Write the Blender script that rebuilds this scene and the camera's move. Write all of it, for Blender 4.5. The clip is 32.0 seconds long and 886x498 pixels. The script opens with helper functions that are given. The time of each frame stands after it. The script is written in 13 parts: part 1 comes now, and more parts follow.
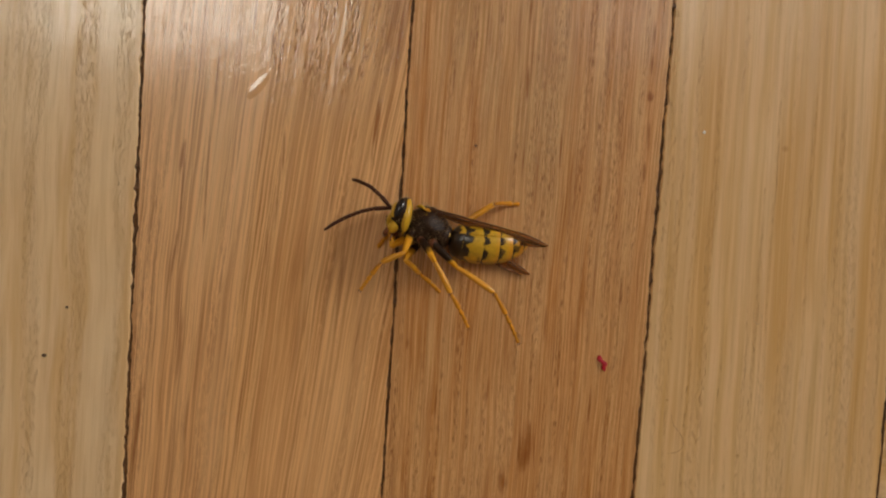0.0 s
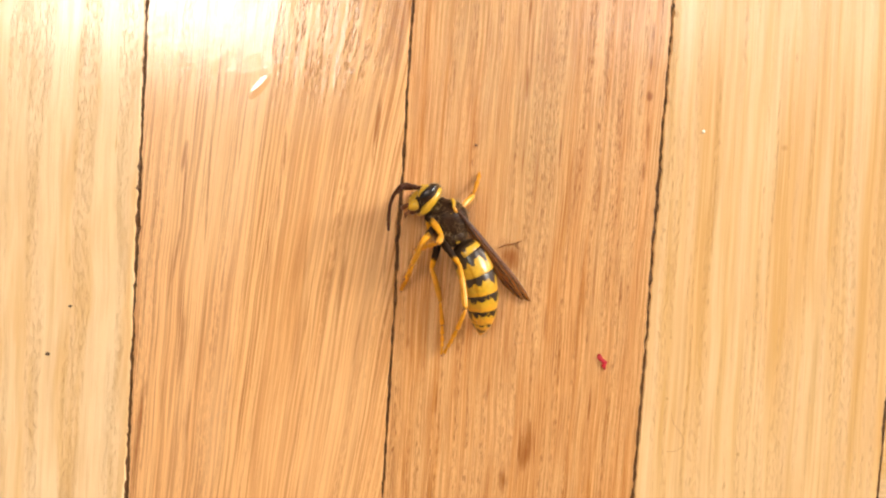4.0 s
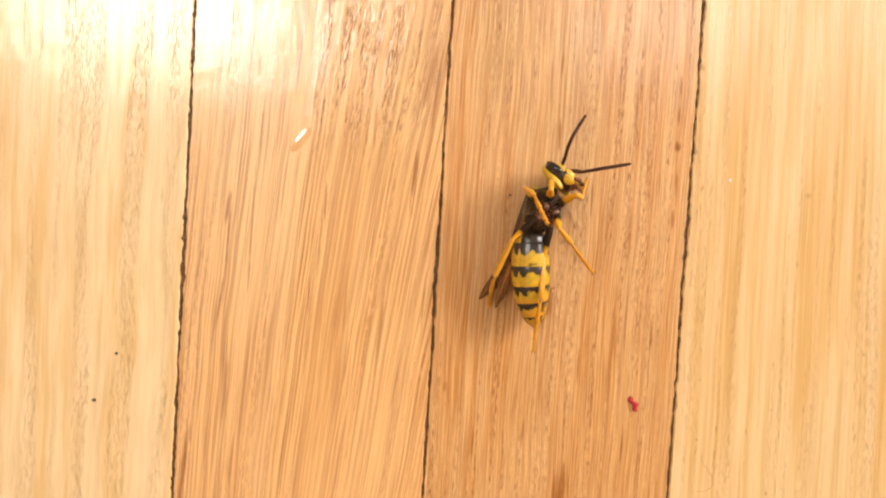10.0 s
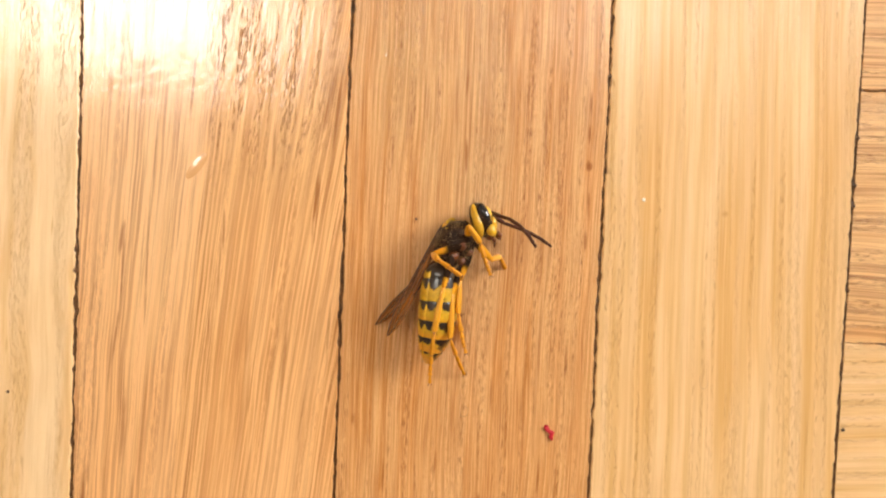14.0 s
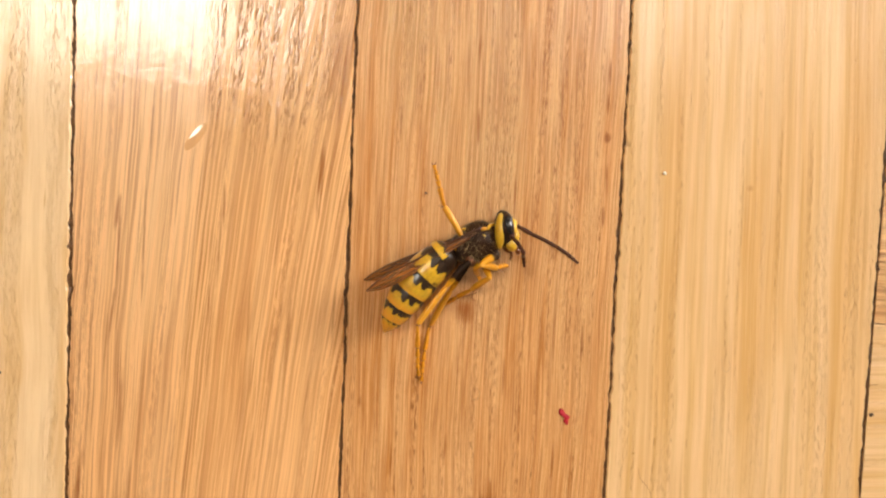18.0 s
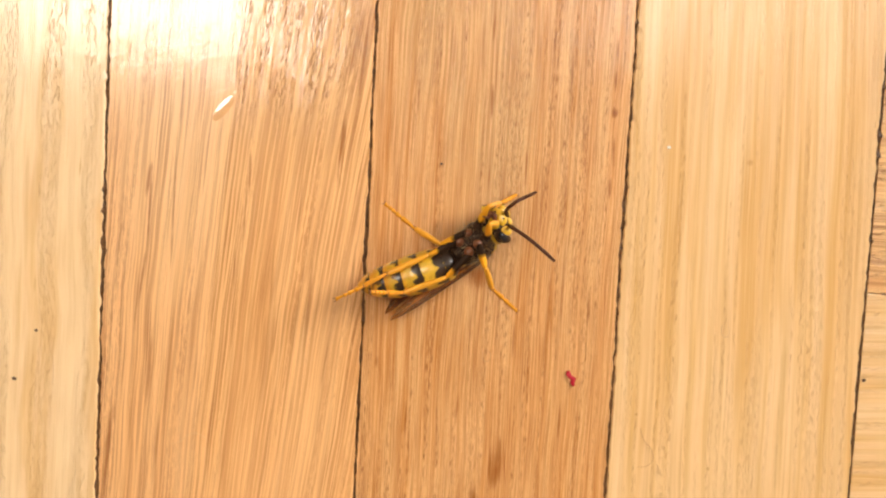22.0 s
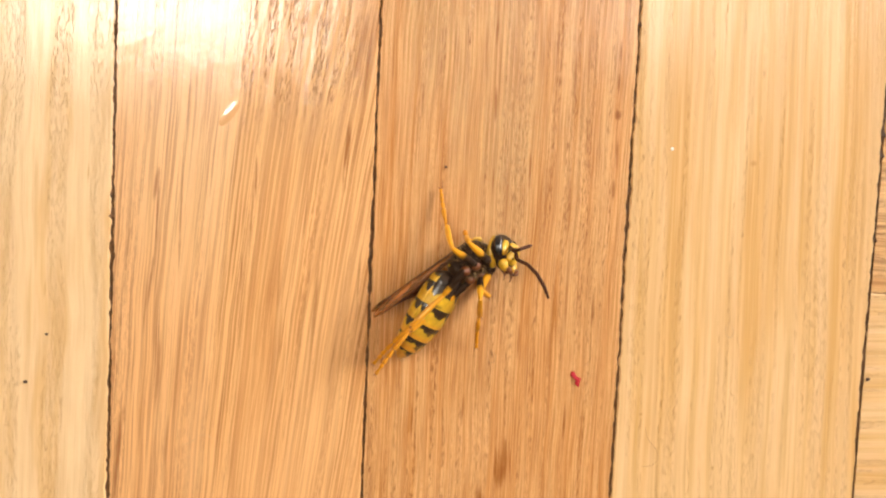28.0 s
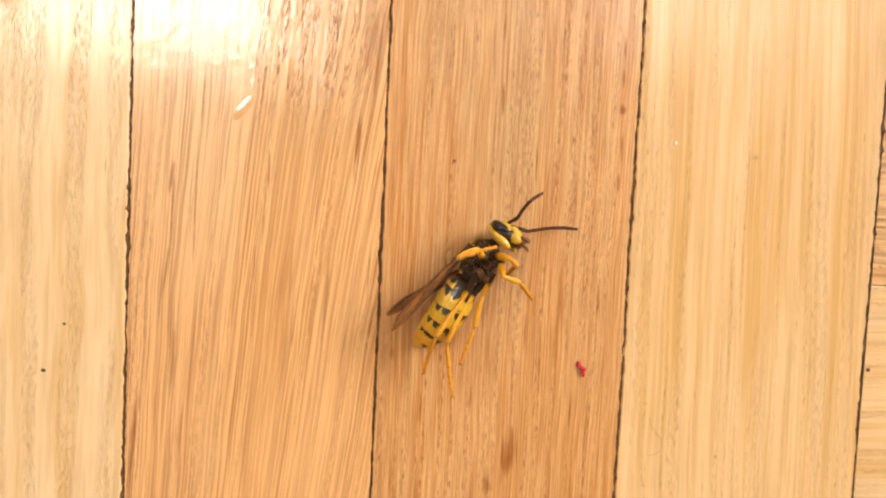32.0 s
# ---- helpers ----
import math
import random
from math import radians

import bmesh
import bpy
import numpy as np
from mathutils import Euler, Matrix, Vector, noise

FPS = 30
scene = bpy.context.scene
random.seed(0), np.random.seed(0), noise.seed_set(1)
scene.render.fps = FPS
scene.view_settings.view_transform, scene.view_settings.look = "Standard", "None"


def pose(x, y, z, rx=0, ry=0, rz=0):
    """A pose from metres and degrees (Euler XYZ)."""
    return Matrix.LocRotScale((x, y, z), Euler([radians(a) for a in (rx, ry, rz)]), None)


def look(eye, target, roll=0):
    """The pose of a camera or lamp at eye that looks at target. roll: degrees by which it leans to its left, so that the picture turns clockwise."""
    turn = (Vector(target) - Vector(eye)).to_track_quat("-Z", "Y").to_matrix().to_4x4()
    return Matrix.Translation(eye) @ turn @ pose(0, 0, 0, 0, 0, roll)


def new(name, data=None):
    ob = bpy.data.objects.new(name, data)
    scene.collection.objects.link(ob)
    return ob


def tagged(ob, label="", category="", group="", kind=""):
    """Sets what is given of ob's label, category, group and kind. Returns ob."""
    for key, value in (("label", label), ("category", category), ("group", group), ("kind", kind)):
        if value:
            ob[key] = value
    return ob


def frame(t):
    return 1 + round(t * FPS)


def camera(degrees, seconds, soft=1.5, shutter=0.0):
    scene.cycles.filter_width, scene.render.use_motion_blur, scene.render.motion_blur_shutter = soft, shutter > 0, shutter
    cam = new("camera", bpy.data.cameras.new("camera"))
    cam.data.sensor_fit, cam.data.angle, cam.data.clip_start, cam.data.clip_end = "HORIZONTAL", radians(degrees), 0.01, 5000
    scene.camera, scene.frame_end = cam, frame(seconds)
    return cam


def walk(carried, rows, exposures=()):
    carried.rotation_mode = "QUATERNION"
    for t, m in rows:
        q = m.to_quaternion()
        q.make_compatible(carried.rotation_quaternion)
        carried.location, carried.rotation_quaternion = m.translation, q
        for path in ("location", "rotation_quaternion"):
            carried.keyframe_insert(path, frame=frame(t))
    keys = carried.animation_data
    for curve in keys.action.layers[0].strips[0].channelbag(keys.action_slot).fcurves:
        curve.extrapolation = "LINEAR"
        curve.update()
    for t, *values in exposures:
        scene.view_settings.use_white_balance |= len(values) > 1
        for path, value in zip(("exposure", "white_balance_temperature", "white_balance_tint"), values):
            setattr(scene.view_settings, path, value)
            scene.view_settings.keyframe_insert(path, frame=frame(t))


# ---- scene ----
MM = 0.001


def at(x, y, z, rx=0, ry=0, rz=0):
    """A pose from millimetres and degrees."""
    return pose(x * MM, y * MM, z * MM, rx, ry, rz)


# ---- camera: held by hand over the floor ----
EXPOSURES = [(0, -2.57), (0.5, -2.00), (1.0, -1.61), (1.5, -1.27), (2.0, -1.16), (6.0, -1.08), (12.0, -1.11), (14.0, -1.19), (17.0, -1.29), (18.5, -1.29), (20.0, -1.22), (22.0, -1.18), (32.0, -1.15)]
cam = camera(60, 32.0, soft=2.1)
walk(cam, [
    (0, pose(0.00092, 0.00115, 0.07105, -3.73, -2.34, 3.84)),
    (0.5, pose(0.00055, 0.00135, 0.07085, -3.79, -2.25, 3.85)),
    (1, pose(0.00047, 0.00126, 0.07107, -3.64, -2.16, 3.79)),
    (1.5, pose(0.00109, 0.00133, 0.07097, -3.68, -2.08, 3.77)),
    (2, pose(0.00115, 0.00119, 0.07130, -3.42, -2.07, 3.72)),
    (2.5, pose(0.00112, 0.00130, 0.07134, -3.73, -1.99, 3.74)),
    (3, pose(0.00080, 0.00109, 0.07138, -3.67, -2.13, 3.82)),
    (3.5, pose(0.00132, 0.00080, 0.07134, -3.48, -2.01, 3.75)),
    (5.5, pose(0.00079, 0.00093, 0.07278, -3.58, -2.24, 3.84)),
    (6, pose(-0.00042, 0.00085, 0.07351, -3.22, -2.40, 3.87)),
    (6.5, pose(-0.00235, 0.00059, 0.07421, -3.00, -2.20, 4.06)),
    (7, pose(-0.00325, 0.00031, 0.07418, -2.88, -2.00, 4.16)),
    (7.5, pose(-0.00306, 0.00113, 0.07453, -2.95, -1.97, 4.12)),
    (8, pose(-0.00200, 0.00178, 0.07398, -2.79, -2.26, 3.98)),
    (8.5, pose(-0.00161, 0.00238, 0.07446, -2.72, -1.88, 3.84)),
    (9, pose(-0.00251, 0.00269, 0.07450, -2.55, -1.99, 3.73)),
    (9.5, pose(-0.00249, 0.00267, 0.07351, -2.39, -2.19, 3.64)),
    (10, pose(-0.00268, 0.00395, 0.07329, -2.53, -2.26, 3.53)),
    (10.5, pose(-0.00243, 0.00433, 0.07335, -2.10, -2.35, 3.38)),
    (11, pose(-0.00050, 0.00487, 0.07279, -2.34, -2.62, 3.16)),
    (11.5, pose(0.00234, 0.00638, 0.07303, -2.56, -2.79, 2.79)),
    (12, pose(0.00348, 0.00716, 0.07374, -2.44, -2.77, 2.69)),
    (12.5, pose(0.00317, 0.00662, 0.07418, -2.04, -2.52, 2.65)),
    (13, pose(0.00348, 0.00650, 0.07341, -2.30, -2.54, 2.65)),
    (13.5, pose(0.00444, 0.00656, 0.07238, -2.47, -2.69, 2.63)),
    (14, pose(0.00544, 0.00670, 0.07098, -2.48, -2.85, 2.50)),
    (14.5, pose(0.00579, 0.00627, 0.07019, -2.44, -2.62, 2.45)),
    (16.5, pose(0.00515, 0.00634, 0.06913, -2.74, -2.46, 2.47)),
    (17, pose(0.00424, 0.00561, 0.06798, -2.82, -2.51, 2.58)),
    (17.5, pose(0.00397, 0.00547, 0.06802, -2.89, -2.65, 2.64)),
    (18, pose(0.00504, 0.00543, 0.06776, -3.37, -2.56, 2.57)),
    (18.5, pose(0.00540, 0.00491, 0.06766, -3.42, -2.68, 2.59)),
    (19, pose(0.00424, 0.00443, 0.06945, -3.19, -2.50, 2.76)),
    (19.5, pose(0.00345, 0.00411, 0.07102, -3.41, -2.51, 2.90)),
    (20, pose(0.00527, 0.00373, 0.07049, -3.74, -2.44, 2.82)),
    (20.5, pose(0.00648, 0.00375, 0.07083, -3.71, -2.36, 2.75)),
    (21, pose(0.00544, 0.00380, 0.07192, -3.41, -2.19, 2.84)),
    (21.5, pose(0.00392, 0.00287, 0.07195, -3.22, -2.16, 2.95)),
    (22, pose(0.00389, 0.00282, 0.07139, -3.54, -2.37, 3.08)),
    (22.5, pose(0.00432, 0.00337, 0.07134, -3.68, -2.38, 2.99)),
    (23, pose(0.00380, 0.00292, 0.07159, -3.43, -2.05, 3.00)),
    (23.5, pose(0.00322, 0.00320, 0.07173, -3.64, -2.22, 2.98)),
    (24, pose(0.00341, 0.00343, 0.07156, -3.57, -2.15, 2.85)),
    (24.5, pose(0.00338, 0.00377, 0.07168, -3.43, -2.11, 2.72)),
    (26.5, pose(0.00297, 0.00390, 0.07103, -3.52, -1.77, 2.72)),
    (27, pose(0.00319, 0.00408, 0.07121, -3.64, -1.83, 2.68)),
    (27.5, pose(0.00382, 0.00344, 0.07108, -3.80, -1.89, 2.73)),
    (28, pose(0.00397, 0.00359, 0.07189, -3.93, -1.92, 2.71)),
    (28.5, pose(0.00387, 0.00368, 0.07223, -4.11, -1.67, 2.66)),
    (29, pose(0.00403, 0.00331, 0.07189, -4.03, -1.79, 2.64)),
    (29.5, pose(0.00420, 0.00309, 0.07238, -3.71, -1.58, 2.68)),
    (30, pose(0.00387, 0.00300, 0.07234, -3.83, -1.57, 2.67)),
    (30.5, pose(0.00434, 0.00276, 0.07199, -3.83, -1.80, 2.66)),
    (31, pose(0.00452, 0.00261, 0.07236, -3.70, -1.61, 2.67)),
    (31.5, pose(0.00372, 0.00256, 0.07307, -3.73, -1.59, 2.79)),
    (32, pose(0.00342, 0.00267, 0.07351, -3.74, -1.71, 2.77)),
], exposures=EXPOSURES)

# ---- light: daylight through a window, and a lit ceiling lamp ----
world = bpy.data.worlds.new("sky")
scene.world = world
world.use_nodes = True
wn = world.node_tree.nodes
sky = wn.new("ShaderNodeTexSky")
sky.sky_type, sky.sun_disc, sky.sun_elevation, sky.sun_rotation = "NISHITA", False, radians(40), radians(60)
world.node_tree.links.new(sky.outputs[0], wn["Background"].inputs[0])
wn["Background"].inputs[1].default_value = 0.15
WINDOW_POWER = 192.0
# ceiling lamps: place, half sizes, glow
LAMPS = [((-0.90, 0.84, 2.464), (0.43, 0.38), 38.0), ((0.76, 0.86, 2.464), (0.24, 0.32), 5.5)]


# ---- materials ----
def nodes_of(name):
    m = bpy.data.materials.new(name)
    m.use_nodes = True
    nt = m.node_tree
    return m, nt, nt.nodes["Principled BSDF"]


def node(nt, kind, **values):
    n = nt.nodes.new(kind)
    for key, value in values.items():
        n.inputs[key].default_value = value
    return n


def math_node(nt, op, a, b=None, clamp=False):
    n = nt.nodes.new("ShaderNodeMath")
    n.operation, n.use_clamp = op, clamp
    for k, v in enumerate((a, b)):
        if v is None:
            continue
        if isinstance(v, (int, float)):
            n.inputs[k].default_value = v
        else:
            nt.links.new(v, n.inputs[k])
    return n.outputs[0]


def ramp(nt, fac, stops):
    n = nt.nodes.new("ShaderNodeValToRGB")
    e = n.color_ramp.elements
    while len(e) < len(stops):
        e.new(0.5)
    for k, (p, c) in enumerate(stops):
        e[k].position = p
        e[k].color = (*c, 1) if isinstance(c, tuple) else (c, c, c, 1)
    nt.links.new(fac, n.inputs[0])
    return n.outputs[0]


def mix_colour(nt, fac, a, b, how="MIX"):
    n = nt.nodes.new("ShaderNodeMix")
    n.data_type, n.blend_type = "RGBA", how
    for k, v in ((0, fac), (6, a), (7, b)):
        if isinstance(v, (int, float)):
            n.inputs[k].default_value = v
        elif isinstance(v, tuple):
            n.inputs[k].default_value = (*v, 1)
        else:
            nt.links.new(v, n.inputs[k])
    return n.outputs[2]


def noise_at(nt, coord, scale, detail=4.0, rough=0.55, distort=0.0):
    """A noise whose grain is scale times finer than a metre in x, y and z."""
    m = nt.nodes.new("ShaderNodeMapping")
    m.inputs["Scale"].default_value = scale
    nt.links.new(coord, m.inputs[0])
    n = node(nt, "ShaderNodeTexNoise", Scale=1.0, Detail=detail, Roughness=rough, Distortion=distort)
    nt.links.new(m.outputs[0], n.inputs[0])
    return n.outputs[0]


def wood(name, pale, mid, dark, lean=(0.0, 0.0), sway=0.3, bands=0.7, line=2.2, lines=0.4, fleck=0.3, pores=0.6, rows=0.9, marks=(), tints=(), open_from=None, rough=0.135, ridge=0.5, grit=0.3, run=1.0, mottle=0.25):
    """Varnished strip of wood, grain along y, in mm. lean: the grain's slant in degrees at both edges. bands, line: growth bands and fine
    lines to the mm. marks: (x, y, half width, half length, tilt, strength), dark. tints: the same with a colour. open_from: x from which the grain lies open."""
    m, nt, bsdf = nodes_of(name)
    tc = nt.nodes.new("ShaderNodeTexCoord")
    info = nt.nodes.new("ShaderNodeObjectInfo")
    sep = nt.nodes.new("ShaderNodeSeparateXYZ")
    nt.links.new(tc.outputs["Object"], sep.inputs[0])
    x, y = (math_node(nt, "MULTIPLY", sep.outputs[k], 1000.0) for k in (0, 1))
    seed = math_node(nt, "MULTIPLY", info.outputs["Random"], 90.0)

    def vec(a, b):
        c = nt.nodes.new("ShaderNodeCombineXYZ")
        for k, v in enumerate((a, b, seed)):
            nt.links.new(v, c.inputs[k])
        return c.outputs[0]

    flat = vec(x, y)
    a, b = (math.tan(radians(q)) for q in lean)
    slope = math_node(nt, "ADD", math_node(nt, "MULTIPLY", x, (b - a) / 24.0), (a + b) / 2)
    gx = math_node(nt, "SUBTRACT", x, math_node(nt, "MULTIPLY", y, slope))
    drift = math_node(nt, "SUBTRACT", noise_at(nt, flat, (0.06, 0.045, 1), 2.0), 0.5)
    gx = math_node(nt, "ADD", gx, math_node(nt, "MULTIPLY", drift, sway * 6.0))
    co = vec(gx, y)
    broad = noise_at(nt, co, (0.16, 0.012 * run, 1), 2.0)
    band = noise_at(nt, co, (bands, 0.014 * run, 1), 3.0, 0.55)
    thin = noise_at(nt, co, (line, 0.035 * run, 1), 2.0, 0.6)
    fibre_n = noise_at(nt, co, (11.0, 0.14, 1), 3.0, 0.65)
    fuzz = noise_at(nt, flat, (5.0, 2.2, 1), 4.0, 0.7)
    cloud = noise_at(nt, flat, (0.10, 0.06, 1), 3.0)
    f = math_node(nt, "ADD", math_node(nt, "MULTIPLY", broad, 0.3), math_node(nt, "MULTIPLY", band, 0.7))
    base = ramp(nt, f, [(0.42, mid), (0.49, tuple(0.6 * p + 0.4 * q for p, q in zip(pale, mid))), (0.56, pale)])
    for x0, y0, w, h, tilt, strength, colour in tints:
        base = mix_colour(nt, math_node(nt, "MULTIPLY", blob(nt, x, y, (x0, y0, w, h, tilt), cloud, 1.0, 0.0), strength), base, colour)
    base = mix_colour(nt, math_node(nt, "MULTIPLY", ramp(nt, cloud, [(0.4, 0.0), (0.65, 1.0)]), mottle), base, mid)
    keep = ramp(nt, noise_at(nt, co, (0.35, 0.03, 1), 2.0), [(0.36, 0.25), (0.6, 1.0)])
    dim = math_node(nt, "MULTIPLY", ramp(nt, thin, [(0.39, 1.0), (0.50, 0.0)]), keep)
    base = mix_colour(nt, math_node(nt, "MULTIPLY", dim, lines), base, dark)
    base = mix_colour(nt, math_node(nt, "MULTIPLY", ramp(nt, thin, [(0.51, 0.0), (0.61, 1.0)]), fleck), base, tuple(min(0.93, c * 1.12) for c in pale))
    base = mix_colour(nt, math_node(nt, "MULTIPLY", ramp(nt, fibre_n, [(0.36, 1.0), (0.5, 0.0)]), grit), base, dark)
    base = mix_colour(nt, math_node(nt, "MULTIPLY", ramp(nt, fibre_n, [(0.54, 0.0), (0.68, 1.0)]), grit), base, tuple(min(0.93, c * 1.15) for c in pale))
    base = mix_colour(nt, math_node(nt, "MULTIPLY", ramp(nt, fuzz, [(0.38, 1.0), (0.5, 0.0)]), grit * 0.5), base, mid)
    # open pores: short dashes that stand in rows
    dash = noise_at(nt, co, (13.0, 1.2, 1), 2.0, 0.55)
    row = ramp(nt, noise_at(nt, co, (rows, 0.02, 1), 2.0), [(0.50, 0.0), (0.60, 1.0)])
    holes = math_node(nt, "MULTIPLY", ramp(nt, dash, [(0.55, 0.0), (0.64, 1.0)]), row)
    crack = noise_at(nt, co, (4.5, 0.05, 1), 1.0)
    crack = math_node(nt, "MULTIPLY", ramp(nt, crack, [(0.70, 0.0), (0.75, 1.0)]), ramp(nt, noise_at(nt, co, (0.5, 0.05, 1), 1.0), [(0.5, 0.0), (0.6, 1.0)]))
    open_grain = 0.12
    if open_from is not None:
        side = math_node(nt, "MULTIPLY", math_node(nt, "SUBTRACT", gx, open_from), 0.7, True)
        up = math_node(nt, "ADD", math_node(nt, "MULTIPLY", math_node(nt, "SUBTRACT", y, 22.0), 0.14), 0.0, True)
        fade = math_node(nt, "MULTIPLY", math_node(nt, "SUBTRACT", 8.0, gx), 0.2, True)
        near = math_node(nt, "MULTIPLY", math_node(nt, "MULTIPLY", side, fade), up)
        dense = math_node(nt, "MULTIPLY", ramp(nt, dash, [(0.52, 0.0), (0.62, 1.0)]), ramp(nt, noise_at(nt, co, (1.6, 0.09, 1), 2.0), [(0.46, 0.0), (0.56, 1.0)]))
        holes = math_node(nt, "ADD", math_node(nt, "MULTIPLY", dense, near), math_node(nt, "MULTIPLY", holes, 0.35), True)
        open_grain = math_node(nt, "ADD", math_node(nt, "MULTIPLY", math_node(nt, "MULTIPLY", side, fade), ridge), 0.05)
        nt.links.new(math_node(nt, "SUBTRACT", 1.0, math_node(nt, "MULTIPLY", side, 0.65)), bsdf.inputs["Specular IOR Level"])
    deep = (dark[0] * 0.85, dark[1] * 0.75, dark[2] * 0.3)
    base = mix_colour(nt, math_node(nt, "MULTIPLY", math_node(nt, "MAXIMUM", holes, crack), pores), base, deep)
    # pale dashes beside the pores: light caught on raised grain, put into the colour
    lit_rim = math_node(nt, "MULTIPLY", ramp(nt, dash, [(0.36, 1.0), (0.45, 0.0)]), row)
    base = mix_colour(nt, math_node(nt, "MULTIPLY", lit_rim, pores * 0.7), base, tuple(min(0.93, c * 1.15) for c in pale))
    wob = noise_at(nt, flat, (0.9, 0.3, 1), 3.0)
    for mark in marks:
        spot = math_node(nt, "MULTIPLY", blob(nt, x, y, mark[:5], wob, 1.4, 0.3), ramp(nt, fibre_n, [(0.40, 1.0), (0.62, 0.7)]))
        base = mix_colour(nt, math_node(nt, "MULTIPLY", spot, mark[5]), base, deep)
    nt.links.new(base, bsdf.inputs["Base Color"])
    nt.links.new(ramp(nt, fibre_n, [(0.3, 0.30), (0.7, 0.42)]), bsdf.inputs["Roughness"])
    bsdf.inputs["Specular IOR Level"].default_value = 0.4
    nt.links.new(math_node(nt, "MULTIPLY", math_node(nt, "SUBTRACT", 1.0, math_node(nt, "MULTIPLY", holes, 0.5)), 0.95), bsdf.inputs["Coat Weight"])
    bsdf.inputs["Coat Roughness"].default_value = rough
    bsdf.inputs["Coat IOR"].default_value = 1.65
    comb = noise_at(nt, co, (1.9, 0.16, 1), 3.0, 0.6)
    dents = noise_at(nt, flat, (0.55, 0.40, 1), 4.0, 0.65)
    scuff = noise_at(nt, flat, (1.2, 3.0, 1), 3.0, 0.6)
    h = math_node(nt, "SUBTRACT", math_node(nt, "ADD", math_node(nt, "MULTIPLY", fibre_n, 0.5), math_node(nt, "MULTIPLY", fuzz, 0.25)), math_node(nt, "MULTIPLY", holes, 1.3))
    under = node(nt, "ShaderNodeBump", Strength=0.8, Distance=0.00012)
    nt.links.new(h, under.inputs["Height"])
    nt.links.new(under.outputs[0], bsdf.inputs["Normal"])
    skin = node(nt, "ShaderNodeBump", Strength=0.8, Distance=0.00008)
    swell = math_node(nt, "ADD", math_node(nt, "MULTIPLY", comb, open_grain), math_node(nt, "MULTIPLY", dents, 0.8))
    swell = math_node(nt, "ADD", swell, math_node(nt, "MULTIPLY", scuff, 0.08))
    nt.links.new(math_node(nt, "SUBTRACT", swell, math_node(nt, "MULTIPLY", holes, 0.5)), skin.inputs["Height"])
    nt.links.new(skin.outputs[0], bsdf.inputs["Coat Normal"])
    return m


def blob(nt, x, y, place, wob, ragged, core):
    """How far inside an uneven oval on the strip: 1 in its middle, 0 outside."""
    x0, y0, w, h, tilt = place
    ca, sa = math.cos(radians(tilt)), math.sin(radians(tilt))
    ox, oy = math_node(nt, "SUBTRACT", x, x0), math_node(nt, "SUBTRACT", y, y0)
    dx = math_node(nt, "SUBTRACT", math_node(nt, "MULTIPLY", ox, ca / w), math_node(nt, "MULTIPLY", oy, sa / w))
    dy = math_node(nt, "ADD", math_node(nt, "MULTIPLY", ox, sa / h), math_node(nt, "MULTIPLY", oy, ca / h))
    r = math_node(nt, "SQRT", math_node(nt, "ADD", math_node(nt, "MULTIPLY", dx, dx), math_node(nt, "MULTIPLY", dy, dy)))
    r = math_node(nt, "ADD", r, math_node(nt, "MULTIPLY", math_node(nt, "SUBTRACT", wob, 0.5), ragged))
    return ramp(nt, r, [(core, 1.0), (1.0, 0.0)])


def plain(name, colour, rough=0.5, coat=0.0, bump=0.0, scale=3000.0, vary=0.15, metal=0.0, shine=0.5):
    m, nt, bsdf = nodes_of(name)
    tc = nt.nodes.new("ShaderNodeTexCoord")
    n = noise_at(nt, tc.outputs["Object"], (scale,) * 3, 4.0)
    n2 = noise_at(nt, tc.outputs["Object"], (scale / 7,) * 3, 3.0)
    f = math_node(nt, "MULTIPLY", math_node(nt, "ADD", n, n2), 0.5)
    col = ramp(nt, f, [(0.3, tuple(c * (1 - vary) for c in colour)), (0.7, tuple(min(1, c * (1 + vary)) for c in colour))])
    nt.links.new(col, bsdf.inputs["Base Color"])
    bsdf.inputs["Roughness"].default_value = rough
    bsdf.inputs["Coat Weight"].default_value = coat
    bsdf.inputs["Metallic"].default_value = metal
    bsdf.inputs["Specular IOR Level"].default_value = shine
    if bump:
        b = node(nt, "ShaderNodeBump", Strength=bump, Distance=0.2 / scale)
        nt.links.new(n, b.inputs["Height"])
        nt.links.new(b.outputs[0], bsdf.inputs["Normal"])
    return m


YELLOW, ORANGE, BLACK = (0.63, 0.36, 0.019), (0.70, 0.31, 0.016), (0.024, 0.011, 0.005)
CHITIN_BLACK = plain("black chitin", (0.032, 0.0145, 0.007), 0.45, 0.0, 0.7, 7000, 0.6, 0.0, 0.16)
CHITIN_YELLOW = plain("yellow chitin", YELLOW, 0.35, 0.3, 0.25, 7000)
CHITIN_ORANGE = plain("orange chitin", ORANGE, 0.35, 0.2, 0.25, 7000)
CHITIN_FOOT = plain("foot chitin", (0.64, 0.26, 0.016), 0.5, 0.0, 0.3, 3000, 0.3, 0.0, 0.2)
CHITIN_BROWN = plain("red-brown chitin", (0.16, 0.045, 0.012), 0.35, 0.2, 0.2, 7000)
ANTENNA_DARK = plain("antenna brown-black", (0.065, 0.021, 0.010), 0.55, 0.0, 0.4, 9000, 0.3, 0.0, 0.2)
EYE = plain("compound eye", (0.012, 0.009, 0.010), 0.22, 0.25, 0.15, 30000)
HAIR = plain("pale hair", (0.34, 0.22, 0.10), 0.6)
VEIN = plain("wing vein", (0.07, 0.02, 0.006), 0.4)
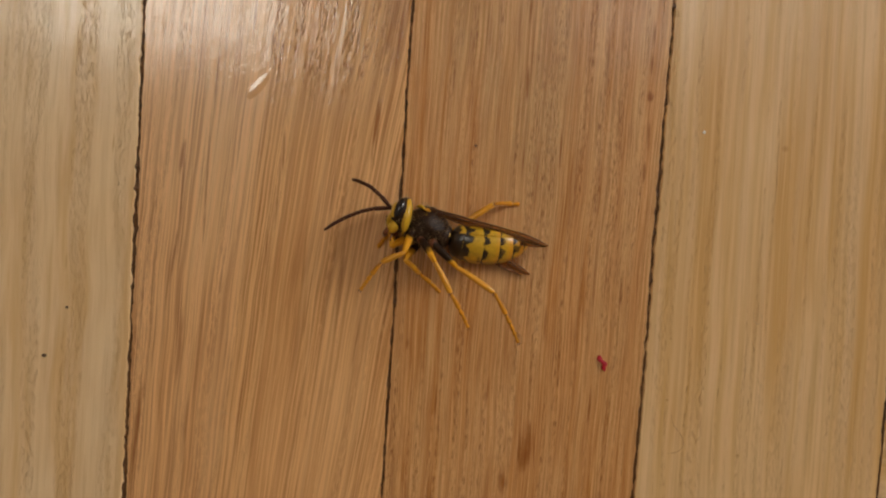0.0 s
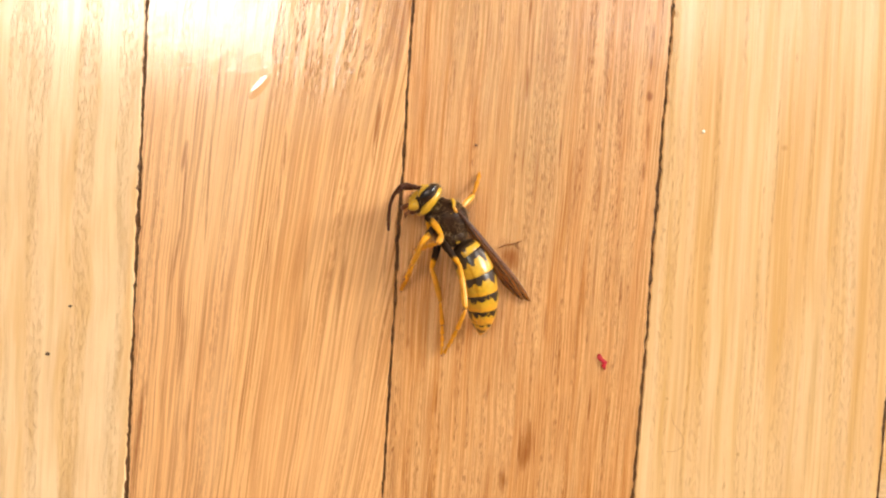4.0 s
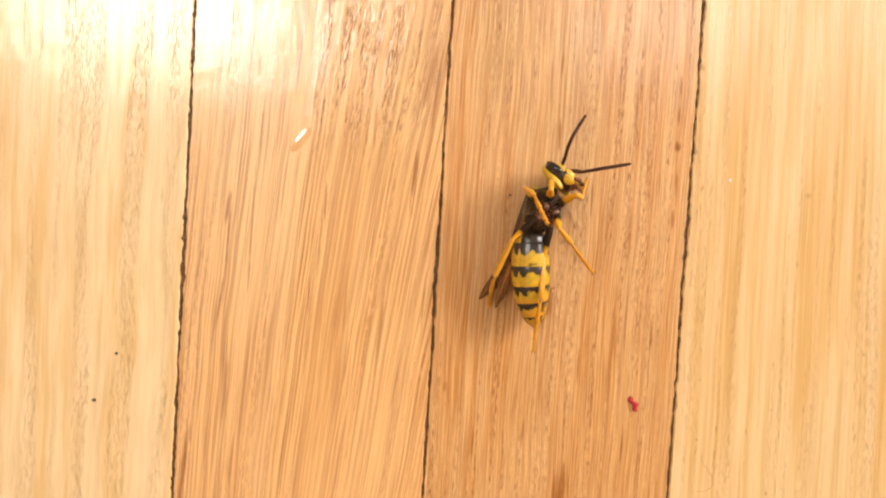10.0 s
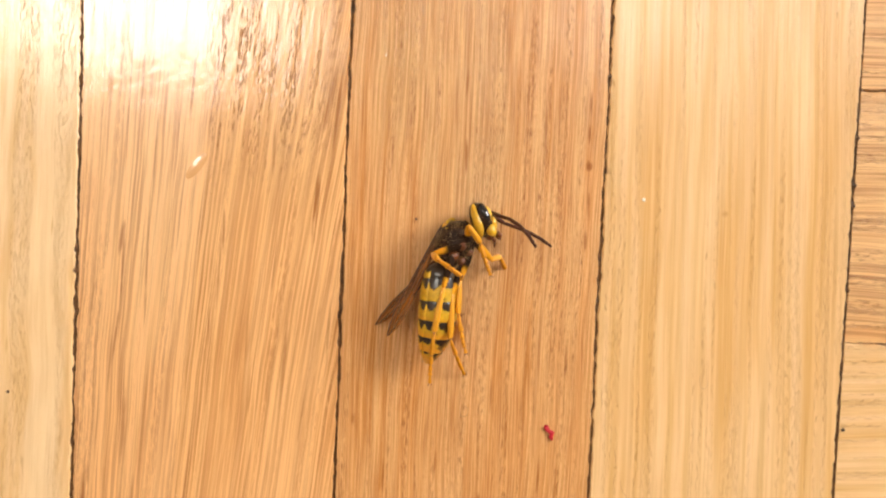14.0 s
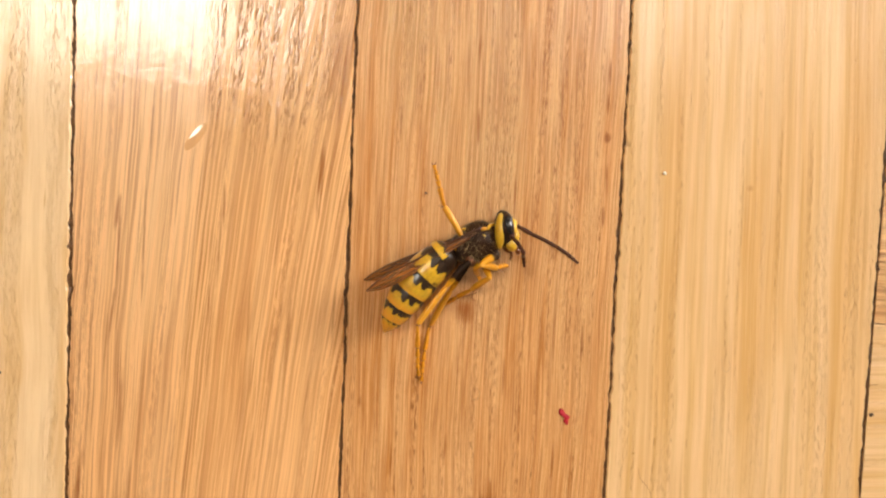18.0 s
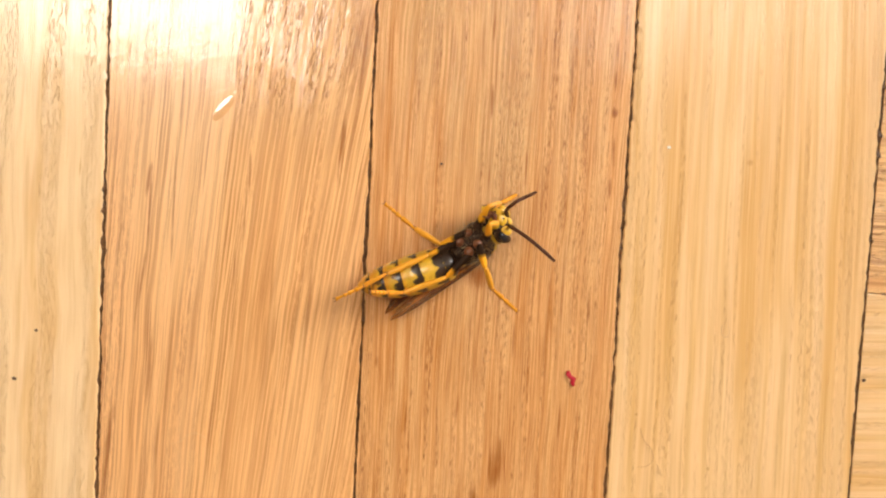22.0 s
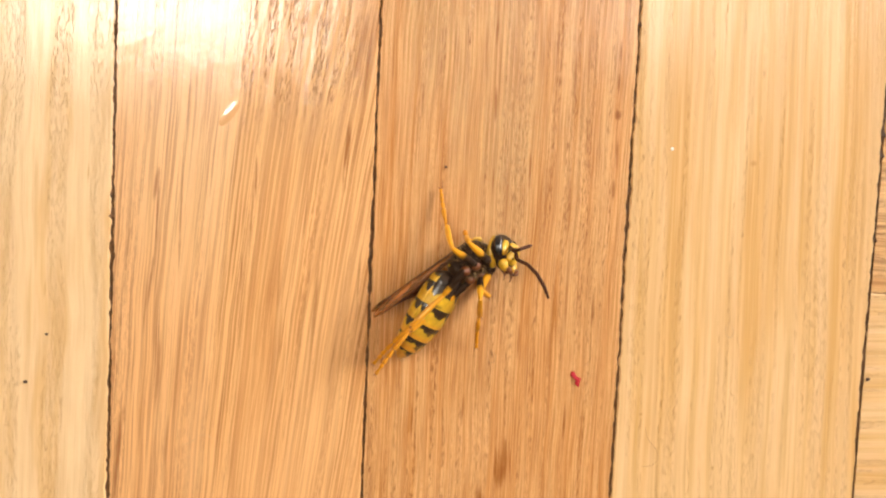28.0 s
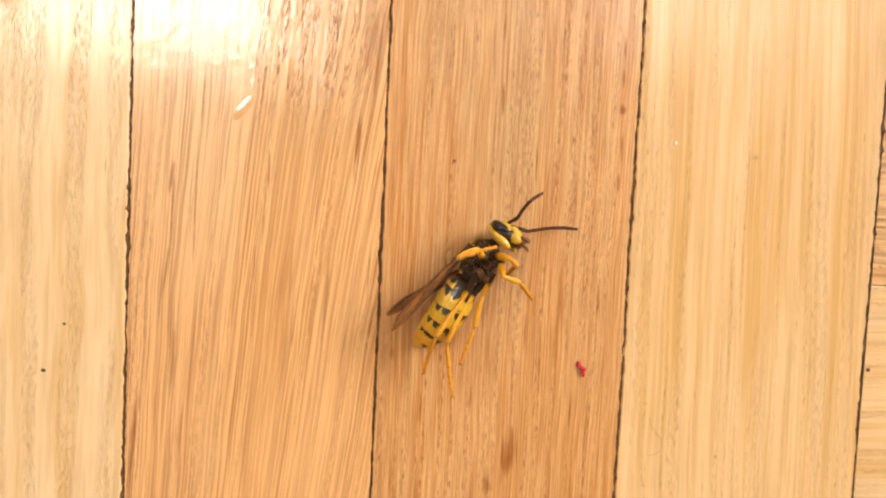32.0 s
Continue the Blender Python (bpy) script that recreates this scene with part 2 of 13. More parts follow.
RED = plain("red fibre", (0.45, 0.007, 0.018), 0.6, 0.0, 0.4, 6000, 0.3)
CRUMB = plain("brown crumb", (0.30, 0.115, 0.025), 0.6, 0.0, 0.5, 5000, 0.4)
DUST = plain("pale dust", (0.9, 0.84, 0.72), 0.7)
SPECK = plain("dark speck", (0.10, 0.055, 0.03), 0.7)
THREAD = plain("fine lint", (0.60, 0.38, 0.19), 0.6)
DARK_THREAD = plain("fine dark lint", (0.50, 0.27, 0.11), 0.6)
JOINT = plain("dark joint dirt", (0.12, 0.055, 0.022), 0.45, 0.0, 1.0, 4000, 0.95, 0.0, 0.35)
VARNISH = plain("varnish drop", (0.66, 0.36, 0.15), 0.22, 1.0, 0.05, 900)
PLASTER = plain("warm grey plaster", (0.43, 0.38, 0.315), 0.85, 0.0, 0.2, 60)
PAINT = plain("white gloss paint", (0.8, 0.8, 0.78), 0.35, 0.0, 0.05, 80, 0.04)


def wing_material():
    m, nt, bsdf = nodes_of("wing membrane")
    tc = nt.nodes.new("ShaderNodeTexCoord")
    n = noise_at(nt, tc.outputs["Object"], (350, 3500, 500), 3.0)
    nt.links.new(ramp(nt, n, [(0.3, (0.20, 0.062, 0.012)), (0.7, (0.46, 0.17, 0.04))]), bsdf.inputs["Base Color"])
    bsdf.inputs["Roughness"].default_value = 0.38
    bsdf.inputs["Specular IOR Level"].default_value = 0.12
    bsdf.inputs["Alpha"].default_value = 0.66
    b = node(nt, "ShaderNodeBump", Strength=0.5, Distance=0.00005)
    nt.links.new(n, b.inputs["Height"])
    nt.links.new(b.outputs[0], bsdf.inputs["Normal"])
    return m


def band_material(name, start, point, spots, tip_from=9.0, belly=False):
    """Abdomen plate: yellow, with a thin ragged black band at its front edge; x runs back from 0 (mm)."""
    m, nt, bsdf = nodes_of(name)
    tc = nt.nodes.new("ShaderNodeTexCoord")
    sep = nt.nodes.new("ShaderNodeSeparateXYZ")
    nt.links.new(tc.outputs["Object"], sep.inputs[0])
    x = math_node(nt, "MULTIPLY", sep.outputs[0], -1000.0)
    ang = math_node(nt, "ABSOLUTE", math_node(nt, "ARCTAN2", sep.outputs[1], sep.outputs[2]))
    if belly:
        ang = math_node(nt, "SUBTRACT", math.pi, ang)
    wob = math_node(nt, "MULTIPLY", math_node(nt, "SUBTRACT", noise_at(nt, tc.outputs["Object"], (1900,) * 3, 4.0, 0.65), 0.5), 1.1)

    def spike(centre, width, height):
        d = math_node(nt, "DIVIDE", math_node(nt, "ABSOLUTE", math_node(nt, "SUBTRACT", ang, centre)), width)
        return math_node(nt, "MULTIPLY", math_node(nt, "MULTIPLY", math_node(nt, "SUBTRACT", 1.0, d, True), 1.5, True), height)

    edge = math_node(nt, "ADD", spike(0.0, 0.34, point), spike(0.92, 0.26, spots))
    edge = math_node(nt, "ADD", edge, spike(1.75, 0.22, spots * 0.8))
    edge = math_node(nt, "ADD", math_node(nt, "ADD", edge, start), wob)
    free = noise_at(nt, tc.outputs["Object"], (1100, 700, 700), 1.0)
    dots = math_node(nt, "MULTIPLY", ramp(nt, free, [(0.60, 0.0), (0.66, 1.0)]), 0.0 if start > 0.7 else 0.9)
    fac = ramp(nt, math_node(nt, "ADD", math_node(nt, "MULTIPLY", math_node(nt, "SUBTRACT", edge, x), 4.0), 0.5), [(0.25, 0.0), (0.75, 1.0)])
    grain = noise_at(nt, tc.outputs["Object"], (3000,) * 3, 3.0)
    yel = ramp(nt, grain, [(0.3, tuple(c * 0.8 for c in YELLOW)), (0.7, tuple(c * 1.12 for c in YELLOW))])
    grime = ramp(nt, noise_at(nt, tc.outputs["Object"], (900,) * 3, 4.0, 0.65), [(0.46, 0.0), (0.72, 0.7)])
    yel = mix_colour(nt, grime, yel, (0.46, 0.30, 0.03) if belly else (0.58, 0.26, 0.016))
    late = ramp(nt, math_node(nt, "MULTIPLY", math_node(nt, "SUBTRACT", x, tip_from), 1.2), [(0.0, 0.0), (0.8, 1.0)])
    yel = mix_colour(nt, late, yel, ORANGE)
    yel = mix_colour(nt, dots, yel, (0.10, 0.045, 0.008))
    nt.links.new(mix_colour(nt, fac, yel, BLACK), bsdf.inputs["Base Color"])
    bsdf.inputs["Roughness"].default_value = 0.36
    bsdf.inputs["Specular IOR Level"].default_value = 0.45
    bsdf.inputs["Coat Weight"].default_value = 0.35
    bsdf.inputs["Coat Roughness"].default_value = 0.14
    b = node(nt, "ShaderNodeBump", Strength=0.3, Distance=0.00003)
    nt.links.new(noise_at(nt, tc.outputs["Object"], (9000,) * 3, 3.0), b.inputs["Height"])
    nt.links.new(b.outputs[0], bsdf.inputs["Normal"])
    return m


def femur_material(name, dark_to):
    m, nt, bsdf = nodes_of(name)
    tc = nt.nodes.new("ShaderNodeTexCoord")
    sep = nt.nodes.new("ShaderNodeSeparateXYZ")
    nt.links.new(tc.outputs["Object"], sep.inputs[0])
    n = noise_at(nt, tc.outputs["Object"], (2500,) * 3, 2.0)
    f = math_node(nt, "ADD", math_node(nt, "SUBTRACT", math_node(nt, "MULTIPLY", sep.outputs[0], 1000.0), dark_to), n)
    nt.links.new(ramp(nt, f, [(0.3, BLACK), (0.75, ORANGE)]), bsdf.inputs["Base Color"])
    bsdf.inputs["Roughness"].default_value = 0.5
    bsdf.inputs["Specular IOR Level"].default_value = 0.1
    return m


# ---- building ----
def mesh_of(name, bm, material, smooth=True):
    me = bpy.data.meshes.new(name)
    bmesh.ops.recalc_face_normals(bm, faces=bm.faces)
    bm.to_mesh(me)
    bm.free()
    for mat in material if isinstance(material, (list, tuple)) else [material]:
        me.materials.append(mat)
    if smooth:
        me.polygons.foreach_set("use_smooth", [True] * len(me.polygons))
    return me


def part(name, bm, material, parent, label="", smooth=True):
    """One mesh object under a thing or a part."""
    ob = new(name, mesh_of(name, bm, material, smooth))
    ob.parent = parent
    return tagged(ob, label)


def thing(name, bm, material, label, category, kind="", smooth=True, group=""):
    ob = new(name, mesh_of(name, bm, material, smooth) if bm else None)
    return tagged(ob, label, category, group, kind)


def box(bm, x0, x1, y0, y1, z0, z1):
    vs = [bm.verts.new((x, y, z)) for z in (z0, z1) for y in (y0, y1) for x in (x0, x1)]
    for q in ((0, 2, 3, 1), (4, 5, 7, 6), (0, 1, 5, 4), (1, 3, 7, 5), (3, 2, 6, 7), (2, 0, 4, 6)):
        bm.faces.new([vs[k] for k in q])


def tube(bm, points, radii, sides=10, flat=1.0):
    """A round rod along points (mm), with its radii (mm), closed at both ends."""
    pts = [Vector(p) for p in points]
    rings = []
    for k, p in enumerate(pts):
        d = (pts[min(k + 1, len(pts) - 1)] - pts[max(k - 1, 0)]).normalized()
        side = d.cross(Vector((0, 0, 1)))
        side = Vector((0, 1, 0)) if side.length < 0.1 else side.normalized()
        up = side.cross(d)
        rings.append([bm.verts.new((p + (side * math.cos(a) + up * math.sin(a) * flat) * radii[k]) * MM)
                      for a in (2 * math.pi * s / sides for s in range(sides))])
    for a, b in zip(rings, rings[1:]):
        for s in range(sides):
            bm.faces.new((a[s], a[(s + 1) % sides], b[(s + 1) % sides], b[s]))
    bm.faces.new(rings[0])
    bm.faces.new(rings[-1])


def ellipsoid(bm, centre, size, segs=24, rings=16, shape=None):
    """A rounded body (mm): size are its half axes; shape(v) may move the points of a unit ball."""
    made = bmesh.ops.create_uvsphere(bm, u_segments=segs, v_segments=rings, radius=1.0)["verts"]
    for v in made:
        c = v.co.copy()
        if shape:
            c = Vector(shape(c))
        v.co = Vector(((c.x * size[0] + centre[0]), (c.y * size[1] + centre[1]), (c.z * size[2] + centre[2]))) * MM


# ---- the room ----
HALF, HEIGHT = 1.9, 2.5


def room():
    bm = bmesh.new()
    box(bm, -HALF, HALF, -HALF, HALF, -0.05, -0.0085)
    thing("floor", bm, JOINT, "dark sub-floor under the parquet strips", "floor", "structure", False)
    bm = bmesh.new()
    box(bm, -HALF, HALF, -HALF, HALF, HEIGHT, HEIGHT + 0.1)
    thing("ceiling", bm, PLASTER, "plain warm grey plaster ceiling", "ceiling", "structure", False)
    # wall_east has the window
    wy0, wy1, wz0, wz1 = 0.6, 1.46, 0.52, 1.38
    for name, boxes in (
        ("wall_north", [(-HALF, HALF, HALF, HALF + 0.2, -0.05, HEIGHT + 0.1)]),
        ("wall_south", [(-HALF, HALF, -HALF - 0.2, -HALF, -0.05, HEIGHT + 0.1)]),
        ("wall_west", [(-HALF - 0.2, -HALF, -HALF - 0.2, HALF + 0.2, -0.05, HEIGHT + 0.1)]),
        ("wall_east", [(HALF, HALF + 0.2, -HALF - 0.2, wy0, -0.05, HEIGHT + 0.1), (HALF, HALF + 0.2, wy1, HALF + 0.2, -0.05, HEIGHT + 0.1),
                       (HALF, HALF + 0.2, wy0, wy1, -0.05, wz0), (HALF, HALF + 0.2, wy0, wy1, wz1, HEIGHT + 0.1)]),
    ):
        bm = bmesh.new()
        for b in boxes:
            box(bm, *b)
        thing(name, bm, PLASTER, "plain warm grey plastered room wall", "wall", "structure", False)
    win = thing("window_1", None, None, "white framed window that lets in daylight", "window", "structure")
    bm = bmesh.new()
    x0, x1, t = HALF + 0.06, HALF + 0.12, 0.05
    for b in ((wy0, wy1, wz0, wz0 + t), (wy0, wy1, wz1 - t, wz1), (wy0, wy0 + t, wz0 + t, wz1 - t), (wy1 - t, wy1, wz0 + t, wz1 - t),
              ((wy0 + wy1) / 2 - 0.03, (wy0 + wy1) / 2 + 0.03, wz0 + t, wz1 - t)):
        box(bm, x0, x1, *b)
    part("window_frame", bm, PAINT, win, "", False)
    lamp = bpy.data.lights.new("daylight", "AREA")
    lamp.shape, lamp.size, lamp.size_y, lamp.energy, lamp.color = "RECTANGLE", 0.78, 0.78, WINDOW_POWER, (1.0, 0.97, 0.92)
    ob = new("daylight", lamp)
    ob.matrix_world = look((HALF + 0.03, (wy0 + wy1) / 2, (wz0 + wz1) / 2), (0, 0, 0))
    for where, size, glow in LAMPS:
        ceiling_light(where, size, glow)


def ceiling_light(where, LAMP_SIZE, glow):
    m, nt, bsdf = nodes_of("lamp diffuser")
    bsdf.inputs["Base Color"].default_value = (0.9, 0.9, 0.9, 1)
    bsdf.inputs["Emission Color"].default_value = (1.0, 0.975, 0.87, 1)
    bsdf.inputs["Emission Strength"].default_value = glow
    cl = thing("ceiling_light", None, None, "lit white ceiling lamp with a flat diffuser", "lamp", group="ceiling lamps")
    cl.location = where
    bm = bmesh.new()
    box(bm, -LAMP_SIZE[0], LAMP_SIZE[0], -LAMP_SIZE[1], LAMP_SIZE[1], 0.0, 0.03)
    part("diffuser", bm, m, cl, "glowing white diffuser", False)
    bm = bmesh.new()
    a, b = LAMP_SIZE[0] + 0.02, LAMP_SIZE[1] + 0.02
    for q in ((-a, a, -b, -b + 0.018), (-a, a, b - 0.018, b), (-a, -a + 0.018, -b + 0.018, b - 0.018), (a - 0.018, a, -b + 0.018, b - 0.018)):
        box(bm, *q, -0.005, 0.035)
    part("frame", bm, PAINT, cl, "", False)


room()

# ---- the wasp ----
PARTS = {}
wasp = thing("wasp", None, None, "black and yellow wasp struggling on its side on the parquet", "wasp")


def head_part():
    bm = bmesh.new()
    ellipsoid(bm, (0, 0, 0), (0.95, 1.68, 1.5), 32, 20,
              lambda c: (c.x * (1.0 if c.x > 0 else 0.75) - 0.12 * c.z, c.y * (1 - 0.28 * max(0, -c.z)), c.z))
    head = part("head", bm, CHITIN_BLACK, wasp, "black head with yellow markings")
    PARTS["head"] = head
    for s in (1, -1):
        bm = bmesh.new()   # kidney-shaped eye at the side
        ellipsoid(bm, (0.30, 1.30 * s, 0.34), (0.40, 0.46, 0.84), 20, 14, lambda c: (c.x + 0.18 * c.z * c.z - 0.25 * c.z, c.y - 0.25 * s * max(0, c.z), c.z))
        part("eye", bm, EYE, head, "dark glossy compound eye")
        bm = bmesh.new()   # yellow cheek behind the eye
        ellipsoid(bm, (-0.33, 1.10 * s, -0.05), (0.40, 0.60, 1.36), 16, 12, lambda c: (c.x + 0.22 * c.z, c.y - 0.3 * s * abs(c.z), c.z))
        part("cheek", bm, CHITIN_YELLOW, head, "yellow cheek behind the eye")
        bm = bmesh.new()   # inner eye margin
        ellipsoid(bm, (0.68, 0.86 * s, 0.20), (0.28, 0.46, 0.66), 14, 10, lambda c: (c.x, c.y - 0.3 * s * c.z, c.z))
        part("eye_margin", bm, CHITIN_YELLOW, head, "yellow patch beside the eye")
        bm = bmesh.new()   # broad jaw plate, folded over the mouth
        ellipsoid(bm, (0.44, 0.72 * s, -1.10), (0.42, 0.40, 0.56), 16, 12, lambda c: (c.x + 0.25 * max(0, -c.z), c.y - 0.35 * s * max(0, -c.z), c.z))
        jaw = part("jaw", bm, CHITIN_YELLOW, head, "broad yellow jaw with a dark toothed edge")
        bm = bmesh.new()
        tube(bm, [(0.86, 0.72 * s, -1.42), (1.0, 0.42 * s, -1.74), (0.96, 0.10 * s, -1.92)], [0.17, 0.2, 0.09], 8)
        part("jaw_tip", bm, CHITIN_BROWN, jaw, "dark red-brown jaw tip")
        bm = bmesh.new()   # feeler under the mouth
        tube(bm, [(0.3, 0.4 * s, -1.3), (0.5, 0.55 * s, -2.0), (0.35, 0.5 * s, -2.35)], [0.1, 0.09, 0.05], 6)
        part("palp", bm, CHITIN_BROWN, head, "thin brown mouth feeler")
    bm = bmesh.new()
    ellipsoid(bm, (0.30, 0, -1.30), (0.45, 0.36, 0.5), 12, 8)
    part("mouth", bm, CHITIN_BROWN, head, "red-brown mouthparts")
    bm = bmesh.new()       # clypeus
    ellipsoid(bm, (0.80, 0, -0.52), (0.38, 0.80, 0.62), 20, 14, lambda c: (c.x, c.y * (1 - 0.2 * c.z * c.z), c.z))
    part("clypeus", bm, CHITIN_YELLOW, head, "yellow face plate")
    for y, z in ((0.0, -0.38), (0.3, -0.66), (-0.3, -0.66)):
        bm = bmesh.new()
        ellipsoid(bm, (1.11 if y else 1.15, y, z), (0.06, 0.09, 0.12), 10, 8)
        part("face_spot", bm, CHITIN_BLACK, head, "black dot on the face plate")
    bm = bmesh.new()       # patch between the antennae
    ellipsoid(bm, (0.86, 0, 0.45), (0.2, 0.34, 0.3), 14, 10)
    part("brow", bm, CHITIN_YELLOW, head, "yellow patch between the antennae")
    bm = bmesh.new()
    for y, z in ((0, 1.15), (0.22, 1.36), (-0.22, 1.36)):
        ellipsoid(bm, (0.3 if y == 0 else 0.12, y, z), (0.1, 0.1, 0.1), 8, 6)
    part("small_eyes", bm, EYE, head, "three tiny simple eyes")
    head.scale = (1.13, 1.13, 1.13)
    hairs(head, 170, (0.9, 1.55, 1.45), (-0.05, 0, 0.0), 0.55, 7)


def hairs(parent, count, size, centre, length, seed):
    """Short fine hairs that stand on a rounded body."""
    rnd = random.Random(seed)
    bm = bmesh.new()
    for _ in range(count):
        v = Vector((rnd.gauss(0, 1), rnd.gauss(0, 1), rnd.gauss(0, 1))).normalized()
        if v.x > 0.75:
            continue
        p = Vector((v.x * size[0] + centre[0], v.y * size[1] + centre[1], v.z * size[2] + centre[2])) * 0.97
        out = (v + Vector((rnd.uniform(-0.4, 0.4), rnd.uniform(-0.4, 0.4), rnd.uniform(-0.4, 0.4)))).normalized()
        side = out.orthogonal().normalized() * 0.014
        other = out.cross(side).normalized() * 0.014
        tip = bm.verts.new((p + out * length * rnd.uniform(0.5, 1.0)) * MM)
        a, b, c = (bm.verts.new((p + q) * MM) for q in (side, -side * 0.5 + other, -side * 0.5 - other))
        for q in ((a, b, tip), (b, c, tip), (c, a, tip)):
            bm.faces.new(q)
    tagged(part("hair", bm, HAIR, parent, "fine pale hair", False), kind="stuff")


def thorax_part():
    def lumpy(c):
        k = 1.0 + 0.05 * math.sin(5.0 * c.x) * (1 if c.z > -0.2 else 0.5)
        taper = 1.0 - 0.22 * max(0, c.x) ** 2 - 0.12 * max(0, -c.x) ** 2
        k += 0.10 * noise.noise(c * 2.6) + 0.05 * noise.noise(c * 6.0)
        return (c.x, c.y * taper * k, c.z * taper * k + (0.06 if c.z > 0 else 0.0))
    bm = bmesh.new()
    ellipsoid(bm, (0.1, 0, 0), (2.1, 1.68, 1.72), 36, 24, lumpy)
    thorax = part("thorax", bm, CHITIN_BLACK, wasp, "black hairy thorax")
    bm = bmesh.new()
    ellipsoid(bm, (-1.45, 0, -0.15), (0.95, 1.25, 1.25), 24, 16)
    part("propodeum", bm, CHITIN_BLACK, thorax, "black rear of the thorax")
    bm = bmesh.new()
    tube(bm, [(1.6, 0, 0.1), (2.2, 0, 0.1)], [0.6, 0.5], 12)
    part("neck", bm, CHITIN_BLACK, thorax)
    bm = bmesh.new()
    tube(bm, [(-2.0, 0, -0.15), (-2.45, 0, -0.1)], [0.42, 0.3], 12)
    part("waist", bm, CHITIN_BLACK, thorax)
    for s in (1, -1):
        bm = bmesh.new()   # collar stripe
        pts = [(1.72 - 0.75 * u, s * (0.62 + 0.92 * u) * 1.0, 1.12 - 0.25 * u + 0.35 * math.sin(math.pi * u) * 0.5) for u in (0, 0.2, 0.4, 0.6, 0.8, 1.0)]
        tube(bm, pts, [0.12, 0.2, 0.22, 0.22, 0.2, 0.1], 8, 0.7)
        part("collar_stripe", bm, CHITIN_YELLOW, thorax, "yellow collar stripe")
        bm = bmesh.new()
        ellipsoid(bm, (0.42, 1.5 * s, 0.22), (0.34, 0.2, 0.46), 12, 8, lambda c: (c.x + 0.3 * c.z, c.y, c.z))
        part("side_spot", bm, CHITIN_YELLOW, thorax, "yellow spot on the side")
        bm = bmesh.new()
        ellipsoid(bm, (0.68, 1.42 * s, 0.98), (0.3, 0.22, 0.18), 12, 8)
        part("wing_root", bm, CHITIN_ORANGE, thorax, "orange plate over the wing root")
        bm = bmesh.new()
        ellipsoid(bm, (-0.95, 0.62 * s, 1.36), (0.25, 0.42, 0.14), 12, 8)
        part("back_spot", bm, CHITIN_YELLOW, thorax, "yellow spot on the back")
        bm = bmesh.new()
        ellipsoid(bm, (-1.85, 0.85 * s, -0.1), (0.28, 0.22, 0.36), 12, 8)
        part("rear_spot", bm, CHITIN_YELLOW, thorax, "yellow spot by the waist")
        for x in (1.15, 0.1, -0.95):
            bm = bmesh.new()
            ellipsoid(bm, (x, 0.62 * s, -1.35), (0.48, 0.46, 0.5), 12, 8)
            part("leg_root", bm, CHITIN_BLACK if x > 1 else CHITIN_BROWN, thorax, "black leg root" if x > 1 else "red-brown leg root")
    hairs(thorax, 1300, (2.05, 1.62, 1.7), (0.05, 0, 0), 0.8, 3)


# ring lengths and radii of the abdomen, front to rear
# (length, front radius, rear radius)
RINGS = [(1.3, 0.35, 1.72), (2.0, 1.70, 1.95), (1.7, 1.90, 1.88), (1.5, 1.83, 1.62), (1.3, 1.57, 1.2), (1.4, 1.15, 0.1)]
SLIM = 0.91
# black bands: width, middle point, side points; of the back plates and of the belly
BANDS = [(0.75, 0.15, 0.1), (0.50, 0.80, 0.6), (0.42, 0.65, 0.5), (0.38, 0.55, 0.42), (0.32, 0.5, 0.36), (0.12, 0.5, 0.2)]
BELLY = [(1.5, 0.0, 0.0), (0.62, 0.15, 0.4), (0.48, 0.15, 0.36), (0.42, 0.12, 0.32), (0.36, 0.1, 0.26), (0.1, 0.1, 0.15)]


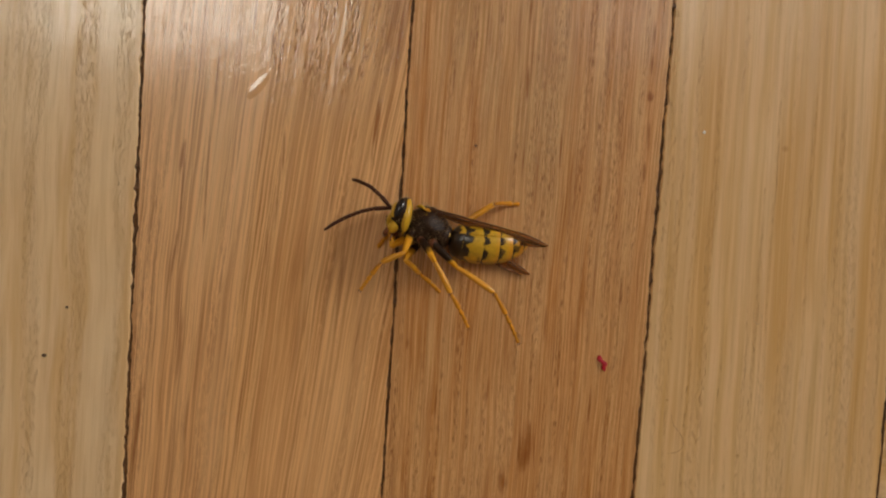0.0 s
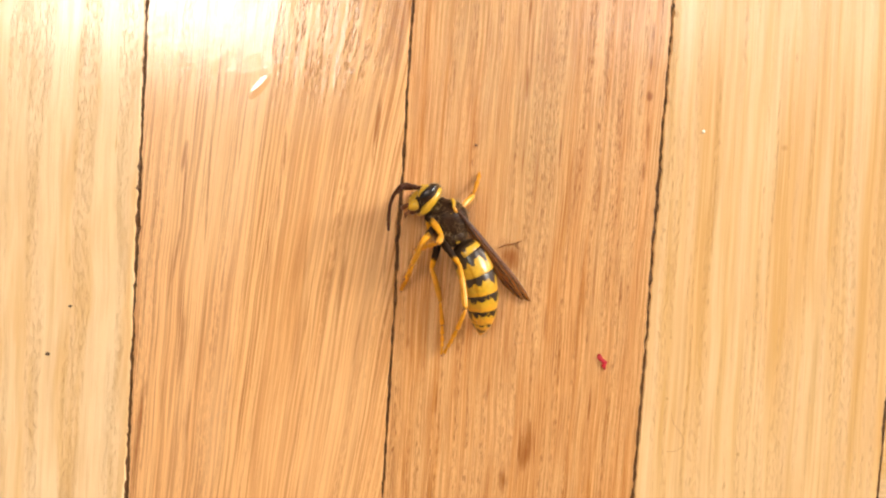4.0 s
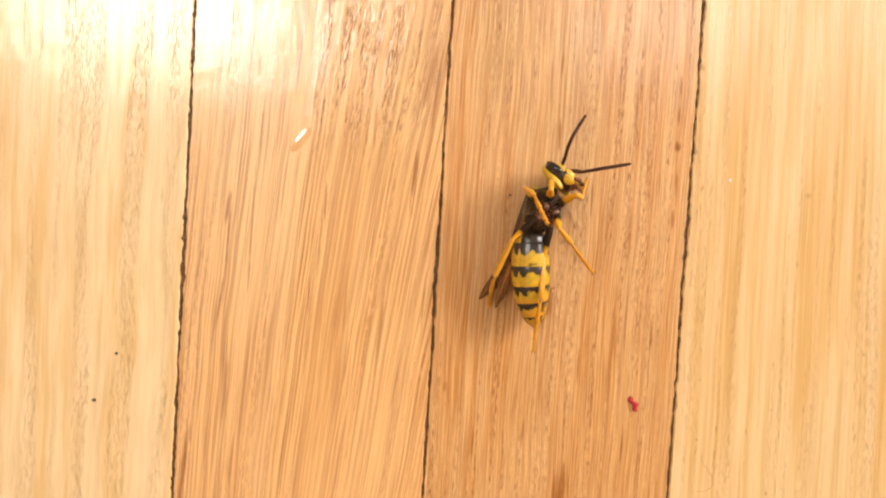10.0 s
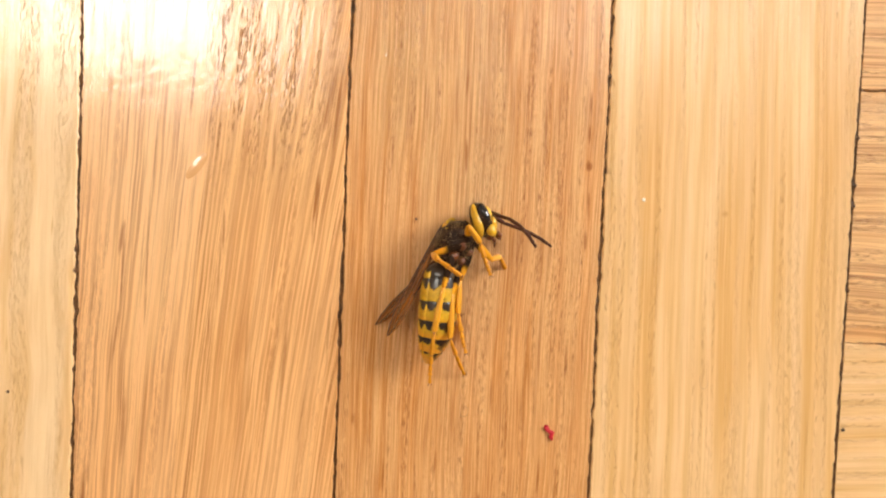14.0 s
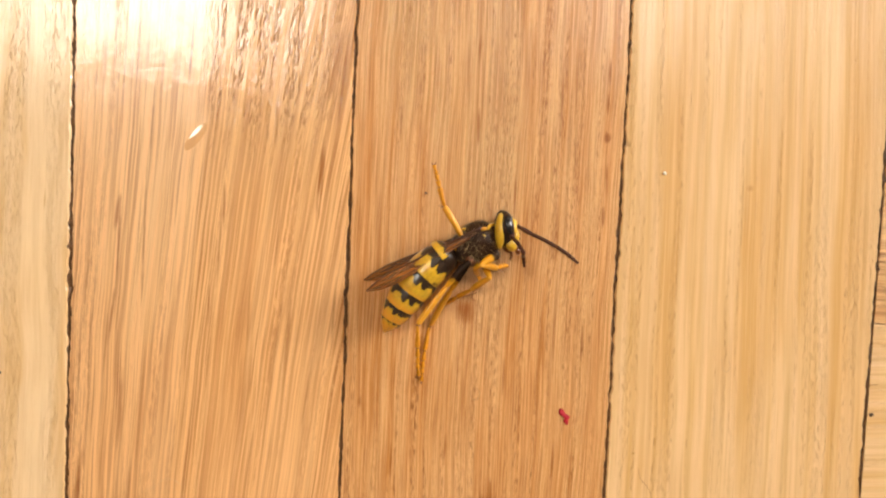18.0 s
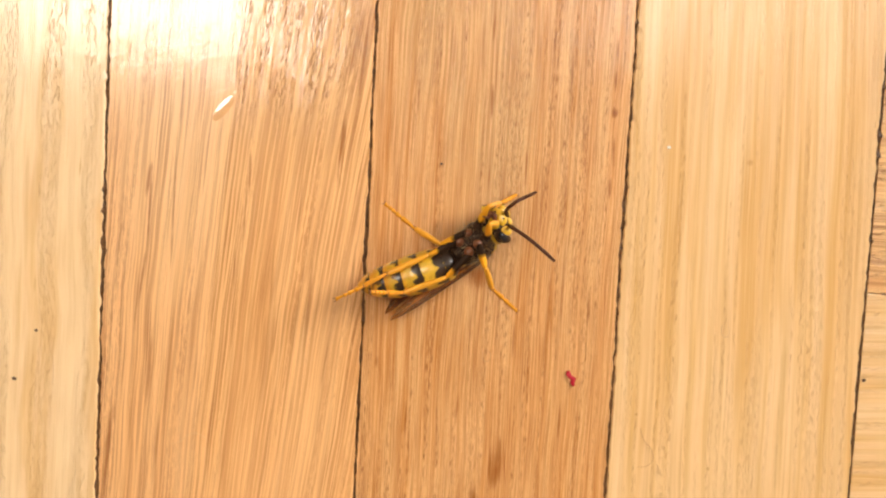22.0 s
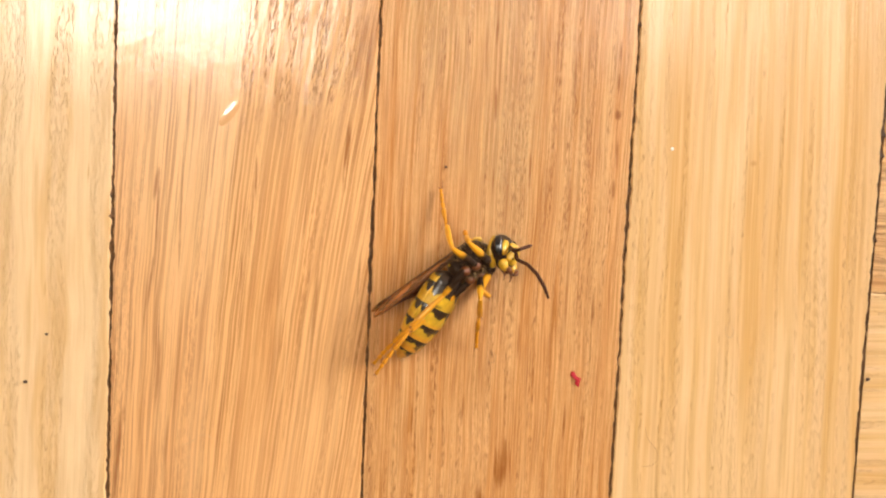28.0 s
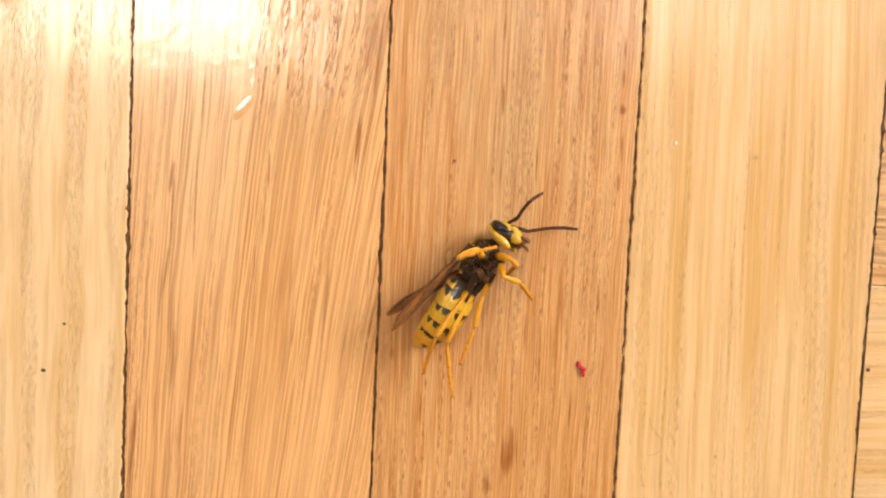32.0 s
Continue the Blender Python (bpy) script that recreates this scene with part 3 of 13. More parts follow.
def abdomen_parts():
    for k, (length, r0, r1) in enumerate(RINGS):
        over = 0.32
        if k == 0:
            prof = [(0.15, 0.22), (0.0, 0.32), (-0.12, 0.55), (-0.25, 1.0), (-0.42, 1.36), (-0.7, 1.58), (-1.0, 1.70), (-1.3, 1.76), (-1.36, 1.75), (-1.37, 1.6)]
        elif k == 5:
            prof = [(over, 1.08), (0, 1.16), (-0.3, 1.04), (-0.6, 0.84), (-0.9, 0.58), (-1.15, 0.34), (-1.33, 0.16), (-1.42, 0.05)]
        else:
            prof = [(over, r0 * 0.93)] + [(-length * u, r0 + (r1 - r0) * u + 0.09 * math.sin(math.pi * u)) for u in (0, 0.15, 0.3, 0.45, 0.6, 0.75, 0.9, 1.0)]
            prof += [(-length - 0.06, r1 - 0.01), (-length - 0.07, r1 - 0.14)]
        n = 32
        bm = bmesh.new()
        rows = [[bm.verts.new((x * MM, SLIM * r * math.sin(a) * MM, SLIM * r * math.cos(a) * (0.92 if math.cos(a) > 0 else 0.88) * MM))
                 for a in (2 * math.pi * s / n for s in range(n))] for x, r in prof]
        for a, b in zip(rows, rows[1:]):
            for s in range(n):
                bm.faces.new((a[s], a[(s + 1) % n], b[(s + 1) % n], b[s]))
        bm.faces.new(rows[0])
        bm.faces.new(rows[-1])
        tip_from = (9.0, 9.0, 1.3, 0.8, 0.3, -0.1)[k]
        ring = part("abdomen_ring", bm, band_material("belly plate", *BELLY[k], tip_from, True), wasp,
                    "orange-yellow pointed tip ring" if k == 5 else "black glossy front ring" if k == 0 else "greenish yellow belly ring with a black bar")
        PARTS["segment%d" % k] = ring
        # the back plate wraps over the ring and ends in a free edge on each flank
        bm = bmesh.new()
        rows = []
        for x, r in prof[1:-1]:
            line = []
            for s in range(-13, 14):
                a, lift = radians(116) * max(-12, min(12, s)) / 12, 0.0 if abs(s) == 13 else 0.065
                q = SLIM * (r + lift)
                line.append(bm.verts.new(((x - 0.03) * MM, q * math.sin(a) * MM, q * math.cos(a) * (0.95 if math.cos(a) > 0 else 0.89) * MM)))
            rows.append(line)
        for a, b in zip(rows, rows[1:]):
            for s in range(26):
                bm.faces.new((a[s], a[s + 1], b[s + 1], b[s]))
        back = part("back_plate", bm, band_material("back plate", *BANDS[k], tip_from), ring, "yellow back plate with a thin ragged black band")
        if k == 5:
            hairs(ring, 60, (0.9, 0.8, 0.75), (-0.5, 0, 0), 0.5, 11)
        elif k:
            hairs(back, 70, (0.9, r0 * SLIM, r0 * SLIM * 0.95), (-length * 0.5, 0, 0), 0.3, 20 + k)


def antenna_parts():
    for s in "LR":
        for k in range(5):
            bm = bmesh.new()
            if k == 0:
                tube(bm, [(-0.1, 0, 0), (0.15, 0, 0), (0.5, 0, 0), (1.2, 0, 0), (1.55, 0, 0), (1.72, 0, 0)], [0.14, 0.17, 0.16, 0.2, 0.19, 0.12], 10)
            else:
                # three joints a piece, the last one tapers
                length, r, pts, rad = 1.2, 0.165, [(-0.08, 0, 0)], [0.13]
                for j in range(3):
                    a, b = length * j / 3, length * (j + 1) / 3
                    taper = (1.0, 0.92, 0.74)[j] if k == 4 else 1.0
                    pts += [(a + 0.02, 0, 0), ((a + b) / 2, 0, 0), (b - 0.03, 0, 0)]
                    rad += [r * 0.88 * taper, r * 1.02 * taper, r * 0.98 * taper]
                tube(bm, pts + [(length + 0.04, 0, 0)], rad + [0.08 if k == 4 else 0.13], 10)
            name = "scape" if k == 0 else ("flagellum_tip" if k == 4 else "flagellum")
            PARTS["antenna%s%d" % (s, k)] = part(name, bm, ANTENNA_DARK, wasp, "brown-black jointed antenna piece")


def leg_parts():
    lens = {"1": (2.3, 2.2, 3.0), "2": (2.6, 3.0, 3.6), "3": (3.0, 4.0, 5.0)}
    thigh = {k: femur_material("leg thigh", d) for k, d in (("1", 0.7), ("2", 1.4), ("3", 2.2))}
    for s in "LR":
        for k, (a, b, c) in lens.items():
            bm = bmesh.new()
            tube(bm, [(-0.15, 0, 0), (0.1, 0, 0), (a * 0.3, 0, 0.03), (a * 0.6, 0, 0.03), (a * 0.9, 0, 0), (a, 0, 0)], [0.2, 0.30, 0.36, 0.32, 0.23, 0.16], 10)
            femur = part("thigh", bm, thigh[k], wasp, "leg thigh, black turning orange")
            bm = bmesh.new()
            tube(bm, [(-0.08, 0, 0), (0.1, 0, 0), (b * 0.35, 0, 0.04), (b * 0.7, 0, 0.03), (b * 0.95, 0, 0), (b + 0.03, 0, 0)], [0.13, 0.2, 0.26, 0.29, 0.26, 0.15], 10)
            shin = part("shin", bm, CHITIN_ORANGE, wasp, "orange-yellow leg shin")
            for q in (1, -1):
                bm = bmesh.new()
                tube(bm, [(b * 0.96, 0.12 * q, -0.1), (b + 0.35, 0.2 * q, -0.3)], [0.045, 0.012], 5)
                part("spur", bm, CHITIN_BROWN, shin, "small spur")
            bm = bmesh.new()
            pts, rad, x = [], [], 0.0
            for share, r in ((0.46, 0.20), (0.17, 0.19), (0.13, 0.18), (0.09, 0.18), (0.15, 0.15)):
                w = c * share
                for u, f in ((0.03, 0.62), (0.5, 0.85), (0.9, 1.12), (0.98, 0.7)):
                    pts.append((x + w * u, 0, -0.10 * ((x + w * u) / c) ** 2 * c))
                    rad.append(r * f)
                x += w
            tube(bm, pts, [q * 1.12 for q in rad], 8)
            bm.faces.ensure_lookup_table()
            for i, face in enumerate(bm.faces):
                face.material_index = int((i // 8) % 4 == 3)   # brown joints
            foot = part("foot", bm, (CHITIN_FOOT, CHITIN_BROWN), wasp, "thin jointed orange foot")
            for q in (1, -1):
                bm = bmesh.new()
                tube(bm, [(c * 0.98, 0.04 * q, -0.1 * c), (c + 0.12, 0.16 * q, -0.1 * c), (c + 0.2, 0.2 * q, -0.1 * c - 0.12)], [0.05, 0.04, 0.012], 5)
                part("claw", bm, CHITIN_BROWN, foot, "tiny brown claw")
            for j, ob in enumerate((femur, shin, foot)):
                PARTS["leg%s%s%d" % (s, k, j)] = ob


WING = wing_material()


def wing_parts():
    for s in "LR":
        # folded forewing: straight front edge, bluntly rounded tip
        lead = [(0, 0.15), (1.0, 0.26), (3.0, 0.32), (6.0, 0.34), (8.7, 0.34), (10.2, 0.16), (11.1, -0.08)]
        trail = [(0, -0.12), (1.0, -0.18), (3.0, -0.36), (6.0, -0.60), (8.7, -0.74), (10.2, -0.55), (11.06, -0.2)]
        bm = bmesh.new()
        rows = []
        for (xa, ya), (xb, yb) in zip(lead, trail):
            rows.append([Vector((xa + (xb - xa) * u, ya + (yb - ya) * u, 0.16 * math.sin(math.pi * u * 2.0) * min(1, xa / 2.0) + 0.1 * math.sin(xa * 0.5))) for u in (0, 0.2, 0.4, 0.6, 0.8, 1.0)])
        tops = [[bm.verts.new((p + Vector((0, 0, 0.012))) * MM) for p in r] for r in rows]
        lows = [[bm.verts.new((p - Vector((0, 0, 0.012))) * MM) for p in r] for r in rows]
        for i in range(len(rows) - 1):
            for j in range(5):
                bm.faces.new((tops[i][j], tops[i][j + 1], tops[i + 1][j + 1], tops[i + 1][j]))
                bm.faces.new((lows[i][j], lows[i + 1][j], lows[i + 1][j + 1], lows[i][j + 1]))
            bm.faces.new((tops[i][0], tops[i + 1][0], lows[i + 1][0], lows[i][0]))
            bm.faces.new((tops[i][5], lows[i][5], lows[i + 1][5], tops[i + 1][5]))
        bm.faces.new([*tops[-1], *reversed(lows[-1])])
        bm.faces.new([*tops[0], *reversed(lows[0])])
        wing = part("wing", bm, WING, wasp, "narrow folded translucent brown wing")
        PARTS["wing" + s] = wing
        for col, r in ((0, 0.085), (1, 0.045), (2, 0.055), (4, 0.05), (5, 0.045)):
            bm = bmesh.new()
            pts = [rows[i][col] for i in range(len(rows) - (0 if col == 0 else 1))]
            tube(bm, pts, [r * (1.2 - 0.1 * i) for i in range(len(pts))], 6)
            part("vein", bm, VEIN, wing, "dark brown wing vein")
        for i, (ca, cb) in ((2, (0, 2)), (3, (0, 4)), (4, (2, 5)), (5, (0, 4))):
            bm = bmesh.new()
            tube(bm, [rows[i][ca], rows[i][(ca + cb) // 2] + Vector((0.25, 0, 0)), rows[i][cb]], [0.035, 0.035, 0.03], 5)
            part("vein", bm, VEIN, wing, "dark brown wing vein")


head_part()
thorax_part()
abdomen_parts()
antenna_parts()
leg_parts()
wing_parts()


# ---- small things on the floor ----
def fibre(name, points, radius, material, label, category):
    """A thin bent thread lying on the strips (mm)."""
    ob = thing(name, None, None, label, category)
    mid = Vector(points[len(points) // 2])
    bm = bmesh.new()
    pts = [Vector(p) - Vector((mid.x, mid.y, 0)) for p in points]
    smooth_pts = []
    for k in range(len(pts) - 1):
        a, b, c, d = pts[max(k - 1, 0)], pts[k], pts[k + 1], pts[min(k + 2, len(pts) - 1)]
        for u in (0, 0.25, 0.5, 0.75):
            smooth_pts.append(0.5 * ((2 * b) + (c - a) * u + (2 * a - 5 * b + 4 * c - d) * u * u + (3 * b - a - 3 * c + d) * u ** 3))
    smooth_pts.append(pts[-1])
    n = len(smooth_pts)
    tube(bm, smooth_pts, [radius * (0.6 + 0.4 * math.sin(math.pi * (k + 1) / (n + 1))) for k in range(n)], 6)
    part("strand", bm, material, ob)
    ob.location = (mid.x * MM, mid.y * MM, 0)
    return ob


def grain(name, x, y, size, material, label, category, seed=1):
    """A crumb lying on the strips (mm)."""
    bm = bmesh.new()
    ellipsoid(bm, (0, 0, size[2] * 0.8), size, 10, 7, lambda c: c * (1 + 0.35 * noise.noise(c * 1.7 + Vector((seed * 7.0, 0, 0)))))
    ob = thing(name, bm, material, label, category)
    ob.location = (x * MM, y * MM, 0)
    return ob


def red_fleck():
    bm = bmesh.new()
    tube(bm, [(-0.42, 0.95, 0.12), (-0.4, 0.55, 0.2), (-0.1, 0.25, 0.16), (0.36, -0.05, 0.2), (0.2, -0.5, 0.22), (0.45, -0.95, 0.12)],
         [0.2, 0.36, 0.26, 0.36, 0.32, 0.12], 8, 0.45)
    ob = thing("red_fleck", bm, RED, "small crumpled scrap of red fibre on the parquet", "lint")
    ob.location = (19.85 * MM, -13.1 * MM, 0)
    ob.scale = (0.74, 0.76, 0.74)


def varnish_drop(x, y, turn, size):
    bm = bmesh.new()
    n, m = 24, 8
    rows = []
    for j in range(m + 1):
        r = j / m
        h = size[2] * (math.cos(math.pi * r) * 0.5 + 0.5) - 0.004
        rows.append([bm.verts.new((size[0] * r * math.cos(a) * MM, size[1] * r * math.sin(a) * MM, h * MM)) for a in (2 * math.pi * k / n for k in range(n))])
    for a, b in zip(rows, rows[1:]):
        for k in range(n):
            if a is rows[0]:
                if k == 0:
                    bm.faces.new(b)
            else:
                bm.faces.new((a[k], a[(k + 1) % n], b[(k + 1) % n], b[k]))
    for v in rows[0]:
        bm.verts.remove(v)
    ob = thing("varnish_drop", bm, VARNISH, "small glossy run of hardened varnish on an oak strip", "varnish")
    ob.matrix_basis = at(x, y, 0, 0, 0, turn)


red_fleck()
varnish_drop(-13.6, 10.4, 54, (1.8, 0.6, 0.045))
grain("white_speck", 27.7, 9.17, (0.16, 0.18, 0.1), DUST, "tiny white crumb on the pale strip", "crumb", 2)
for k, (x, y, r) in enumerate(((-29.85, -10.81, 0.15), (-31.74, -15.36, 0.2), (6.52, 6.44, 0.13), (48.3, -12.02, 0.22))):
    grain("dark_speck", x, y, (r, r * 0.8, r * 0.5), SPECK, "tiny dark brown crumb on the parquet", "crumb", k)
fibre("wood_splinter", [(9.3, -2.95, 0.1), (9.9, -2.6, 0.2), (10.5, -2.5, 0.16), (11.4, -2.15, 0.3)], 0.065, CRUMB, "thin dark splinter beside a brown stain", "splinter")
fibre("wood_splinter", [(11.1, -2.3, 0.2), (11.0, -2.6, 0.1), (11.3, -2.9, 0.1)], 0.06, CRUMB, "short dark splinter beside a brown stain", "splinter")
fibre("lint_curl", [(34.0, -7.3, 0.06), (34.1, -8.2, 0.06), (34.5, -8.5, 0.1), (34.8, -8.0, 0.12), (34.6, -7.4, 0.06)], 0.035, THREAD, "fine curled tan lint on the pale strip", "lint")
fibre("lint_curl", [(11.3, -11.0, 0.06), (11.4, -11.7, 0.06), (11.9, -11.8, 0.1), (12.1, -11.2, 0.1), (11.8, -10.8, 0.06)], 0.04, DARK_THREAD, "fine curled dark lint on the orange strip", "lint")
fibre("lint_curl", [(26.9, -17.6, 0.06), (27.2, -18.6, 0.06), (28.0, -19.6, 0.1), (28.3, -20.6, 0.1), (27.7, -21.3, 0.06), (26.8, -21.4, 0.06)], 0.03, DARK_THREAD, "long fine dark lint curl on the pale strip", "lint")
fibre("lint_curl", [(-17.3, -20.9, 0.06), (-16.4, -20.6, 0.08), (-15.6, -19.9, 0.1), (-14.7, -19.9, 0.08), (-14.0, -20.4, 0.06)], 0.022, THREAD, "fine pale lint on the oak strip", "lint")
fibre("lint_curl", [(11.6, 6.6, 0.06), (12.0, 5.6, 0.08), (12.6, 5.0, 0.1), (12.9, 4.2, 0.08), (13.4, 3.4, 0.06)], 0.03, DARK_THREAD, "thin dark hair on the orange strip", "lint")

# marks in the strips: x, y, half width, half length, tilt, strength
OAK_MARKS = [
    (-5.2, 27.1, 0.13, 4.0, 3, 0.90), (-8.0, 19.3, 0.19, 1.8, 7, 0.80), (1.1, 20.7, 0.12, 2.6, 0, 0.80), (9.3, 23.0, 0.15, 3.9, 4, 1.00), (10.3, 32.6, 0.37, 4.7, 10, 0.80), (-8.4, 9.9, 0.15, 3.8, 6, 0.80), (-0.0, 11.7, 0.11, 2.1, 1, 0.80), (-11.1, -5.5, 0.32, 4.1, 5, 0.90), (5.8, 17.6, 0.11, 3.7, 4, 0.60), (4.0, 5.8, 0.11, 3.8, 5, 0.60), (8.8, 3.8, 0.13, 3.8, 7, 0.60), (-3.2, 1.7, 0.11, 3.1, 4, 0.60), (-6.2, 17.0, 0.11, 3.7, 3, 0.50), (10.9, 10.4, 0.17, 3.7, 2, 0.60),
    (-7.9, 15.5, 0.14, 5.4, 2, 1.00), (-8.8, 7.6, 0.12, 3.8, 4, 0.87), (-5.7, 17.1, 0.15, 7.5, 1, 0.87), (-11.0, -6.3, 0.28, 5.9, 5, 1.00),
    (-7.5, 1.5, 0.28, 4.0, 3, 0.65), (-6.6, -5.2, 0.22, 4.4, 3, 0.58), (11.0, 31.1, 0.17, 4.8, 5, 1.00), (9.5, 22.6, 0.14, 3.5, 3, 0.87),
    (5.4, 27.9, 0.19, 2.7, 0, 0.65), (0.8, 16.8, 0.12, 3.5, 2, 0.58), (3.5, 11.3, 0.12, 4.2, 2, 0.58), (6.9, 7.5, 0.19, 4.6, 3, 0.51)]
BEECH_MARKS = [
    (10.4, 33.4, 0.19, 1.5, -1, 0.90), (10.4, 30.6, 0.21, 1.2, -1, 1.00), (10.5, 27.6, 0.33, 0.5, 0, 1.00), (10.6, 24.3, 0.19, 1.8, -2, 0.90), (10.5, 20.5, 0.19, 1.2, -1, 0.80), (-1.2, 34.9, 0.17, 1.5, 2, 0.90), (-1.0, 27.8, 0.17, 2.0, -1, 0.90), (-0.9, 21.1, 0.13, 1.8, 1, 0.70), (4.5, 33.9, 0.13, 2.4, -0, 0.70), (-7.8, 28.1, 0.17, 1.8, 0, 0.70), (2.5, 22.3, 0.13, 2.4, -1, 0.70), (9.2, 9.4, 0.16, 2.2, -0, 0.70), (2.3, 6.1, 0.17, 1.9, -0, 0.70), (7.1, -1.6, 0.16, 2.2, -0, 0.80), (-7.5, -2.2, 0.19, 2.2, -0, 0.80), (-2.7, -0.9, 0.16, 1.6, 2, 0.70),
    (0.75, -6.4, 0.2, 2.9, -1, 1.0), (1.65, -5.8, 0.24, 2.6, -2, 1.0), (1.2, -6.9, 0.5, 2.0, 0, 0.8), (1.2, -6.2, 0.7, 3.0, -1, 0.5), (2.1, -5.9, 0.12, 2.3, -4, 0.80), (-0.7, -9.4, 0.45, 1.9, 0, 1.0),
    (-1.9, 12.0, 1.5, 1.7, -3, 0.95), (-1.2, 11.6, 0.5, 1.6, 2, 0.5),
    (10.4, 27.8, 0.15, 0.6, -4, 0.90), (-8.3, 31.1, 0.18, 1.9, -1, 0.60), (-10.5, 3.3, 0.30, 0.9, 2, 0.60), (-1.9, 6.6, 0.15, 2.7, -1, 0.50),
    (6.3, 30.9, 0.12, 3.8, -1, 0.40)]
ASH_MARKS = [(9.8, 20.0, 0.16, 1.2, 2, 0.5), (6.0, 9.0, 0.14, 1.0, 2, 0.4), (2.5, 14.0, 0.5, 9.0, 1, 0.25)]
MAPLE_MARKS = [(-0.3, 23.8, 0.4, 0.4, 0, 0.45), (-9.5, -0.7, 0.22, 0.22, 0, 0.7), (-9.65, 5.2, 0.15, 0.2, 0, 0.7), (-2.2, -5.7, 0.25, 0.3, 0, 0.6), (4.5, 0.0, 0.6, 14.0, 1, 0.25)]
# ---- the parquet: strips in squares, each square across the next ----
# soft tints: x, y, half width, half length, tilt, strength, colour
OAK_TINTS = [(3.0, -8.0, 12.0, 14.0, 0, 0.4, (0.80, 0.45, 0.20)), (-7.0, 24.0, 9.0, 24.0, 0, 0.5, (0.80, 0.53, 0.255)), (7.0, 34.0, 9.0, 16.0, 0, 0.6, (0.64, 0.365, 0.125))]
BEECH_TINTS = [(-0.5, 25.0, 5.5, 22.0, 0, 0.85, (0.56, 0.345, 0.15)), (-8.0, 38.0, 6.0, 14.0, 0, 0.6, (0.56, 0.32, 0.10)), (2.0, -4.0, 9.0, 16.0, 0, 0.5, (0.65, 0.325, 0.125)),
               (-10.3, 12.0, 1.5, 34.0, 0, 0.7, (0.60, 0.24, 0.05)), (-5.6, 4.0, 1.1, 30.0, 0, 0.55, (0.60, 0.24, 0.05)), (4.6, 10.0, 1.3, 24.0, 0, 0.6, (0.60, 0.24, 0.055)),
               (8.3, 22.0, 0.9, 30.0, 0, 0.65, (0.58, 0.23, 0.05)), (10.6, 8.0, 0.7, 36.0, 0, 0.6, (0.58, 0.23, 0.05)), (-2.8, 30.0, 0.8, 20.0, 0, 0.45, (0.62, 0.28, 0.07))]
WOODS = {
    "ash": wood("pale yellow strip", (0.82, 0.595, 0.35), (0.73, 0.46, 0.21), (0.50, 0.24, 0.06), (0.5, 0.5), 0.3, 0.45, 1.6, 0.2, 0.3, 0.22, 0.6, ASH_MARKS, (), None, 0.15, 0.5, 0.16, 3.0, 0.5),
    "oak": wood("pinkish oak strip", (0.79, 0.45, 0.195), (0.70, 0.355, 0.13), (0.36, 0.125, 0.02), (1.5, 7.5), 0.15, 1.3, 5.2, 0.8, 0.75, 0.9, 0.8, OAK_MARKS, OAK_TINTS, -3.6, 0.115, 1.35, 0.3, 1.6),
    "beech": wood("orange oak strip", (0.715, 0.405, 0.175), (0.57, 0.24, 0.058), (0.33, 0.105, 0.012), (0.5, 0.5), 0.2, 1.0, 4.2, 0.45, 0.5, 0.65, 1.2, BEECH_MARKS, BEECH_TINTS, None, 0.125, 0.5, 0.65, 2.0),
    "maple": wood("pale straw-coloured strip", (0.82, 0.555, 0.29), (0.70, 0.40, 0.14), (0.46, 0.21, 0.045), (-1.0, -3.0), 0.12, 0.5, 2.4, 0.22, 0.3, 0.22, 1.2, MAPLE_MARKS, (), None, 0.14, 0.5, 0.16, 1.3),
    "larch": wood("orange-brown cross strip", (0.76, 0.46, 0.20), (0.58, 0.29, 0.10), (0.30, 0.12, 0.03), (0.0, 0.0), 0.3, 0.9, 2.5, 0.8, 0.4, 0.5, 0.8, (), (), None, 0.15, 0.5, 0.3),
}
WIDE, GAP, SQUARE = 24.0, 0.15, 120.0


def strip_mesh(length, seed, wood_name, fine):
    """One strip (mm), along y, with slightly worn, uneven edges."""
    rnd = random.Random(seed)
    n = int(length / (0.3 if fine else 12.0))
    half, edges = WIDE / 2, []
    for side in (-1, 1):
        walkers, v = [], 0.0
        for k in range(n + 1):
            y = -length / 2 + length * k / n
            w = noise.noise(Vector((y * 0.11, seed * 3.7, side))) * 0.16 + noise.noise(Vector((y * 0.6, seed, side * 5.0))) * 0.16 + noise.noise(Vector((y * 1.9, seed * 1.3, side * 3.0))) * 0.14
            walkers.append((y, side * (half - GAP / 2) + w * (0.8 if fine else 1)))
        edges.append(walkers)
    bm = bmesh.new()
    rows = []
    for (y, xa), (_, xb) in zip(*edges):
        j = 0.07 * rnd.random()
        prof = [(xa, -8.0), (xa, -0.45), (xa + 0.03 + j, -0.10), (xa + 0.12 + j, 0.0), (xb - 0.12 - j, 0.0), (xb - 0.03 - j, -0.10), (xb, -0.45), (xb, -8.0)]
        rows.append([bm.verts.new((x * MM, y * MM, z * MM)) for x, z in prof])
    for a, b in zip(rows, rows[1:]):
        for k in range(7):
            bm.faces.new((a[k], a[k + 1], b[k + 1], b[k]))
    bm.faces.new(rows[0])
    bm.faces.new(rows[-1])
    return mesh_of("plank", bm, WOODS[wood_name], False)


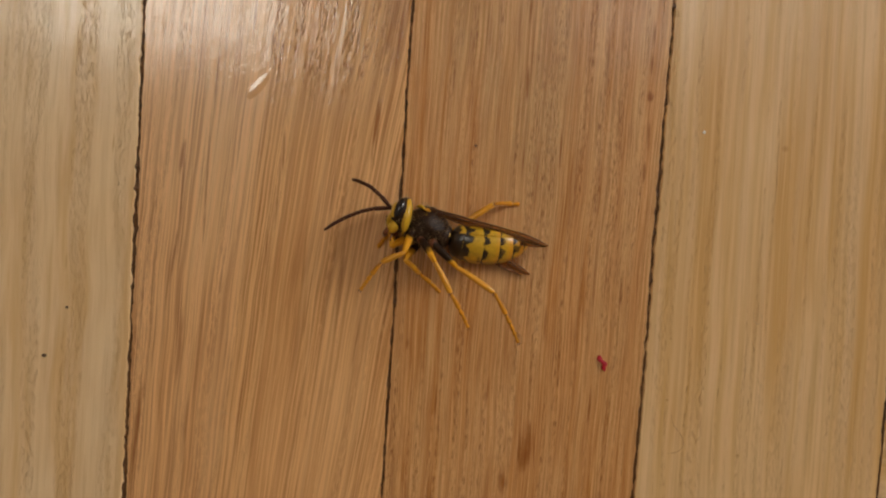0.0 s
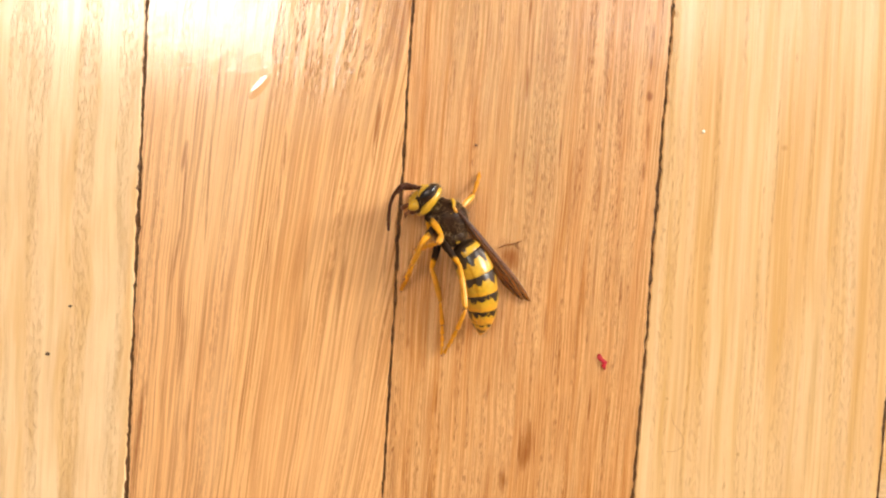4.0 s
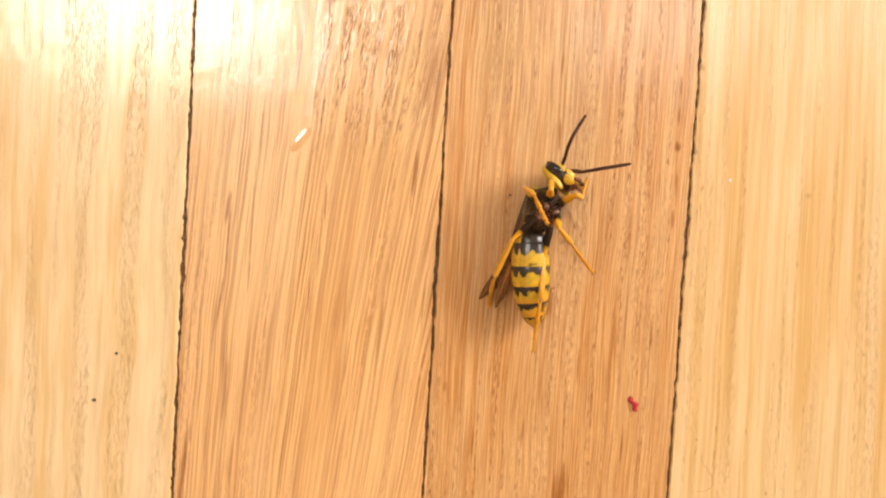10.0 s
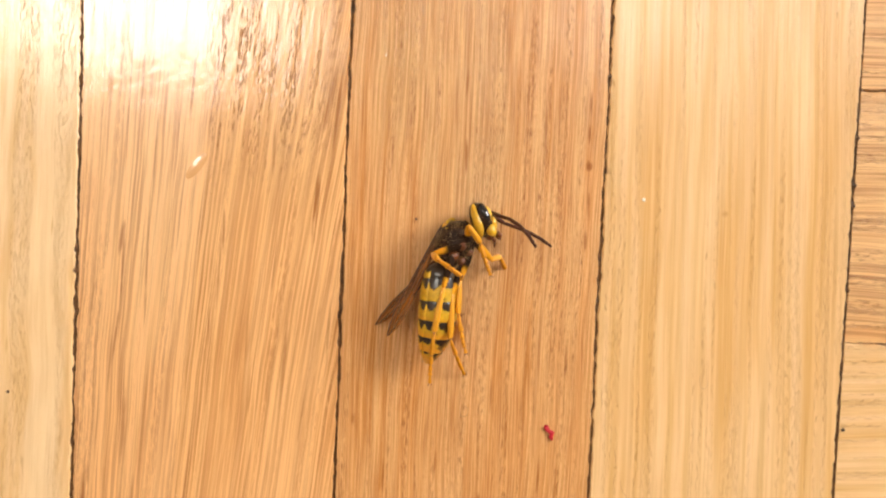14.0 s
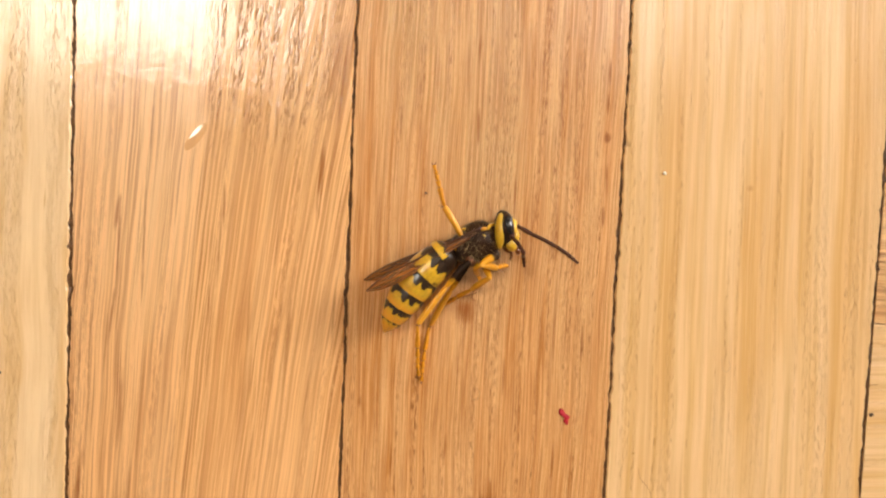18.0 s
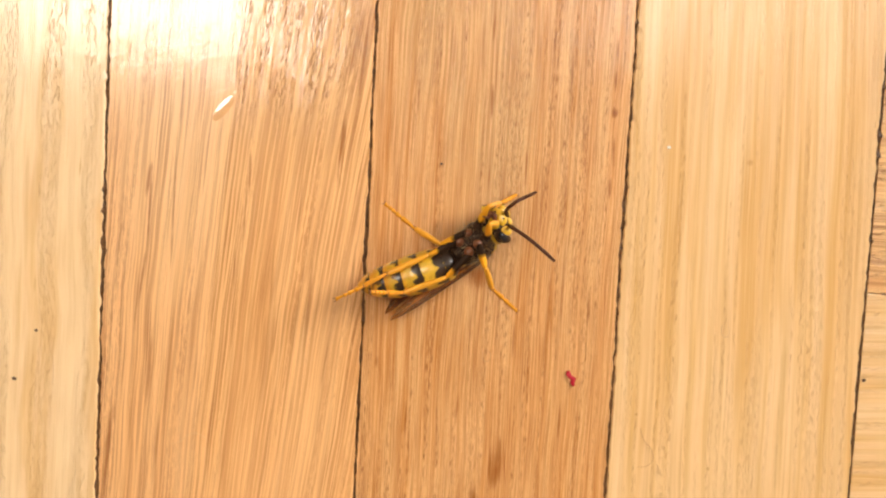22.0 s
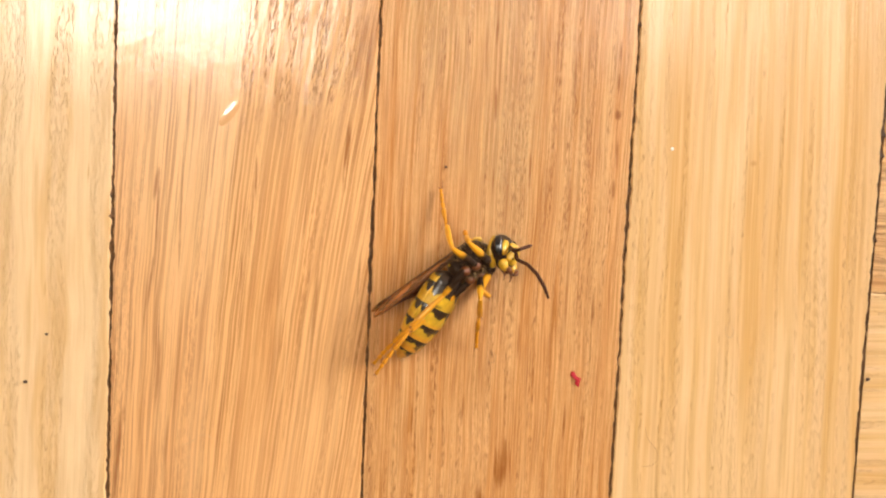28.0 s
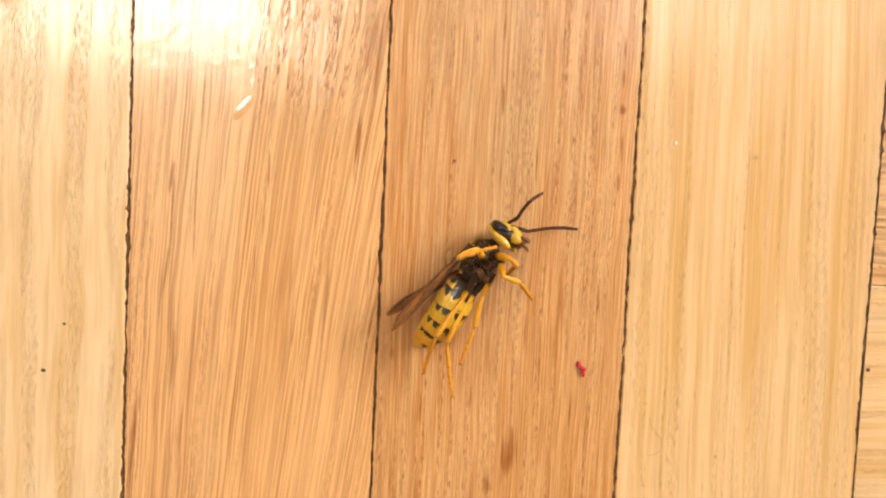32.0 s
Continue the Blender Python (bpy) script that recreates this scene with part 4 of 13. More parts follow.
def parquet():
    floor = bpy.data.objects["floor"]
    x_east, y_joint = EDGE, JOINT_Y
    named = {(0, 0): ["maple", "ash", "ash", "oak", "beech", "maple"][1:]}
    kinds = ["maple", "ash", "beech", "larch", "oak"]
    cache = {}
    for i in range(-3, 4):
        for j in range(-3, 4):
            x0, y0 = x_east - SQUARE * (1 - i), y_joint - 72.0 + SQUARE * j
            along = (i + j) % 2 == 0
            for k in range(5):
                near = i == 0 and j == 0
                pick = named[(0, 0)][k] if near else (("larch" if k > 2 else "maple") if (i, j) == (1, 0) else kinds[(3 * i + 5 * j + 2 * k) % 5])
                fine = near or (i, j) == (1, 0)
                key = (pick, k if fine else 0, fine, near)
                if key not in cache:
                    cache[key] = strip_mesh(SQUARE - GAP, 7 * k + (50 if near else 0), pick, fine)
                ob = new("plank", cache[key])
                ob.parent = floor
                mid = WIDE * (k + 0.5)
                m = at(x0 + mid, y0 + SQUARE / 2, 0) if along else at(x0 + SQUARE / 2, y0 + mid, 0, 0, 0, 90 if (i + k) % 2 else -90)
                ob.matrix_basis = m
    # dirt that fills the joints between the strips in the middle
    x0, y0 = x_east - SQUARE, y_joint - 72.0
    for k in range(6):
        bm = bmesh.new()
        rows, n = [], 240
        wide, lift = (0.2, 0.06) if k == 2 else (0.12, 0.1) if k == 5 else (0.12, 0.0)   # the joint between pale strip and oak is fuller
        for q in range(n + 1):
            y = y0 + SQUARE * q / n
            z = -0.2 + 0.26 * noise.noise(Vector((y * 1.1, k * 9.0, 0))) + 0.1 * noise.noise(Vector((y * 4.0, k * 9.0, 3.0)))
            rows.append([bm.verts.new(((x0 + WIDE * k + dx) * MM, y * MM, (z + dz + 0.05 * noise.noise(Vector((y * 4.0, dx * 30, k)))) * MM)) for dx, dz in ((-0.5, -0.1), (-wide, lift), (0.0, lift - 0.05), (wide, lift + 0.02), (0.5, -0.1))])
        for a, b in zip(rows, rows[1:]):
            for c in range(4):
                bm.faces.new((a[c], a[c + 1], b[c + 1], b[c]))
        part("joint_dirt", bm, JOINT, floor, "", False)
    # the rest of the floor, out to the walls
    bm = bmesh.new()
    for b in ((-HALF, HALF, (y_joint - 72 + SQUARE * 4) * MM, HALF), (-HALF, HALF, -HALF, (y_joint - 72 - SQUARE * 3) * MM),
              (-HALF, (x_east - SQUARE * 4) * MM, (y_joint - 72 - SQUARE * 3) * MM, (y_joint - 72 + SQUARE * 4) * MM),
              ((x_east + SQUARE * 3) * MM, HALF, (y_joint - 72 - SQUARE * 3) * MM, (y_joint - 72 + SQUARE * 4) * MM)):
        box(bm, *b, -0.008, 0.0)
    tagged(part("floor_margin", bm, WOODS["maple"], floor, "", False), kind="stuff")


EDGE, JOINT_Y = 47.9, -3.6
parquet()

# ---- the wasp moves ----
def motions():
    walk(wasp, [
        (0, at(2.54, -1.31, 2.05, 110, -0, 158)), (0.5, at(2.90, -1.14, 2.05, 108, -0, 159)), (1, at(3.27, -0.97, 2.05, 105, -0, 160)), (1.5, at(3.34, -1.35, 2.05, 100, -0, 155)),
        (2, at(3.38, -1.73, 2.05, 95, -0, 150)), (2.5, at(3.87, -1.43, 2.05, 92, -0, 145)), (3, at(4.35, -1.13, 2.05, 90, -0, 140)), (3.5, at(4.46, -1.38, 2.05, 90, -0, 125)),
        (4, at(4.36, -0.73, 2.05, 89, -0, 120)), (4.5, at(4.15, 0.68, 2.05, 88, -0, 110)), (5, at(3.95, 2.10, 2.05, 86, -0, 100)), (5.5, at(3.85, 2.75, 2.05, 85, -0, 95)),
        (6, at(3.26, 3.29, 2.05, 85, -0, 100)), (6.5, at(3.07, 3.21, 2.05, 85, -0, 102)), (7, at(2.90, 3.13, 2.05, 85, -0, 105)), (7.5, at(3.10, 3.72, 2.05, 83, -0, 100)),
        (8, at(3.32, 4.31, 2.05, 80, -0, 95)), (8.5, at(3.11, 4.68, 2.05, 85, -0, 90)), (9, at(2.86, 5.05, 2.05, 90, -0, 85)), (9.5, at(4.57, 7.72, 2.05, 90, -0, 85)),
        (9.75, at(6.96, 6.50, 2.05, 145, -5, 75)), (10, at(9.35, 5.28, 2.05, -160, -0, 65)), (10.5, at(9.47, 4.97, 2.05, -155, -0, 68)), (11, at(9.63, 4.67, 2.05, -150, -0, 70)),
        (11.5, at(9.72, 4.83, 2.05, -148, -0, 65)), (12, at(9.77, 4.97, 2.05, -145, -0, 60)), (12.5, at(9.86, 4.73, 2.05, -145, -0, 60)), (13, at(9.97, 4.51, 2.05, -145, -0, 60)),
        (13.5, at(10.01, 4.49, 2.05, -140, -0, 58)), (14, at(10.04, 4.46, 2.05, -135, -0, 55)), (14.5, at(9.00, 5.31, 2.05, -155, -0, 45)), (15, at(9.35, 4.90, 2.05, -146, -0, 42)),
        (15.5, at(10.11, 4.00, 2.05, -128, -0, 35)), (16, at(10.88, 3.09, 2.05, -109, -0, 28)), (16.5, at(11.23, 2.68, 2.05, -100, -0, 25)), (17, at(10.85, 2.21, 2.05, -95, -0, 20)),
        (17.5, at(10.95, 2.28, 2.05, -95, -0, 18)), (18, at(11.09, 2.36, 2.05, -95, -0, 15)), (18.5, at(11.51, 1.34, 2.05, -93, -0, 18)), (19, at(11.89, 0.32, 2.05, -90, -0, 20)),
        (19.5, at(12.03, 0.10, 2.05, -90, -0, 15)), (20, at(12.24, -0.12, 2.05, -90, -0, 10)), (20.5, at(12.23, -0.83, 2.05, -90, -0, 18)), (21, at(12.16, -1.55, 2.05, -90, -0, 25)),
        (21.25, at(10.48, -1.89, 2.05, -145, -3, 30)), (21.5, at(8.79, -2.22, 2.05, 160, -0, 35)), (22, at(9.82, -0.61, 2.05, 160, -0, 45)), (22.5, at(9.34, 0.52, 2.05, 142, -0, 35)),
        (23, at(8.83, 1.62, 2.05, 125, -0, 25)), (23.5, at(9.02, 1.86, 2.05, 115, -0, 28)), (24, at(9.22, 2.09, 2.05, 105, -0, 30)), (24.5, at(9.20, 1.45, 2.05, 125, -0, 30)),
        (25, at(9.33, 0.83, 2.05, 142, -0, 32)), (25.5, at(9.64, -0.54, 2.05, 180, -0, 38)), (26, at(9.94, -1.91, 2.05, -142, -0, 43)), (26.5, at(10.08, -2.53, 2.05, -125, -0, 45)),
        (27, at(9.78, -3.83, 2.05, -130, -0, 55)), (27.5, at(9.51, -2.95, 2.05, -135, -0, 42)), (28, at(9.23, -2.06, 2.05, -140, -0, 30)), (28.5, at(9.65, -3.02, 2.05, -133, -0, 32)),
        (29, at(10.08, -3.99, 2.05, -125, -0, 35)), (29.5, at(9.87, -3.79, 2.05, -125, -0, 38)), (30, at(9.65, -3.59, 2.05, -125, -0, 40)), (30.5, at(9.93, -3.40, 2.05, -128, -0, 42)),
        (31, at(10.21, -3.20, 2.05, -130, -0, 45)), (31.5, at(9.75, -2.97, 2.05, -133, -0, 48)), (32, at(9.31, -2.74, 2.05, -135, -0, 50))])
    walk(PARTS["head"], [
        (0, at(2.52, 0.04, -0.05, -10, 11, -4)), (0.5, at(2.76, 0.03, -0.08, -5, 14, -2)), (1, at(3.01, 0.02, -0.11, 1, 16, 1)), (1.5, at(2.85, -0.06, -0.63, 3, 16, 2)),
        (2, at(2.54, -0.04, -0.99, 6, 15, 4)), (2.5, at(2.84, 0.02, -0.74, 9, 13, 5)), (3, at(3.11, 0.05, -0.39, 11, 10, 5)), (3.5, at(2.79, 0.04, -0.81, 12, 25, 6)),
        (4, at(2.72, 0.05, -0.87, 10, 23, 5)), (4.5, at(2.57, 0.08, -0.97, 4, 20, 4)), (5, at(2.44, 0.12, -1.03, -2, 16, 2)), (5.5, at(2.39, 0.13, -1.05, -5, 15, 1)),
        (6, at(2.57, 0.10, -0.51, -5, 15, 1)), (6.5, at(2.72, 0.09, -0.42, -5, 17, 2)), (7, at(2.85, 0.08, -0.32, -5, 20, 2)), (7.5, at(2.95, 0.10, -0.36, -2, 20, 3)),
        (8, at(3.06, 0.12, -0.42, 1, 20, 4)), (8.5, at(2.98, 0.07, -0.23, -7, 19, 2)), (9, at(2.95, 0.05, -0.03, -15, 18, 0)), (9.5, at(2.68, 0.05, -0.10, -15, 15, 0)),
        (10, at(3.23, -0.02, -0.03, 35, 14, 11)), (10.5, at(3.20, 0.20, -0.12, 35, 15, 8)), (11, at(3.12, 0.37, -0.23, 35, 15, 5)), (11.5, at(3.07, 0.43, -0.32, 21, 29, -1)),
        (12, at(2.93, 0.49, -0.41, 3, 43, -12)), (12.5, at(3.04, 0.45, -0.37, 21, 32, 1)), (13, at(3.09, 0.39, -0.32, 35, 20, 11)), (13.5, at(3.04, 0.43, -0.38, 37, 21, 18)),
        (14, at(3.02, 0.43, -0.43, 40, 23, 25)), (14.5, at(2.17, 1.09, -0.55, 14, 48, -7)), (15, at(2.22, 0.96, -0.69, 13, 39, -12)), (15.5, at(2.31, 0.59, -0.85, 14, 19, -14)),
        (16, at(2.37, 0.21, -0.79, 12, 1, -7)), (16.5, at(2.39, 0.08, -0.72, 10, -5, -1)), (17, at(3.25, -0.07, 0.23, 5, -5, -0)), (17.5, at(2.89, -0.09, 0.43, 5, 3, -2)),
        (18, at(2.47, -0.10, 0.59, 4, 10, -4)), (18.5, at(2.61, -0.04, -0.30, 2, 9, -2)), (19, at(2.55, -0.04, -0.98, 0, 8, 0)), (19.5, at(2.56, -0.05, -0.98, 0, 19, 0)),
        (20, at(2.46, -0.05, -0.83, 0, 30, 0)), (20.5, at(2.61, -0.05, -0.94, 0, 28, 0)), (21, at(2.64, -0.04, -0.93, 0, 25, 0)), (21.5, at(2.87, -0.80, -0.29, -14, 40, 23)),
        (22, at(2.72, 0.05, -0.04, -18, 28, 27)), (22.5, at(2.93, -0.32, -0.31, -23, 19, 4)), (23, at(2.85, -0.43, -0.66, -35, 26, -20)), (23.5, at(2.62, -0.36, -0.88, -28, 33, -18)),
        (24, at(2.25, -0.22, -1.01, -20, 40, -13)), (24.5, at(2.18, -0.14, -0.29, -10, 44, -5)), (25, at(2.35, -0.12, -0.15, -9, 34, -17)), (25.5, at(2.69, 0.15, -0.05, 5, 10, -20)),
        (26, at(2.99, 0.41, -0.38, 19, -1, -7)), (26.5, at(2.97, 0.35, -0.55, 25, -0, 0)), (27, at(2.97, 0.46, -0.48, 31, 10, 8)), (27.5, at(3.01, 0.44, -0.43, 27, 23, -2)),
        (28, at(2.86, 0.47, -0.46, 20, 37, -13)), (28.5, at(2.91, 0.40, -0.51, 22, 19, -6)), (29, at(2.96, 0.33, -0.56, 20, 2, 2)), (29.5, at(2.92, 0.36, -0.60, 20, 11, 2)),
        (30, at(2.88, 0.39, -0.64, 19, 20, 2)), (30.5, at(2.89, 0.15, -0.27, 19, 15, 2)), (31, at(2.94, -0.13, 0.08, 20, 9, 1)), (31.5, at(3.15, -0.05, -0.02, 20, 6, -1)),
        (32, at(3.22, 0.05, -0.09, 20, 4, -4))])
    walk(PARTS["segment0"], [
        (0, at(-2.10, 0.00, -0.10, 34, 9, -6)), (0.5, at(-2.10, 0.00, -0.10, 34, 12, -6)), (1, at(-2.10, -0.00, -0.10, 34, 16, -7)), (1.5, at(-2.10, 0.00, -0.10, 27, 8, -4)),
        (2, at(-2.10, 0.00, -0.10, 20, 3, -2)), (2.5, at(-2.10, 0.00, -0.10, 15, 8, -3)), (3, at(-2.10, 0.00, -0.10, 9, 12, -2)), (3.5, at(-2.10, 0.00, -0.10, 9, 13, -2)),
        (4, at(-2.10, -0.00, -0.10, 11, 11, -2)), (4.5, at(-2.10, -0.00, -0.10, 15, 6, -2)), (5, at(-2.10, -0.00, -0.10, 19, -2, -3)), (5.5, at(-2.10, -0.00, -0.10, 20, -4, -3)),
        (6, at(-2.10, -0.00, -0.10, 25, 5, -2)), (6.5, at(-2.10, -0.00, -0.10, 32, 5, -3)), (7, at(-2.10, -0.00, -0.10, 40, 3, -3)), (7.5, at(-2.10, -0.00, -0.10, 35, -1, -3)),
        (8, at(-2.10, -0.00, -0.10, 30, -7, -4)), (8.5, at(-2.10, -0.00, -0.10, 28, -13, -4)), (9, at(-2.10, 0.00, -0.10, 26, -19, -3)), (9.5, at(-2.10, 0.00, -0.10, 26, -21, -2)),
        (10, at(-2.10, 0.00, -0.10, 2, -9, -23)), (10.5, at(-2.10, 0.00, -0.10, -7, -7, -13)), (11, at(-2.10, 0.00, -0.10, -15, -2, -3)), (11.5, at(-2.10, -0.00, -0.10, -17, -6, -8)),
        (12, at(-2.10, 0.00, -0.10, -19, -10, -14)), (12.5, at(-2.10, 0.00, -0.10, -16, -13, -18)), (13, at(-2.10, 0.00, -0.10, -12, -16, -22)), (13.5, at(-2.10, 0.00, -0.10, -13, -21, -25)),
        (14, at(-2.10, 0.00, -0.10, -14, -26, -28)), (14.5, at(-2.10, 0.00, -0.10, -12, -14, -29)), (15, at(-2.10, -0.00, -0.10, -11, -19, -30)), (15.5, at(-2.10, -0.00, -0.10, -10, -32, -27)),
        (16, at(-2.10, 0.00, -0.10, -13, -44, -16)), (16.5, at(-2.10, -0.00, -0.10, -17, -48, -8)), (17, at(-2.10, -0.00, -0.10, -20, -41, -2)), (17.5, at(-2.10, -0.00, -0.10, -18, -33, -1)),
        (18, at(-2.10, -0.00, -0.10, -16, -23, 0)), (18.5, at(-2.10, -0.00, -0.10, -11, -31, 1)), (19, at(-2.10, 0.00, -0.10, -7, -37, 3)), (19.5, at(-2.10, 0.00, -0.10, -7, -41, 3)),
        (20, at(-2.10, 0.00, -0.10, -7, -46, 3)), (20.5, at(-2.10, 0.00, -0.10, -9, -34, 3)), (21, at(-2.10, 0.00, -0.10, -11, -23, 2)), (21.5, at(-2.10, 0.00, -0.10, -11, 4, -14)),
        (22, at(-2.10, 0.00, -0.10, -11, -7, 17)), (22.5, at(-2.10, 0.00, -0.10, -5, -5, 5)), (23, at(-2.10, -0.00, -0.10, -0, 4, -5)), (23.5, at(-2.10, -0.00, -0.10, 8, -1, -1)),
        (24, at(-2.10, 0.00, -0.10, 15, -7, -0)), (24.5, at(-2.10, -0.00, -0.10, -1, 10, -9)), (25, at(-2.10, -0.00, -0.10, -4, 8, -13)), (25.5, at(-2.10, 0.00, -0.10, -10, -1, -21)),
        (26, at(-2.10, 0.00, -0.10, -14, -17, -21)), (26.5, at(-2.10, -0.00, -0.10, -17, -25, -17)), (27, at(-2.10, -0.00, -0.10, -18, -18, -14)), (27.5, at(-2.10, 0.00, -0.10, -11, -21, -21)),
        (28, at(-2.10, -0.00, -0.10, -5, -22, -28)), (28.5, at(-2.10, -0.00, -0.10, -5, -25, -23)), (29, at(-2.10, 0.00, -0.10, -6, -26, -18)), (29.5, at(-2.10, -0.00, -0.10, -10, -21, -14)),
        (30, at(-2.10, -0.00, -0.10, -14, -16, -10)), (30.5, at(-2.10, 0.00, -0.10, -12, -10, -6)), (31, at(-2.10, -0.00, -0.10, -10, -4, -1)), (31.5, at(-2.10, -0.00, -0.10, -9, -11, -9)),
        (32, at(-2.10, 0.00, -0.10, -8, -18, -17))])
    walk(PARTS["segment1"], [
        (0, at(-3.15, 0.10, 0.07, 35, 15, -4)), (0.5, at(-3.12, 0.11, 0.13, 35, 15, -3)), (1, at(-3.10, 0.12, 0.19, 35, 15, -3)), (1.5, at(-3.23, 0.07, 0.06, 28, 6, 0)),
        (2, at(-3.42, 0.05, -0.03, 20, -1, 1)), (2.5, at(-3.43, 0.06, 0.08, 15, -1, 1)), (3, at(-3.42, 0.05, 0.19, 10, -1, 1)), (3.5, at(-3.42, 0.05, 0.20, 10, 2, 1)),
        (4, at(-3.37, 0.05, 0.15, 12, -1, 1)), (4.5, at(-3.33, 0.05, 0.02, 15, -10, 1)), (5, at(-3.43, 0.06, -0.14, 18, -20, 0)), (5.5, at(-3.45, 0.07, -0.20, 20, -22, -0)),
        (6, at(-3.27, 0.05, 0.01, 25, -12, 1)), (6.5, at(-3.14, 0.05, -0.01, 32, -6, 1)), (7, at(-3.07, 0.05, -0.04, 40, -1, 1)), (7.5, at(-3.20, 0.06, -0.12, 35, -16, -1)),
        (8, at(-3.44, 0.09, -0.25, 31, -30, -4)), (8.5, at(-3.42, 0.09, -0.39, 27, -31, -1)), (9, at(-3.38, 0.06, -0.54, 24, -31, 2)), (9.5, at(-3.36, 0.05, -0.60, 25, -22, 0)),
        (10, at(-3.33, 0.53, -0.31, 2, -8, -27)), (10.5, at(-3.40, 0.30, -0.26, -6, -6, -17)), (11, at(-3.38, 0.06, -0.15, -15, -2, -6)), (11.5, at(-3.41, 0.19, -0.24, -17, -5, -11)),
        (12, at(-3.40, 0.32, -0.35, -19, -8, -15)), (12.5, at(-3.35, 0.41, -0.41, -16, -11, -18)), (13, at(-3.31, 0.49, -0.47, -12, -13, -21)), (13.5, at(-3.25, 0.54, -0.58, -13, -17, -24)),
        (14, at(-3.18, 0.56, -0.70, -14, -22, -26)), (14.5, at(-3.25, 0.65, -0.42, -12, -12, -30)), (15, at(-3.21, 0.64, -0.55, -11, -17, -30)), (15.5, at(-3.12, 0.52, -0.82, -10, -29, -27)),
        (16, at(-3.03, 0.28, -1.05, -12, -39, -18)), (16.5, at(-2.99, 0.13, -1.11, -15, -43, -11)), (17, at(-3.13, 0.03, -0.98, -18, -39, -5)), (17.5, at(-3.24, 0.01, -0.83, -15, -36, -5)),
        (18, at(-3.35, -0.01, -0.62, -13, -32, -5)), (18.5, at(-3.27, -0.02, -0.79, -8, -38, -4)), (19, at(-3.18, -0.06, -0.92, -4, -43, -2)), (19.5, at(-3.11, -0.05, -1.00, -4, -48, -1)),
        (20, at(-3.05, -0.05, -1.07, -5, -52, -0)), (20.5, at(-3.22, -0.05, -0.87, -7, -45, -1)), (21, at(-3.35, -0.05, -0.62, -9, -39, -1)), (21.5, at(-3.19, 0.26, -0.02, -10, 2, 0)),
        (22, at(-3.39, -0.40, -0.26, -11, -6, 21)), (22.5, at(-3.37, -0.11, -0.21, -6, -5, 10)), (23, at(-3.21, 0.09, -0.03, 0, 1, 2)), (23.5, at(-3.28, 0.03, -0.13, 7, -4, 4)),
        (24, at(-3.34, 0.01, -0.25, 15, -9, 4)), (24.5, at(-3.34, 0.19, 0.12, 0, 3, -1)), (25, at(-3.25, 0.26, 0.08, -3, 6, -4)), (25.5, at(-3.13, 0.39, -0.11, -10, 2, -16)),
        (26, at(-3.15, 0.41, -0.45, -14, -13, -22)), (26.5, at(-3.19, 0.34, -0.63, -16, -22, -19)), (27, at(-3.14, 0.26, -0.45, -18, -15, -15)), (27.5, at(-3.20, 0.42, -0.55, -11, -17, -21)),
        (28, at(-3.21, 0.58, -0.62, -5, -19, -28)), (28.5, at(-3.22, 0.47, -0.66, -5, -21, -23)), (29, at(-3.17, 0.35, -0.65, -6, -22, -18)), (29.5, at(-3.23, 0.28, -0.55, -10, -18, -15)),
        (30, at(-3.28, 0.20, -0.44, -13, -14, -12)), (30.5, at(-3.34, 0.13, -0.31, -12, -9, -9)), (31, at(-3.38, 0.03, -0.18, -10, -3, -5)), (31.5, at(-3.29, 0.18, -0.33, -9, -7, -9)),
        (32, at(-3.19, 0.33, -0.46, -8, -11, -13))])
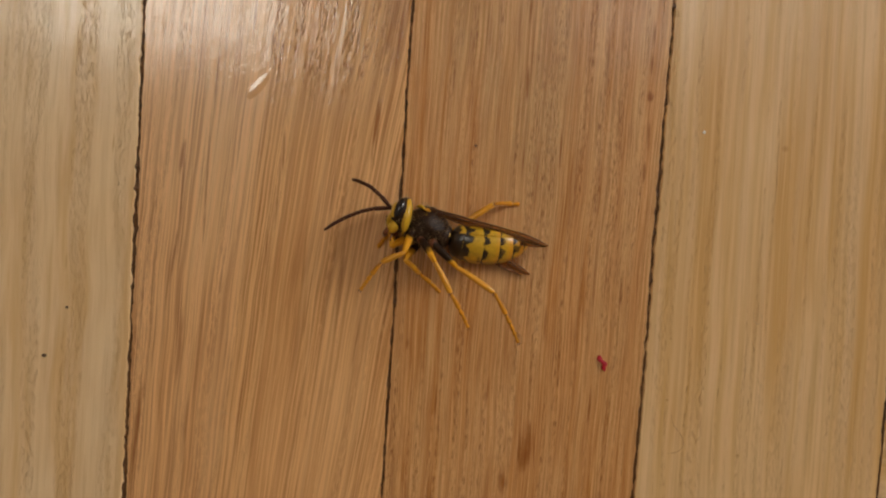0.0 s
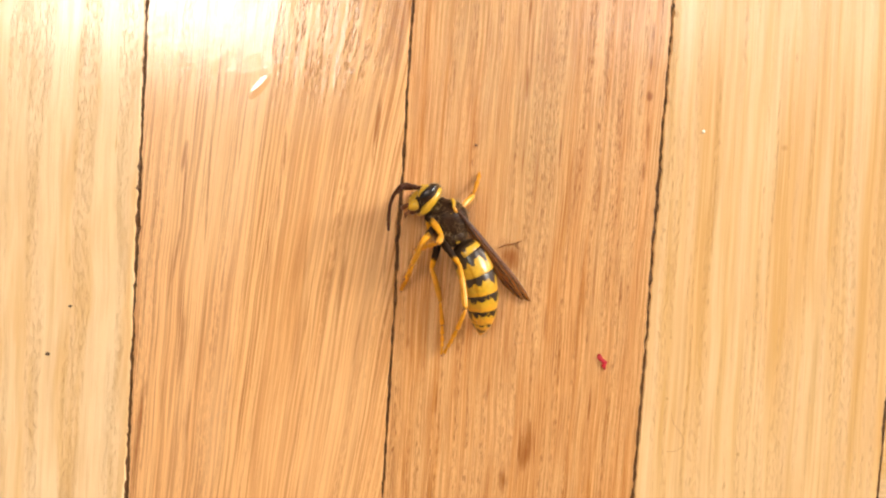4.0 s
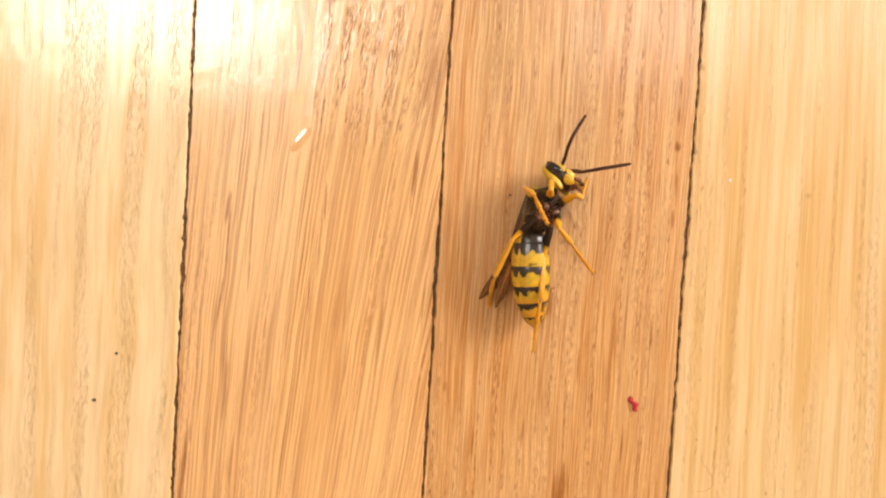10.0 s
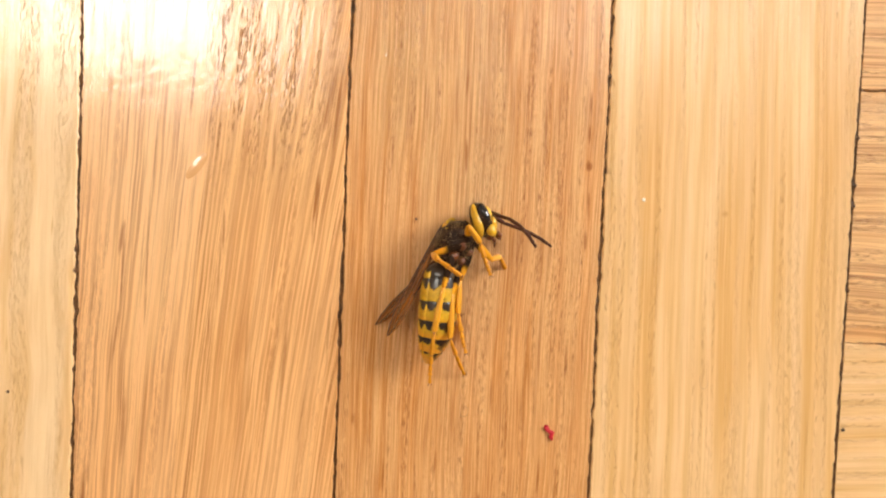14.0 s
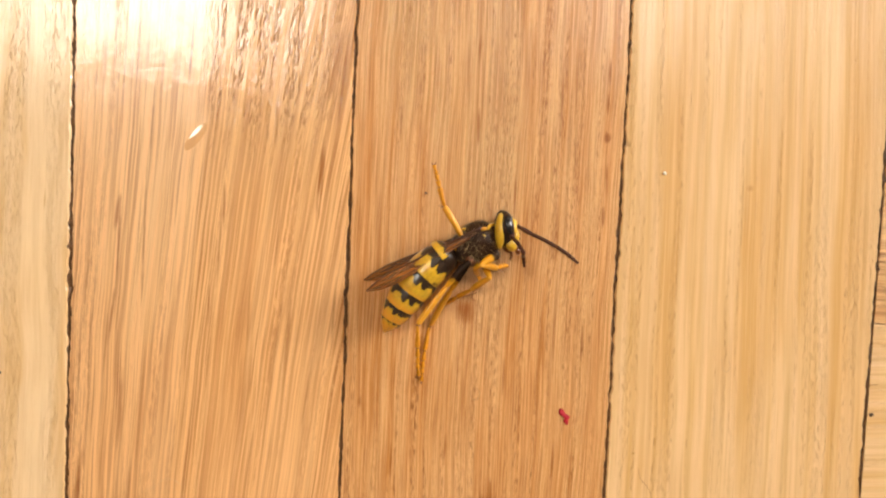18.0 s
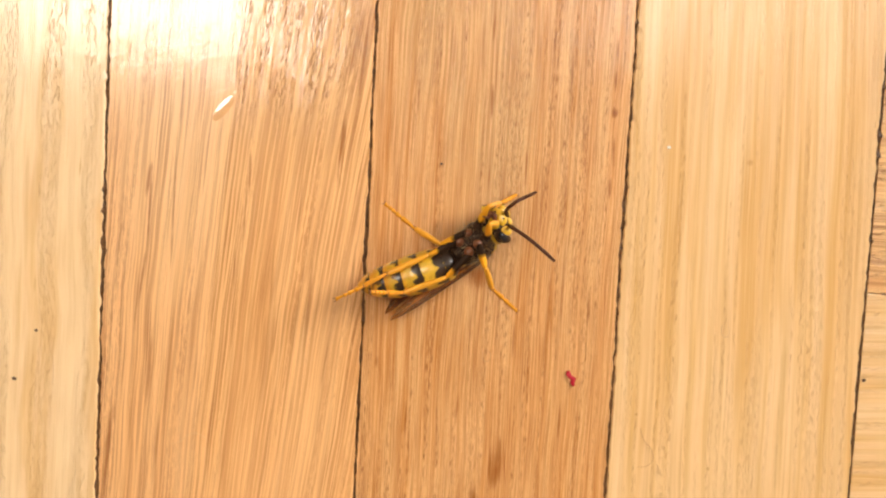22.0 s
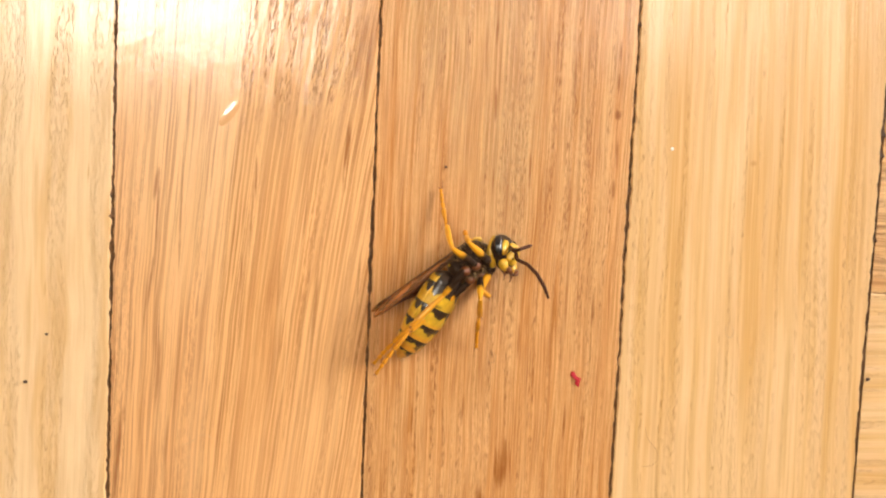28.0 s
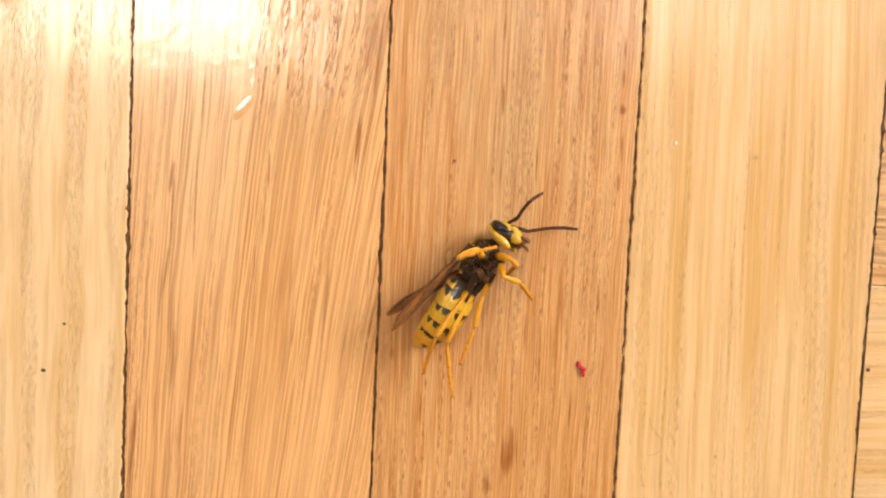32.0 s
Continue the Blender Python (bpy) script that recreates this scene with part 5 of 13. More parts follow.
    walk(PARTS["segment2"], [
        (0, at(-4.72, 0.22, 0.50, 35, 22, -3)), (0.5, at(-4.67, 0.21, 0.56, 36, 19, -0)), (1, at(-4.65, 0.19, 0.61, 36, 15, 2)), (1.5, at(-4.98, 0.07, 0.23, 28, 3, 4)),
        (2, at(-5.45, 0.03, -0.06, 20, -5, 4)), (2.5, at(-5.49, 0.03, 0.06, 14, -10, 5)), (3, at(-5.50, 0.02, 0.15, 9, -14, 4)), (3.5, at(-5.50, 0.01, 0.25, 9, -9, 5)),
        (4, at(-5.36, 0.01, 0.11, 10, -13, 5)), (4.5, at(-5.19, 0.01, -0.31, 13, -24, 5)), (5, at(-5.35, 0.05, -0.84, 16, -34, 3)), (5.5, at(-5.37, 0.08, -0.98, 18, -36, 2)),
        (6, at(-5.03, 0.03, -0.35, 23, -27, 4)), (6.5, at(-4.75, 0.03, -0.17, 31, -17, 4)), (7, at(-4.56, 0.03, -0.07, 39, -6, 5)), (7.5, at(-4.83, 0.08, -0.57, 33, -30, 2)),
        (8, at(-5.23, 0.21, -1.29, 29, -47, -3)), (8.5, at(-5.20, 0.11, -1.46, 25, -43, 2)), (9, at(-5.17, -0.02, -1.60, 21, -38, 6)), (9.5, at(-5.30, 0.04, -1.37, 24, -22, 3)),
        (10, at(-5.17, 1.47, -0.59, 3, -6, -31)), (10.5, at(-5.37, 0.90, -0.47, -6, -5, -21)), (11, at(-5.34, 0.28, -0.21, -14, -1, -11)), (11.5, at(-5.41, 0.58, -0.42, -17, -3, -14)),
        (12, at(-5.39, 0.85, -0.64, -19, -6, -16)), (12.5, at(-5.31, 1.04, -0.79, -16, -7, -18)), (13, at(-5.21, 1.23, -0.93, -13, -9, -20)), (13.5, at(-5.07, 1.35, -1.20, -14, -13, -23)),
        (14, at(-4.90, 1.42, -1.49, -15, -18, -25)), (14.5, at(-5.02, 1.66, -0.85, -11, -10, -30)), (15, at(-4.94, 1.63, -1.16, -11, -15, -30)), (15.5, at(-4.75, 1.35, -1.83, -10, -26, -27)),
        (16, at(-4.57, 0.76, -2.37, -12, -35, -19)), (16.5, at(-4.49, 0.42, -2.54, -14, -39, -13)), (17, at(-4.73, 0.18, -2.31, -16, -38, -9)), (17.5, at(-4.93, 0.17, -2.05, -13, -38, -9)),
        (18, at(-5.10, 0.15, -1.73, -10, -38, -9)), (18.5, at(-4.91, 0.09, -2.07, -5, -43, -8)), (19, at(-4.69, -0.01, -2.35, -0, -48, -6)), (19.5, at(-4.52, -0.03, -2.54, -0, -54, -6)),
        (20, at(-4.34, -0.04, -2.71, -0, -59, -6)), (20.5, at(-4.69, -0.03, -2.34, -1, -58, -7)), (21, at(-4.96, -0.02, -1.92, -2, -59, -9)), (21.5, at(-4.91, 0.26, 0.04, -11, -1, 20)),
        (22, at(-5.33, -1.14, -0.48, -12, -5, 25)), (22.5, at(-5.30, -0.44, -0.40, -6, -6, 16)), (23, at(-4.93, 0.04, 0.00, -0, -2, 8)), (23.5, at(-5.09, -0.08, -0.25, 7, -7, 9)),
        (24, at(-5.23, -0.12, -0.55, 14, -11, 8)), (24.5, at(-5.29, 0.21, 0.23, -1, -5, 10)), (25, at(-5.06, 0.40, 0.25, -3, 2, 6)), (25.5, at(-4.77, 0.86, -0.05, -10, 5, -10)),
        (26, at(-4.79, 1.06, -0.87, -14, -10, -22)), (26.5, at(-4.88, 0.93, -1.37, -15, -20, -21)), (27, at(-4.75, 0.69, -0.91, -18, -12, -16)), (27.5, at(-4.93, 1.08, -1.13, -11, -14, -21)),
        (28, at(-4.96, 1.50, -1.30, -5, -16, -27)), (28.5, at(-4.99, 1.22, -1.38, -6, -17, -22)), (29, at(-4.86, 0.90, -1.36, -6, -17, -18)), (29.5, at(-4.98, 0.75, -1.14, -10, -14, -16)),
        (30, at(-5.09, 0.60, -0.91, -13, -12, -15)), (30.5, at(-5.23, 0.42, -0.60, -11, -7, -12)), (31, at(-5.34, 0.20, -0.29, -9, -3, -9)), (31.5, at(-5.14, 0.46, -0.56, -9, -2, -9)),
        (32, at(-4.94, 0.75, -0.81, -9, -2, -10))])
    walk(PARTS["segment3"], [
        (0, at(-6.01, 0.28, 1.03, 37, 28, -1)), (0.5, at(-5.97, 0.21, 0.99, 37, 21, 3)), (1, at(-5.98, 0.14, 0.96, 37, 14, 5)), (1.5, at(-6.47, -0.04, 0.31, 28, 1, 8)),
        (2, at(-7.16, -0.11, -0.21, 19, -9, 8)), (2.5, at(-7.22, -0.12, -0.24, 13, -17, 8)), (3, at(-7.21, -0.12, -0.29, 7, -23, 7)), (3.5, at(-7.25, -0.13, -0.01, 8, -16, 7)),
        (4, at(-7.00, -0.13, -0.25, 9, -20, 7)), (4.5, at(-6.66, -0.11, -0.96, 11, -32, 7)), (5, at(-6.79, -0.03, -1.82, 14, -42, 5)), (5.5, at(-6.80, 0.03, -2.03, 16, -44, 4)),
        (6, at(-6.39, -0.06, -1.05, 20, -37, 6)), (6.5, at(-6.05, -0.07, -0.57, 29, -25, 7)), (7, at(-5.82, -0.07, -0.21, 38, -11, 8)), (7.5, at(-6.07, 0.04, -1.30, 30, -40, 5)),
        (8, at(-6.45, 0.29, -2.57, 28, -55, -3)), (8.5, at(-6.50, 0.06, -2.66, 23, -49, 4)), (9, at(-6.56, -0.17, -2.68, 19, -42, 9)), (9.5, at(-6.94, -0.06, -2.03, 23, -22, 6)),
        (10, at(-6.69, 2.37, -0.79, 3, -5, -34)), (10.5, at(-7.00, 1.53, -0.61, -5, -4, -25)), (11, at(-6.99, 0.60, -0.24, -14, -0, -15)), (11.5, at(-7.10, 0.98, -0.51, -16, -2, -16)),
        (12, at(-7.09, 1.34, -0.82, -18, -4, -17)), (12.5, at(-6.98, 1.59, -1.02, -16, -5, -18)), (13, at(-6.85, 1.82, -1.21, -13, -6, -19)), (13.5, at(-6.66, 2.02, -1.61, -14, -10, -22)),
        (14, at(-6.43, 2.14, -2.04, -15, -14, -24)), (14.5, at(-6.53, 2.54, -1.16, -11, -8, -31)), (15, at(-6.42, 2.49, -1.61, -11, -13, -30)), (15.5, at(-6.18, 2.07, -2.60, -10, -23, -27)),
        (16, at(-5.94, 1.23, -3.40, -12, -32, -19)), (16.5, at(-5.83, 0.73, -3.65, -14, -36, -14)), (17, at(-6.11, 0.39, -3.41, -14, -37, -11)), (17.5, at(-6.31, 0.39, -3.14, -11, -39, -12)),
        (18, at(-6.47, 0.38, -2.84, -8, -42, -12)), (18.5, at(-6.19, 0.27, -3.29, -3, -46, -11)), (19, at(-5.88, 0.12, -3.67, 2, -51, -9)), (19.5, at(-5.55, 0.08, -3.97, 4, -58, -11)),
        (20, at(-5.24, 0.05, -4.23, 7, -65, -13)), (20.5, at(-5.62, 0.08, -3.84, 9, -68, -17)), (21, at(-5.86, 0.12, -3.44, 14, -73, -25)), (21.25, at(-6.07, -0.07, -1.71, -17, -40, 21)),
        (21.5, at(-6.28, -0.25, 0.02, -14, -3, 38)), (22, at(-6.93, -1.88, -0.64, -13, -4, 29)), (22.5, at(-6.90, -0.89, -0.57, -7, -6, 21)), (23, at(-6.37, -0.16, -0.05, -1, -4, 13)),
        (23.5, at(-6.60, -0.32, -0.42, 6, -9, 13)), (24, at(-6.81, -0.34, -0.86, 13, -13, 11)), (24.5, at(-6.92, -0.07, 0.08, -3, -12, 18)), (25, at(-6.60, 0.24, 0.30, -4, -2, 15)),
        (25.5, at(-6.19, 1.12, 0.08, -10, 8, -5)), (26, at(-6.21, 1.63, -1.13, -14, -7, -22)), (26.5, at(-6.32, 1.50, -1.93, -15, -18, -23)), (27, at(-6.13, 1.10, -1.21, -18, -8, -18)),
        (27.5, at(-6.42, 1.66, -1.52, -12, -10, -21)), (28, at(-6.47, 2.28, -1.79, -5, -14, -27)), (28.5, at(-6.54, 1.86, -1.88, -6, -13, -22)), (29, at(-6.35, 1.37, -1.83, -7, -12, -18)),
        (29.5, at(-6.50, 1.19, -1.54, -10, -11, -17)), (30, at(-6.63, 1.00, -1.26, -12, -10, -17)), (30.5, at(-6.83, 0.75, -0.81, -11, -6, -14)), (31, at(-7.00, 0.45, -0.38, -9, -3, -12)),
        (31.5, at(-6.73, 0.71, -0.63, -10, 1, -9)), (32, at(-6.48, 1.01, -0.87, -10, 5, -6))])
    walk(PARTS["segment4"], [
        (0, at(-7.09, 0.30, 1.61, 38, 33, 1)), (0.5, at(-7.10, 0.16, 1.43, 38, 23, 5)), (1, at(-7.15, 0.03, 1.25, 37, 13, 8)), (1.5, at(-7.77, -0.22, 0.33, 27, -1, 11)),
        (2, at(-8.65, -0.31, -0.44, 18, -12, 10)), (2.5, at(-8.69, -0.32, -0.69, 11, -22, 10)), (3, at(-8.64, -0.29, -0.91, 6, -30, 9)), (3.5, at(-8.74, -0.31, -0.43, 7, -21, 9)),
        (4, at(-8.40, -0.31, -0.77, 8, -25, 9)), (4.5, at(-7.86, -0.26, -1.71, 9, -37, 9)), (5, at(-7.92, -0.14, -2.86, 12, -47, 7)), (5.5, at(-7.92, -0.04, -3.12, 14, -49, 5)),
        (6, at(-7.47, -0.18, -1.85, 18, -43, 8)), (6.5, at(-7.14, -0.21, -1.08, 27, -31, 10)), (7, at(-6.90, -0.23, -0.42, 37, -15, 12)), (7.5, at(-7.05, -0.05, -2.11, 28, -46, 7)),
        (8, at(-7.35, 0.34, -3.85, 28, -60, -3)), (8.5, at(-7.53, -0.01, -3.84, 21, -52, 5)), (9, at(-7.72, -0.34, -3.72, 18, -44, 10)), (9.5, at(-8.39, -0.21, -2.61, 22, -22, 8)),
        (10, at(-7.98, 3.23, -0.93, 4, -4, -37)), (10.5, at(-8.41, 2.18, -0.71, -5, -3, -28)), (11, at(-8.42, 0.98, -0.25, -14, 0, -18)), (11.5, at(-8.58, 1.41, -0.57, -16, -1, -18)),
        (12, at(-8.58, 1.79, -0.93, -18, -2, -18)), (12.5, at(-8.46, 2.07, -1.15, -16, -3, -18)), (13, at(-8.33, 2.33, -1.37, -13, -3, -18)), (13.5, at(-8.09, 2.59, -1.87, -15, -7, -21)),
        (14, at(-7.82, 2.77, -2.42, -16, -11, -23)), (14.5, at(-7.87, 3.33, -1.37, -11, -6, -31)), (15, at(-7.74, 3.27, -1.96, -11, -11, -31)), (15.5, at(-7.46, 2.72, -3.21, -10, -21, -27)),
        (16, at(-7.19, 1.66, -4.23, -12, -30, -20)), (16.5, at(-7.06, 1.04, -4.57, -13, -34, -15)), (17, at(-7.33, 0.64, -4.35, -13, -36, -13)), (17.5, at(-7.49, 0.64, -4.14, -10, -40, -14)),
        (18, at(-7.62, 0.62, -3.88, -7, -44, -14)), (18.5, at(-7.25, 0.48, -4.41, -1, -48, -13)), (19, at(-6.86, 0.28, -4.88, 4, -52, -12)), (19.5, at(-6.36, 0.24, -5.31, 9, -62, -16)),
        (20, at(-5.88, 0.20, -5.65, 16, -70, -22)), (20.5, at(-6.17, 0.26, -5.29, 26, -75, -35)), (21, at(-6.26, 0.31, -4.94, 47, -80, -57)), (21.25, at(-6.78, -0.37, -2.50, -23, -46, 31)),
        (21.5, at(-7.30, -1.05, -0.06, -17, -5, 51)), (22, at(-8.29, -2.64, -0.75, -13, -3, 33)), (22.5, at(-8.28, -1.41, -0.74, -8, -7, 25)), (23, at(-7.62, -0.45, -0.14, -2, -6, 17)),
        (23.5, at(-7.91, -0.61, -0.63, 5, -10, 16)), (24, at(-8.18, -0.62, -1.19, 12, -14, 14)), (24.5, at(-8.28, -0.51, -0.23, -6, -17, 25)), (25, at(-7.92, -0.12, 0.26, -6, -5, 23)),
        (25.5, at(-7.44, 1.23, 0.27, -10, 11, -1)), (26, at(-7.46, 2.14, -1.30, -14, -5, -22)), (26.5, at(-7.60, 2.04, -2.38, -14, -16, -24)), (27, at(-7.35, 1.49, -1.39, -18, -5, -19)),
        (27.5, at(-7.75, 2.18, -1.78, -12, -8, -21)), (28, at(-7.82, 2.98, -2.16, -5, -12, -27)), (28.5, at(-7.93, 2.42, -2.23, -6, -10, -22)), (29, at(-7.70, 1.80, -2.12, -7, -7, -17)),
        (29.5, at(-7.84, 1.60, -1.82, -10, -8, -18)), (30, at(-7.98, 1.41, -1.52, -12, -9, -18)), (30.5, at(-8.23, 1.11, -0.98, -10, -6, -16)), (31, at(-8.45, 0.75, -0.45, -9, -3, -14)),
        (31.5, at(-8.13, 0.94, -0.60, -10, 4, -9)), (32, at(-7.85, 1.16, -0.76, -11, 10, -4))])
    walk(PARTS["segment5"], [
        (0, at(-7.98, 0.29, 2.20, 40, 38, 2)), (0.5, at(-8.06, 0.08, 1.85, 39, 25, 7)), (1, at(-8.16, -0.11, 1.49, 37, 13, 11)), (1.5, at(-8.89, -0.43, 0.32, 27, -2, 13)),
        (2, at(-9.92, -0.54, -0.71, 17, -15, 13)), (2.5, at(-9.91, -0.55, -1.19, 9, -27, 13)), (3, at(-9.80, -0.47, -1.58, 4, -34, 10)), (3.5, at(-10.00, -0.50, -0.91, 6, -24, 10)),
        (4, at(-9.55, -0.50, -1.33, 6, -29, 11)), (4.5, at(-8.83, -0.42, -2.46, 7, -41, 11)), (5, at(-8.82, -0.25, -3.84, 10, -51, 8)), (5.5, at(-8.81, -0.12, -4.14, 13, -52, 6)),
        (6, at(-8.33, -0.30, -2.65, 16, -47, 10)), (6.5, at(-8.03, -0.36, -1.62, 24, -36, 12)), (7, at(-7.82, -0.42, -0.67, 35, -18, 14)), (7.5, at(-7.80, -0.14, -2.91, 25, -51, 9)),
        (8, at(-8.03, 0.37, -5.02, 27, -63, -3)), (8.5, at(-8.36, -0.09, -4.91, 20, -55, 6)), (9, at(-8.68, -0.52, -4.66, 17, -46, 11)), (9.5, at(-9.63, -0.38, -3.12, 21, -22, 10)),
        (10, at(-9.07, 4.04, -1.03, 4, -3, -39)), (10.5, at(-9.59, 2.81, -0.78, -4, -2, -31)), (11, at(-9.64, 1.39, -0.25, -13, 1, -22)), (11.5, at(-9.84, 1.82, -0.58, -16, 0, -20)),
        (12, at(-9.87, 2.21, -0.99, -18, -1, -19)), (12.5, at(-9.75, 2.48, -1.21, -16, -0, -18)), (13, at(-9.61, 2.75, -1.44, -14, -0, -17)), (13.5, at(-9.35, 3.07, -2.03, -15, -4, -20)),
        (14, at(-9.04, 3.29, -2.68, -17, -8, -23)), (14.5, at(-9.02, 4.02, -1.51, -11, -4, -32)), (15, at(-8.89, 3.94, -2.21, -11, -9, -31)), (15.5, at(-8.59, 3.30, -3.69, -11, -19, -27)),
        (16, at(-8.29, 2.06, -4.92, -12, -29, -20)), (16.5, at(-8.15, 1.33, -5.32, -13, -32, -15)), (17, at(-8.39, 0.89, -5.16, -12, -36, -15)), (17.5, at(-8.50, 0.88, -5.01, -9, -41, -15)),
        (18, at(-8.57, 0.86, -4.82, -5, -45, -15)), (18.5, at(-8.14, 0.69, -5.42, 0, -49, -15)), (19, at(-7.67, 0.45, -5.95, 6, -54, -14)), (19.5, at(-6.98, 0.42, -6.50, 14, -64, -20)),
        (20, at(-6.31, 0.38, -6.92, 29, -74, -36)), (20.5, at(-6.45, 0.45, -6.61, 55, -79, -63)), (21, at(-6.39, 0.50, -6.27, 90, -81, -100)), (21.25, at(-7.19, -0.71, -3.21, -29, -50, 40)),
        (21.5, at(-8.00, -1.92, -0.15, -20, -6, 60)), (22, at(-9.43, -3.37, -0.83, -14, -2, 36)), (22.5, at(-9.43, -1.95, -0.89, -10, -7, 29)), (23, at(-8.68, -0.79, -0.27, -4, -8, 21)),
        (23.5, at(-9.03, -0.93, -0.84, 4, -12, 19)), (24, at(-9.36, -0.91, -1.49, 11, -15, 16)), (24.5, at(-9.38, -1.03, -0.61, -10, -21, 31)), (25, at(-9.01, -0.59, 0.16, -8, -7, 30)),
        (25.5, at(-8.53, 1.24, 0.48, -10, 13, 4)), (26, at(-8.55, 2.59, -1.39, -14, -2, -23)), (26.5, at(-8.70, 2.53, -2.74, -14, -15, -25)), (27, at(-8.42, 1.84, -1.49, -18, -1, -20)),
        (27.5, at(-8.91, 2.64, -1.95, -12, -5, -22)), (28, at(-9.00, 3.59, -2.43, -5, -10, -27)), (28.5, at(-9.15, 2.92, -2.46, -7, -8, -22)), (29, at(-8.88, 2.17, -2.28, -8, -3, -17)),
        (29.5, at(-9.02, 1.98, -2.00, -10, -6, -19)), (30, at(-9.14, 1.79, -1.71, -12, -8, -20)), (30.5, at(-9.44, 1.46, -1.10, -10, -5, -18)), (31, at(-9.69, 1.07, -0.51, -8, -2, -16)),
        (31.5, at(-9.34, 1.14, -0.52, -10, 7, -9)), (32, at(-9.02, 1.23, -0.54, -11, 16, -1))])
    walk(PARTS["antennaL0"], [
        (0, at(3.58, 0.53, 0.06, -112, 26, -10)), (0.5, at(3.81, 0.53, 0.03, -109, 25, -9)), (1, at(4.05, 0.54, 0.02, -106, 24, -7)), (1.5, at(3.89, 0.46, -0.48, -101, 18, -3)),
        (2, at(3.57, 0.48, -0.81, -95, 15, -1)), (2.5, at(3.86, 0.54, -0.50, -93, 8, -0)), (3, at(4.12, 0.56, -0.08, -90, 6, 0)), (3.5, at(3.85, 0.55, -0.77, -90, 61, 0)),
        (4, at(3.77, 0.57, -0.82, -88, 64, 2)), (4.5, at(3.61, 0.62, -0.90, -84, 67, 6)), (5, at(3.47, 0.67, -0.94, -78, 69, 11)), (5.5, at(3.42, 0.69, -0.96, -76, 69, 13)),
        (6, at(3.60, 0.65, -0.42, -82, 50, 6)), (6.5, at(3.74, 0.65, -0.38, -64, 50, 29)), (7, at(3.88, 0.64, -0.32, -47, 46, 49)), (7.5, at(3.98, 0.66, -0.33, -27, 39, 70)),
        (8, at(4.09, 0.69, -0.36, -11, 30, 83)), (8.5, at(3.99, 0.65, -0.23, -46, 15, 70)), (9, at(3.96, 0.64, -0.09, -83, 5, 51)), (9.5, at(3.69, 0.64, -0.11, -82, 5, 60)),
        (9.75, at(3.99, 0.50, 0.10, -129, 29, 78)), (10, at(4.28, 0.36, 0.32, 169, 57, 65)), (10.5, at(4.26, 0.53, 0.22, 168, 60, 67)), (11, at(4.20, 0.66, 0.11, 169, 57, 69)),
        (11.5, at(4.20, 0.73, -0.32, -142, 82, 136)), (12, at(4.01, 0.75, -0.76, -92, 74, -158)), (12.5, at(4.15, 0.79, -0.42, -109, 80, 174)), (13, at(4.16, 0.77, -0.07, 180, 78, 90)),
        (13.5, at(4.08, 0.92, -0.14, 176, 40, 84)), (14, at(4.00, 1.02, -0.22, 175, 45, 82)), (14.5, at(3.24, 1.36, -0.93, 172, 55, 74)), (15, at(3.35, 1.13, -0.92, 158, 69, 58)),
        (15.5, at(3.46, 0.70, -0.69, 84, 70, -23)), (16, at(3.40, 0.49, -0.32, 68, 49, -43)), (16.5, at(3.33, 0.49, -0.16, 68, 38, -44)), (17, at(4.19, 0.39, 0.76, 57, 17, -72)),
        (17.5, at(3.91, 0.34, 0.83, 63, 37, -46)), (18, at(3.54, 0.29, 0.84, 97, 42, 5)), (18.5, at(3.66, 0.41, -0.04, 63, 34, -45)), (19, at(3.58, 0.46, -0.72, 54, 18, -67)),
        (19.5, at(3.62, 0.45, -0.92, 15, 21, -85)), (20, at(3.51, 0.45, -0.97, -3, 33, -91)), (20.5, at(3.67, 0.45, -1.04, 31, 3, -88)), (20.75, at(3.68, 0.45, -1.01, 79, -2, -75)),
        (21, at(3.70, 0.46, -0.98, 126, -15, -70)), (21.25, at(3.60, 0.27, -0.85, 158, 12, -49)), (21.5, at(3.49, 0.09, -0.72, -160, 19, -14)), (21.75, at(3.41, 0.55, -0.50, -179, 35, 31)),
        (22, at(3.32, 1.02, -0.29, -176, 59, 88)), (22.5, at(3.86, 0.37, -0.47, 170, 41, 94)), (23, at(3.91, -0.15, -1.06, -170, 23, 87)), (23.5, at(3.65, -0.03, -1.32, -177, 12, 89)),
        (24, at(3.24, 0.17, -1.49, -151, 5, 84)), (24.25, at(3.20, 0.25, -1.11, -108, 23, 65)), (24.5, at(3.15, 0.33, -0.74, -61, 50, 65)), (25, at(3.46, 0.13, -0.43, -71, 65, 56)),
        (25.5, at(3.83, 0.23, 0.22, -180, 71, -15)), (26, at(3.99, 0.63, 0.19, 106, 58, -31)), (26.5, at(3.95, 0.63, 0.03, 102, 54, -14)), (27, at(3.99, 0.84, -0.06, 138, 29, 28)),
        (27.5, at(4.15, 0.66, -0.27, 61, 69, -50)), (28, at(4.02, 0.56, -0.62, -74, 72, -141)), (28.5, at(4.04, 0.59, -0.31, 33, 76, -64)), (29, at(3.95, 0.69, -0.05, 141, 42, 39)),
        (29.5, at(3.98, 0.73, -0.26, 78, 62, -34)), (30, at(3.97, 0.77, -0.48, 54, 56, -62)), (30.5, at(3.96, 0.52, 0.00, 22, 73, -74)), (31, at(3.98, 0.23, 0.46, -104, 84, 171)),
        (31.5, at(4.19, 0.27, 0.42, 161, 67, 65)), (32, at(4.25, 0.32, 0.39, 157, 40, 57))])
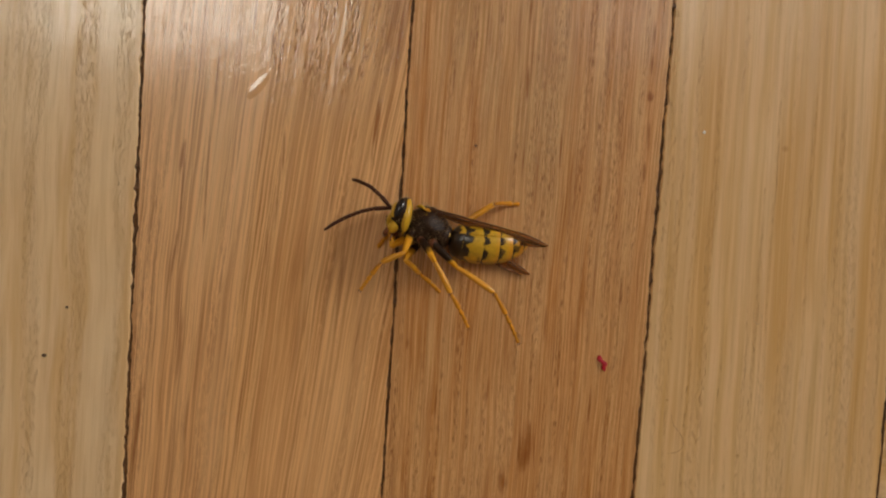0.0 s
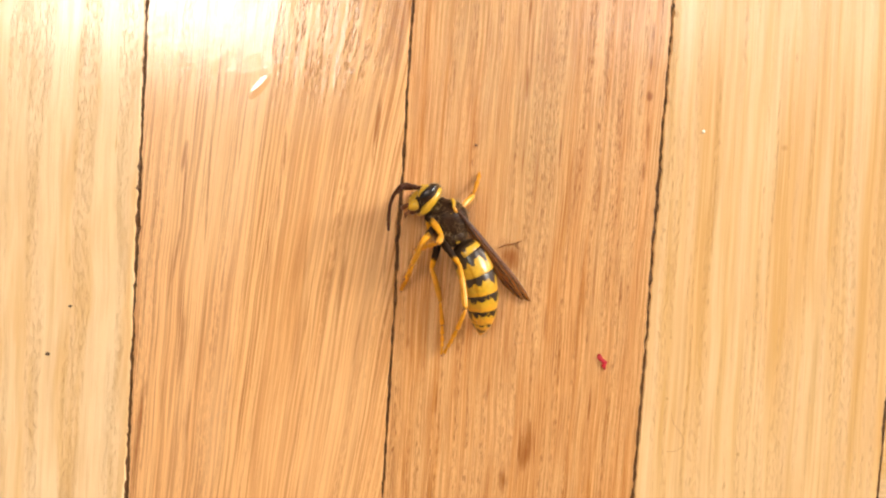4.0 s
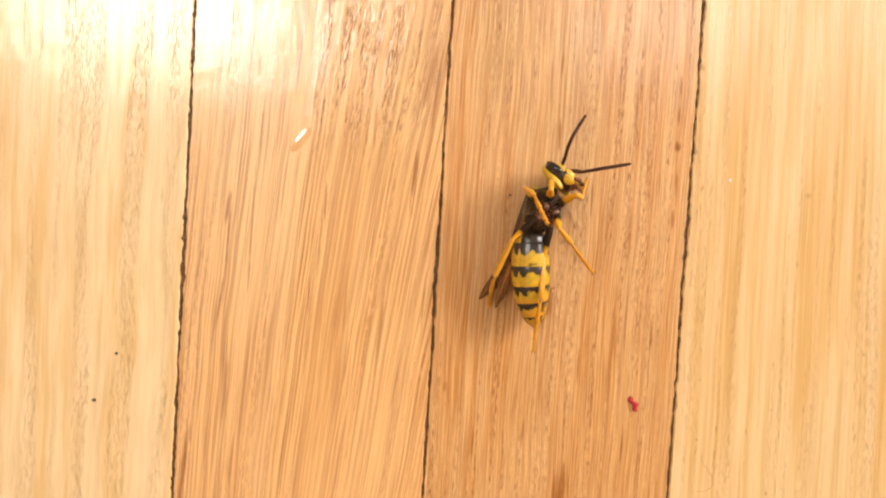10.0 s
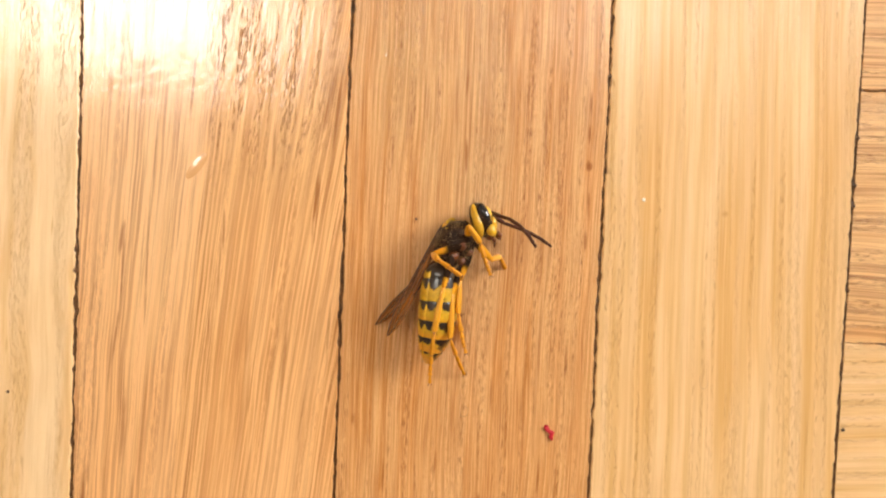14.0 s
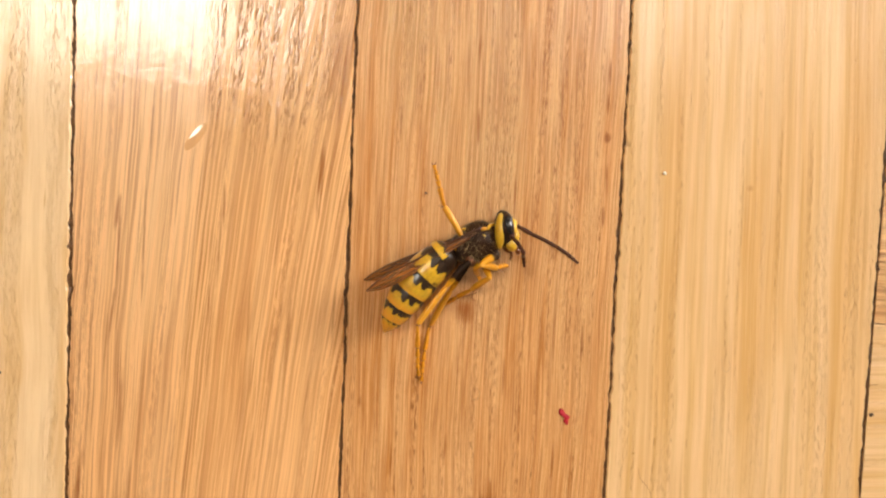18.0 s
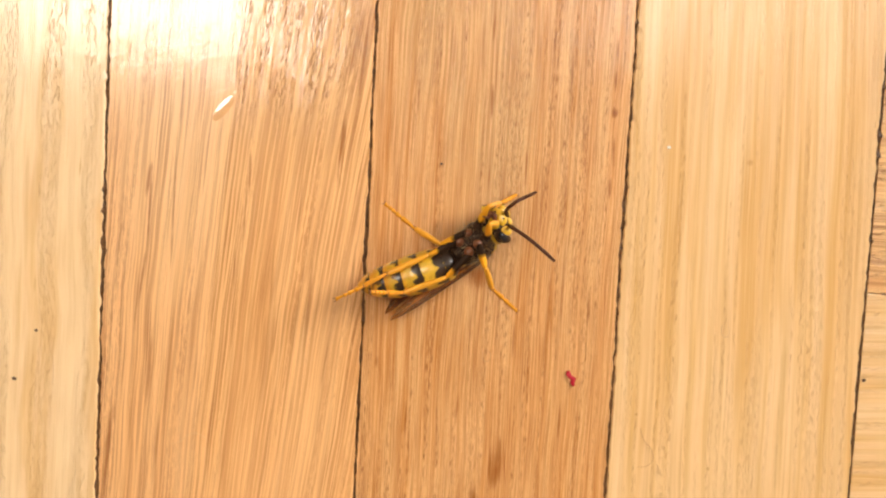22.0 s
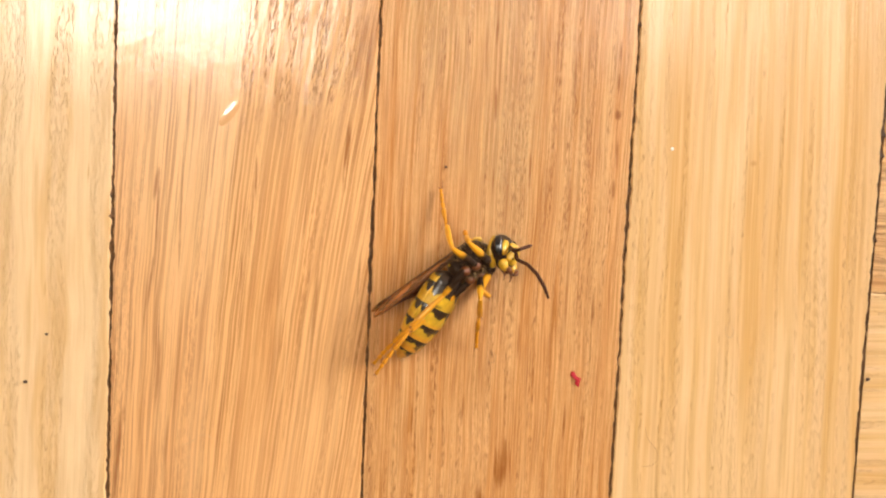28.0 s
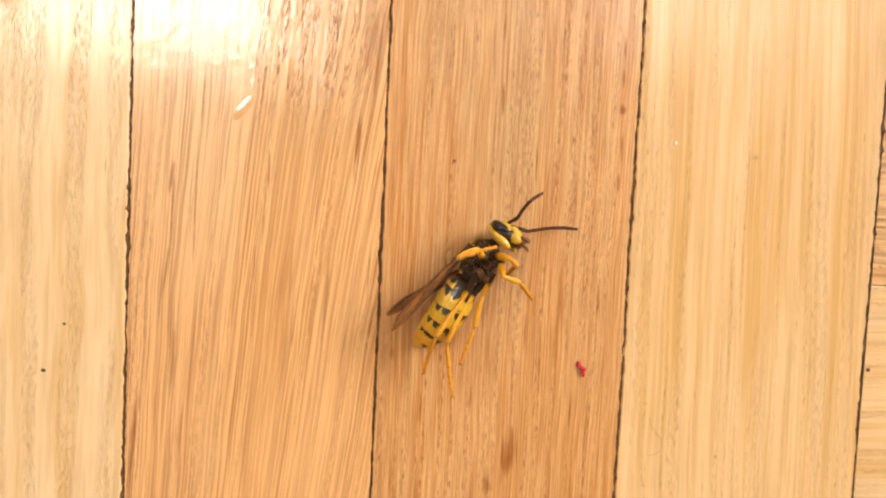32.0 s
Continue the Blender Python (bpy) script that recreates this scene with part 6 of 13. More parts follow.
    walk(PARTS["antennaL1"], [
        (0, at(5.08, 0.25, -0.69, -115, 35, -15)), (0.5, at(5.33, 0.30, -0.69, -77, 59, 25)), (1, at(5.59, 0.35, -0.68, 17, 59, 103)), (1.5, at(5.50, 0.37, -1.00, 10, 45, 96)),
        (2, at(5.22, 0.44, -1.24, -19, 36, 80)), (2.5, at(5.54, 0.52, -0.75, -8, 31, 86)), (3, at(5.81, 0.56, -0.26, -19, 28, 81)), (3.5, at(4.67, 0.55, -2.26, 90, 69, 180)),
        (4, at(4.53, 0.59, -2.34, 24, 58, 111)), (4.5, at(4.26, 0.69, -2.46, -37, 39, 64)), (5, at(4.08, 0.79, -2.53, -85, 37, 3)), (5.5, at(4.03, 0.83, -2.54, -84, 35, 4)),
        (6, at(4.68, 0.77, -1.73, -69, 12, 51)), (6.5, at(4.69, 1.18, -1.68, -55, 22, 56)), (7, at(4.64, 1.53, -1.55, -51, 38, 49)), (7.5, at(4.44, 1.89, -1.41, -39, 46, 56)),
        (8, at(4.27, 2.15, -1.22, -26, 55, 66)), (8.5, at(4.56, 2.19, -0.68, -44, 33, 59)), (9, at(5.03, 1.95, -0.25, -74, 21, 39)), (9.5, at(4.55, 2.10, -0.25, -62, 41, 39)),
        (9.75, at(4.61, 1.65, -0.68, -124, 52, 48)), (10, at(4.67, 1.19, -1.11, 154, 62, 31)), (10.5, at(4.60, 1.33, -1.25, 139, 59, 2)), (11, at(4.53, 1.53, -1.31, 137, 47, -10)),
        (11.5, at(4.02, 0.90, -2.00, 129, 61, 4)), (12, at(3.59, 0.58, -2.40, 151, 61, 44)), (12.5, at(3.87, 0.82, -2.09, 160, 29, 53)), (13, at(4.16, 1.12, -1.73, 157, 27, 47)),
        (13.5, at(4.21, 2.22, -1.23, 157, 34, 52)), (14, at(4.17, 2.22, -1.42, 162, 42, 64)), (14.5, at(3.51, 2.30, -2.33, 159, 49, 43)), (15, at(3.68, 1.66, -2.51, 146, 53, 29)),
        (15.5, at(4.00, 0.48, -2.29, 114, 50, -4)), (16, at(4.22, -0.27, -1.59, 93, 36, -23)), (16.5, at(4.29, -0.45, -1.21, 86, 28, -28)), (17, at(4.69, -1.16, 0.25, 49, 28, -66)),
        (17.5, at(4.86, -0.63, -0.20, 58, 29, -57)), (18, at(4.80, 0.39, -0.30, 96, 37, 4)), (18.5, at(4.66, -0.59, -0.99, 58, 37, -48)), (19, at(4.21, -1.03, -1.25, 47, 43, -54)),
        (19.5, at(3.76, -1.13, -1.52, 37, 36, -66)), (20, at(3.47, -0.97, -1.91, 31, 33, -72)), (20.5, at(3.73, -1.25, -1.15, 58, 27, -54)), (21, at(4.25, -1.09, -0.54, 90, 31, 0)),
        (21.25, at(4.65, -0.69, -0.91, 144, 43, 23)), (21.5, at(5.05, -0.30, -1.27, -160, 35, 48)), (22, at(3.36, 1.90, -1.75, -176, 22, 80)), (22.5, at(3.79, 1.65, -1.58, -162, 23, 74)),
        (23, at(3.99, 1.42, -1.71, -138, 21, 74)), (23.5, at(3.68, 1.63, -1.67, -105, 21, 70)), (24, at(3.42, 1.86, -1.62, -82, 21, 63)), (24.5, at(3.62, 1.33, -2.04, -126, 26, 73)),
        (25, at(3.87, 0.73, -1.97, -145, 38, 73)), (25.5, at(4.38, 0.08, -1.39, -180, 63, 67)), (26, at(4.76, 0.16, -1.25, 94, 86, -2)), (26.5, at(4.92, 0.38, -1.35, 9, 80, -82)),
        (27, at(5.30, 1.54, -0.90, 152, 43, 52)), (27.5, at(4.54, 0.19, -1.86, 125, 67, 18)), (28, at(3.61, 0.23, -2.23, 124, 61, 6)), (28.5, at(4.22, 0.22, -1.96, 104, 69, -5)),
        (29, at(4.93, 1.49, -1.19, 95, 76, -5)), (29.5, at(4.64, 0.28, -1.77, 39, 69, -62)), (30, at(4.42, -0.07, -1.88, 26, 60, -76)), (30.5, at(4.10, 0.03, -1.62, 84, 62, -31)),
        (31, at(3.82, 0.25, -1.23, 141, 34, 35)), (31.5, at(4.47, 0.87, -1.15, 140, 28, 29)), (32, at(4.96, 1.41, -0.70, 142, 27, 30))])
    walk(PARTS["antennaL2"], [
        (0, at(6.02, -0.00, -1.39, -118, 43, -20)), (0.5, at(5.90, 0.57, -1.72, -15, 60, 79)), (1, at(5.46, 0.96, -1.71, 54, 61, 134)), (1.5, at(5.41, 1.22, -1.84, 40, 55, 120)),
        (2, at(5.38, 1.40, -1.95, 30, 50, 112)), (2.5, at(5.62, 1.56, -1.36, 14, 48, 100)), (3, at(5.98, 1.60, -0.83, -0, 50, 90)), (3.5, at(4.24, 0.55, -3.38, 90, 42, 180)),
        (4, at(4.30, 1.18, -3.36, 57, 30, 128)), (4.5, at(4.68, 1.52, -3.22, -6, 24, 87)), (5, at(5.04, 0.84, -3.25, -84, 40, 4)), (5.5, at(5.01, 0.89, -3.23, -84, 38, 4)),
        (6, at(5.42, 1.67, -1.97, -62, 30, 41)), (6.5, at(5.32, 2.10, -2.13, -55, 44, 41)), (7, at(5.26, 2.24, -2.30, -79, 63, 10)), (7.5, at(4.90, 2.58, -2.28, -63, 73, 26)),
        (8, at(4.56, 2.78, -2.19, -16, 80, 74)), (8.5, at(5.09, 3.05, -1.33, -40, 49, 55)), (9, at(5.90, 2.65, -0.67, -73, 31, 31)), (9.5, at(5.26, 2.67, -1.03, -73, 60, 20)),
        (9.75, at(5.21, 2.07, -1.60, -139, 54, 26)), (10, at(5.16, 1.48, -2.17, 159, 55, 36)), (10.5, at(5.22, 1.34, -2.27, 150, 53, 22)), (11, at(5.34, 1.39, -2.19, 146, 44, 17)),
        (11.5, at(4.60, 0.94, -3.05, 148, 57, 35)), (12, at(4.01, 0.99, -3.44, 169, 33, 70)), (12.5, at(4.50, 1.66, -2.68, 165, 32, 62)), (13, at(4.90, 1.90, -2.28, 160, 30, 54)),
        (13.5, at(4.82, 3.01, -1.89, 162, 36, 61)), (14, at(4.56, 3.02, -2.22, 165, 43, 68)), (14.5, at(4.08, 2.84, -3.23, 169, 23, 63)), (15, at(4.32, 2.01, -3.46, 162, 29, 57)),
        (15.5, at(4.77, 0.42, -3.20, 123, 56, 14)), (16, at(5.12, -0.65, -2.30, 85, 47, -25)), (16.5, at(5.23, -0.94, -1.77, 75, 39, -35)), (17, at(5.11, -2.13, -0.31, 60, 45, -43)),
        (17.5, at(5.42, -1.51, -0.79, 62, 41, -43)), (18, at(5.75, 0.45, -1.03, 97, 41, 4)), (18.5, at(5.30, -1.30, -1.71, 57, 45, -44)), (19, at(4.73, -1.73, -2.07, 50, 52, -47)),
        (19.5, at(4.16, -2.01, -2.23, 35, 53, -61)), (20, at(3.78, -1.93, -2.55, 29, 60, -64)), (20.5, at(4.36, -2.11, -1.69, 43, 39, -60)), (21, at(5.28, -1.09, -1.17, 71, 33, -33)),
        (21.25, at(5.49, -0.33, -1.56, 144, 40, 26)), (21.5, at(5.71, 0.44, -1.95, -168, 2, 56)), (22, at(3.55, 3.00, -2.20, -177, -1, 80)), (22.5, at(4.09, 2.71, -2.04, -154, -12, 46)),
        (23, at(4.29, 2.50, -2.14, -121, 24, 5)), (23.5, at(4.07, 2.68, -2.11, -111, 32, 1)), (24, at(3.93, 2.86, -2.05, -95, 44, 10)), (24.5, at(3.93, 2.36, -2.57, -127, -10, 13)),
        (25, at(4.16, 1.63, -2.70, -149, 7, 45)), (25.5, at(4.58, 0.58, -2.46, -180, 60, 69)), (26, at(4.85, 0.16, -2.45, 168, 81, 75)), (26.5, at(4.94, 0.17, -2.53, -170, 82, 101)),
        (27, at(5.83, 2.23, -1.72, 165, 48, 71)), (27.5, at(4.99, 0.33, -2.96, 149, 75, 52)), (28, at(4.19, 0.29, -3.28, 155, 64, 54)), (28.5, at(4.65, 0.18, -3.08, 145, 76, 48)),
        (29, at(5.23, 1.46, -2.36, 134, 84, 41)), (29.5, at(4.84, -0.10, -2.89, 123, 88, 32)), (30, at(4.57, -0.65, -2.93, -94, 89, 177)), (30.5, at(4.58, -0.26, -2.68, 138, 69, 39)),
        (31, at(4.63, 0.82, -1.91, 148, 41, 47)), (31.5, at(5.40, 1.39, -1.71, 145, 35, 40)), (32, at(5.89, 1.94, -1.23, 143, 27, 31))])
    walk(PARTS["antennaL3"], [
        (0, at(6.85, -0.30, -2.20, -121, 49, -24)), (0.5, at(6.01, 1.16, -2.76, -178, 38, -89)), (1, at(5.05, 1.38, -2.75, 117, 56, -157)), (1.5, at(5.06, 1.81, -2.82, 110, 60, -162)),
        (2, at(5.10, 2.12, -2.87, 101, 64, -170)), (2.5, at(5.48, 2.34, -2.25, 101, 76, -170)), (3, at(5.99, 2.38, -1.74, 90, 89, 180)), (3.5, at(3.34, 0.55, -4.18, 90, 31, 180)),
        (4, at(3.65, 2.00, -3.96, 107, 31, -148)), (4.5, at(4.73, 2.62, -3.70, 173, 32, -93)), (5, at(5.95, 0.90, -4.03, -83, 52, 5)), (5.5, at(5.96, 0.95, -3.96, -83, 45, 5)),
        (6, at(6.21, 2.35, -2.57, -83, 48, 6)), (6.5, at(5.97, 2.67, -2.97, -80, 61, 9)), (7, at(5.81, 2.34, -3.36, -73, 72, 16)), (7.5, at(5.21, 2.73, -3.43, -33, 81, 57)),
        (8, at(4.62, 2.99, -3.37, 37, 77, 128)), (8.5, at(5.54, 3.70, -2.23, -136, 59, -53)), (9, at(6.79, 3.17, -1.30, -90, 40, 0)), (9.5, at(5.83, 2.87, -2.07, -90, 72, 0)),
        (9.75, at(5.77, 2.38, -2.61, -144, 33, 12)), (10, at(5.71, 1.89, -3.16, 167, 13, 51)), (10.5, at(5.89, 1.62, -3.23, 163, 19, 47)), (11, at(6.16, 1.64, -3.02, 159, 22, 44)),
        (11.5, at(5.14, 1.32, -4.06, 165, 29, 61)), (12, at(4.35, 1.93, -4.10, 173, 34, 77)), (12.5, at(4.97, 2.56, -3.31, 169, 33, 70)), (13, at(5.51, 2.74, -2.87, 165, 32, 62)),
        (13.5, at(5.29, 3.86, -2.60, 168, 38, 70)), (14, at(4.88, 3.84, -3.04, 171, 44, 78)), (14.5, at(4.59, 3.82, -3.69, 172, 24, 70)), (15, at(4.89, 2.88, -4.04, 166, 31, 65)),
        (15.5, at(5.43, 0.58, -4.19, 149, 44, 49)), (16, at(5.85, -1.00, -3.18, 126, 47, 32)), (16.5, at(5.99, -1.48, -2.52, 120, 44, 32)), (17, at(5.74, -2.71, -1.15, 98, 52, 6)),
        (17.5, at(6.08, -2.12, -1.58, 98, 50, 6)), (18, at(6.66, 0.52, -1.81, 97, 46, 5)), (18.5, at(5.91, -1.90, -2.55, 94, 56, 4)), (19, at(5.23, -2.28, -3.01, 90, 64, 0)),
        (19.5, at(4.51, -2.64, -3.20, 90, 74, 0)), (20, at(4.03, -2.47, -3.59, 90, 81, 0)), (20.5, at(4.82, -2.91, -2.45, 123, 62, 37)), (21, at(6.12, -1.63, -1.82, 110, 43, 28)),
        (21.25, at(6.25, -0.10, -1.91, 158, 18, 58)), (21.5, at(6.37, 1.43, -2.00, -171, -18, 63)), (22, at(3.74, 4.18, -2.17, -177, -30, 80)), (22.25, at(4.33, 3.86, -1.98, -157, -58, 27)),
        (22.5, at(4.91, 3.55, -1.79, -99, -53, -60)), (23, at(5.38, 2.59, -2.63, -154, -13, -77)), (23.5, at(5.09, 2.70, -2.74, -174, -13, -89)), (24, at(4.79, 3.00, -2.88, 135, -8, -97)),
        (24.25, at(4.93, 2.82, -2.62, 71, -22, -102)), (24.5, at(5.08, 2.63, -2.36, -0, -32, -90)), (25, at(4.99, 2.48, -2.86, -31, -54, -77)), (25.25, at(4.89, 1.81, -3.18, -128, -76, 15)),
        (25.5, at(4.80, 1.15, -3.50, -180, -42, 64)), (26, at(4.90, 0.34, -3.64, 177, 22, 85)), (26.5, at(4.92, 0.32, -3.72, -176, 55, 95)), (27, at(6.10, 2.99, -2.62, 177, 50, 86)),
        (27.5, at(5.18, 0.58, -4.12, -180, 45, 90)), (28, at(4.49, 0.72, -4.36, 177, 40, 86)), (28.5, at(4.85, 0.41, -4.24, 179, 47, 89)), (29, at(5.33, 1.55, -3.55, -178, 55, 92)),
        (29.5, at(4.88, -0.07, -4.09, -175, 55, 96)), (30, at(4.55, -0.65, -4.12, -172, 55, 100)), (30.5, at(4.91, 0.01, -3.80, 170, 52, 78)), (31, at(5.25, 1.48, -2.70, 156, 45, 57)),
        (31.5, at(6.16, 2.02, -2.39, 151, 39, 49)), (32, at(6.81, 2.49, -1.78, 146, 31, 37))])
    walk(PARTS["antennaL4"], [
        (0, at(7.58, -0.62, -3.10, -126, 54, -30)), (0.5, at(6.03, 0.21, -3.49, 170, 47, -100)), (1, at(4.43, 1.12, -3.74, 114, 50, -161)), (1.5, at(4.49, 1.63, -3.86, 108, 56, -165)),
        (2, at(4.58, 2.02, -3.95, 100, 59, -172)), (2.5, at(5.20, 2.29, -3.42, 99, 73, -172)), (3, at(5.96, 2.38, -2.94, 90, 87, 180)), (3.5, at(2.32, 0.55, -4.80, 90, 25, 180)),
        (4, at(2.78, 1.46, -4.58, 89, 27, 180)), (4.5, at(4.67, 1.60, -4.34, 150, 35, -107)), (5, at(6.69, 0.97, -4.97, -124, 60, -39)), (5.5, at(6.81, 1.02, -4.80, -82, 54, 7)),
        (6, at(7.02, 2.43, -3.46, -82, 54, 7)), (6.5, at(6.55, 2.76, -4.01, -78, 66, 11)), (7, at(6.16, 2.44, -4.50, -66, 78, 24)), (7.5, at(5.31, 2.88, -4.62, 11, 82, 101)),
        (8, at(4.46, 3.20, -4.54, 55, 72, 146)), (8.5, at(5.91, 3.20, -3.25, -63, 79, 26)), (9, at(7.70, 3.17, -2.08, -90, 47, 0)), (9.5, at(6.20, 2.87, -3.21, -90, 81, 0)),
        (9.75, at(6.32, 2.83, -3.32, -146, 39, 10)), (10, at(6.45, 2.79, -3.43, 167, 16, 50)), (10.5, at(6.67, 2.45, -3.61, 164, 20, 50)), (11, at(6.96, 2.42, -3.47, 161, 24, 50)),
        (11.5, at(5.65, 2.23, -4.64, 168, 30, 67)), (12, at(4.57, 2.90, -4.78, 176, 35, 82)), (12.5, at(5.31, 3.51, -3.97, 173, 34, 77)), (13, at(5.98, 3.65, -3.50, 169, 33, 70)),
        (13.5, at(5.61, 4.74, -3.35, 173, 40, 80)), (14, at(5.07, 4.68, -3.88, 179, 45, 88)), (14.5, at(4.96, 4.86, -4.17, 174, 24, 76)), (15, at(5.33, 3.81, -4.66, 170, 32, 72)),
        (15.5, at(6.00, 1.22, -5.03, 155, 48, 58)), (16, at(6.54, -0.57, -4.06, 128, 59, 34)), (16.5, at(6.72, -1.03, -3.36, 111, 60, 18)), (17, at(6.47, -2.63, -2.10, 98, 54, 7)),
        (17.5, at(6.85, -2.04, -2.50, 98, 53, 7)), (18, at(7.48, 0.60, -2.68, 98, 52, 6)), (18.5, at(6.57, -1.86, -3.54, 95, 60, 4)), (19, at(5.76, -2.28, -4.09, 90, 67, 0)),
        (19.5, at(4.85, -2.64, -4.35, 90, 78, 0)), (20, at(4.22, -2.47, -4.78, 90, 85, 0)), (20.5, at(5.27, -2.58, -3.52, 90, 78, 0)), (21, at(6.89, -1.22, -2.65, 118, 50, 34)),
        (21.25, at(6.89, 0.61, -2.14, 162, 20, 65)), (21.5, at(6.89, 2.45, -1.63, -173, -19, 69)), (22, at(3.92, 5.21, -1.58, -178, -20, 84)), (22.25, at(4.59, 4.07, -1.20, -162, -42, 40)),
        (22.5, at(5.27, 2.93, -0.82, -126, -45, -20)), (22.75, at(5.45, 2.19, -1.59, -130, -1, -27)), (23, at(5.64, 1.45, -2.36, -140, 42, -39)), (23.5, at(5.12, 1.53, -2.48, -151, 31, -62)),
        (24, at(4.65, 1.82, -2.70, -174, 28, -85)), (24.25, at(4.86, 1.72, -2.22, -137, 5, -58)), (24.5, at(5.08, 1.61, -1.73, -111, -29, -47)), (25, at(5.15, 1.79, -1.89, -115, -52, -28)),
        (25.5, at(5.19, 1.94, -2.69, -180, -36, 66)), (26, at(5.00, 1.45, -4.08, 179, 38, 89)), (26.5, at(4.86, 1.01, -4.70, -173, 55, 99)), (27, at(6.15, 3.76, -3.54, -172, 50, 100)),
        (27.5, at(5.18, 1.43, -4.97, -170, 44, 105)), (28, at(4.56, 1.64, -5.13, -175, 40, 98)), (28.5, at(4.87, 1.22, -5.13, -172, 47, 101)), (29, at(5.31, 2.24, -4.53, -169, 54, 104)),
        (29.5, at(4.81, 0.62, -5.07, -168, 54, 104)), (30, at(4.43, 0.03, -5.10, -167, 54, 106)), (30.5, at(5.07, 0.73, -4.75, 178, 52, 87)), (31, at(5.70, 2.20, -3.55, 162, 48, 67)),
        (31.5, at(6.77, 2.71, -3.15, 156, 42, 56)), (32, at(7.62, 3.12, -2.40, 149, 35, 43))])
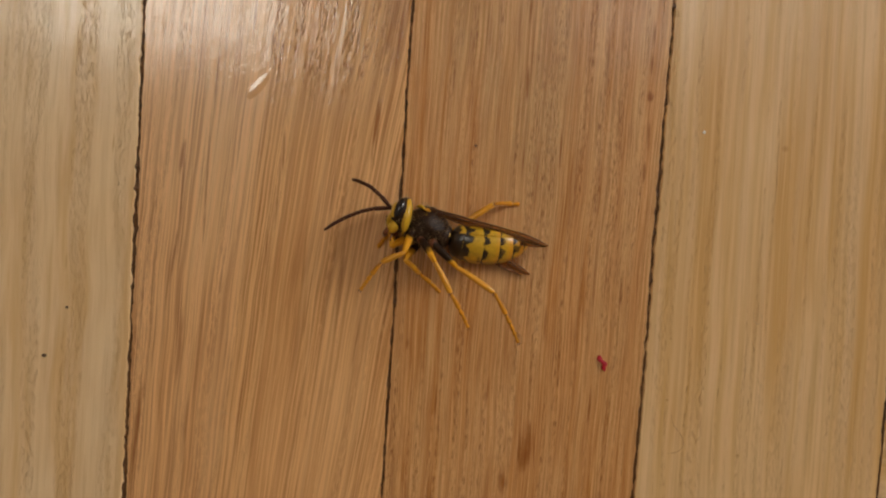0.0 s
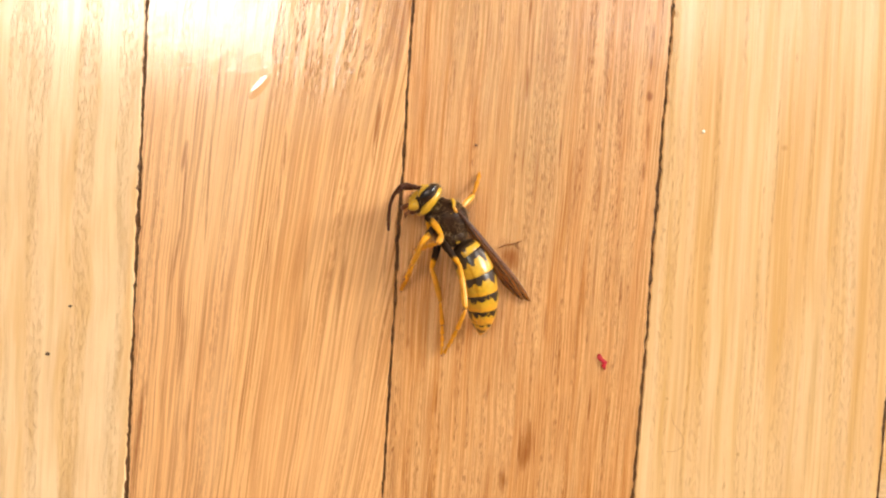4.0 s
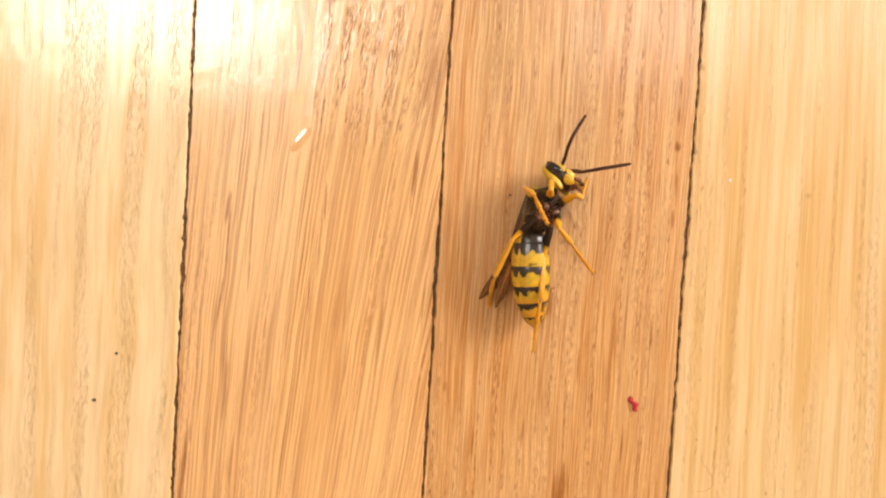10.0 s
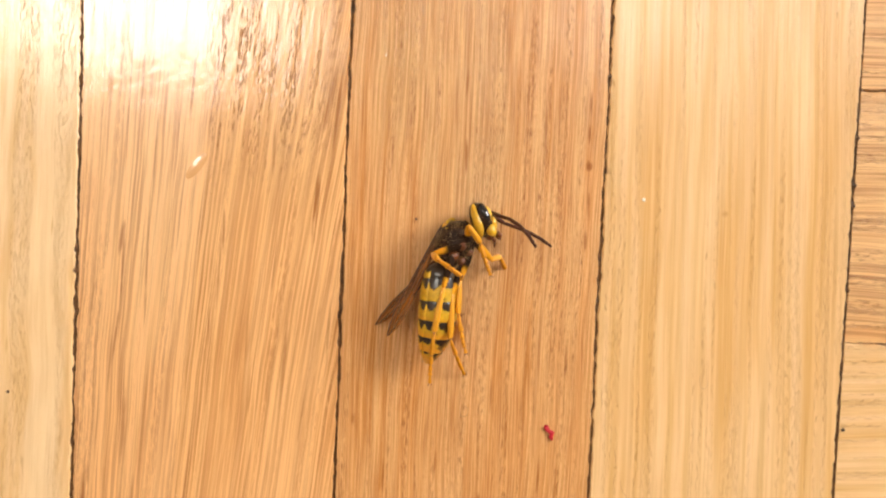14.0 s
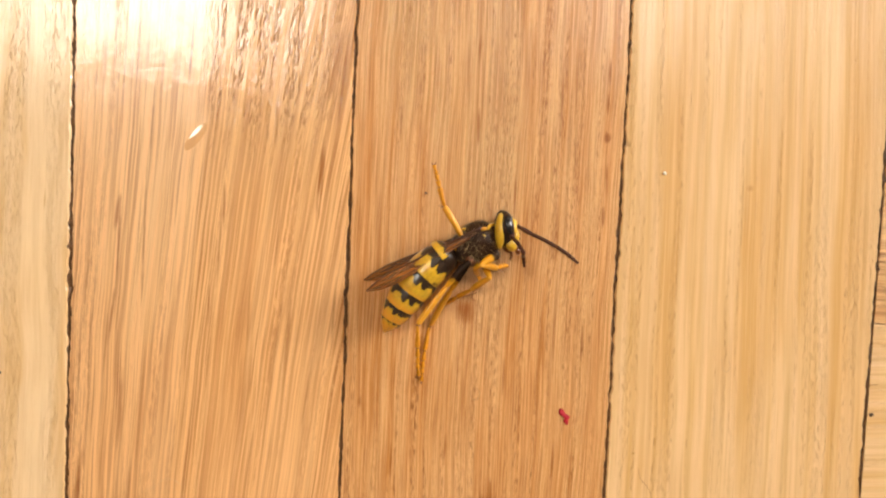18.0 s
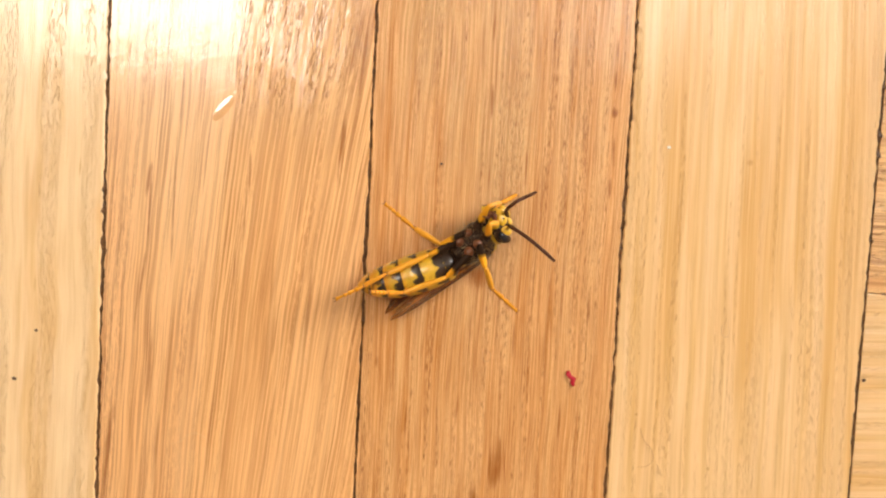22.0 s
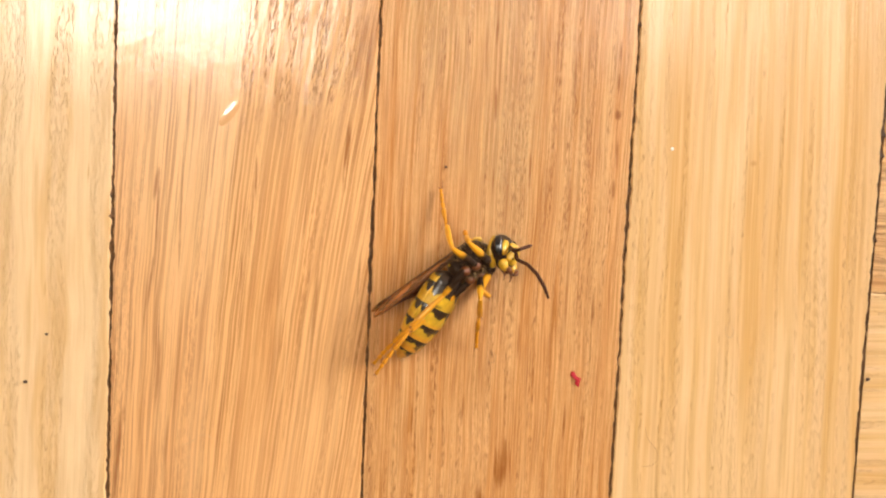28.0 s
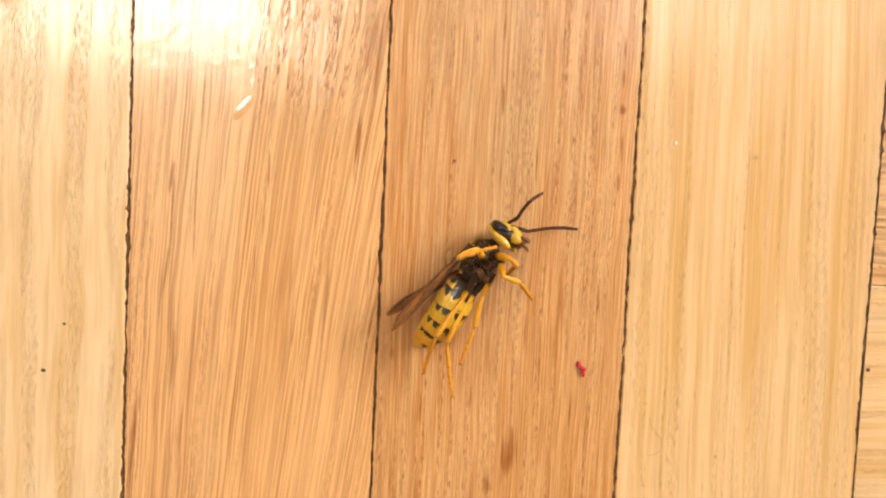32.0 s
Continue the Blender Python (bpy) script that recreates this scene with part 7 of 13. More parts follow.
    walk(PARTS["antennaR0"], [
        (0, at(3.54, -0.46, 0.24, -112, -22, 8)), (0.5, at(3.80, -0.47, 0.12, -128, -24, 44)), (1, at(4.07, -0.46, 0.00, -172, -22, 85)), (1.5, at(3.91, -0.54, -0.54, -140, -13, 71)),
        (2, at(3.61, -0.51, -0.91, -96, 2, 56)), (2.5, at(3.91, -0.45, -0.64, -150, -23, 76)), (3, at(4.18, -0.43, -0.26, -179, -50, 89)), (3.25, at(4.02, -0.43, -0.61, -111, -23, 62)),
        (3.5, at(3.85, -0.44, -0.97, -60, 9, 74)), (4, at(3.79, -0.42, -0.97, -46, 16, 73)), (4.5, at(3.65, -0.38, -0.95, -31, 33, 70)), (5, at(3.52, -0.33, -0.91, -36, 60, 57)),
        (5.5, at(3.46, -0.31, -0.88, -72, 74, 18)), (6, at(3.64, -0.34, -0.34, -64, 7, 67)), (6.5, at(3.79, -0.35, -0.30, -80, -1, 66)), (7, at(3.94, -0.35, -0.24, -98, -9, 66)),
        (7.5, at(4.04, -0.34, -0.30, -80, -3, 65)), (8, at(4.14, -0.31, -0.37, -64, 2, 66)), (8.5, at(4.06, -0.34, -0.11, -94, -8, 63)), (9, at(4.04, -0.33, 0.16, -111, -16, 54)),
        (9.5, at(3.76, -0.33, 0.14, -76, 16, 42)), (9.75, at(4.03, -0.40, -0.05, -117, 55, 20)), (10, at(4.29, -0.47, -0.24, 151, 53, -57)), (10.5, at(4.23, -0.30, -0.33, 149, 46, -58)),
        (11, at(4.14, -0.17, -0.44, 144, 41, -55)), (11.5, at(4.00, -0.20, -0.64, 129, 48, -62)), (12, at(3.77, -0.22, -0.79, 106, 54, -59)), (12.5, at(3.98, -0.15, -0.72, 112, 52, -57)),
        (13, at(4.13, -0.07, -0.61, 120, 49, -50)), (13.5, at(4.12, 0.10, -0.71, 67, 61, -62)), (14, at(4.10, 0.22, -0.82, 26, 75, -71)), (14.5, at(2.95, 0.42, -1.09, 83, 76, -39)),
        (15, at(3.02, 0.21, -1.10, 83, 66, -48)), (15.5, at(3.15, -0.22, -0.91, 91, 45, -49)), (16, at(3.28, -0.48, -0.53, 92, 24, -43)), (16.5, at(3.33, -0.50, -0.33, 91, 16, -37)),
        (16.75, at(3.76, -0.55, 0.17, 30, 31, -67)), (17, at(4.19, -0.61, 0.67, -31, 14, -96)), (17.5, at(3.86, -0.66, 0.74, -48, 24, -110)), (18, at(3.46, -0.70, 0.77, -52, 35, -121)),
        (18.25, at(3.54, -0.65, 0.35, 45, 33, -72)), (18.5, at(3.61, -0.59, -0.08, 114, -8, -68)), (19, at(3.58, -0.54, -0.72, 90, -21, -0)), (19.5, at(3.62, -0.55, -0.92, 108, -8, -68)),
        (19.75, at(3.56, -0.55, -0.94, 51, 27, -69)), (20, at(3.51, -0.55, -0.97, -29, 39, -109)), (20.5, at(3.67, -0.55, -1.04, -87, 0, -96)), (20.75, at(3.68, -0.55, -1.01, -150, -19, -92)),
        (21, at(3.70, -0.54, -0.98, 140, -24, -71)), (21.25, at(3.86, -0.64, -0.76, 161, 20, -91)), (21.5, at(4.01, -0.74, -0.54, 176, 67, -99)), (22, at(3.88, 0.23, -0.02, 92, 89, 178)),
        (22.5, at(4.05, -0.54, -0.10, 79, 80, 155)), (23, at(3.87, -1.00, -0.54, 115, 76, -163)), (23.5, at(3.63, -0.95, -0.93, 38, 70, 121)), (24, at(3.24, -0.79, -1.23, 4, 57, 93)),
        (24.5, at(3.18, -0.66, -0.62, -101, 83, -6)), (25, at(3.26, -0.84, -0.31, -97, 75, 13)), (25.5, at(3.48, -0.70, 0.13, -180, 63, 6)), (26, at(3.89, -0.31, -0.14, 111, 63, -14)),
        (26.5, at(3.95, -0.28, -0.40, 97, 60, -16)), (27, at(4.03, -0.02, -0.57, 132, 17, 15)), (27.5, at(3.94, -0.22, -0.69, 95, 48, -55)), (28, at(3.61, -0.32, -0.89, 9, 62, -87)),
        (28.25, at(3.71, -0.32, -0.78, 102, 54, -70)), (28.5, at(3.82, -0.32, -0.67, 173, 44, -81)), (29, at(3.96, -0.25, -0.40, 117, 29, -72)), (29.5, at(3.94, -0.21, -0.60, 132, 23, -73)),
        (30, at(3.89, -0.18, -0.78, 142, 18, -73)), (30.5, at(3.91, -0.42, -0.32, 143, 21, -73)), (31, at(3.95, -0.72, 0.13, 141, 24, -72)), (31.5, at(4.13, -0.67, 0.08, 121, 33, -62)),
        (32, at(4.17, -0.62, 0.05, 115, 40, -39))])
    walk(PARTS["antennaR1"], [
        (0, at(5.10, -0.23, 0.87, -112, -13, 11)), (0.5, at(4.92, 0.60, 0.82, -124, 4, 67)), (1, at(4.21, 1.10, 0.65, -139, -6, 71)), (1.5, at(4.45, 1.03, -0.14, -95, 9, 70)),
        (2, at(4.57, 0.89, -0.96, -47, 25, 70)), (2.5, at(4.28, 1.07, 0.02, -93, 2, 76)), (3, at(4.20, 0.66, 1.04, -145, -21, 76)), (3.25, at(4.26, 0.92, -0.10, -93, -1, 63)),
        (3.5, at(4.32, 1.17, -1.25, -43, 21, 71)), (4, at(4.26, 1.14, -1.45, -46, 21, 69)), (4.5, at(4.12, 0.96, -1.89, -50, 21, 64)), (5, at(3.99, 0.39, -2.37, -53, 25, 57)),
        (5.5, at(3.91, -0.16, -2.51, -56, 36, 45)), (6, at(4.31, 1.21, -0.54, -70, 4, 67)), (6.5, at(4.48, 1.21, -0.27, -64, 6, 68)), (7, at(4.62, 1.18, 0.02, -58, 8, 70)),
        (7.5, at(4.74, 1.21, -0.20, -60, 8, 63)), (8, at(4.84, 1.24, -0.43, -60, 10, 57)), (8.5, at(4.84, 1.15, 0.11, -78, 3, 52)), (9, at(5.00, 0.99, 0.64, -92, -2, 43)),
        (9.5, at(4.98, 0.76, -0.32, -45, 25, 67)), (9.75, at(4.91, -0.28, -0.96, -109, 64, 27)), (10, at(4.84, -1.33, -1.61, 157, 40, -44)), (10.5, at(4.85, -1.30, -1.56, 153, 31, -41)),
        (11, at(4.87, -1.23, -1.55, 149, 24, -35)), (11.5, at(4.54, -1.20, -1.90, 139, 38, -47)), (12, at(4.28, -1.08, -2.17, 121, 48, -55)), (12.5, at(4.55, -1.03, -2.06, 125, 46, -46)),
        (13, at(4.84, -0.92, -1.89, 130, 41, -35)), (13.5, at(4.50, -0.62, -2.20, 94, 60, -38)), (14, at(4.24, -0.20, -2.46, 92, 77, -12)), (14.25, at(3.75, -0.02, -2.60, 111, 65, -35)),
        (14.5, at(3.27, 0.16, -2.74, 132, 57, -58)), (15, at(3.47, -0.30, -2.65, 120, 51, -61)), (15.5, at(3.94, -1.13, -2.11, 101, 36, -64)), (16, at(4.41, -1.53, -1.23, 89, 21, -62)),
        (16.5, at(4.64, -1.49, -0.79, 85, 14, -60)), (17, at(4.03, -2.25, 0.25, 96, 1, -43)), (17.5, at(3.34, -2.13, 0.06, 78, 12, -64)), (18, at(2.73, -1.90, -0.19, 33, 25, -78)),
        (18.5, at(4.24, -2.16, 0.15, 83, 6, -62)), (19, at(5.16, -0.54, -0.11, 90, -13, -0)), (19.25, at(4.71, -1.32, -0.40, 73, 6, -38)), (19.5, at(4.25, -2.11, -0.69, 47, 10, -80)),
        (20, at(3.08, -1.80, -2.04, -27, 41, -108)), (20.5, at(3.48, -2.24, -1.05, 33, 25, -75)), (21, at(4.20, -2.02, -0.29, 78, 24, -27)), (21.25, at(4.05, -1.71, -1.19, 127, 48, -56)),
        (21.5, at(3.90, -1.41, -2.10, -132, 79, -18)), (22, at(3.84, 0.23, -1.72, -108, 73, 33)), (22.5, at(3.78, -0.42, -1.77, -86, 76, 24)), (23, at(3.48, -1.12, -2.20, -120, 83, -26)),
        (23.5, at(3.33, -0.44, -2.53, -77, 80, 17)), (24, at(3.20, 0.13, -2.65, -63, 75, 32)), (24.5, at(3.39, -0.68, -2.31, -20, 71, 76)), (25, at(3.68, -0.75, -1.95, -38, 73, 67)),
        (25.25, at(3.96, -0.68, -1.67, -97, 78, 63)), (25.5, at(4.25, -0.62, -1.38, -180, 79, 35)), (26, at(4.64, -0.50, -1.65, 107, 82, 8)), (26.5, at(4.77, -0.51, -1.87, 154, 77, 61)),
        (27, at(5.60, 0.40, -1.07, 121, 32, -13)), (27.5, at(4.59, -1.15, -1.96, 114, 39, -54)), (28, at(3.65, -1.10, -2.40, 119, 44, -63)), (28.5, at(4.01, -1.52, -1.85, 108, 43, -38)),
        (29, at(4.42, -1.67, -1.21, 130, 26, 20)), (29.5, at(4.39, -1.70, -1.27, 116, 24, -40)), (30, at(4.36, -1.73, -1.30, 142, -2, -56)), (30.5, at(4.37, -1.95, -0.92, 136, 9, -52)),
        (31, at(4.43, -2.20, -0.56, 129, 20, -47)), (31.5, at(4.80, -1.93, -0.86, 131, 22, -49)), (32, at(5.18, -1.45, -1.03, 134, 23, -50))])
    walk(PARTS["antennaR2"], [
        (0, at(6.25, -0.01, 1.14, -102, 17, 64)), (0.5, at(5.38, 1.71, 0.74, -121, 6, 68)), (1, at(4.60, 2.23, 0.78, -139, -6, 72)), (1.5, at(4.86, 2.14, -0.33, -62, 18, 76)),
        (2, at(4.94, 1.92, -1.46, -9, 42, 85)), (2.5, at(4.57, 2.23, -0.02, -38, 12, 82)), (2.75, at(4.52, 1.99, 0.73, -84, 1, 73)), (3, at(4.47, 1.75, 1.48, -129, -14, 74)),
        (3.25, at(4.58, 1.99, -0.10, -67, 14, 68)), (3.5, at(4.68, 2.23, -1.68, 4, 30, 92)), (4, at(4.66, 2.19, -1.87, -2, 28, 89)), (4.5, at(4.62, 1.96, -2.33, -16, 24, 83)),
        (5, at(4.58, 1.30, -2.88, -29, 25, 75)), (5.5, at(4.60, 0.52, -3.21, -33, 27, 71)), (6, at(4.79, 2.31, -0.61, -47, 7, 77)), (6.5, at(4.92, 2.32, -0.39, -42, 9, 78)),
        (7, at(5.03, 2.30, -0.14, -39, 10, 78)), (7.5, at(5.28, 2.27, -0.37, -42, 11, 73)), (8, at(5.49, 2.23, -0.62, -43, 13, 69)), (8.5, at(5.58, 2.10, 0.05, -66, 8, 62)),
        (9, at(5.87, 1.81, 0.68, -84, 5, 51)), (9.5, at(5.40, 1.76, -0.83, -27, 27, 77)), (9.75, at(5.45, -0.10, -1.60, -116, 62, 26)), (10, at(5.50, -1.97, -2.37, 158, 25, -21)),
        (10.5, at(5.63, -1.97, -2.19, 153, 25, -27)), (11, at(5.77, -1.86, -2.02, 148, 24, -32)), (11.5, at(5.18, -1.89, -2.64, 146, 15, -4)), (12, at(4.74, -1.74, -3.06, 149, 13, 27)),
        (12.5, at(5.13, -1.64, -2.91, 146, 21, 17)), (13, at(5.58, -1.44, -2.68, 142, 31, 6)), (13.5, at(4.97, -0.99, -3.24, 144, 49, 31)), (14, at(4.50, -0.25, -3.63, 177, 83, 87)),
        (14.25, at(4.06, -0.33, -3.69, 151, 39, 46)), (14.5, at(3.62, -0.40, -3.74, 158, -6, 33)), (15, at(3.84, -0.96, -3.58, 151, 8, 31)), (15.5, at(4.35, -2.00, -2.83, 126, 32, 9)),
        (16, at(4.94, -2.51, -1.67, 90, 33, -31)), (16.5, at(5.22, -2.49, -1.09, 78, 25, -46)), (17, at(4.90, -3.07, 0.23, 90, 14, -20)), (17.5, at(3.86, -3.18, -0.18, 83, 32, -20)),
        (18, at(2.96, -2.97, -0.69, 28, 55, -68)), (18.5, at(4.79, -3.21, 0.02, 82, 25, -23)), (19, at(6.33, -0.54, 0.15, 90, -6, -0)), (19.5, at(4.46, -3.27, -0.89, 60, 55, -35)),
        (20, at(2.79, -2.66, -2.82, -39, 53, -123)), (20.5, at(3.77, -3.29, -1.56, 59, 68, -33)), (21, at(5.17, -2.52, -0.78, 69, 30, -38)), (21.25, at(4.65, -2.00, -2.03, 119, 51, -62)),
        (21.5, at(4.13, -1.49, -3.27, -142, 75, -27)), (22, at(4.13, 0.42, -2.87, -152, 42, 19)), (22.5, at(4.05, -0.30, -2.93, -89, 75, 22)), (23, at(3.61, -1.18, -3.39, 158, 77, -115)),
        (23.5, at(3.52, -0.39, -3.71, -177, 80, -87)), (24, at(3.47, 0.30, -3.81, -153, 73, -62)), (24.5, at(3.48, -0.30, -3.44, 35, 69, 115)), (25, at(3.82, -0.42, -3.09, 33, 72, 109)),
        (25.25, at(4.13, -0.45, -2.83, 99, 73, 91)), (25.5, at(4.43, -0.49, -2.56, -180, 79, 89)), (26, at(4.79, -0.47, -2.84, -172, 87, 99)), (26.5, at(4.90, -0.27, -3.04, 178, 55, 88)),
        (27, at(6.59, 0.17, -1.71, 110, 45, -21)), (27.5, at(5.13, -1.91, -2.72, 133, 25, 4)), (28, at(4.04, -1.88, -3.22, 139, -19, 33)), (28.5, at(4.70, -2.06, -2.67, 134, 27, 14)),
        (29, at(5.43, -1.30, -1.74, 131, 29, 23)), (29.5, at(5.23, -2.40, -1.77, 120, 21, -18)), (30, at(5.04, -2.72, -1.26, 134, -6, -39)), (30.5, at(5.10, -2.88, -1.11, 130, 5, -31)),
        (31, at(5.20, -3.02, -0.96, 126, 19, -25)), (31.5, at(5.54, -2.76, -1.30, 129, 20, -28)), (32, at(5.90, -2.29, -1.50, 129, 26, -42))])
    walk(PARTS["antennaR3"], [
        (0, at(6.76, 1.02, 0.79, -104, -15, -57)), (0.5, at(5.82, 2.82, 0.63, -80, -25, -62)), (1, at(4.97, 3.36, 0.90, -56, -34, -65)), (1.25, at(5.05, 3.31, 0.10, -104, -9, -62)),
        (1.5, at(5.12, 3.25, -0.69, -152, 10, -80)), (2, at(5.03, 2.80, -2.27, 161, 65, -108)), (2.5, at(4.72, 3.40, -0.27, -171, 20, -87)), (2.75, at(4.76, 3.13, 0.74, -115, 9, -71)),
        (3, at(4.79, 2.87, 1.76, -63, -11, -70)), (3.25, at(4.72, 3.07, -0.26, -124, 30, -68)), (3.5, at(4.64, 3.27, -2.28, 143, 42, -117)), (4, at(4.68, 3.26, -2.43, 150, 38, -109)),
        (4.5, at(4.76, 3.05, -2.82, 170, 33, -95)), (5, at(4.86, 2.35, -3.38, -163, 35, -81)), (5.5, at(4.95, 1.54, -3.75, -152, 37, -74)), (6, at(5.05, 3.47, -0.75, -123, 15, -75)),
        (6.5, at(5.17, 3.48, -0.57, -118, 13, -75)), (7, at(5.27, 3.46, -0.35, -115, 13, -75)), (7.5, at(5.61, 3.40, -0.60, -121, 21, -70)), (8, at(5.91, 3.32, -0.89, -124, 30, -64)),
        (8.5, at(6.14, 3.14, -0.13, -104, 16, -55)), (9, at(6.62, 2.74, 0.58, -95, 5, -42)), (9.5, at(5.65, 2.81, -1.37, -132, 22, -68)), (9.75, at(6.08, 0.22, -2.12, -159, -10, -35)),
        (10, at(6.52, -2.36, -2.88, 159, -17, 11)), (10.5, at(6.59, -2.47, -2.70, 154, -17, 9)), (11, at(6.70, -2.45, -2.51, 148, -19, 7)), (11.5, at(6.34, -1.98, -2.94, 145, -32, 51)),
        (12, at(5.78, -1.20, -3.33, 155, -23, 63)), (12.5, at(6.20, -1.31, -3.34, 153, -0, 44)), (13, at(6.61, -1.34, -3.29, 150, 18, 28)), (13.5, at(5.65, -0.59, -4.15, 162, -3, 68)),
        (14, at(4.51, -0.10, -4.82, -173, 26, 99)), (14.25, at(4.56, 0.08, -4.22, -146, -14, 121)), (14.5, at(4.62, 0.26, -3.62, -123, -60, 124)), (15, at(4.86, -0.36, -3.76, -128, -51, 105)),
        (15.25, at(5.11, -1.10, -3.61, -168, -32, 98)), (15.5, at(5.36, -1.85, -3.46, 154, -21, 80)), (16, at(5.80, -3.03, -2.32, 130, 14, 53)), (16.5, at(5.98, -3.28, -1.59, 113, 27, 29)),
        (17, at(6.00, -3.47, -0.05, 96, 23, 3)), (17.5, at(4.81, -3.53, -0.82, 132, 18, 66)), (18, at(3.22, -3.60, -1.68, 171, 15, 87)), (18.5, at(5.79, -3.64, -0.49, 149, 10, 83)),
        (18.75, at(6.66, -2.09, -0.10, 118, 17, 40)), (19, at(7.53, -0.54, 0.28, 90, 2, 0)), (19.25, at(6.28, -2.11, -0.80, 128, 22, 43)), (19.5, at(5.03, -3.67, -1.87, 170, 9, 88)),
        (19.75, at(3.71, -3.47, -2.83, -172, 49, 102)), (20, at(2.40, -3.26, -3.78, -90, 69, 180)), (20.5, at(4.14, -3.53, -2.68, 167, 35, 82)), (21, at(5.99, -3.16, -1.38, 108, 43, 25)),
        (21.25, at(5.20, -2.39, -2.91, 132, -19, 11)), (21.5, at(4.40, -1.63, -4.43, -153, -54, -61)), (22, at(4.96, 0.71, -3.68, -149, -51, -4)), (22.5, at(4.34, -0.18, -4.09, -154, -20, -62)),
        (22.75, at(3.92, -0.80, -4.32, -165, 21, -78)), (23, at(3.50, -1.43, -4.56, 160, 52, -115)), (23.5, at(3.53, -0.59, -4.89, 166, 64, -106)), (24, at(3.63, -0.01, -4.96, -178, 75, -87)),
        (24.5, at(3.30, 0.10, -4.56, 163, -1, -102)), (25, at(3.70, -0.08, -4.24, 164, -36, -97)), (25.25, at(4.07, -0.16, -3.99, 141, -55, -156)), (25.5, at(4.43, -0.25, -3.74, 180, -74, 93)),
        (25.75, at(4.61, -0.33, -3.89, -179, -31, 92)), (26, at(4.78, -0.42, -4.04, -179, 11, 92)), (26.5, at(4.93, 0.42, -4.02, -173, 55, 99)), (27, at(7.38, -0.14, -2.55, 143, 23, 40)),
        (27.5, at(6.21, -1.84, -3.23, 148, -27, 73)), (28, at(4.99, -1.25, -2.83, -178, -44, 96)), (28.5, at(5.75, -1.81, -3.21, 144, -14, 60)), (29, at(6.40, -0.89, -2.32, 132, 31, 25)),
        (29.5, at(6.30, -2.74, -2.20, 129, -1, 32)), (30, at(5.97, -3.46, -1.13, 120, -24, 11)), (30.5, at(6.12, -3.50, -1.23, 123, -19, 29)), (31, at(6.23, -3.50, -1.34, 132, -12, 38)),
        (31.5, at(6.53, -3.30, -1.71, 132, -20, 47)), (32, at(6.70, -3.01, -2.03, 131, -25, 47))])
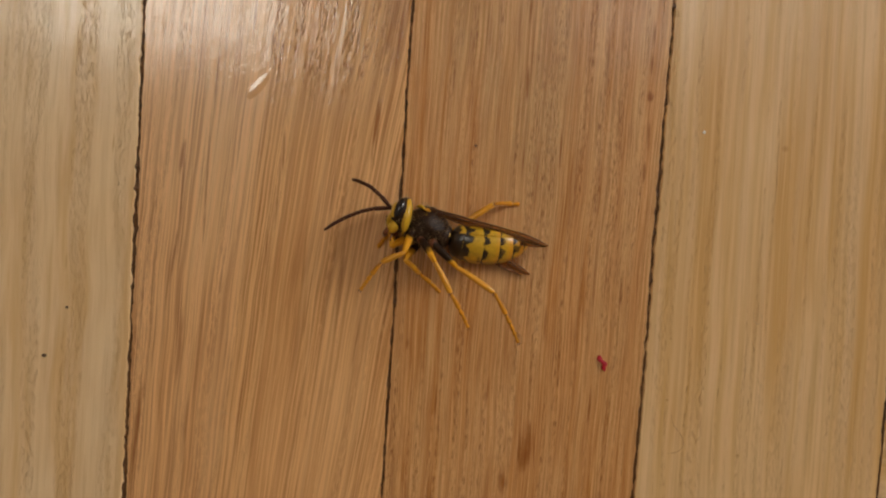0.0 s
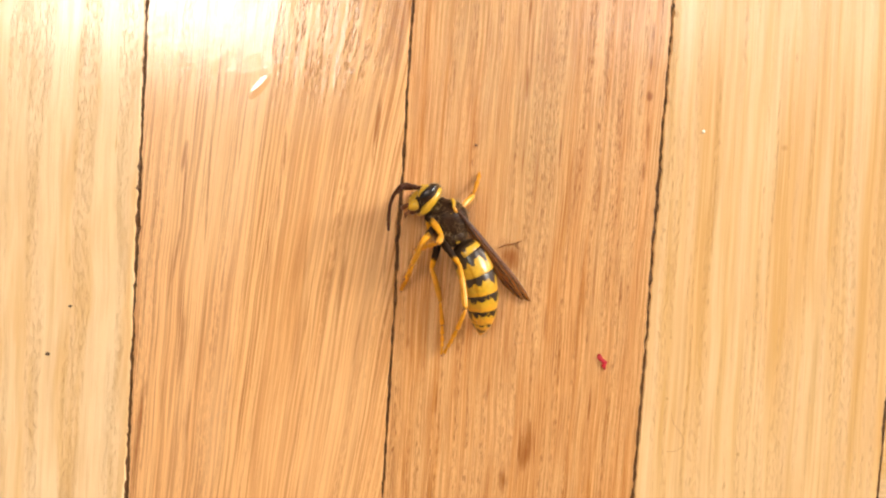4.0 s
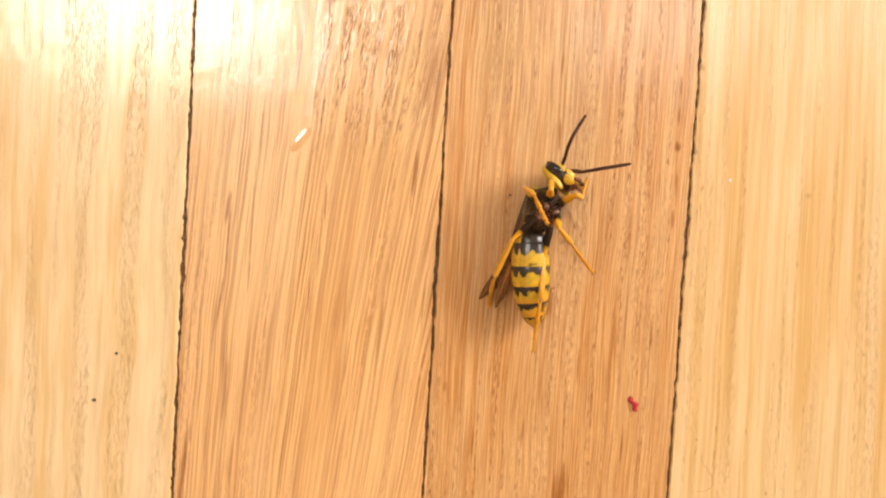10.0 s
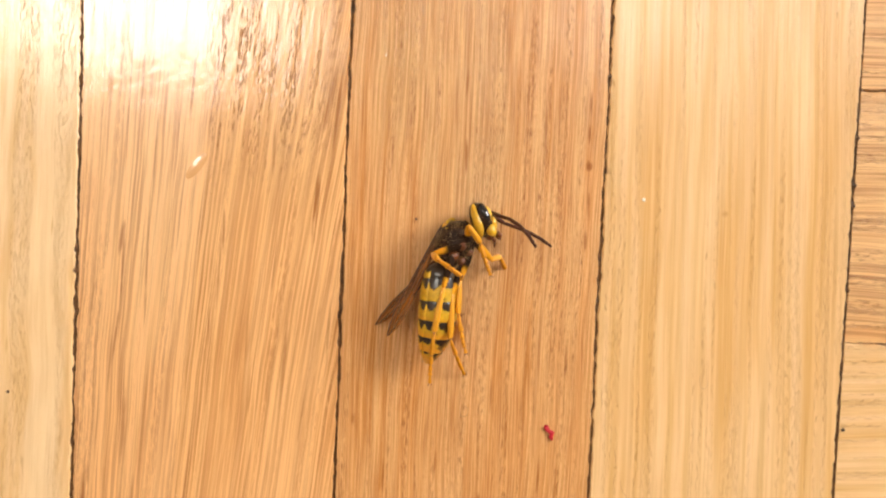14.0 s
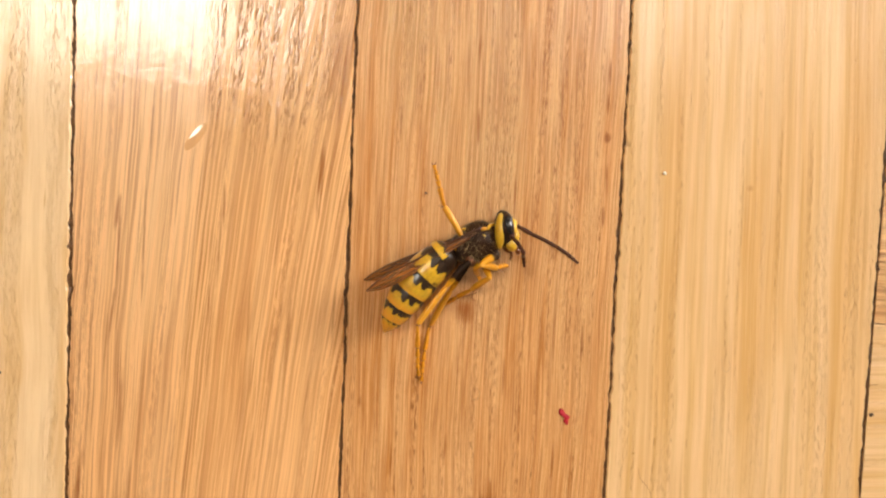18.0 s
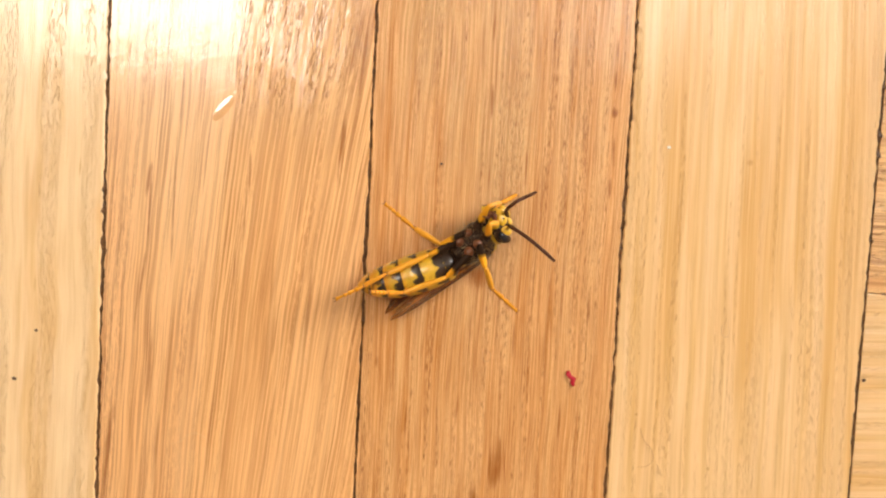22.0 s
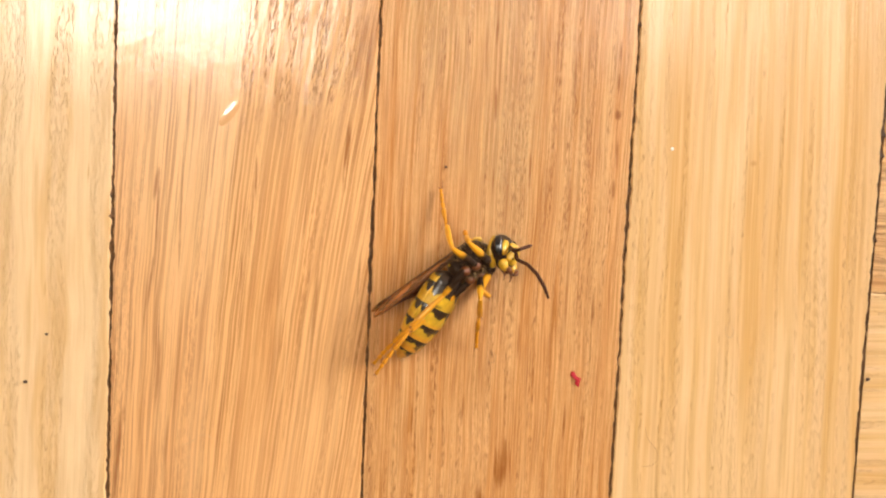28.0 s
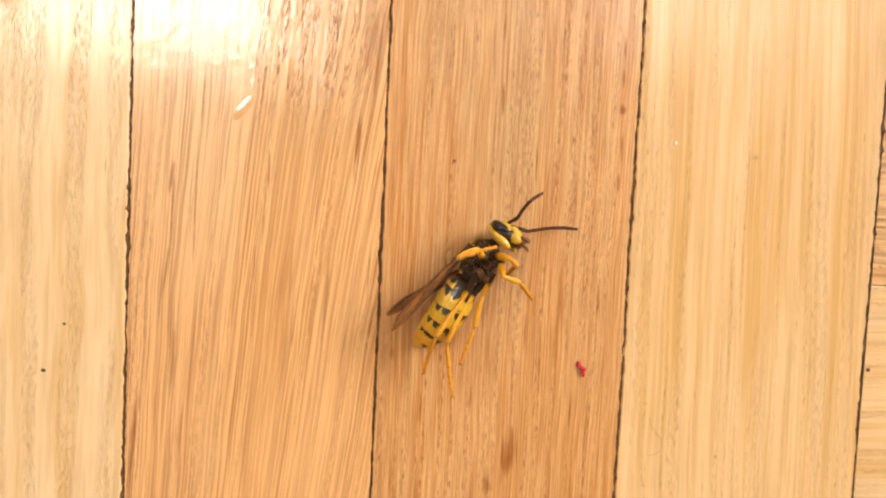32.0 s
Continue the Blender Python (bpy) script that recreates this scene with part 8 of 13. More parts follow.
    walk(PARTS["antennaR4"], [
        (0, at(7.39, 0.05, 1.10, -109, -12, -58)), (0.5, at(6.34, 1.86, 1.13, -83, -23, -61)), (1, at(5.39, 2.47, 1.58, -56, -35, -64)), (1.25, at(5.36, 2.28, 0.34, -112, -2, -60)),
        (1.5, at(5.33, 2.09, -0.89, -171, 19, -86)), (2, at(4.87, 2.31, -3.35, 106, 72, -164)), (2.5, at(4.79, 2.27, -0.67, 174, 32, -93)), (2.75, at(4.99, 2.01, 0.65, -128, 20, -70)),
        (3, at(5.19, 1.76, 1.98, -80, -4, -67)), (3.25, at(4.72, 2.12, -0.56, -123, 56, -65)), (3.5, at(4.24, 2.48, -3.09, 90, 51, 180)), (4, at(4.36, 2.36, -3.16, 112, 47, -151)),
        (4.5, at(4.67, 2.05, -3.48, 137, 38, -118)), (5, at(5.02, 1.38, -4.06, 165, 37, -98)), (5.5, at(5.22, 0.62, -4.48, 180, 39, -90)), (6, at(5.34, 2.35, -1.06, -160, 19, -85)),
        (6.5, at(5.47, 2.35, -0.85, -150, 17, -83)), (7, at(5.59, 2.33, -0.61, -141, 16, -81)), (7.5, at(6.01, 2.34, -1.02, -145, 25, -78)), (8, at(6.37, 2.38, -1.49, -148, 36, -74)),
        (8.5, at(6.80, 2.20, -0.46, -117, 22, -61)), (9, at(7.52, 1.95, 0.47, -102, 12, -45)), (9.5, at(6.07, 1.77, -1.81, -149, 25, -76)), (9.75, at(6.86, -0.19, -2.17, -171, 4, -37)),
        (10, at(7.64, -2.15, -2.52, 160, 2, 5)), (10.5, at(7.73, -2.30, -2.35, 155, 0, 1)), (11, at(7.82, -2.32, -2.12, 149, -15, 6)), (11.5, at(6.98, -1.20, -2.30, 151, -4, 30)),
        (12, at(6.29, -0.22, -2.86, 154, 24, 39)), (12.5, at(7.07, -0.47, -3.34, 152, 22, 35)), (13, at(7.62, -0.80, -3.66, 151, 20, 32)), (13.5, at(6.09, 0.52, -4.08, 161, 36, 60)),
        (14, at(4.34, 0.96, -5.35, -161, 42, 117)), (14.25, at(4.31, 0.86, -3.97, 175, 5, 90)), (14.5, at(4.28, 0.76, -2.58, 167, -36, 74)), (15, at(4.65, 0.38, -2.83, 162, -21, 70)),
        (15.5, at(5.56, -0.75, -3.03, 149, 12, 56)), (16, at(6.51, -2.10, -2.61, 114, 39, 16)), (16.5, at(6.91, -2.77, -2.15, 103, 37, 8)), (17, at(7.10, -3.42, -0.52, 96, 29, 3)),
        (17.5, at(5.29, -2.50, -1.19, 118, 41, 35)), (18, at(3.29, -2.45, -2.00, 180, 44, 90)), (18.5, at(5.94, -2.47, -0.69, 135, 28, 62)), (19, at(8.73, -0.54, 0.23, 90, 13, 2)),
        (19.5, at(5.06, -2.48, -2.05, 162, 46, 77)), (20, at(1.98, -3.26, -4.91, -90, 67, 180)), (20.5, at(4.27, -2.55, -3.36, 171, 72, 82)), (21, at(6.78, -2.79, -2.20, 90, 55, 0)),
        (21.25, at(5.76, -2.52, -2.83, 130, -9, 0)), (21.5, at(4.75, -2.25, -3.47, -157, -48, -60)), (21.75, at(5.23, -0.80, -3.10, -167, -27, -18)), (22, at(5.71, 0.66, -2.74, -161, -6, 16)),
        (22.5, at(4.87, -1.18, -3.69, -154, -17, -61)), (22.75, at(4.03, -1.64, -4.60, -168, 23, -82)), (23, at(3.19, -2.09, -5.51, 150, 49, -127)), (23.5, at(3.38, -1.09, -5.97, 153, 62, -120)),
        (24, at(3.64, -0.32, -6.12, 163, 74, -107)), (24.5, at(3.05, -1.07, -4.54, 148, 4, -118)), (25, at(3.58, -1.03, -3.53, 146, -33, -113)), (25.25, at(4.00, -0.47, -3.06, 143, -54, -162)),
        (25.5, at(4.42, 0.09, -2.59, 180, -66, 114)), (25.75, at(4.58, 0.42, -3.43, -173, -24, 105)), (26, at(4.75, 0.76, -4.28, -173, 18, 101)), (26.5, at(4.82, 1.10, -5.00, -166, 54, 108)),
        (27, at(8.23, 0.56, -3.03, 142, 36, 37)), (27.5, at(6.52, -0.81, -2.68, 145, -4, 49)), (28, at(4.89, -0.40, -1.99, 133, -35, 59)), (28.5, at(6.34, -0.80, -2.92, 144, 5, 44)),
        (29, at(7.33, -0.45, -2.95, 133, 33, 28)), (29.5, at(7.31, -2.10, -2.17, 126, 15, 11)), (30, at(7.04, -3.26, -0.64, 126, -11, -8)), (30.5, at(7.11, -2.95, -0.84, 128, 2, 1)),
        (31, at(7.16, -2.77, -1.10, 133, 9, 20)), (31.5, at(7.30, -2.47, -1.29, 136, -4, 33)), (32, at(7.44, -2.21, -1.52, 136, -16, 42))])
    walk(PARTS["wingL"], [
        (0, at(0.60, 1.45, 1.00, 131, -9, 177)), (0.5, at(0.60, 1.45, 1.00, 129, -6, 178)), (1, at(0.60, 1.45, 1.00, 126, -4, 179)), (1.5, at(0.60, 1.45, 1.00, 120, -6, -170)),
        (2, at(0.60, 1.45, 1.00, 115, -5, -166)), (2.5, at(0.60, 1.45, 1.00, 113, -2, -164)), (3, at(0.60, 1.45, 1.00, 112, 2, -164)), (3.5, at(0.60, 1.45, 1.00, 108, -11, -163)),
        (4, at(0.60, 1.45, 1.00, 107, -11, -162)), (4.5, at(0.60, 1.45, 1.00, 106, -10, -164)), (5, at(0.60, 1.45, 1.00, 105, -10, -166)), (5.5, at(0.60, 1.45, 1.00, 105, -11, -179)),
        (6, at(0.60, 1.45, 1.00, 105, -4, -180)), (6.5, at(0.60, 1.45, 1.00, 105, -3, -180)), (7, at(0.60, 1.45, 1.00, 105, -3, -180)), (7.5, at(0.60, 1.45, 1.00, 104, -1, -180)),
        (8, at(0.60, 1.45, 1.00, 101, -0, -180)), (8.5, at(0.60, 1.45, 1.00, 105, 2, 180)), (9, at(0.60, 1.45, 1.00, 110, 4, 180)), (9.5, at(0.60, 1.45, 1.00, 110, -2, -180)),
        (10, at(0.60, 1.45, 1.00, 40, -4, -170)), (10.5, at(0.60, 1.45, 1.00, 45, -6, -166)), (11, at(0.60, 1.45, 1.00, 49, -9, -164)), (11.5, at(0.60, 1.45, 1.00, 52, -6, -170)),
        (12, at(0.60, 1.45, 1.00, 55, -2, -176)), (12.5, at(0.60, 1.45, 1.00, 55, -3, -175)), (13, at(0.60, 1.45, 1.00, 55, -4, -174)), (13.5, at(0.60, 1.45, 1.00, 60, -5, -174)),
        (14, at(0.60, 1.45, 1.00, 65, -5, -174)), (14.5, at(0.60, 1.45, 1.00, 46, -3, -174)), (15, at(0.60, 1.45, 1.00, 54, -3, -176)), (15.5, at(0.60, 1.45, 1.00, 72, -1, -179)),
        (16, at(0.60, 1.45, 1.00, 91, 2, 179)), (16.5, at(0.60, 1.45, 1.00, 100, 4, 179)), (17, at(0.60, 1.45, 1.00, 105, 9, 179)), (17.5, at(0.60, 1.45, 1.00, 105, 9, 179)),
        (18, at(0.60, 1.45, 1.00, 105, 10, 179)), (18.5, at(0.60, 1.45, 1.00, 107, 7, 180)), (19, at(0.60, 1.45, 1.00, 110, 3, 180)), (19.5, at(0.60, 1.45, 1.00, 110, 6, 180)),
        (20, at(0.60, 1.45, 1.00, 110, 9, 180)), (20.5, at(0.60, 1.45, 1.00, 110, 9, 180)), (21, at(0.60, 1.45, 1.00, 110, 8, 180)), (21.5, at(0.60, 1.45, 1.00, 139, -9, 178)),
        (22, at(0.60, 1.45, 1.00, 140, 3, -173)), (22.5, at(0.60, 1.45, 1.00, 122, -1, 178)), (23, at(0.60, 1.45, 1.00, 105, -10, 173)), (23.5, at(0.60, 1.45, 1.00, 95, -10, 175)),
        (24, at(0.60, 1.45, 1.00, 85, -9, 178)), (24.5, at(0.60, 1.45, 1.00, 104, -4, 177)), (25, at(0.60, 1.45, 1.00, 121, -1, 179)), (25.5, at(0.60, 1.45, 1.00, 159, -0, -175)),
        (26, at(0.60, 1.45, 1.00, -163, -5, -174)), (26.5, at(0.60, 1.45, 1.00, -146, -7, -175)), (27, at(0.60, 1.45, 1.00, -153, -17, -165)), (27.5, at(0.60, 1.45, 1.00, -156, -8, -172)),
        (28, at(0.60, 1.45, 1.00, -160, -1, -179)), (28.5, at(0.60, 1.45, 1.00, -154, -5, -176)), (29, at(0.60, 1.45, 1.00, -146, -10, -173)), (29.5, at(0.60, 1.45, 1.00, -146, -11, -172)),
        (30, at(0.60, 1.45, 1.00, -146, -13, -171)), (30.5, at(0.60, 1.45, 1.00, -150, -13, -169)), (31, at(0.60, 1.45, 1.00, -152, -14, -168)), (31.5, at(0.60, 1.45, 1.00, -155, -12, -168)),
        (32, at(0.60, 1.45, 1.00, -156, -11, -169))])
    walk(PARTS["wingR"], [
        (0, at(0.60, -1.45, 1.00, 89, 1, -180)), (0.5, at(0.60, -1.45, 1.00, 88, 3, -179)), (1, at(0.60, -1.45, 1.00, 85, 6, -178)), (1.5, at(0.60, -1.45, 1.00, 80, 2, -180)),
        (2, at(0.60, -1.45, 1.00, 75, -2, 180)), (2.5, at(0.60, -1.45, 1.00, 72, -1, -179)), (3, at(0.60, -1.45, 1.00, 70, -0, -178)), (3.5, at(0.60, -1.45, 1.00, 69, -16, -178)),
        (4, at(0.60, -1.45, 1.00, 68, -14, -178)), (4.5, at(0.60, -1.45, 1.00, 67, -11, -178)), (5, at(0.60, -1.45, 1.00, 66, -9, -179)), (5.5, at(0.60, -1.45, 1.00, 65, -9, -179)),
        (6, at(0.60, -1.45, 1.00, 64, -3, -178)), (6.5, at(0.60, -1.45, 1.00, 64, -2, -180)), (7, at(0.60, -1.45, 1.00, 64, -0, -180)), (7.5, at(0.60, -1.45, 1.00, 63, 2, 180)),
        (8, at(0.60, -1.45, 1.00, 60, 4, 179)), (8.5, at(0.60, -1.45, 1.00, 64, 7, 179)), (9, at(0.60, -1.45, 1.00, 69, 10, 180)), (9.5, at(0.60, -1.45, 1.00, 69, 8, 180)),
        (10, at(0.60, -1.45, 1.00, 40, 4, 169)), (10.5, at(0.60, -1.45, 1.00, 45, 3, 174)), (11, at(0.60, -1.45, 1.00, 50, 1, 179)), (11.5, at(0.60, -1.45, 1.00, 52, 4, 174)),
        (12, at(0.60, -1.45, 1.00, 55, 7, 170)), (12.5, at(0.60, -1.45, 1.00, 55, 6, 171)), (13, at(0.60, -1.45, 1.00, 55, 5, 172)), (13.5, at(0.60, -1.45, 1.00, 60, 6, 173)),
        (14, at(0.60, -1.45, 1.00, 65, 7, 173)), (14.5, at(0.60, -1.45, 1.00, 45, -2, 169)), (15, at(0.60, -1.45, 1.00, 54, 5, 172)), (15.5, at(0.60, -1.45, 1.00, 72, 7, 174)),
        (16, at(0.60, -1.45, 1.00, 91, 8, 177)), (16.5, at(0.60, -1.45, 1.00, 100, 8, 178)), (17, at(0.60, -1.45, 1.00, 105, 13, 179)), (17.5, at(0.60, -1.45, 1.00, 105, 14, 179)),
        (18, at(0.60, -1.45, 1.00, 105, 15, 179)), (18.5, at(0.60, -1.45, 1.00, 107, 9, 180)), (19, at(0.60, -1.45, 1.00, 110, 3, 180)), (19.5, at(0.60, -1.45, 1.00, 110, 7, 180)),
        (20, at(0.60, -1.45, 1.00, 110, 12, 180)), (20.5, at(0.60, -1.45, 1.00, 110, 11, 180)), (21, at(0.60, -1.45, 1.00, 110, 10, 180)), (21.5, at(0.60, -1.45, 1.00, 140, -8, 164)),
        (22, at(0.60, -1.45, 1.00, 140, -1, 177)), (22.5, at(0.60, -1.45, 1.00, 122, -7, 170)), (23, at(0.60, -1.45, 1.00, 106, -17, 168)), (23.5, at(0.60, -1.45, 1.00, 96, -15, 173)),
        (24, at(0.60, -1.45, 1.00, 85, -12, 177)), (24.5, at(0.60, -1.45, 1.00, 105, -10, 173)), (25, at(0.60, -1.45, 1.00, 122, -8, 170)), (25.5, at(0.60, -1.45, 1.00, 159, -0, 167)),
        (26, at(0.60, -1.45, 1.00, -163, 6, 172)), (26.5, at(0.60, -1.45, 1.00, -146, 6, 176)), (27, at(0.60, -1.45, 1.00, -150, -8, 171)), (27.5, at(0.60, -1.45, 1.00, -156, 3, 177)),
        (28, at(0.60, -1.45, 1.00, -161, 8, 171)), (28.5, at(0.60, -1.45, 1.00, -154, 6, 175)), (29, at(0.60, -1.45, 1.00, -146, 3, 178)), (29.5, at(0.60, -1.45, 1.00, -146, 4, 177)),
        (30, at(0.60, -1.45, 1.00, -146, 4, 177)), (30.5, at(0.60, -1.45, 1.00, -148, 2, 179)), (31, at(0.60, -1.45, 1.00, -150, -0, -180)), (31.5, at(0.60, -1.45, 1.00, -153, 1, 179)),
        (32, at(0.60, -1.45, 1.00, -155, 1, 179))])
    walk(PARTS["legL10"], [
        (0, at(1.20, 0.70, -1.40, -0, 69, 105)), (0.5, at(1.20, 0.70, -1.40, 0, 43, 117)), (1, at(1.20, 0.70, -1.40, -0, 22, 131)), (1.5, at(1.20, 0.70, -1.40, 0, 8, 128)),
        (2, at(1.20, 0.70, -1.40, 0, -5, 125)), (2.5, at(1.20, 0.70, -1.40, 0, -17, 123)), (3, at(1.20, 0.70, -1.40, 0, -29, 119)), (3.5, at(1.20, 0.70, -1.40, -0, -13, 156)),
        (4, at(1.20, 0.70, -1.40, 0, -8, 148)), (4.5, at(1.20, 0.70, -1.40, 0, 4, 145)), (5, at(1.20, 0.70, -1.40, -0, 18, 160)), (5.5, at(1.20, 0.70, -1.40, -0, 25, 178)),
        (6, at(1.20, 0.70, -1.40, 0, 4, 148)), (6.5, at(1.20, 0.70, -1.40, 0, -2, 139)), (7, at(1.20, 0.70, -1.40, 0, -10, 134)), (7.5, at(1.20, 0.70, -1.40, -0, -18, 118)),
        (8, at(1.20, 0.70, -1.40, 0, -25, 102)), (8.5, at(1.20, 0.70, -1.40, 0, 6, 104)), (9, at(1.20, 0.70, -1.40, 0, 39, 116)), (9.5, at(1.20, 0.70, -1.40, 0, 55, 180)),
        (9.75, at(1.20, 0.70, -1.40, -5, 58, -100)), (10, at(1.20, 0.70, -1.40, -0, 61, -11)), (10.5, at(1.20, 0.70, -1.40, 0, 63, -38)), (11, at(1.20, 0.70, -1.40, 0, 60, -58)),
        (11.5, at(1.20, 0.70, -1.40, 0, 63, -133)), (11.75, at(1.20, 0.70, -1.40, -10, 40, -177)), (12, at(1.20, 0.70, -1.40, -0, 18, 153)), (12.25, at(1.20, 0.70, -1.40, -11, 42, -179)),
        (12.5, at(1.20, 0.70, -1.40, 0, 68, -137)), (12.75, at(1.20, 0.70, -1.40, 3, 64, -89)), (13, at(1.20, 0.70, -1.40, 0, 61, -48)), (13.5, at(1.20, 0.70, -1.40, 0, 78, -75)),
        (13.75, at(1.20, 0.70, -1.40, -6, 76, -156)), (14, at(1.20, 0.70, -1.40, 0, 75, 136)), (14.5, at(1.20, 0.70, -1.40, 0, 12, 153)), (15, at(1.20, 0.70, -1.40, 0, 14, 158)),
        (15.5, at(1.20, 0.70, -1.40, 0, 17, 166)), (16, at(1.20, 0.70, -1.40, 0, 22, 172)), (16.5, at(1.20, 0.70, -1.40, 0, 25, 175)), (16.75, at(1.20, 0.70, -1.40, -3, 31, -129)),
        (17, at(1.20, 0.70, -1.40, -0, 36, -70)), (17.5, at(1.20, 0.70, -1.40, -0, 24, -109)), (18, at(1.20, 0.70, -1.40, -0, 17, -152)), (18.5, at(1.20, 0.70, -1.40, 0, 21, -108)),
        (19, at(1.20, 0.70, -1.40, -0, 30, -72)), (19.5, at(1.20, 0.70, -1.40, 0, 31, -72)), (20, at(1.20, 0.70, -1.40, -0, 33, -71)), (20.5, at(1.20, 0.70, -1.40, -0, 33, -81)),
        (21, at(1.20, 0.70, -1.40, -0, 31, -90)), (21.25, at(1.20, 0.70, -1.40, 21, 6, -9)), (21.5, at(1.20, 0.70, -1.40, -0, -19, 68)), (21.75, at(1.20, 0.70, -1.40, 19, 26, 37)),
        (22, at(1.20, 0.70, -1.40, 0, 72, -10)), (22.25, at(1.20, 0.70, -1.40, 13, 51, 44)), (22.5, at(1.20, 0.70, -1.40, -0, 32, 77)), (22.75, at(1.20, 0.70, -1.40, -3, -10, 69)),
        (23, at(1.20, 0.70, -1.40, 0, -51, 61)), (23.5, at(1.20, 0.70, -1.40, -0, -6, 115)), (24, at(1.20, 0.70, -1.40, 0, 9, -178)), (24.25, at(1.20, 0.70, -1.40, 26, 36, 130)),
        (24.5, at(1.20, 0.70, -1.40, 0, 69, 47)), (25, at(1.20, 0.70, -1.40, 0, 79, 14)), (25.25, at(1.20, 0.70, -1.40, -13, 69, -51)), (25.5, at(1.20, 0.70, -1.40, 0, 60, -91)),
        (26, at(1.20, 0.70, -1.40, -0, 33, -109)), (26.5, at(1.20, 0.70, -1.40, 0, 24, -117)), (27, at(1.20, 0.70, -1.40, 0, 29, -115)), (27.5, at(1.20, 0.70, -1.40, -0, 38, -144)),
        (28, at(1.20, 0.70, -1.40, -0, 38, 169)), (28.5, at(1.20, 0.70, -1.40, 0, 40, -160)), (29, at(1.20, 0.70, -1.40, 0, 33, -140)), (29.5, at(1.20, 0.70, -1.40, 0, 35, -140)),
        (30, at(1.20, 0.70, -1.40, -0, 37, -142)), (30.5, at(1.20, 0.70, -1.40, 0, 36, -127)), (31, at(1.20, 0.70, -1.40, 0, 36, -114)), (31.5, at(1.20, 0.70, -1.40, 0, 48, -122)),
        (32, at(1.20, 0.70, -1.40, -0, 58, -139))])
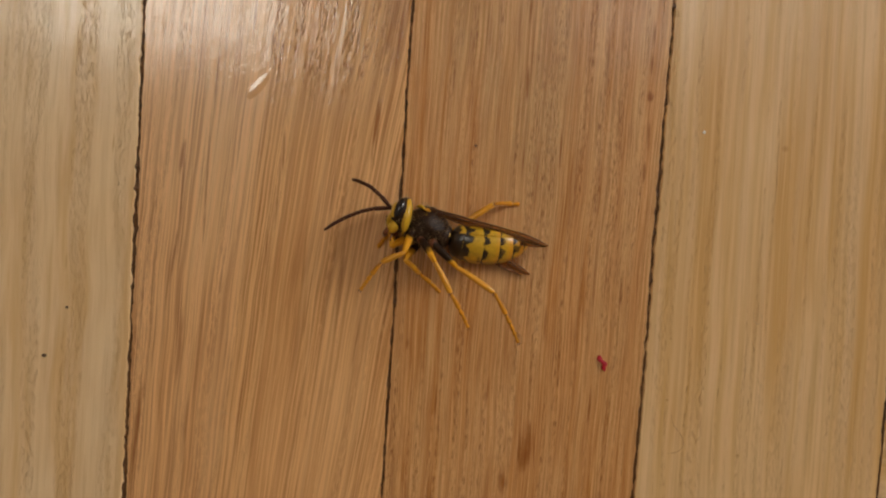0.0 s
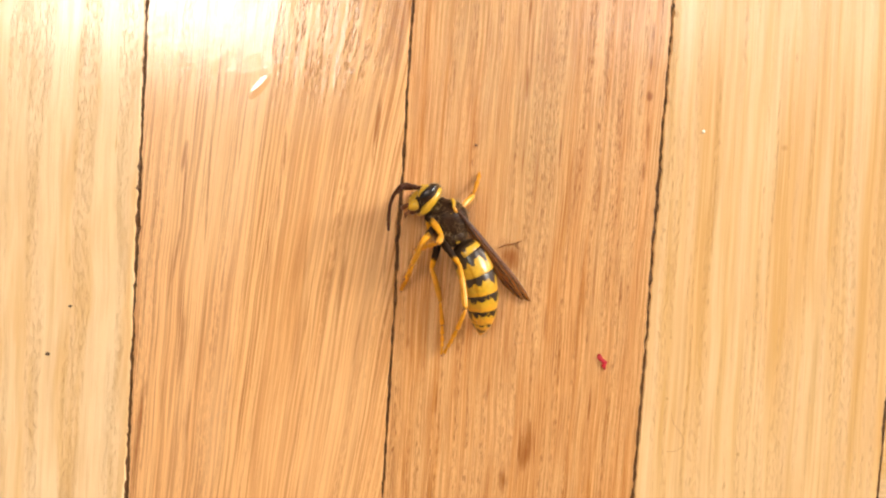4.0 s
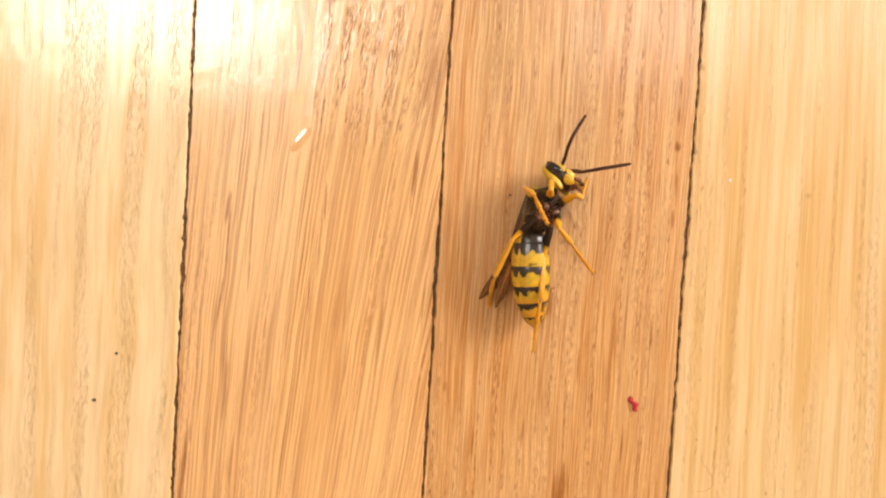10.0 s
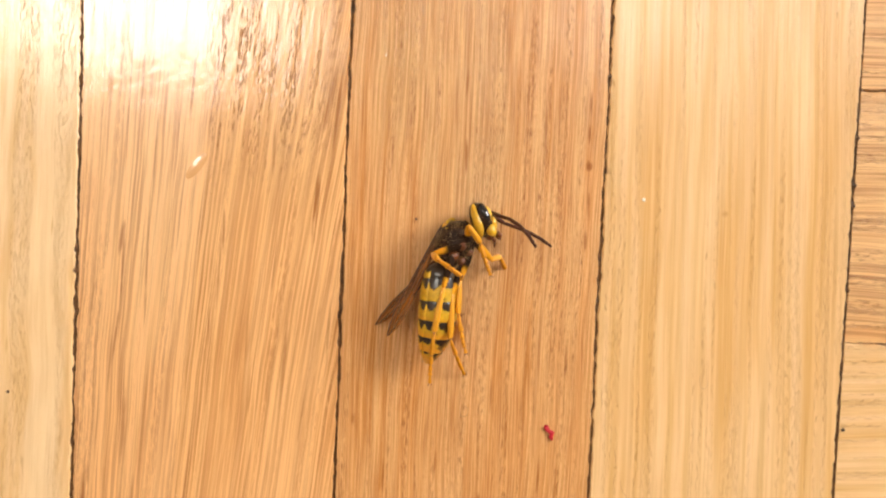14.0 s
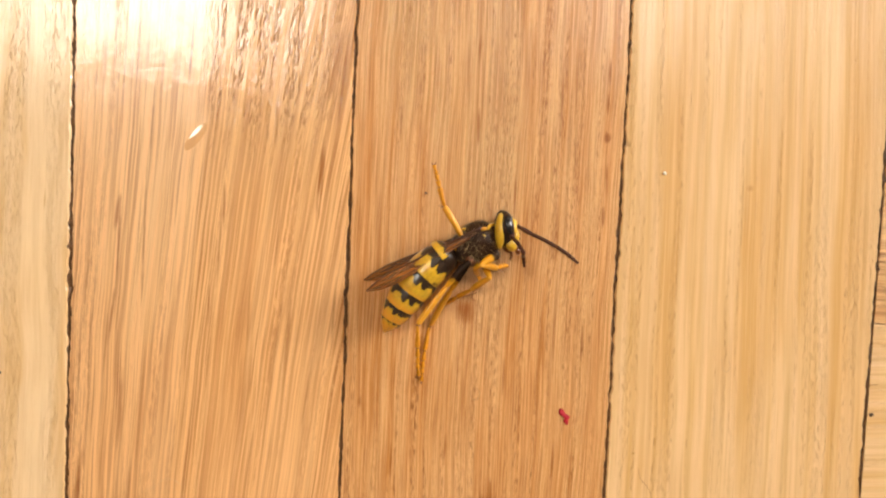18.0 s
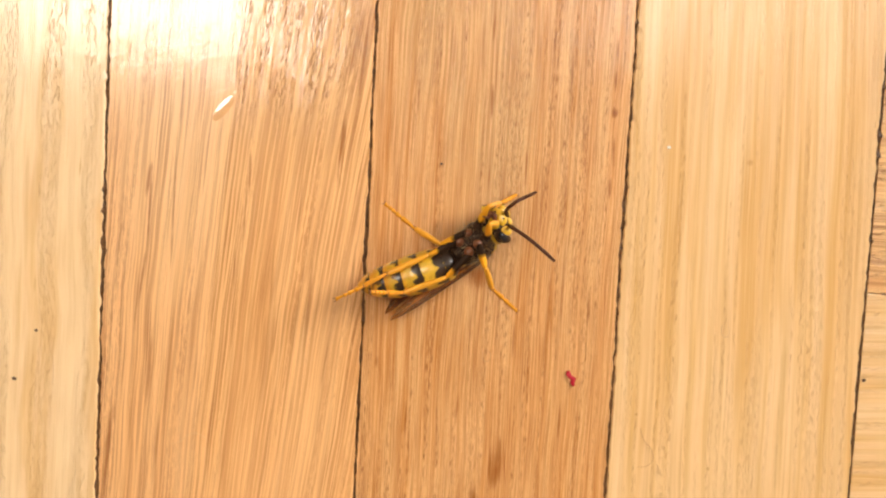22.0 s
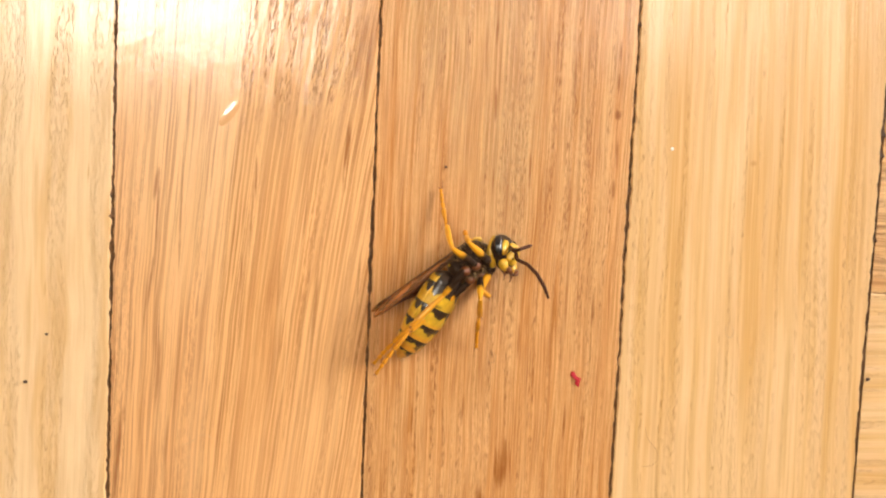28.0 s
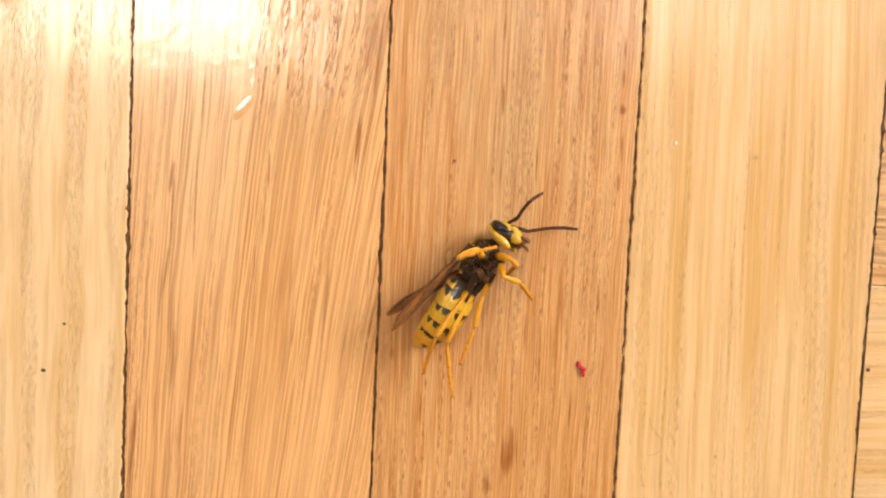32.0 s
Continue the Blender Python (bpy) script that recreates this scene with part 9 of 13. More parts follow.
    walk(PARTS["legL11"], [
        (0, at(0.99, 1.51, -3.54, 0, 39, -35)), (0.5, at(0.42, 2.20, -2.96, 0, 31, -66)), (1, at(-0.20, 2.32, -2.24, -0, 29, -86)), (1.5, at(-0.20, 2.50, -1.70, -0, 28, -97)),
        (2, at(-0.13, 2.56, -1.18, -0, 25, -107)), (2.25, at(-0.06, 2.56, -0.95, 1, 26, 179)), (2.5, at(0.02, 2.55, -0.71, 0, 27, 105)), (3, at(0.22, 2.47, -0.30, 0, 25, 109)),
        (3.5, at(-0.86, 1.60, -0.89, -0, 16, 100)), (4, at(-0.74, 1.89, -1.09, -0, 14, 99)), (4.25, at(-0.71, 1.95, -1.33, -0, 15, 178)), (4.5, at(-0.68, 2.01, -1.57, -0, 15, -102)),
        (5, at(-0.85, 1.45, -2.12, 0, 17, -98)), (5.5, at(-0.89, 0.78, -2.36, -0, 20, -100)), (6, at(-0.74, 1.92, -1.56, -0, 19, -110)), (6.5, at(-0.54, 2.20, -1.30, 0, 18, -111)),
        (6.75, at(-0.45, 2.27, -1.16, -1, 18, -180)), (7, at(-0.37, 2.34, -1.01, -0, 17, 111)), (7.25, at(-0.09, 2.49, -0.85, -7, 27, 170)), (7.5, at(0.18, 2.64, -0.69, 0, 38, -125)),
        (8, at(0.75, 2.74, -0.43, 0, 52, 167)), (8.25, at(0.71, 2.83, -1.03, 2, 50, -141)), (8.5, at(0.67, 2.93, -1.63, 0, 48, -91)), (9, at(0.43, 2.30, -2.86, -0, 42, -41)),
        (9.5, at(-0.11, 0.70, -3.29, -0, 32, -60)), (9.75, at(1.09, 0.59, -3.35, 27, -5, 7)), (10, at(2.29, 0.49, -3.41, 0, -44, 80)), (10.5, at(2.03, 0.06, -3.45, 0, -55, 65)),
        (11, at(1.81, -0.29, -3.38, 0, -62, 37)), (11.5, at(0.50, -0.06, -3.45, 0, -53, 65)), (12, at(-0.75, 1.70, -2.10, 0, -36, 77)), (12.5, at(0.56, 0.10, -3.53, 0, -51, 63)),
        (13, at(1.95, -0.13, -3.41, -0, -63, 39)), (13.5, at(1.32, 0.24, -3.65, 0, -45, 62)), (14, at(0.76, 1.13, -3.62, -0, -24, 69)), (14.5, at(-0.80, 1.73, -1.88, -0, -26, 104)),
        (15, at(-0.87, 1.54, -1.96, 0, -21, 96)), (15.5, at(-0.93, 1.23, -2.09, 0, -8, 84)), (16, at(-0.91, 0.99, -2.27, -0, 7, 75)), (16.5, at(-0.87, 0.87, -2.38, 0, 14, 69)),
        (17, at(1.84, -1.05, -2.75, -0, -36, 61)), (17.5, at(0.51, -1.28, -2.34, 0, -10, 75)), (18, at(-0.74, -0.34, -2.08, -0, 15, 83)), (18.5, at(0.52, -1.33, -2.24, -0, -7, 76)),
        (19, at(1.83, -1.19, -2.56, -0, -31, 62)), (19.5, at(1.79, -1.18, -2.58, 0, -32, 61)), (20, at(1.82, -1.14, -2.64, 0, -33, 62)), (20.5, at(1.51, -1.21, -2.64, 0, 1, 55)),
        (21, at(1.20, -1.27, -2.59, 0, 35, 42)), (21.25, at(1.61, 0.73, -1.63, 37, -12, 102)), (21.5, at(2.02, 2.72, -0.67, 0, -65, -180)), (21.75, at(1.96, 1.65, -2.13, 4, -67, -100)),
        (22, at(1.89, 0.58, -3.59, 0, -69, -12)), (22.5, at(1.65, 2.61, -2.60, 0, -52, -52)), (23, at(1.89, 1.96, 0.40, -0, -38, -56)), (23.25, at(1.05, 2.36, -0.37, -29, 3, 11)),
        (23.5, at(0.22, 2.76, -1.15, -0, 44, 81)), (23.75, at(-0.43, 1.69, -1.44, -16, 27, -10)), (24, at(-1.07, 0.61, -1.74, 0, 12, -85)), (24.25, at(0.35, 0.96, -2.64, 7, -23, -67)),
        (24.5, at(1.76, 1.31, -3.55, 0, -59, -44)), (25, at(1.61, 0.80, -3.66, -0, -68, -6)), (25.5, at(1.18, -0.44, -3.40, -0, -44, 59)), (26, at(0.58, -1.13, -2.64, -0, -4, 69)),
        (26.5, at(0.23, -1.16, -2.35, -0, 16, 68)), (27, at(0.35, -1.12, -2.52, -0, -4, 81)), (27.5, at(-0.26, -0.37, -2.81, 0, -12, 78)), (28, at(-0.59, 1.03, -2.80, 0, -19, 76)),
        (28.5, at(-0.45, 0.10, -2.88, 0, -15, 79)), (29, at(-0.28, -0.54, -2.65, -0, -12, 82)), (29.5, at(-0.26, -0.50, -2.72, -0, -15, 80)), (30, at(-0.25, -0.45, -2.77, 0, -17, 79)),
        (30.5, at(0.09, -0.78, -2.76, -0, 4, 94)), (31, at(0.44, -0.99, -2.76, 0, 36, 116)), (31.5, at(0.37, -0.61, -3.10, 0, 17, 92)), (32, at(0.27, -0.11, -3.34, 0, 9, 72))])
    walk(PARTS["legL12"], [
        (0, at(2.39, 0.53, -4.93, -0, 65, -52)), (0.5, at(1.19, 0.48, -4.10, 0, 9, -64)), (1, at(-0.06, 0.40, -3.32, 0, -33, -49)), (1.5, at(-0.43, 0.57, -2.72, -0, -14, -62)),
        (2, at(-0.72, 0.65, -2.09, 0, 3, -72)), (2.5, at(-0.48, 4.45, -1.71, 0, 12, -67)), (3, at(-0.43, 4.35, -1.24, -0, 23, -60)), (3.5, at(-1.21, 3.68, -1.49, -0, 45, -83)),
        (4, at(-1.08, 4.00, -1.62, -0, 39, -86)), (4.5, at(-1.13, -0.07, -2.14, -0, 41, -82)), (5, at(-1.15, -0.63, -2.76, 0, 44, -67)), (5.5, at(-1.23, -1.26, -3.11, 0, 52, -29)),
        (6, at(-1.44, -0.04, -2.28, -0, 31, -46)), (6.5, at(-1.27, 0.24, -2.00, -0, 23, -51)), (7, at(-1.13, 4.31, -1.64, 0, 14, -60)), (7.5, at(-0.80, 1.21, -2.05, 0, 18, -62)),
        (8, at(-0.56, 3.05, -2.17, 0, 23, -67)), (8.5, at(0.63, 1.45, -3.26, 0, 47, -79)), (8.75, at(1.15, 1.34, -3.79, 15, 61, -116)), (9, at(1.67, 1.24, -4.33, 0, 77, 180)),
        (9.25, at(1.24, 0.16, -4.39, 12, 69, -112)), (9.5, at(0.82, -0.92, -4.45, -0, 61, -66)), (9.75, at(1.69, 0.56, -3.16, 24, 5, -20)), (10, at(2.56, 2.04, -1.88, 0, -49, 21)),
        (10.5, at(2.57, 1.21, -1.65, 0, -48, 51)), (11, at(2.63, 0.34, -1.44, 0, -42, 76)), (11.5, at(1.06, 1.15, -1.70, 0, -37, 78)), (12, at(-0.35, 3.43, -0.79, 0, 2, 64)),
        (12.5, at(1.18, 1.33, -1.81, -0, -33, 78)), (13, at(2.72, 0.50, -1.45, -0, -37, 79)), (13.5, at(2.04, 1.62, -2.10, -0, -30, 89)), (14, at(1.48, 3.01, -2.73, 0, -16, 102)),
        (14.5, at(-1.27, 3.65, -0.91, -0, 25, 82)), (15, at(-1.08, 3.58, -1.17, -0, 33, 76)), (15.5, at(-0.72, 3.39, -1.78, -0, 38, 57)), (15.75, at(-0.53, 3.25, -2.16, -5, 25, 15)),
        (16, at(-0.34, 3.10, -2.53, 0, 11, -23)), (16.5, at(-0.12, 2.87, -2.90, 0, -49, -74)), (16.75, at(1.29, 1.69, -2.18, -35, -3, 2)), (17, at(2.70, 0.51, -1.45, -0, 42, 74)),
        (17.5, at(1.08, 0.81, -1.97, -0, 37, 75)), (18, at(-0.47, 1.77, -2.64, 0, 51, 69)), (18.5, at(1.07, 0.78, -1.96, -0, 41, 75)), (19, at(2.70, 0.48, -1.42, -0, 50, 71)),
        (19.5, at(2.69, 0.46, -1.43, -0, 49, 71)), (20, at(2.70, 0.50, -1.45, -0, 49, 71)), (20.5, at(2.78, 0.58, -2.69, -0, 65, 45)), (21, at(2.54, -0.06, -3.85, 0, 75, 0)),
        (21.25, at(1.82, 1.33, -1.26, -44, 10, -77)), (21.5, at(1.10, 2.72, 1.33, 0, -48, -135)), (22, at(2.66, 0.41, -1.54, -0, -56, -73)), (22.5, at(2.48, 1.55, -0.86, 0, -35, -85)),
        (23, at(2.87, 0.53, 1.75, 0, 7, -97)), (23.5, at(0.45, 4.32, -2.68, 0, -17, -76)), (24, at(-0.90, -1.53, -2.21, 0, -18, -34)), (24.5, at(2.57, 0.54, -1.65, 0, -7, -79)),
        (25, at(2.43, 0.72, -1.62, -0, -32, -75)), (25.5, at(2.00, 0.91, -1.87, -0, -75, -11)), (25.75, at(1.69, 0.91, -2.18, -13, -56, 41)), (26, at(1.38, 0.91, -2.50, 0, -38, 73)),
        (26.5, at(1.03, 0.80, -2.94, -0, -14, 77)), (27, at(0.71, 1.04, -2.35, 0, -13, 79)), (27.5, at(0.17, 1.73, -2.35, -0, -43, 75)), (27.75, at(0.03, 2.40, -2.22, 51, -52, 119)),
        (28, at(-0.10, 3.06, -2.10, 118, -82, 138)), (28.25, at(-0.08, 2.62, -2.20, 49, -57, 126)), (28.5, at(-0.06, 2.18, -2.30, 0, -46, 87)), (29, at(0.03, 1.58, -2.18, -0, -12, 83)),
        (29.5, at(0.10, 1.59, -2.14, 0, -9, 80)), (30, at(0.17, 1.61, -2.11, 0, -6, 77)), (30.5, at(-0.07, 1.41, -2.93, 0, -19, 107)), (31, at(-0.34, 0.59, -4.07, -0, -21, 134)),
        (31.5, at(0.29, 1.49, -3.76, 0, -15, 112)), (32, at(0.95, 1.96, -3.67, 0, -2, 96))])
    walk(PARTS["legR10"], [
        (0, at(1.20, -0.70, -1.40, 0, 51, 45)), (0.5, at(1.20, -0.70, -1.40, 0, 50, 45)), (1, at(1.20, -0.70, -1.40, -0, 49, 45)), (1.5, at(1.20, -0.70, -1.40, 0, 52, 56)),
        (2, at(1.20, -0.70, -1.40, 0, 55, 68)), (2.5, at(1.20, -0.70, -1.40, -0, 49, 83)), (3, at(1.20, -0.70, -1.40, 0, 42, 94)), (3.5, at(1.20, -0.70, -1.40, -0, 9, 134)),
        (4, at(1.20, -0.70, -1.40, -0, 13, 124)), (4.5, at(1.20, -0.70, -1.40, -0, 27, 111)), (5, at(1.20, -0.70, -1.40, 0, 54, 108)), (5.5, at(1.20, -0.70, -1.40, -0, 81, 147)),
        (6, at(1.20, -0.70, -1.40, -0, 40, 136)), (6.5, at(1.20, -0.70, -1.40, 0, 43, 97)), (7, at(1.20, -0.70, -1.40, -0, 44, 58)), (7.5, at(1.20, -0.70, -1.40, 0, 47, 91)),
        (8, at(1.20, -0.70, -1.40, -0, 47, 126)), (8.5, at(1.20, -0.70, -1.40, 0, 50, 138)), (9, at(1.20, -0.70, -1.40, 0, 53, 155)), (9.5, at(1.20, -0.70, -1.40, 0, 49, 123)),
        (9.75, at(1.20, -0.70, -1.40, -6, 53, -161)), (10, at(1.20, -0.70, -1.40, 0, 57, -75)), (10.5, at(1.20, -0.70, -1.40, -0, 41, -87)), (11, at(1.20, -0.70, -1.40, 0, 26, -91)),
        (11.5, at(1.20, -0.70, -1.40, 0, 15, -109)), (12, at(1.20, -0.70, -1.40, 0, -4, -129)), (12.5, at(1.20, -0.70, -1.40, 0, 26, -99)), (13, at(1.20, -0.70, -1.40, 0, 37, -63)),
        (13.5, at(1.20, -0.70, -1.40, -0, 32, -68)), (14, at(1.20, -0.70, -1.40, -0, 26, -72)), (14.5, at(1.20, -0.70, -1.40, -0, 39, -84)), (15, at(1.20, -0.70, -1.40, 0, 20, -89)),
        (15.5, at(1.20, -0.70, -1.40, -0, -25, -97)), (16, at(1.20, -0.70, -1.40, 0, -68, -124)), (16.5, at(1.20, -0.70, -1.40, -0, -69, -134)), (16.75, at(1.20, -0.70, -1.40, -4, -25, -123)),
        (17, at(1.20, -0.70, -1.40, 0, 18, -116)), (17.5, at(1.20, -0.70, -1.40, -0, 15, -125)), (18, at(1.20, -0.70, -1.40, -0, 13, -134)), (18.5, at(1.20, -0.70, -1.40, -0, 23, -152)),
        (19, at(1.20, -0.70, -1.40, 0, 31, 180)), (19.5, at(1.20, -0.70, -1.40, 0, 22, -155)), (20, at(1.20, -0.70, -1.40, 0, 10, -136)), (20.5, at(1.20, -0.70, -1.40, -0, 12, -118)),
        (21, at(1.20, -0.70, -1.40, -0, 20, -105)), (21.25, at(1.20, -0.70, -1.40, 8, 32, -156)), (21.5, at(1.20, -0.70, -1.40, -0, 45, 145)), (21.75, at(1.20, -0.70, -1.40, -4, 41, 67)),
        (22, at(1.20, -0.70, -1.40, 0, 38, -6)), (22.25, at(1.20, -0.70, -1.40, -13, 52, 40)), (22.5, at(1.20, -0.70, -1.40, 0, 67, 106)), (23, at(1.20, -0.70, -1.40, 0, 11, 162)),
        (23.5, at(1.20, -0.70, -1.40, -0, -1, 175)), (24, at(1.20, -0.70, -1.40, 0, 1, 172)), (24.25, at(1.20, -0.70, -1.40, 29, 32, 118)), (24.5, at(1.20, -0.70, -1.40, 0, 70, 32)),
        (25, at(1.20, -0.70, -1.40, 0, 68, 25)), (25.5, at(1.20, -0.70, -1.40, 0, 65, -21)), (26, at(1.20, -0.70, -1.40, 0, 48, -55)), (26.5, at(1.20, -0.70, -1.40, 0, 40, -63)),
        (27, at(1.20, -0.70, -1.40, 0, 4, -31)), (27.5, at(1.20, -0.70, -1.40, 0, -6, -71)), (28, at(1.20, -0.70, -1.40, -0, -26, -111)), (28.5, at(1.20, -0.70, -1.40, 0, -6, -73)),
        (29, at(1.20, -0.70, -1.40, 0, -10, -21)), (29.5, at(1.20, -0.70, -1.40, 0, 21, -47)), (30, at(1.20, -0.70, -1.40, 0, 41, -62)), (30.5, at(1.20, -0.70, -1.40, -0, 58, -61)),
        (31, at(1.20, -0.70, -1.40, 0, 76, -55)), (31.5, at(1.20, -0.70, -1.40, 0, 72, -46)), (32, at(1.20, -0.70, -1.40, -0, 68, -34))])
    walk(PARTS["legR11"], [
        (0, at(2.21, 0.32, -3.20, -0, -51, -61)), (0.5, at(2.24, 0.35, -3.17, -0, -50, -62)), (1, at(2.25, 0.37, -3.14, 0, -48, -63)), (1.5, at(1.98, 0.48, -3.21, -0, -8, -89)),
        (2, at(1.71, 0.53, -3.27, 0, 28, -113)), (2.5, at(1.38, 0.81, -3.13, 0, 25, -89)), (3, at(1.09, 1.00, -2.94, -0, 26, -65)), (3.5, at(-0.37, 0.94, -1.75, 0, 47, -127)),
        (4, at(-0.06, 1.16, -1.90, -0, 46, -126)), (4.5, at(0.47, 1.22, -2.43, -0, 47, -127)), (5, at(0.78, 0.60, -3.25, 0, 49, -131)), (5.5, at(0.89, -0.50, -3.67, 0, 55, -144)),
        (6, at(-0.07, 0.52, -2.88, -0, 39, -65)), (6.5, at(1.00, 0.98, -2.96, -0, 1, -68)), (7, at(2.09, 0.71, -2.99, -0, -36, -65)), (7.5, at(1.17, 0.88, -3.07, 0, 10, -86)),
        (8, at(0.26, 0.57, -3.07, 0, 55, -125)), (8.5, at(0.10, 0.28, -3.17, 0, 36, -104)), (9, at(-0.06, -0.10, -3.23, -0, 23, -92)), (9.5, at(0.37, 0.57, -3.13, 0, 20, -81)),
        (9.75, at(0.95, -0.67, -3.23, 24, -19, -32)), (10, at(1.52, -1.91, -3.33, 0, -60, 34)), (10.25, at(1.41, -2.17, -3.13, 53, 6, -28)), (10.5, at(1.30, -2.42, -2.92, -0, 79, -106)),
        (10.75, at(1.23, -2.60, -2.66, -13, 71, -178)), (11, at(1.15, -2.77, -2.40, 0, 64, 135)), (11.5, at(0.49, -2.81, -1.99, 0, 57, 113)), (12, at(-0.25, -2.48, -1.26, 0, 35, 97)),
        (12.5, at(0.86, -2.73, -2.42, 0, 68, 120)), (13, at(2.02, -2.34, -2.79, -0, -4, 102)), (13.5, at(1.92, -2.52, -2.61, 0, 3, 103)), (14, at(1.84, -2.67, -2.41, -0, 11, 104)),
        (14.25, at(1.62, -2.58, -2.62, -11, -15, 63)), (14.5, at(1.39, -2.49, -2.83, 0, -41, 16)), (15, at(1.25, -2.86, -2.18, 0, -40, 37)), (15.25, at(1.10, -2.81, -1.30, 22, 4, -12)),
        (15.5, at(0.95, -2.76, -0.41, 0, 48, -65)), (16, at(0.72, -1.42, 0.73, 0, 44, -81)), (16.5, at(0.62, -1.31, 0.74, -0, 39, -87)), (16.75, at(0.44, -1.99, -0.69, 12, 27, 3)),
        (17, at(0.26, -2.67, -2.12, 0, 16, 83)), (17.5, at(-0.07, -2.52, -2.00, -0, 16, 65)), (18, at(-0.36, -2.31, -1.92, -0, 15, 46)), (18.5, at(-0.67, -1.70, -2.28, 0, 30, 60)),
        (19, at(-0.77, -0.70, -2.59, 0, 53, 86)), (19.5, at(-0.73, -1.61, -2.26, -0, 37, 71)), (20, at(-0.44, -2.26, -1.79, 0, 28, 70)), (20.5, at(0.14, -2.68, -1.89, 0, 17, 70)),
        (21, at(0.62, -2.79, -2.17, -0, 9, 64)), (21.25, at(0.25, -1.28, -2.60, 19, 34, 14)), (21.5, at(-0.13, 0.24, -3.03, -0, 62, -59)), (21.75, at(1.44, -0.32, -2.92, 17, 0, -30)),
        (22, at(3.00, -0.88, -2.82, 0, -61, -2)), (22.5, at(0.95, 0.16, -3.52, -0, -52, -65)), (22.75, at(0.00, 0.08, -2.67, -43, -3, 19)), (23, at(-0.95, -0.00, -1.83, 0, 45, 98)),
        (23.25, at(-1.02, -0.25, -1.60, -27, 17, 0)), (23.5, at(-1.09, -0.50, -1.38, 0, -7, -81)), (24, at(-1.08, -0.37, -1.42, 0, 12, -75)), (24.25, at(0.40, -0.33, -2.49, 7, -24, -60)),
        (24.5, at(1.87, -0.28, -3.56, -0, -62, -39)), (25, at(1.98, -0.34, -3.53, -0, -67, -29)), (25.5, at(2.12, -1.05, -3.48, 0, -71, 21)), (26, at(2.08, -1.95, -3.12, 0, -58, 54)),
        (26.5, at(1.99, -2.28, -2.87, -0, -51, 58)), (26.75, at(2.57, -2.09, -2.21, -8, -19, 87)), (27, at(3.16, -1.90, -1.55, 0, 12, 111)), (27.25, at(2.55, -2.38, -1.34, -17, 30, 177)),
        (27.5, at(1.94, -2.86, -1.14, 0, 51, -99)), (27.75, at(1.20, -2.75, -0.77, -54, -3, 177)), (28, at(0.46, -2.64, -0.40, 0, -60, 86)), (28.5, at(1.88, -2.89, -1.17, 0, -31, 66)),
        (29, at(3.31, -1.52, -1.01, 0, 1, 51)), (29.5, at(2.67, -2.27, -2.22, 0, -26, 59)), (30, at(2.02, -2.22, -2.92, -0, -52, 58)), (30.5, at(1.79, -1.77, -3.35, -0, -31, 93)),
        (31, at(1.52, -1.16, -3.63, 0, -7, 118)), (31.5, at(1.69, -1.20, -3.59, 0, -14, 103)), (32, at(1.90, -1.17, -3.54, -0, -17, 90))])
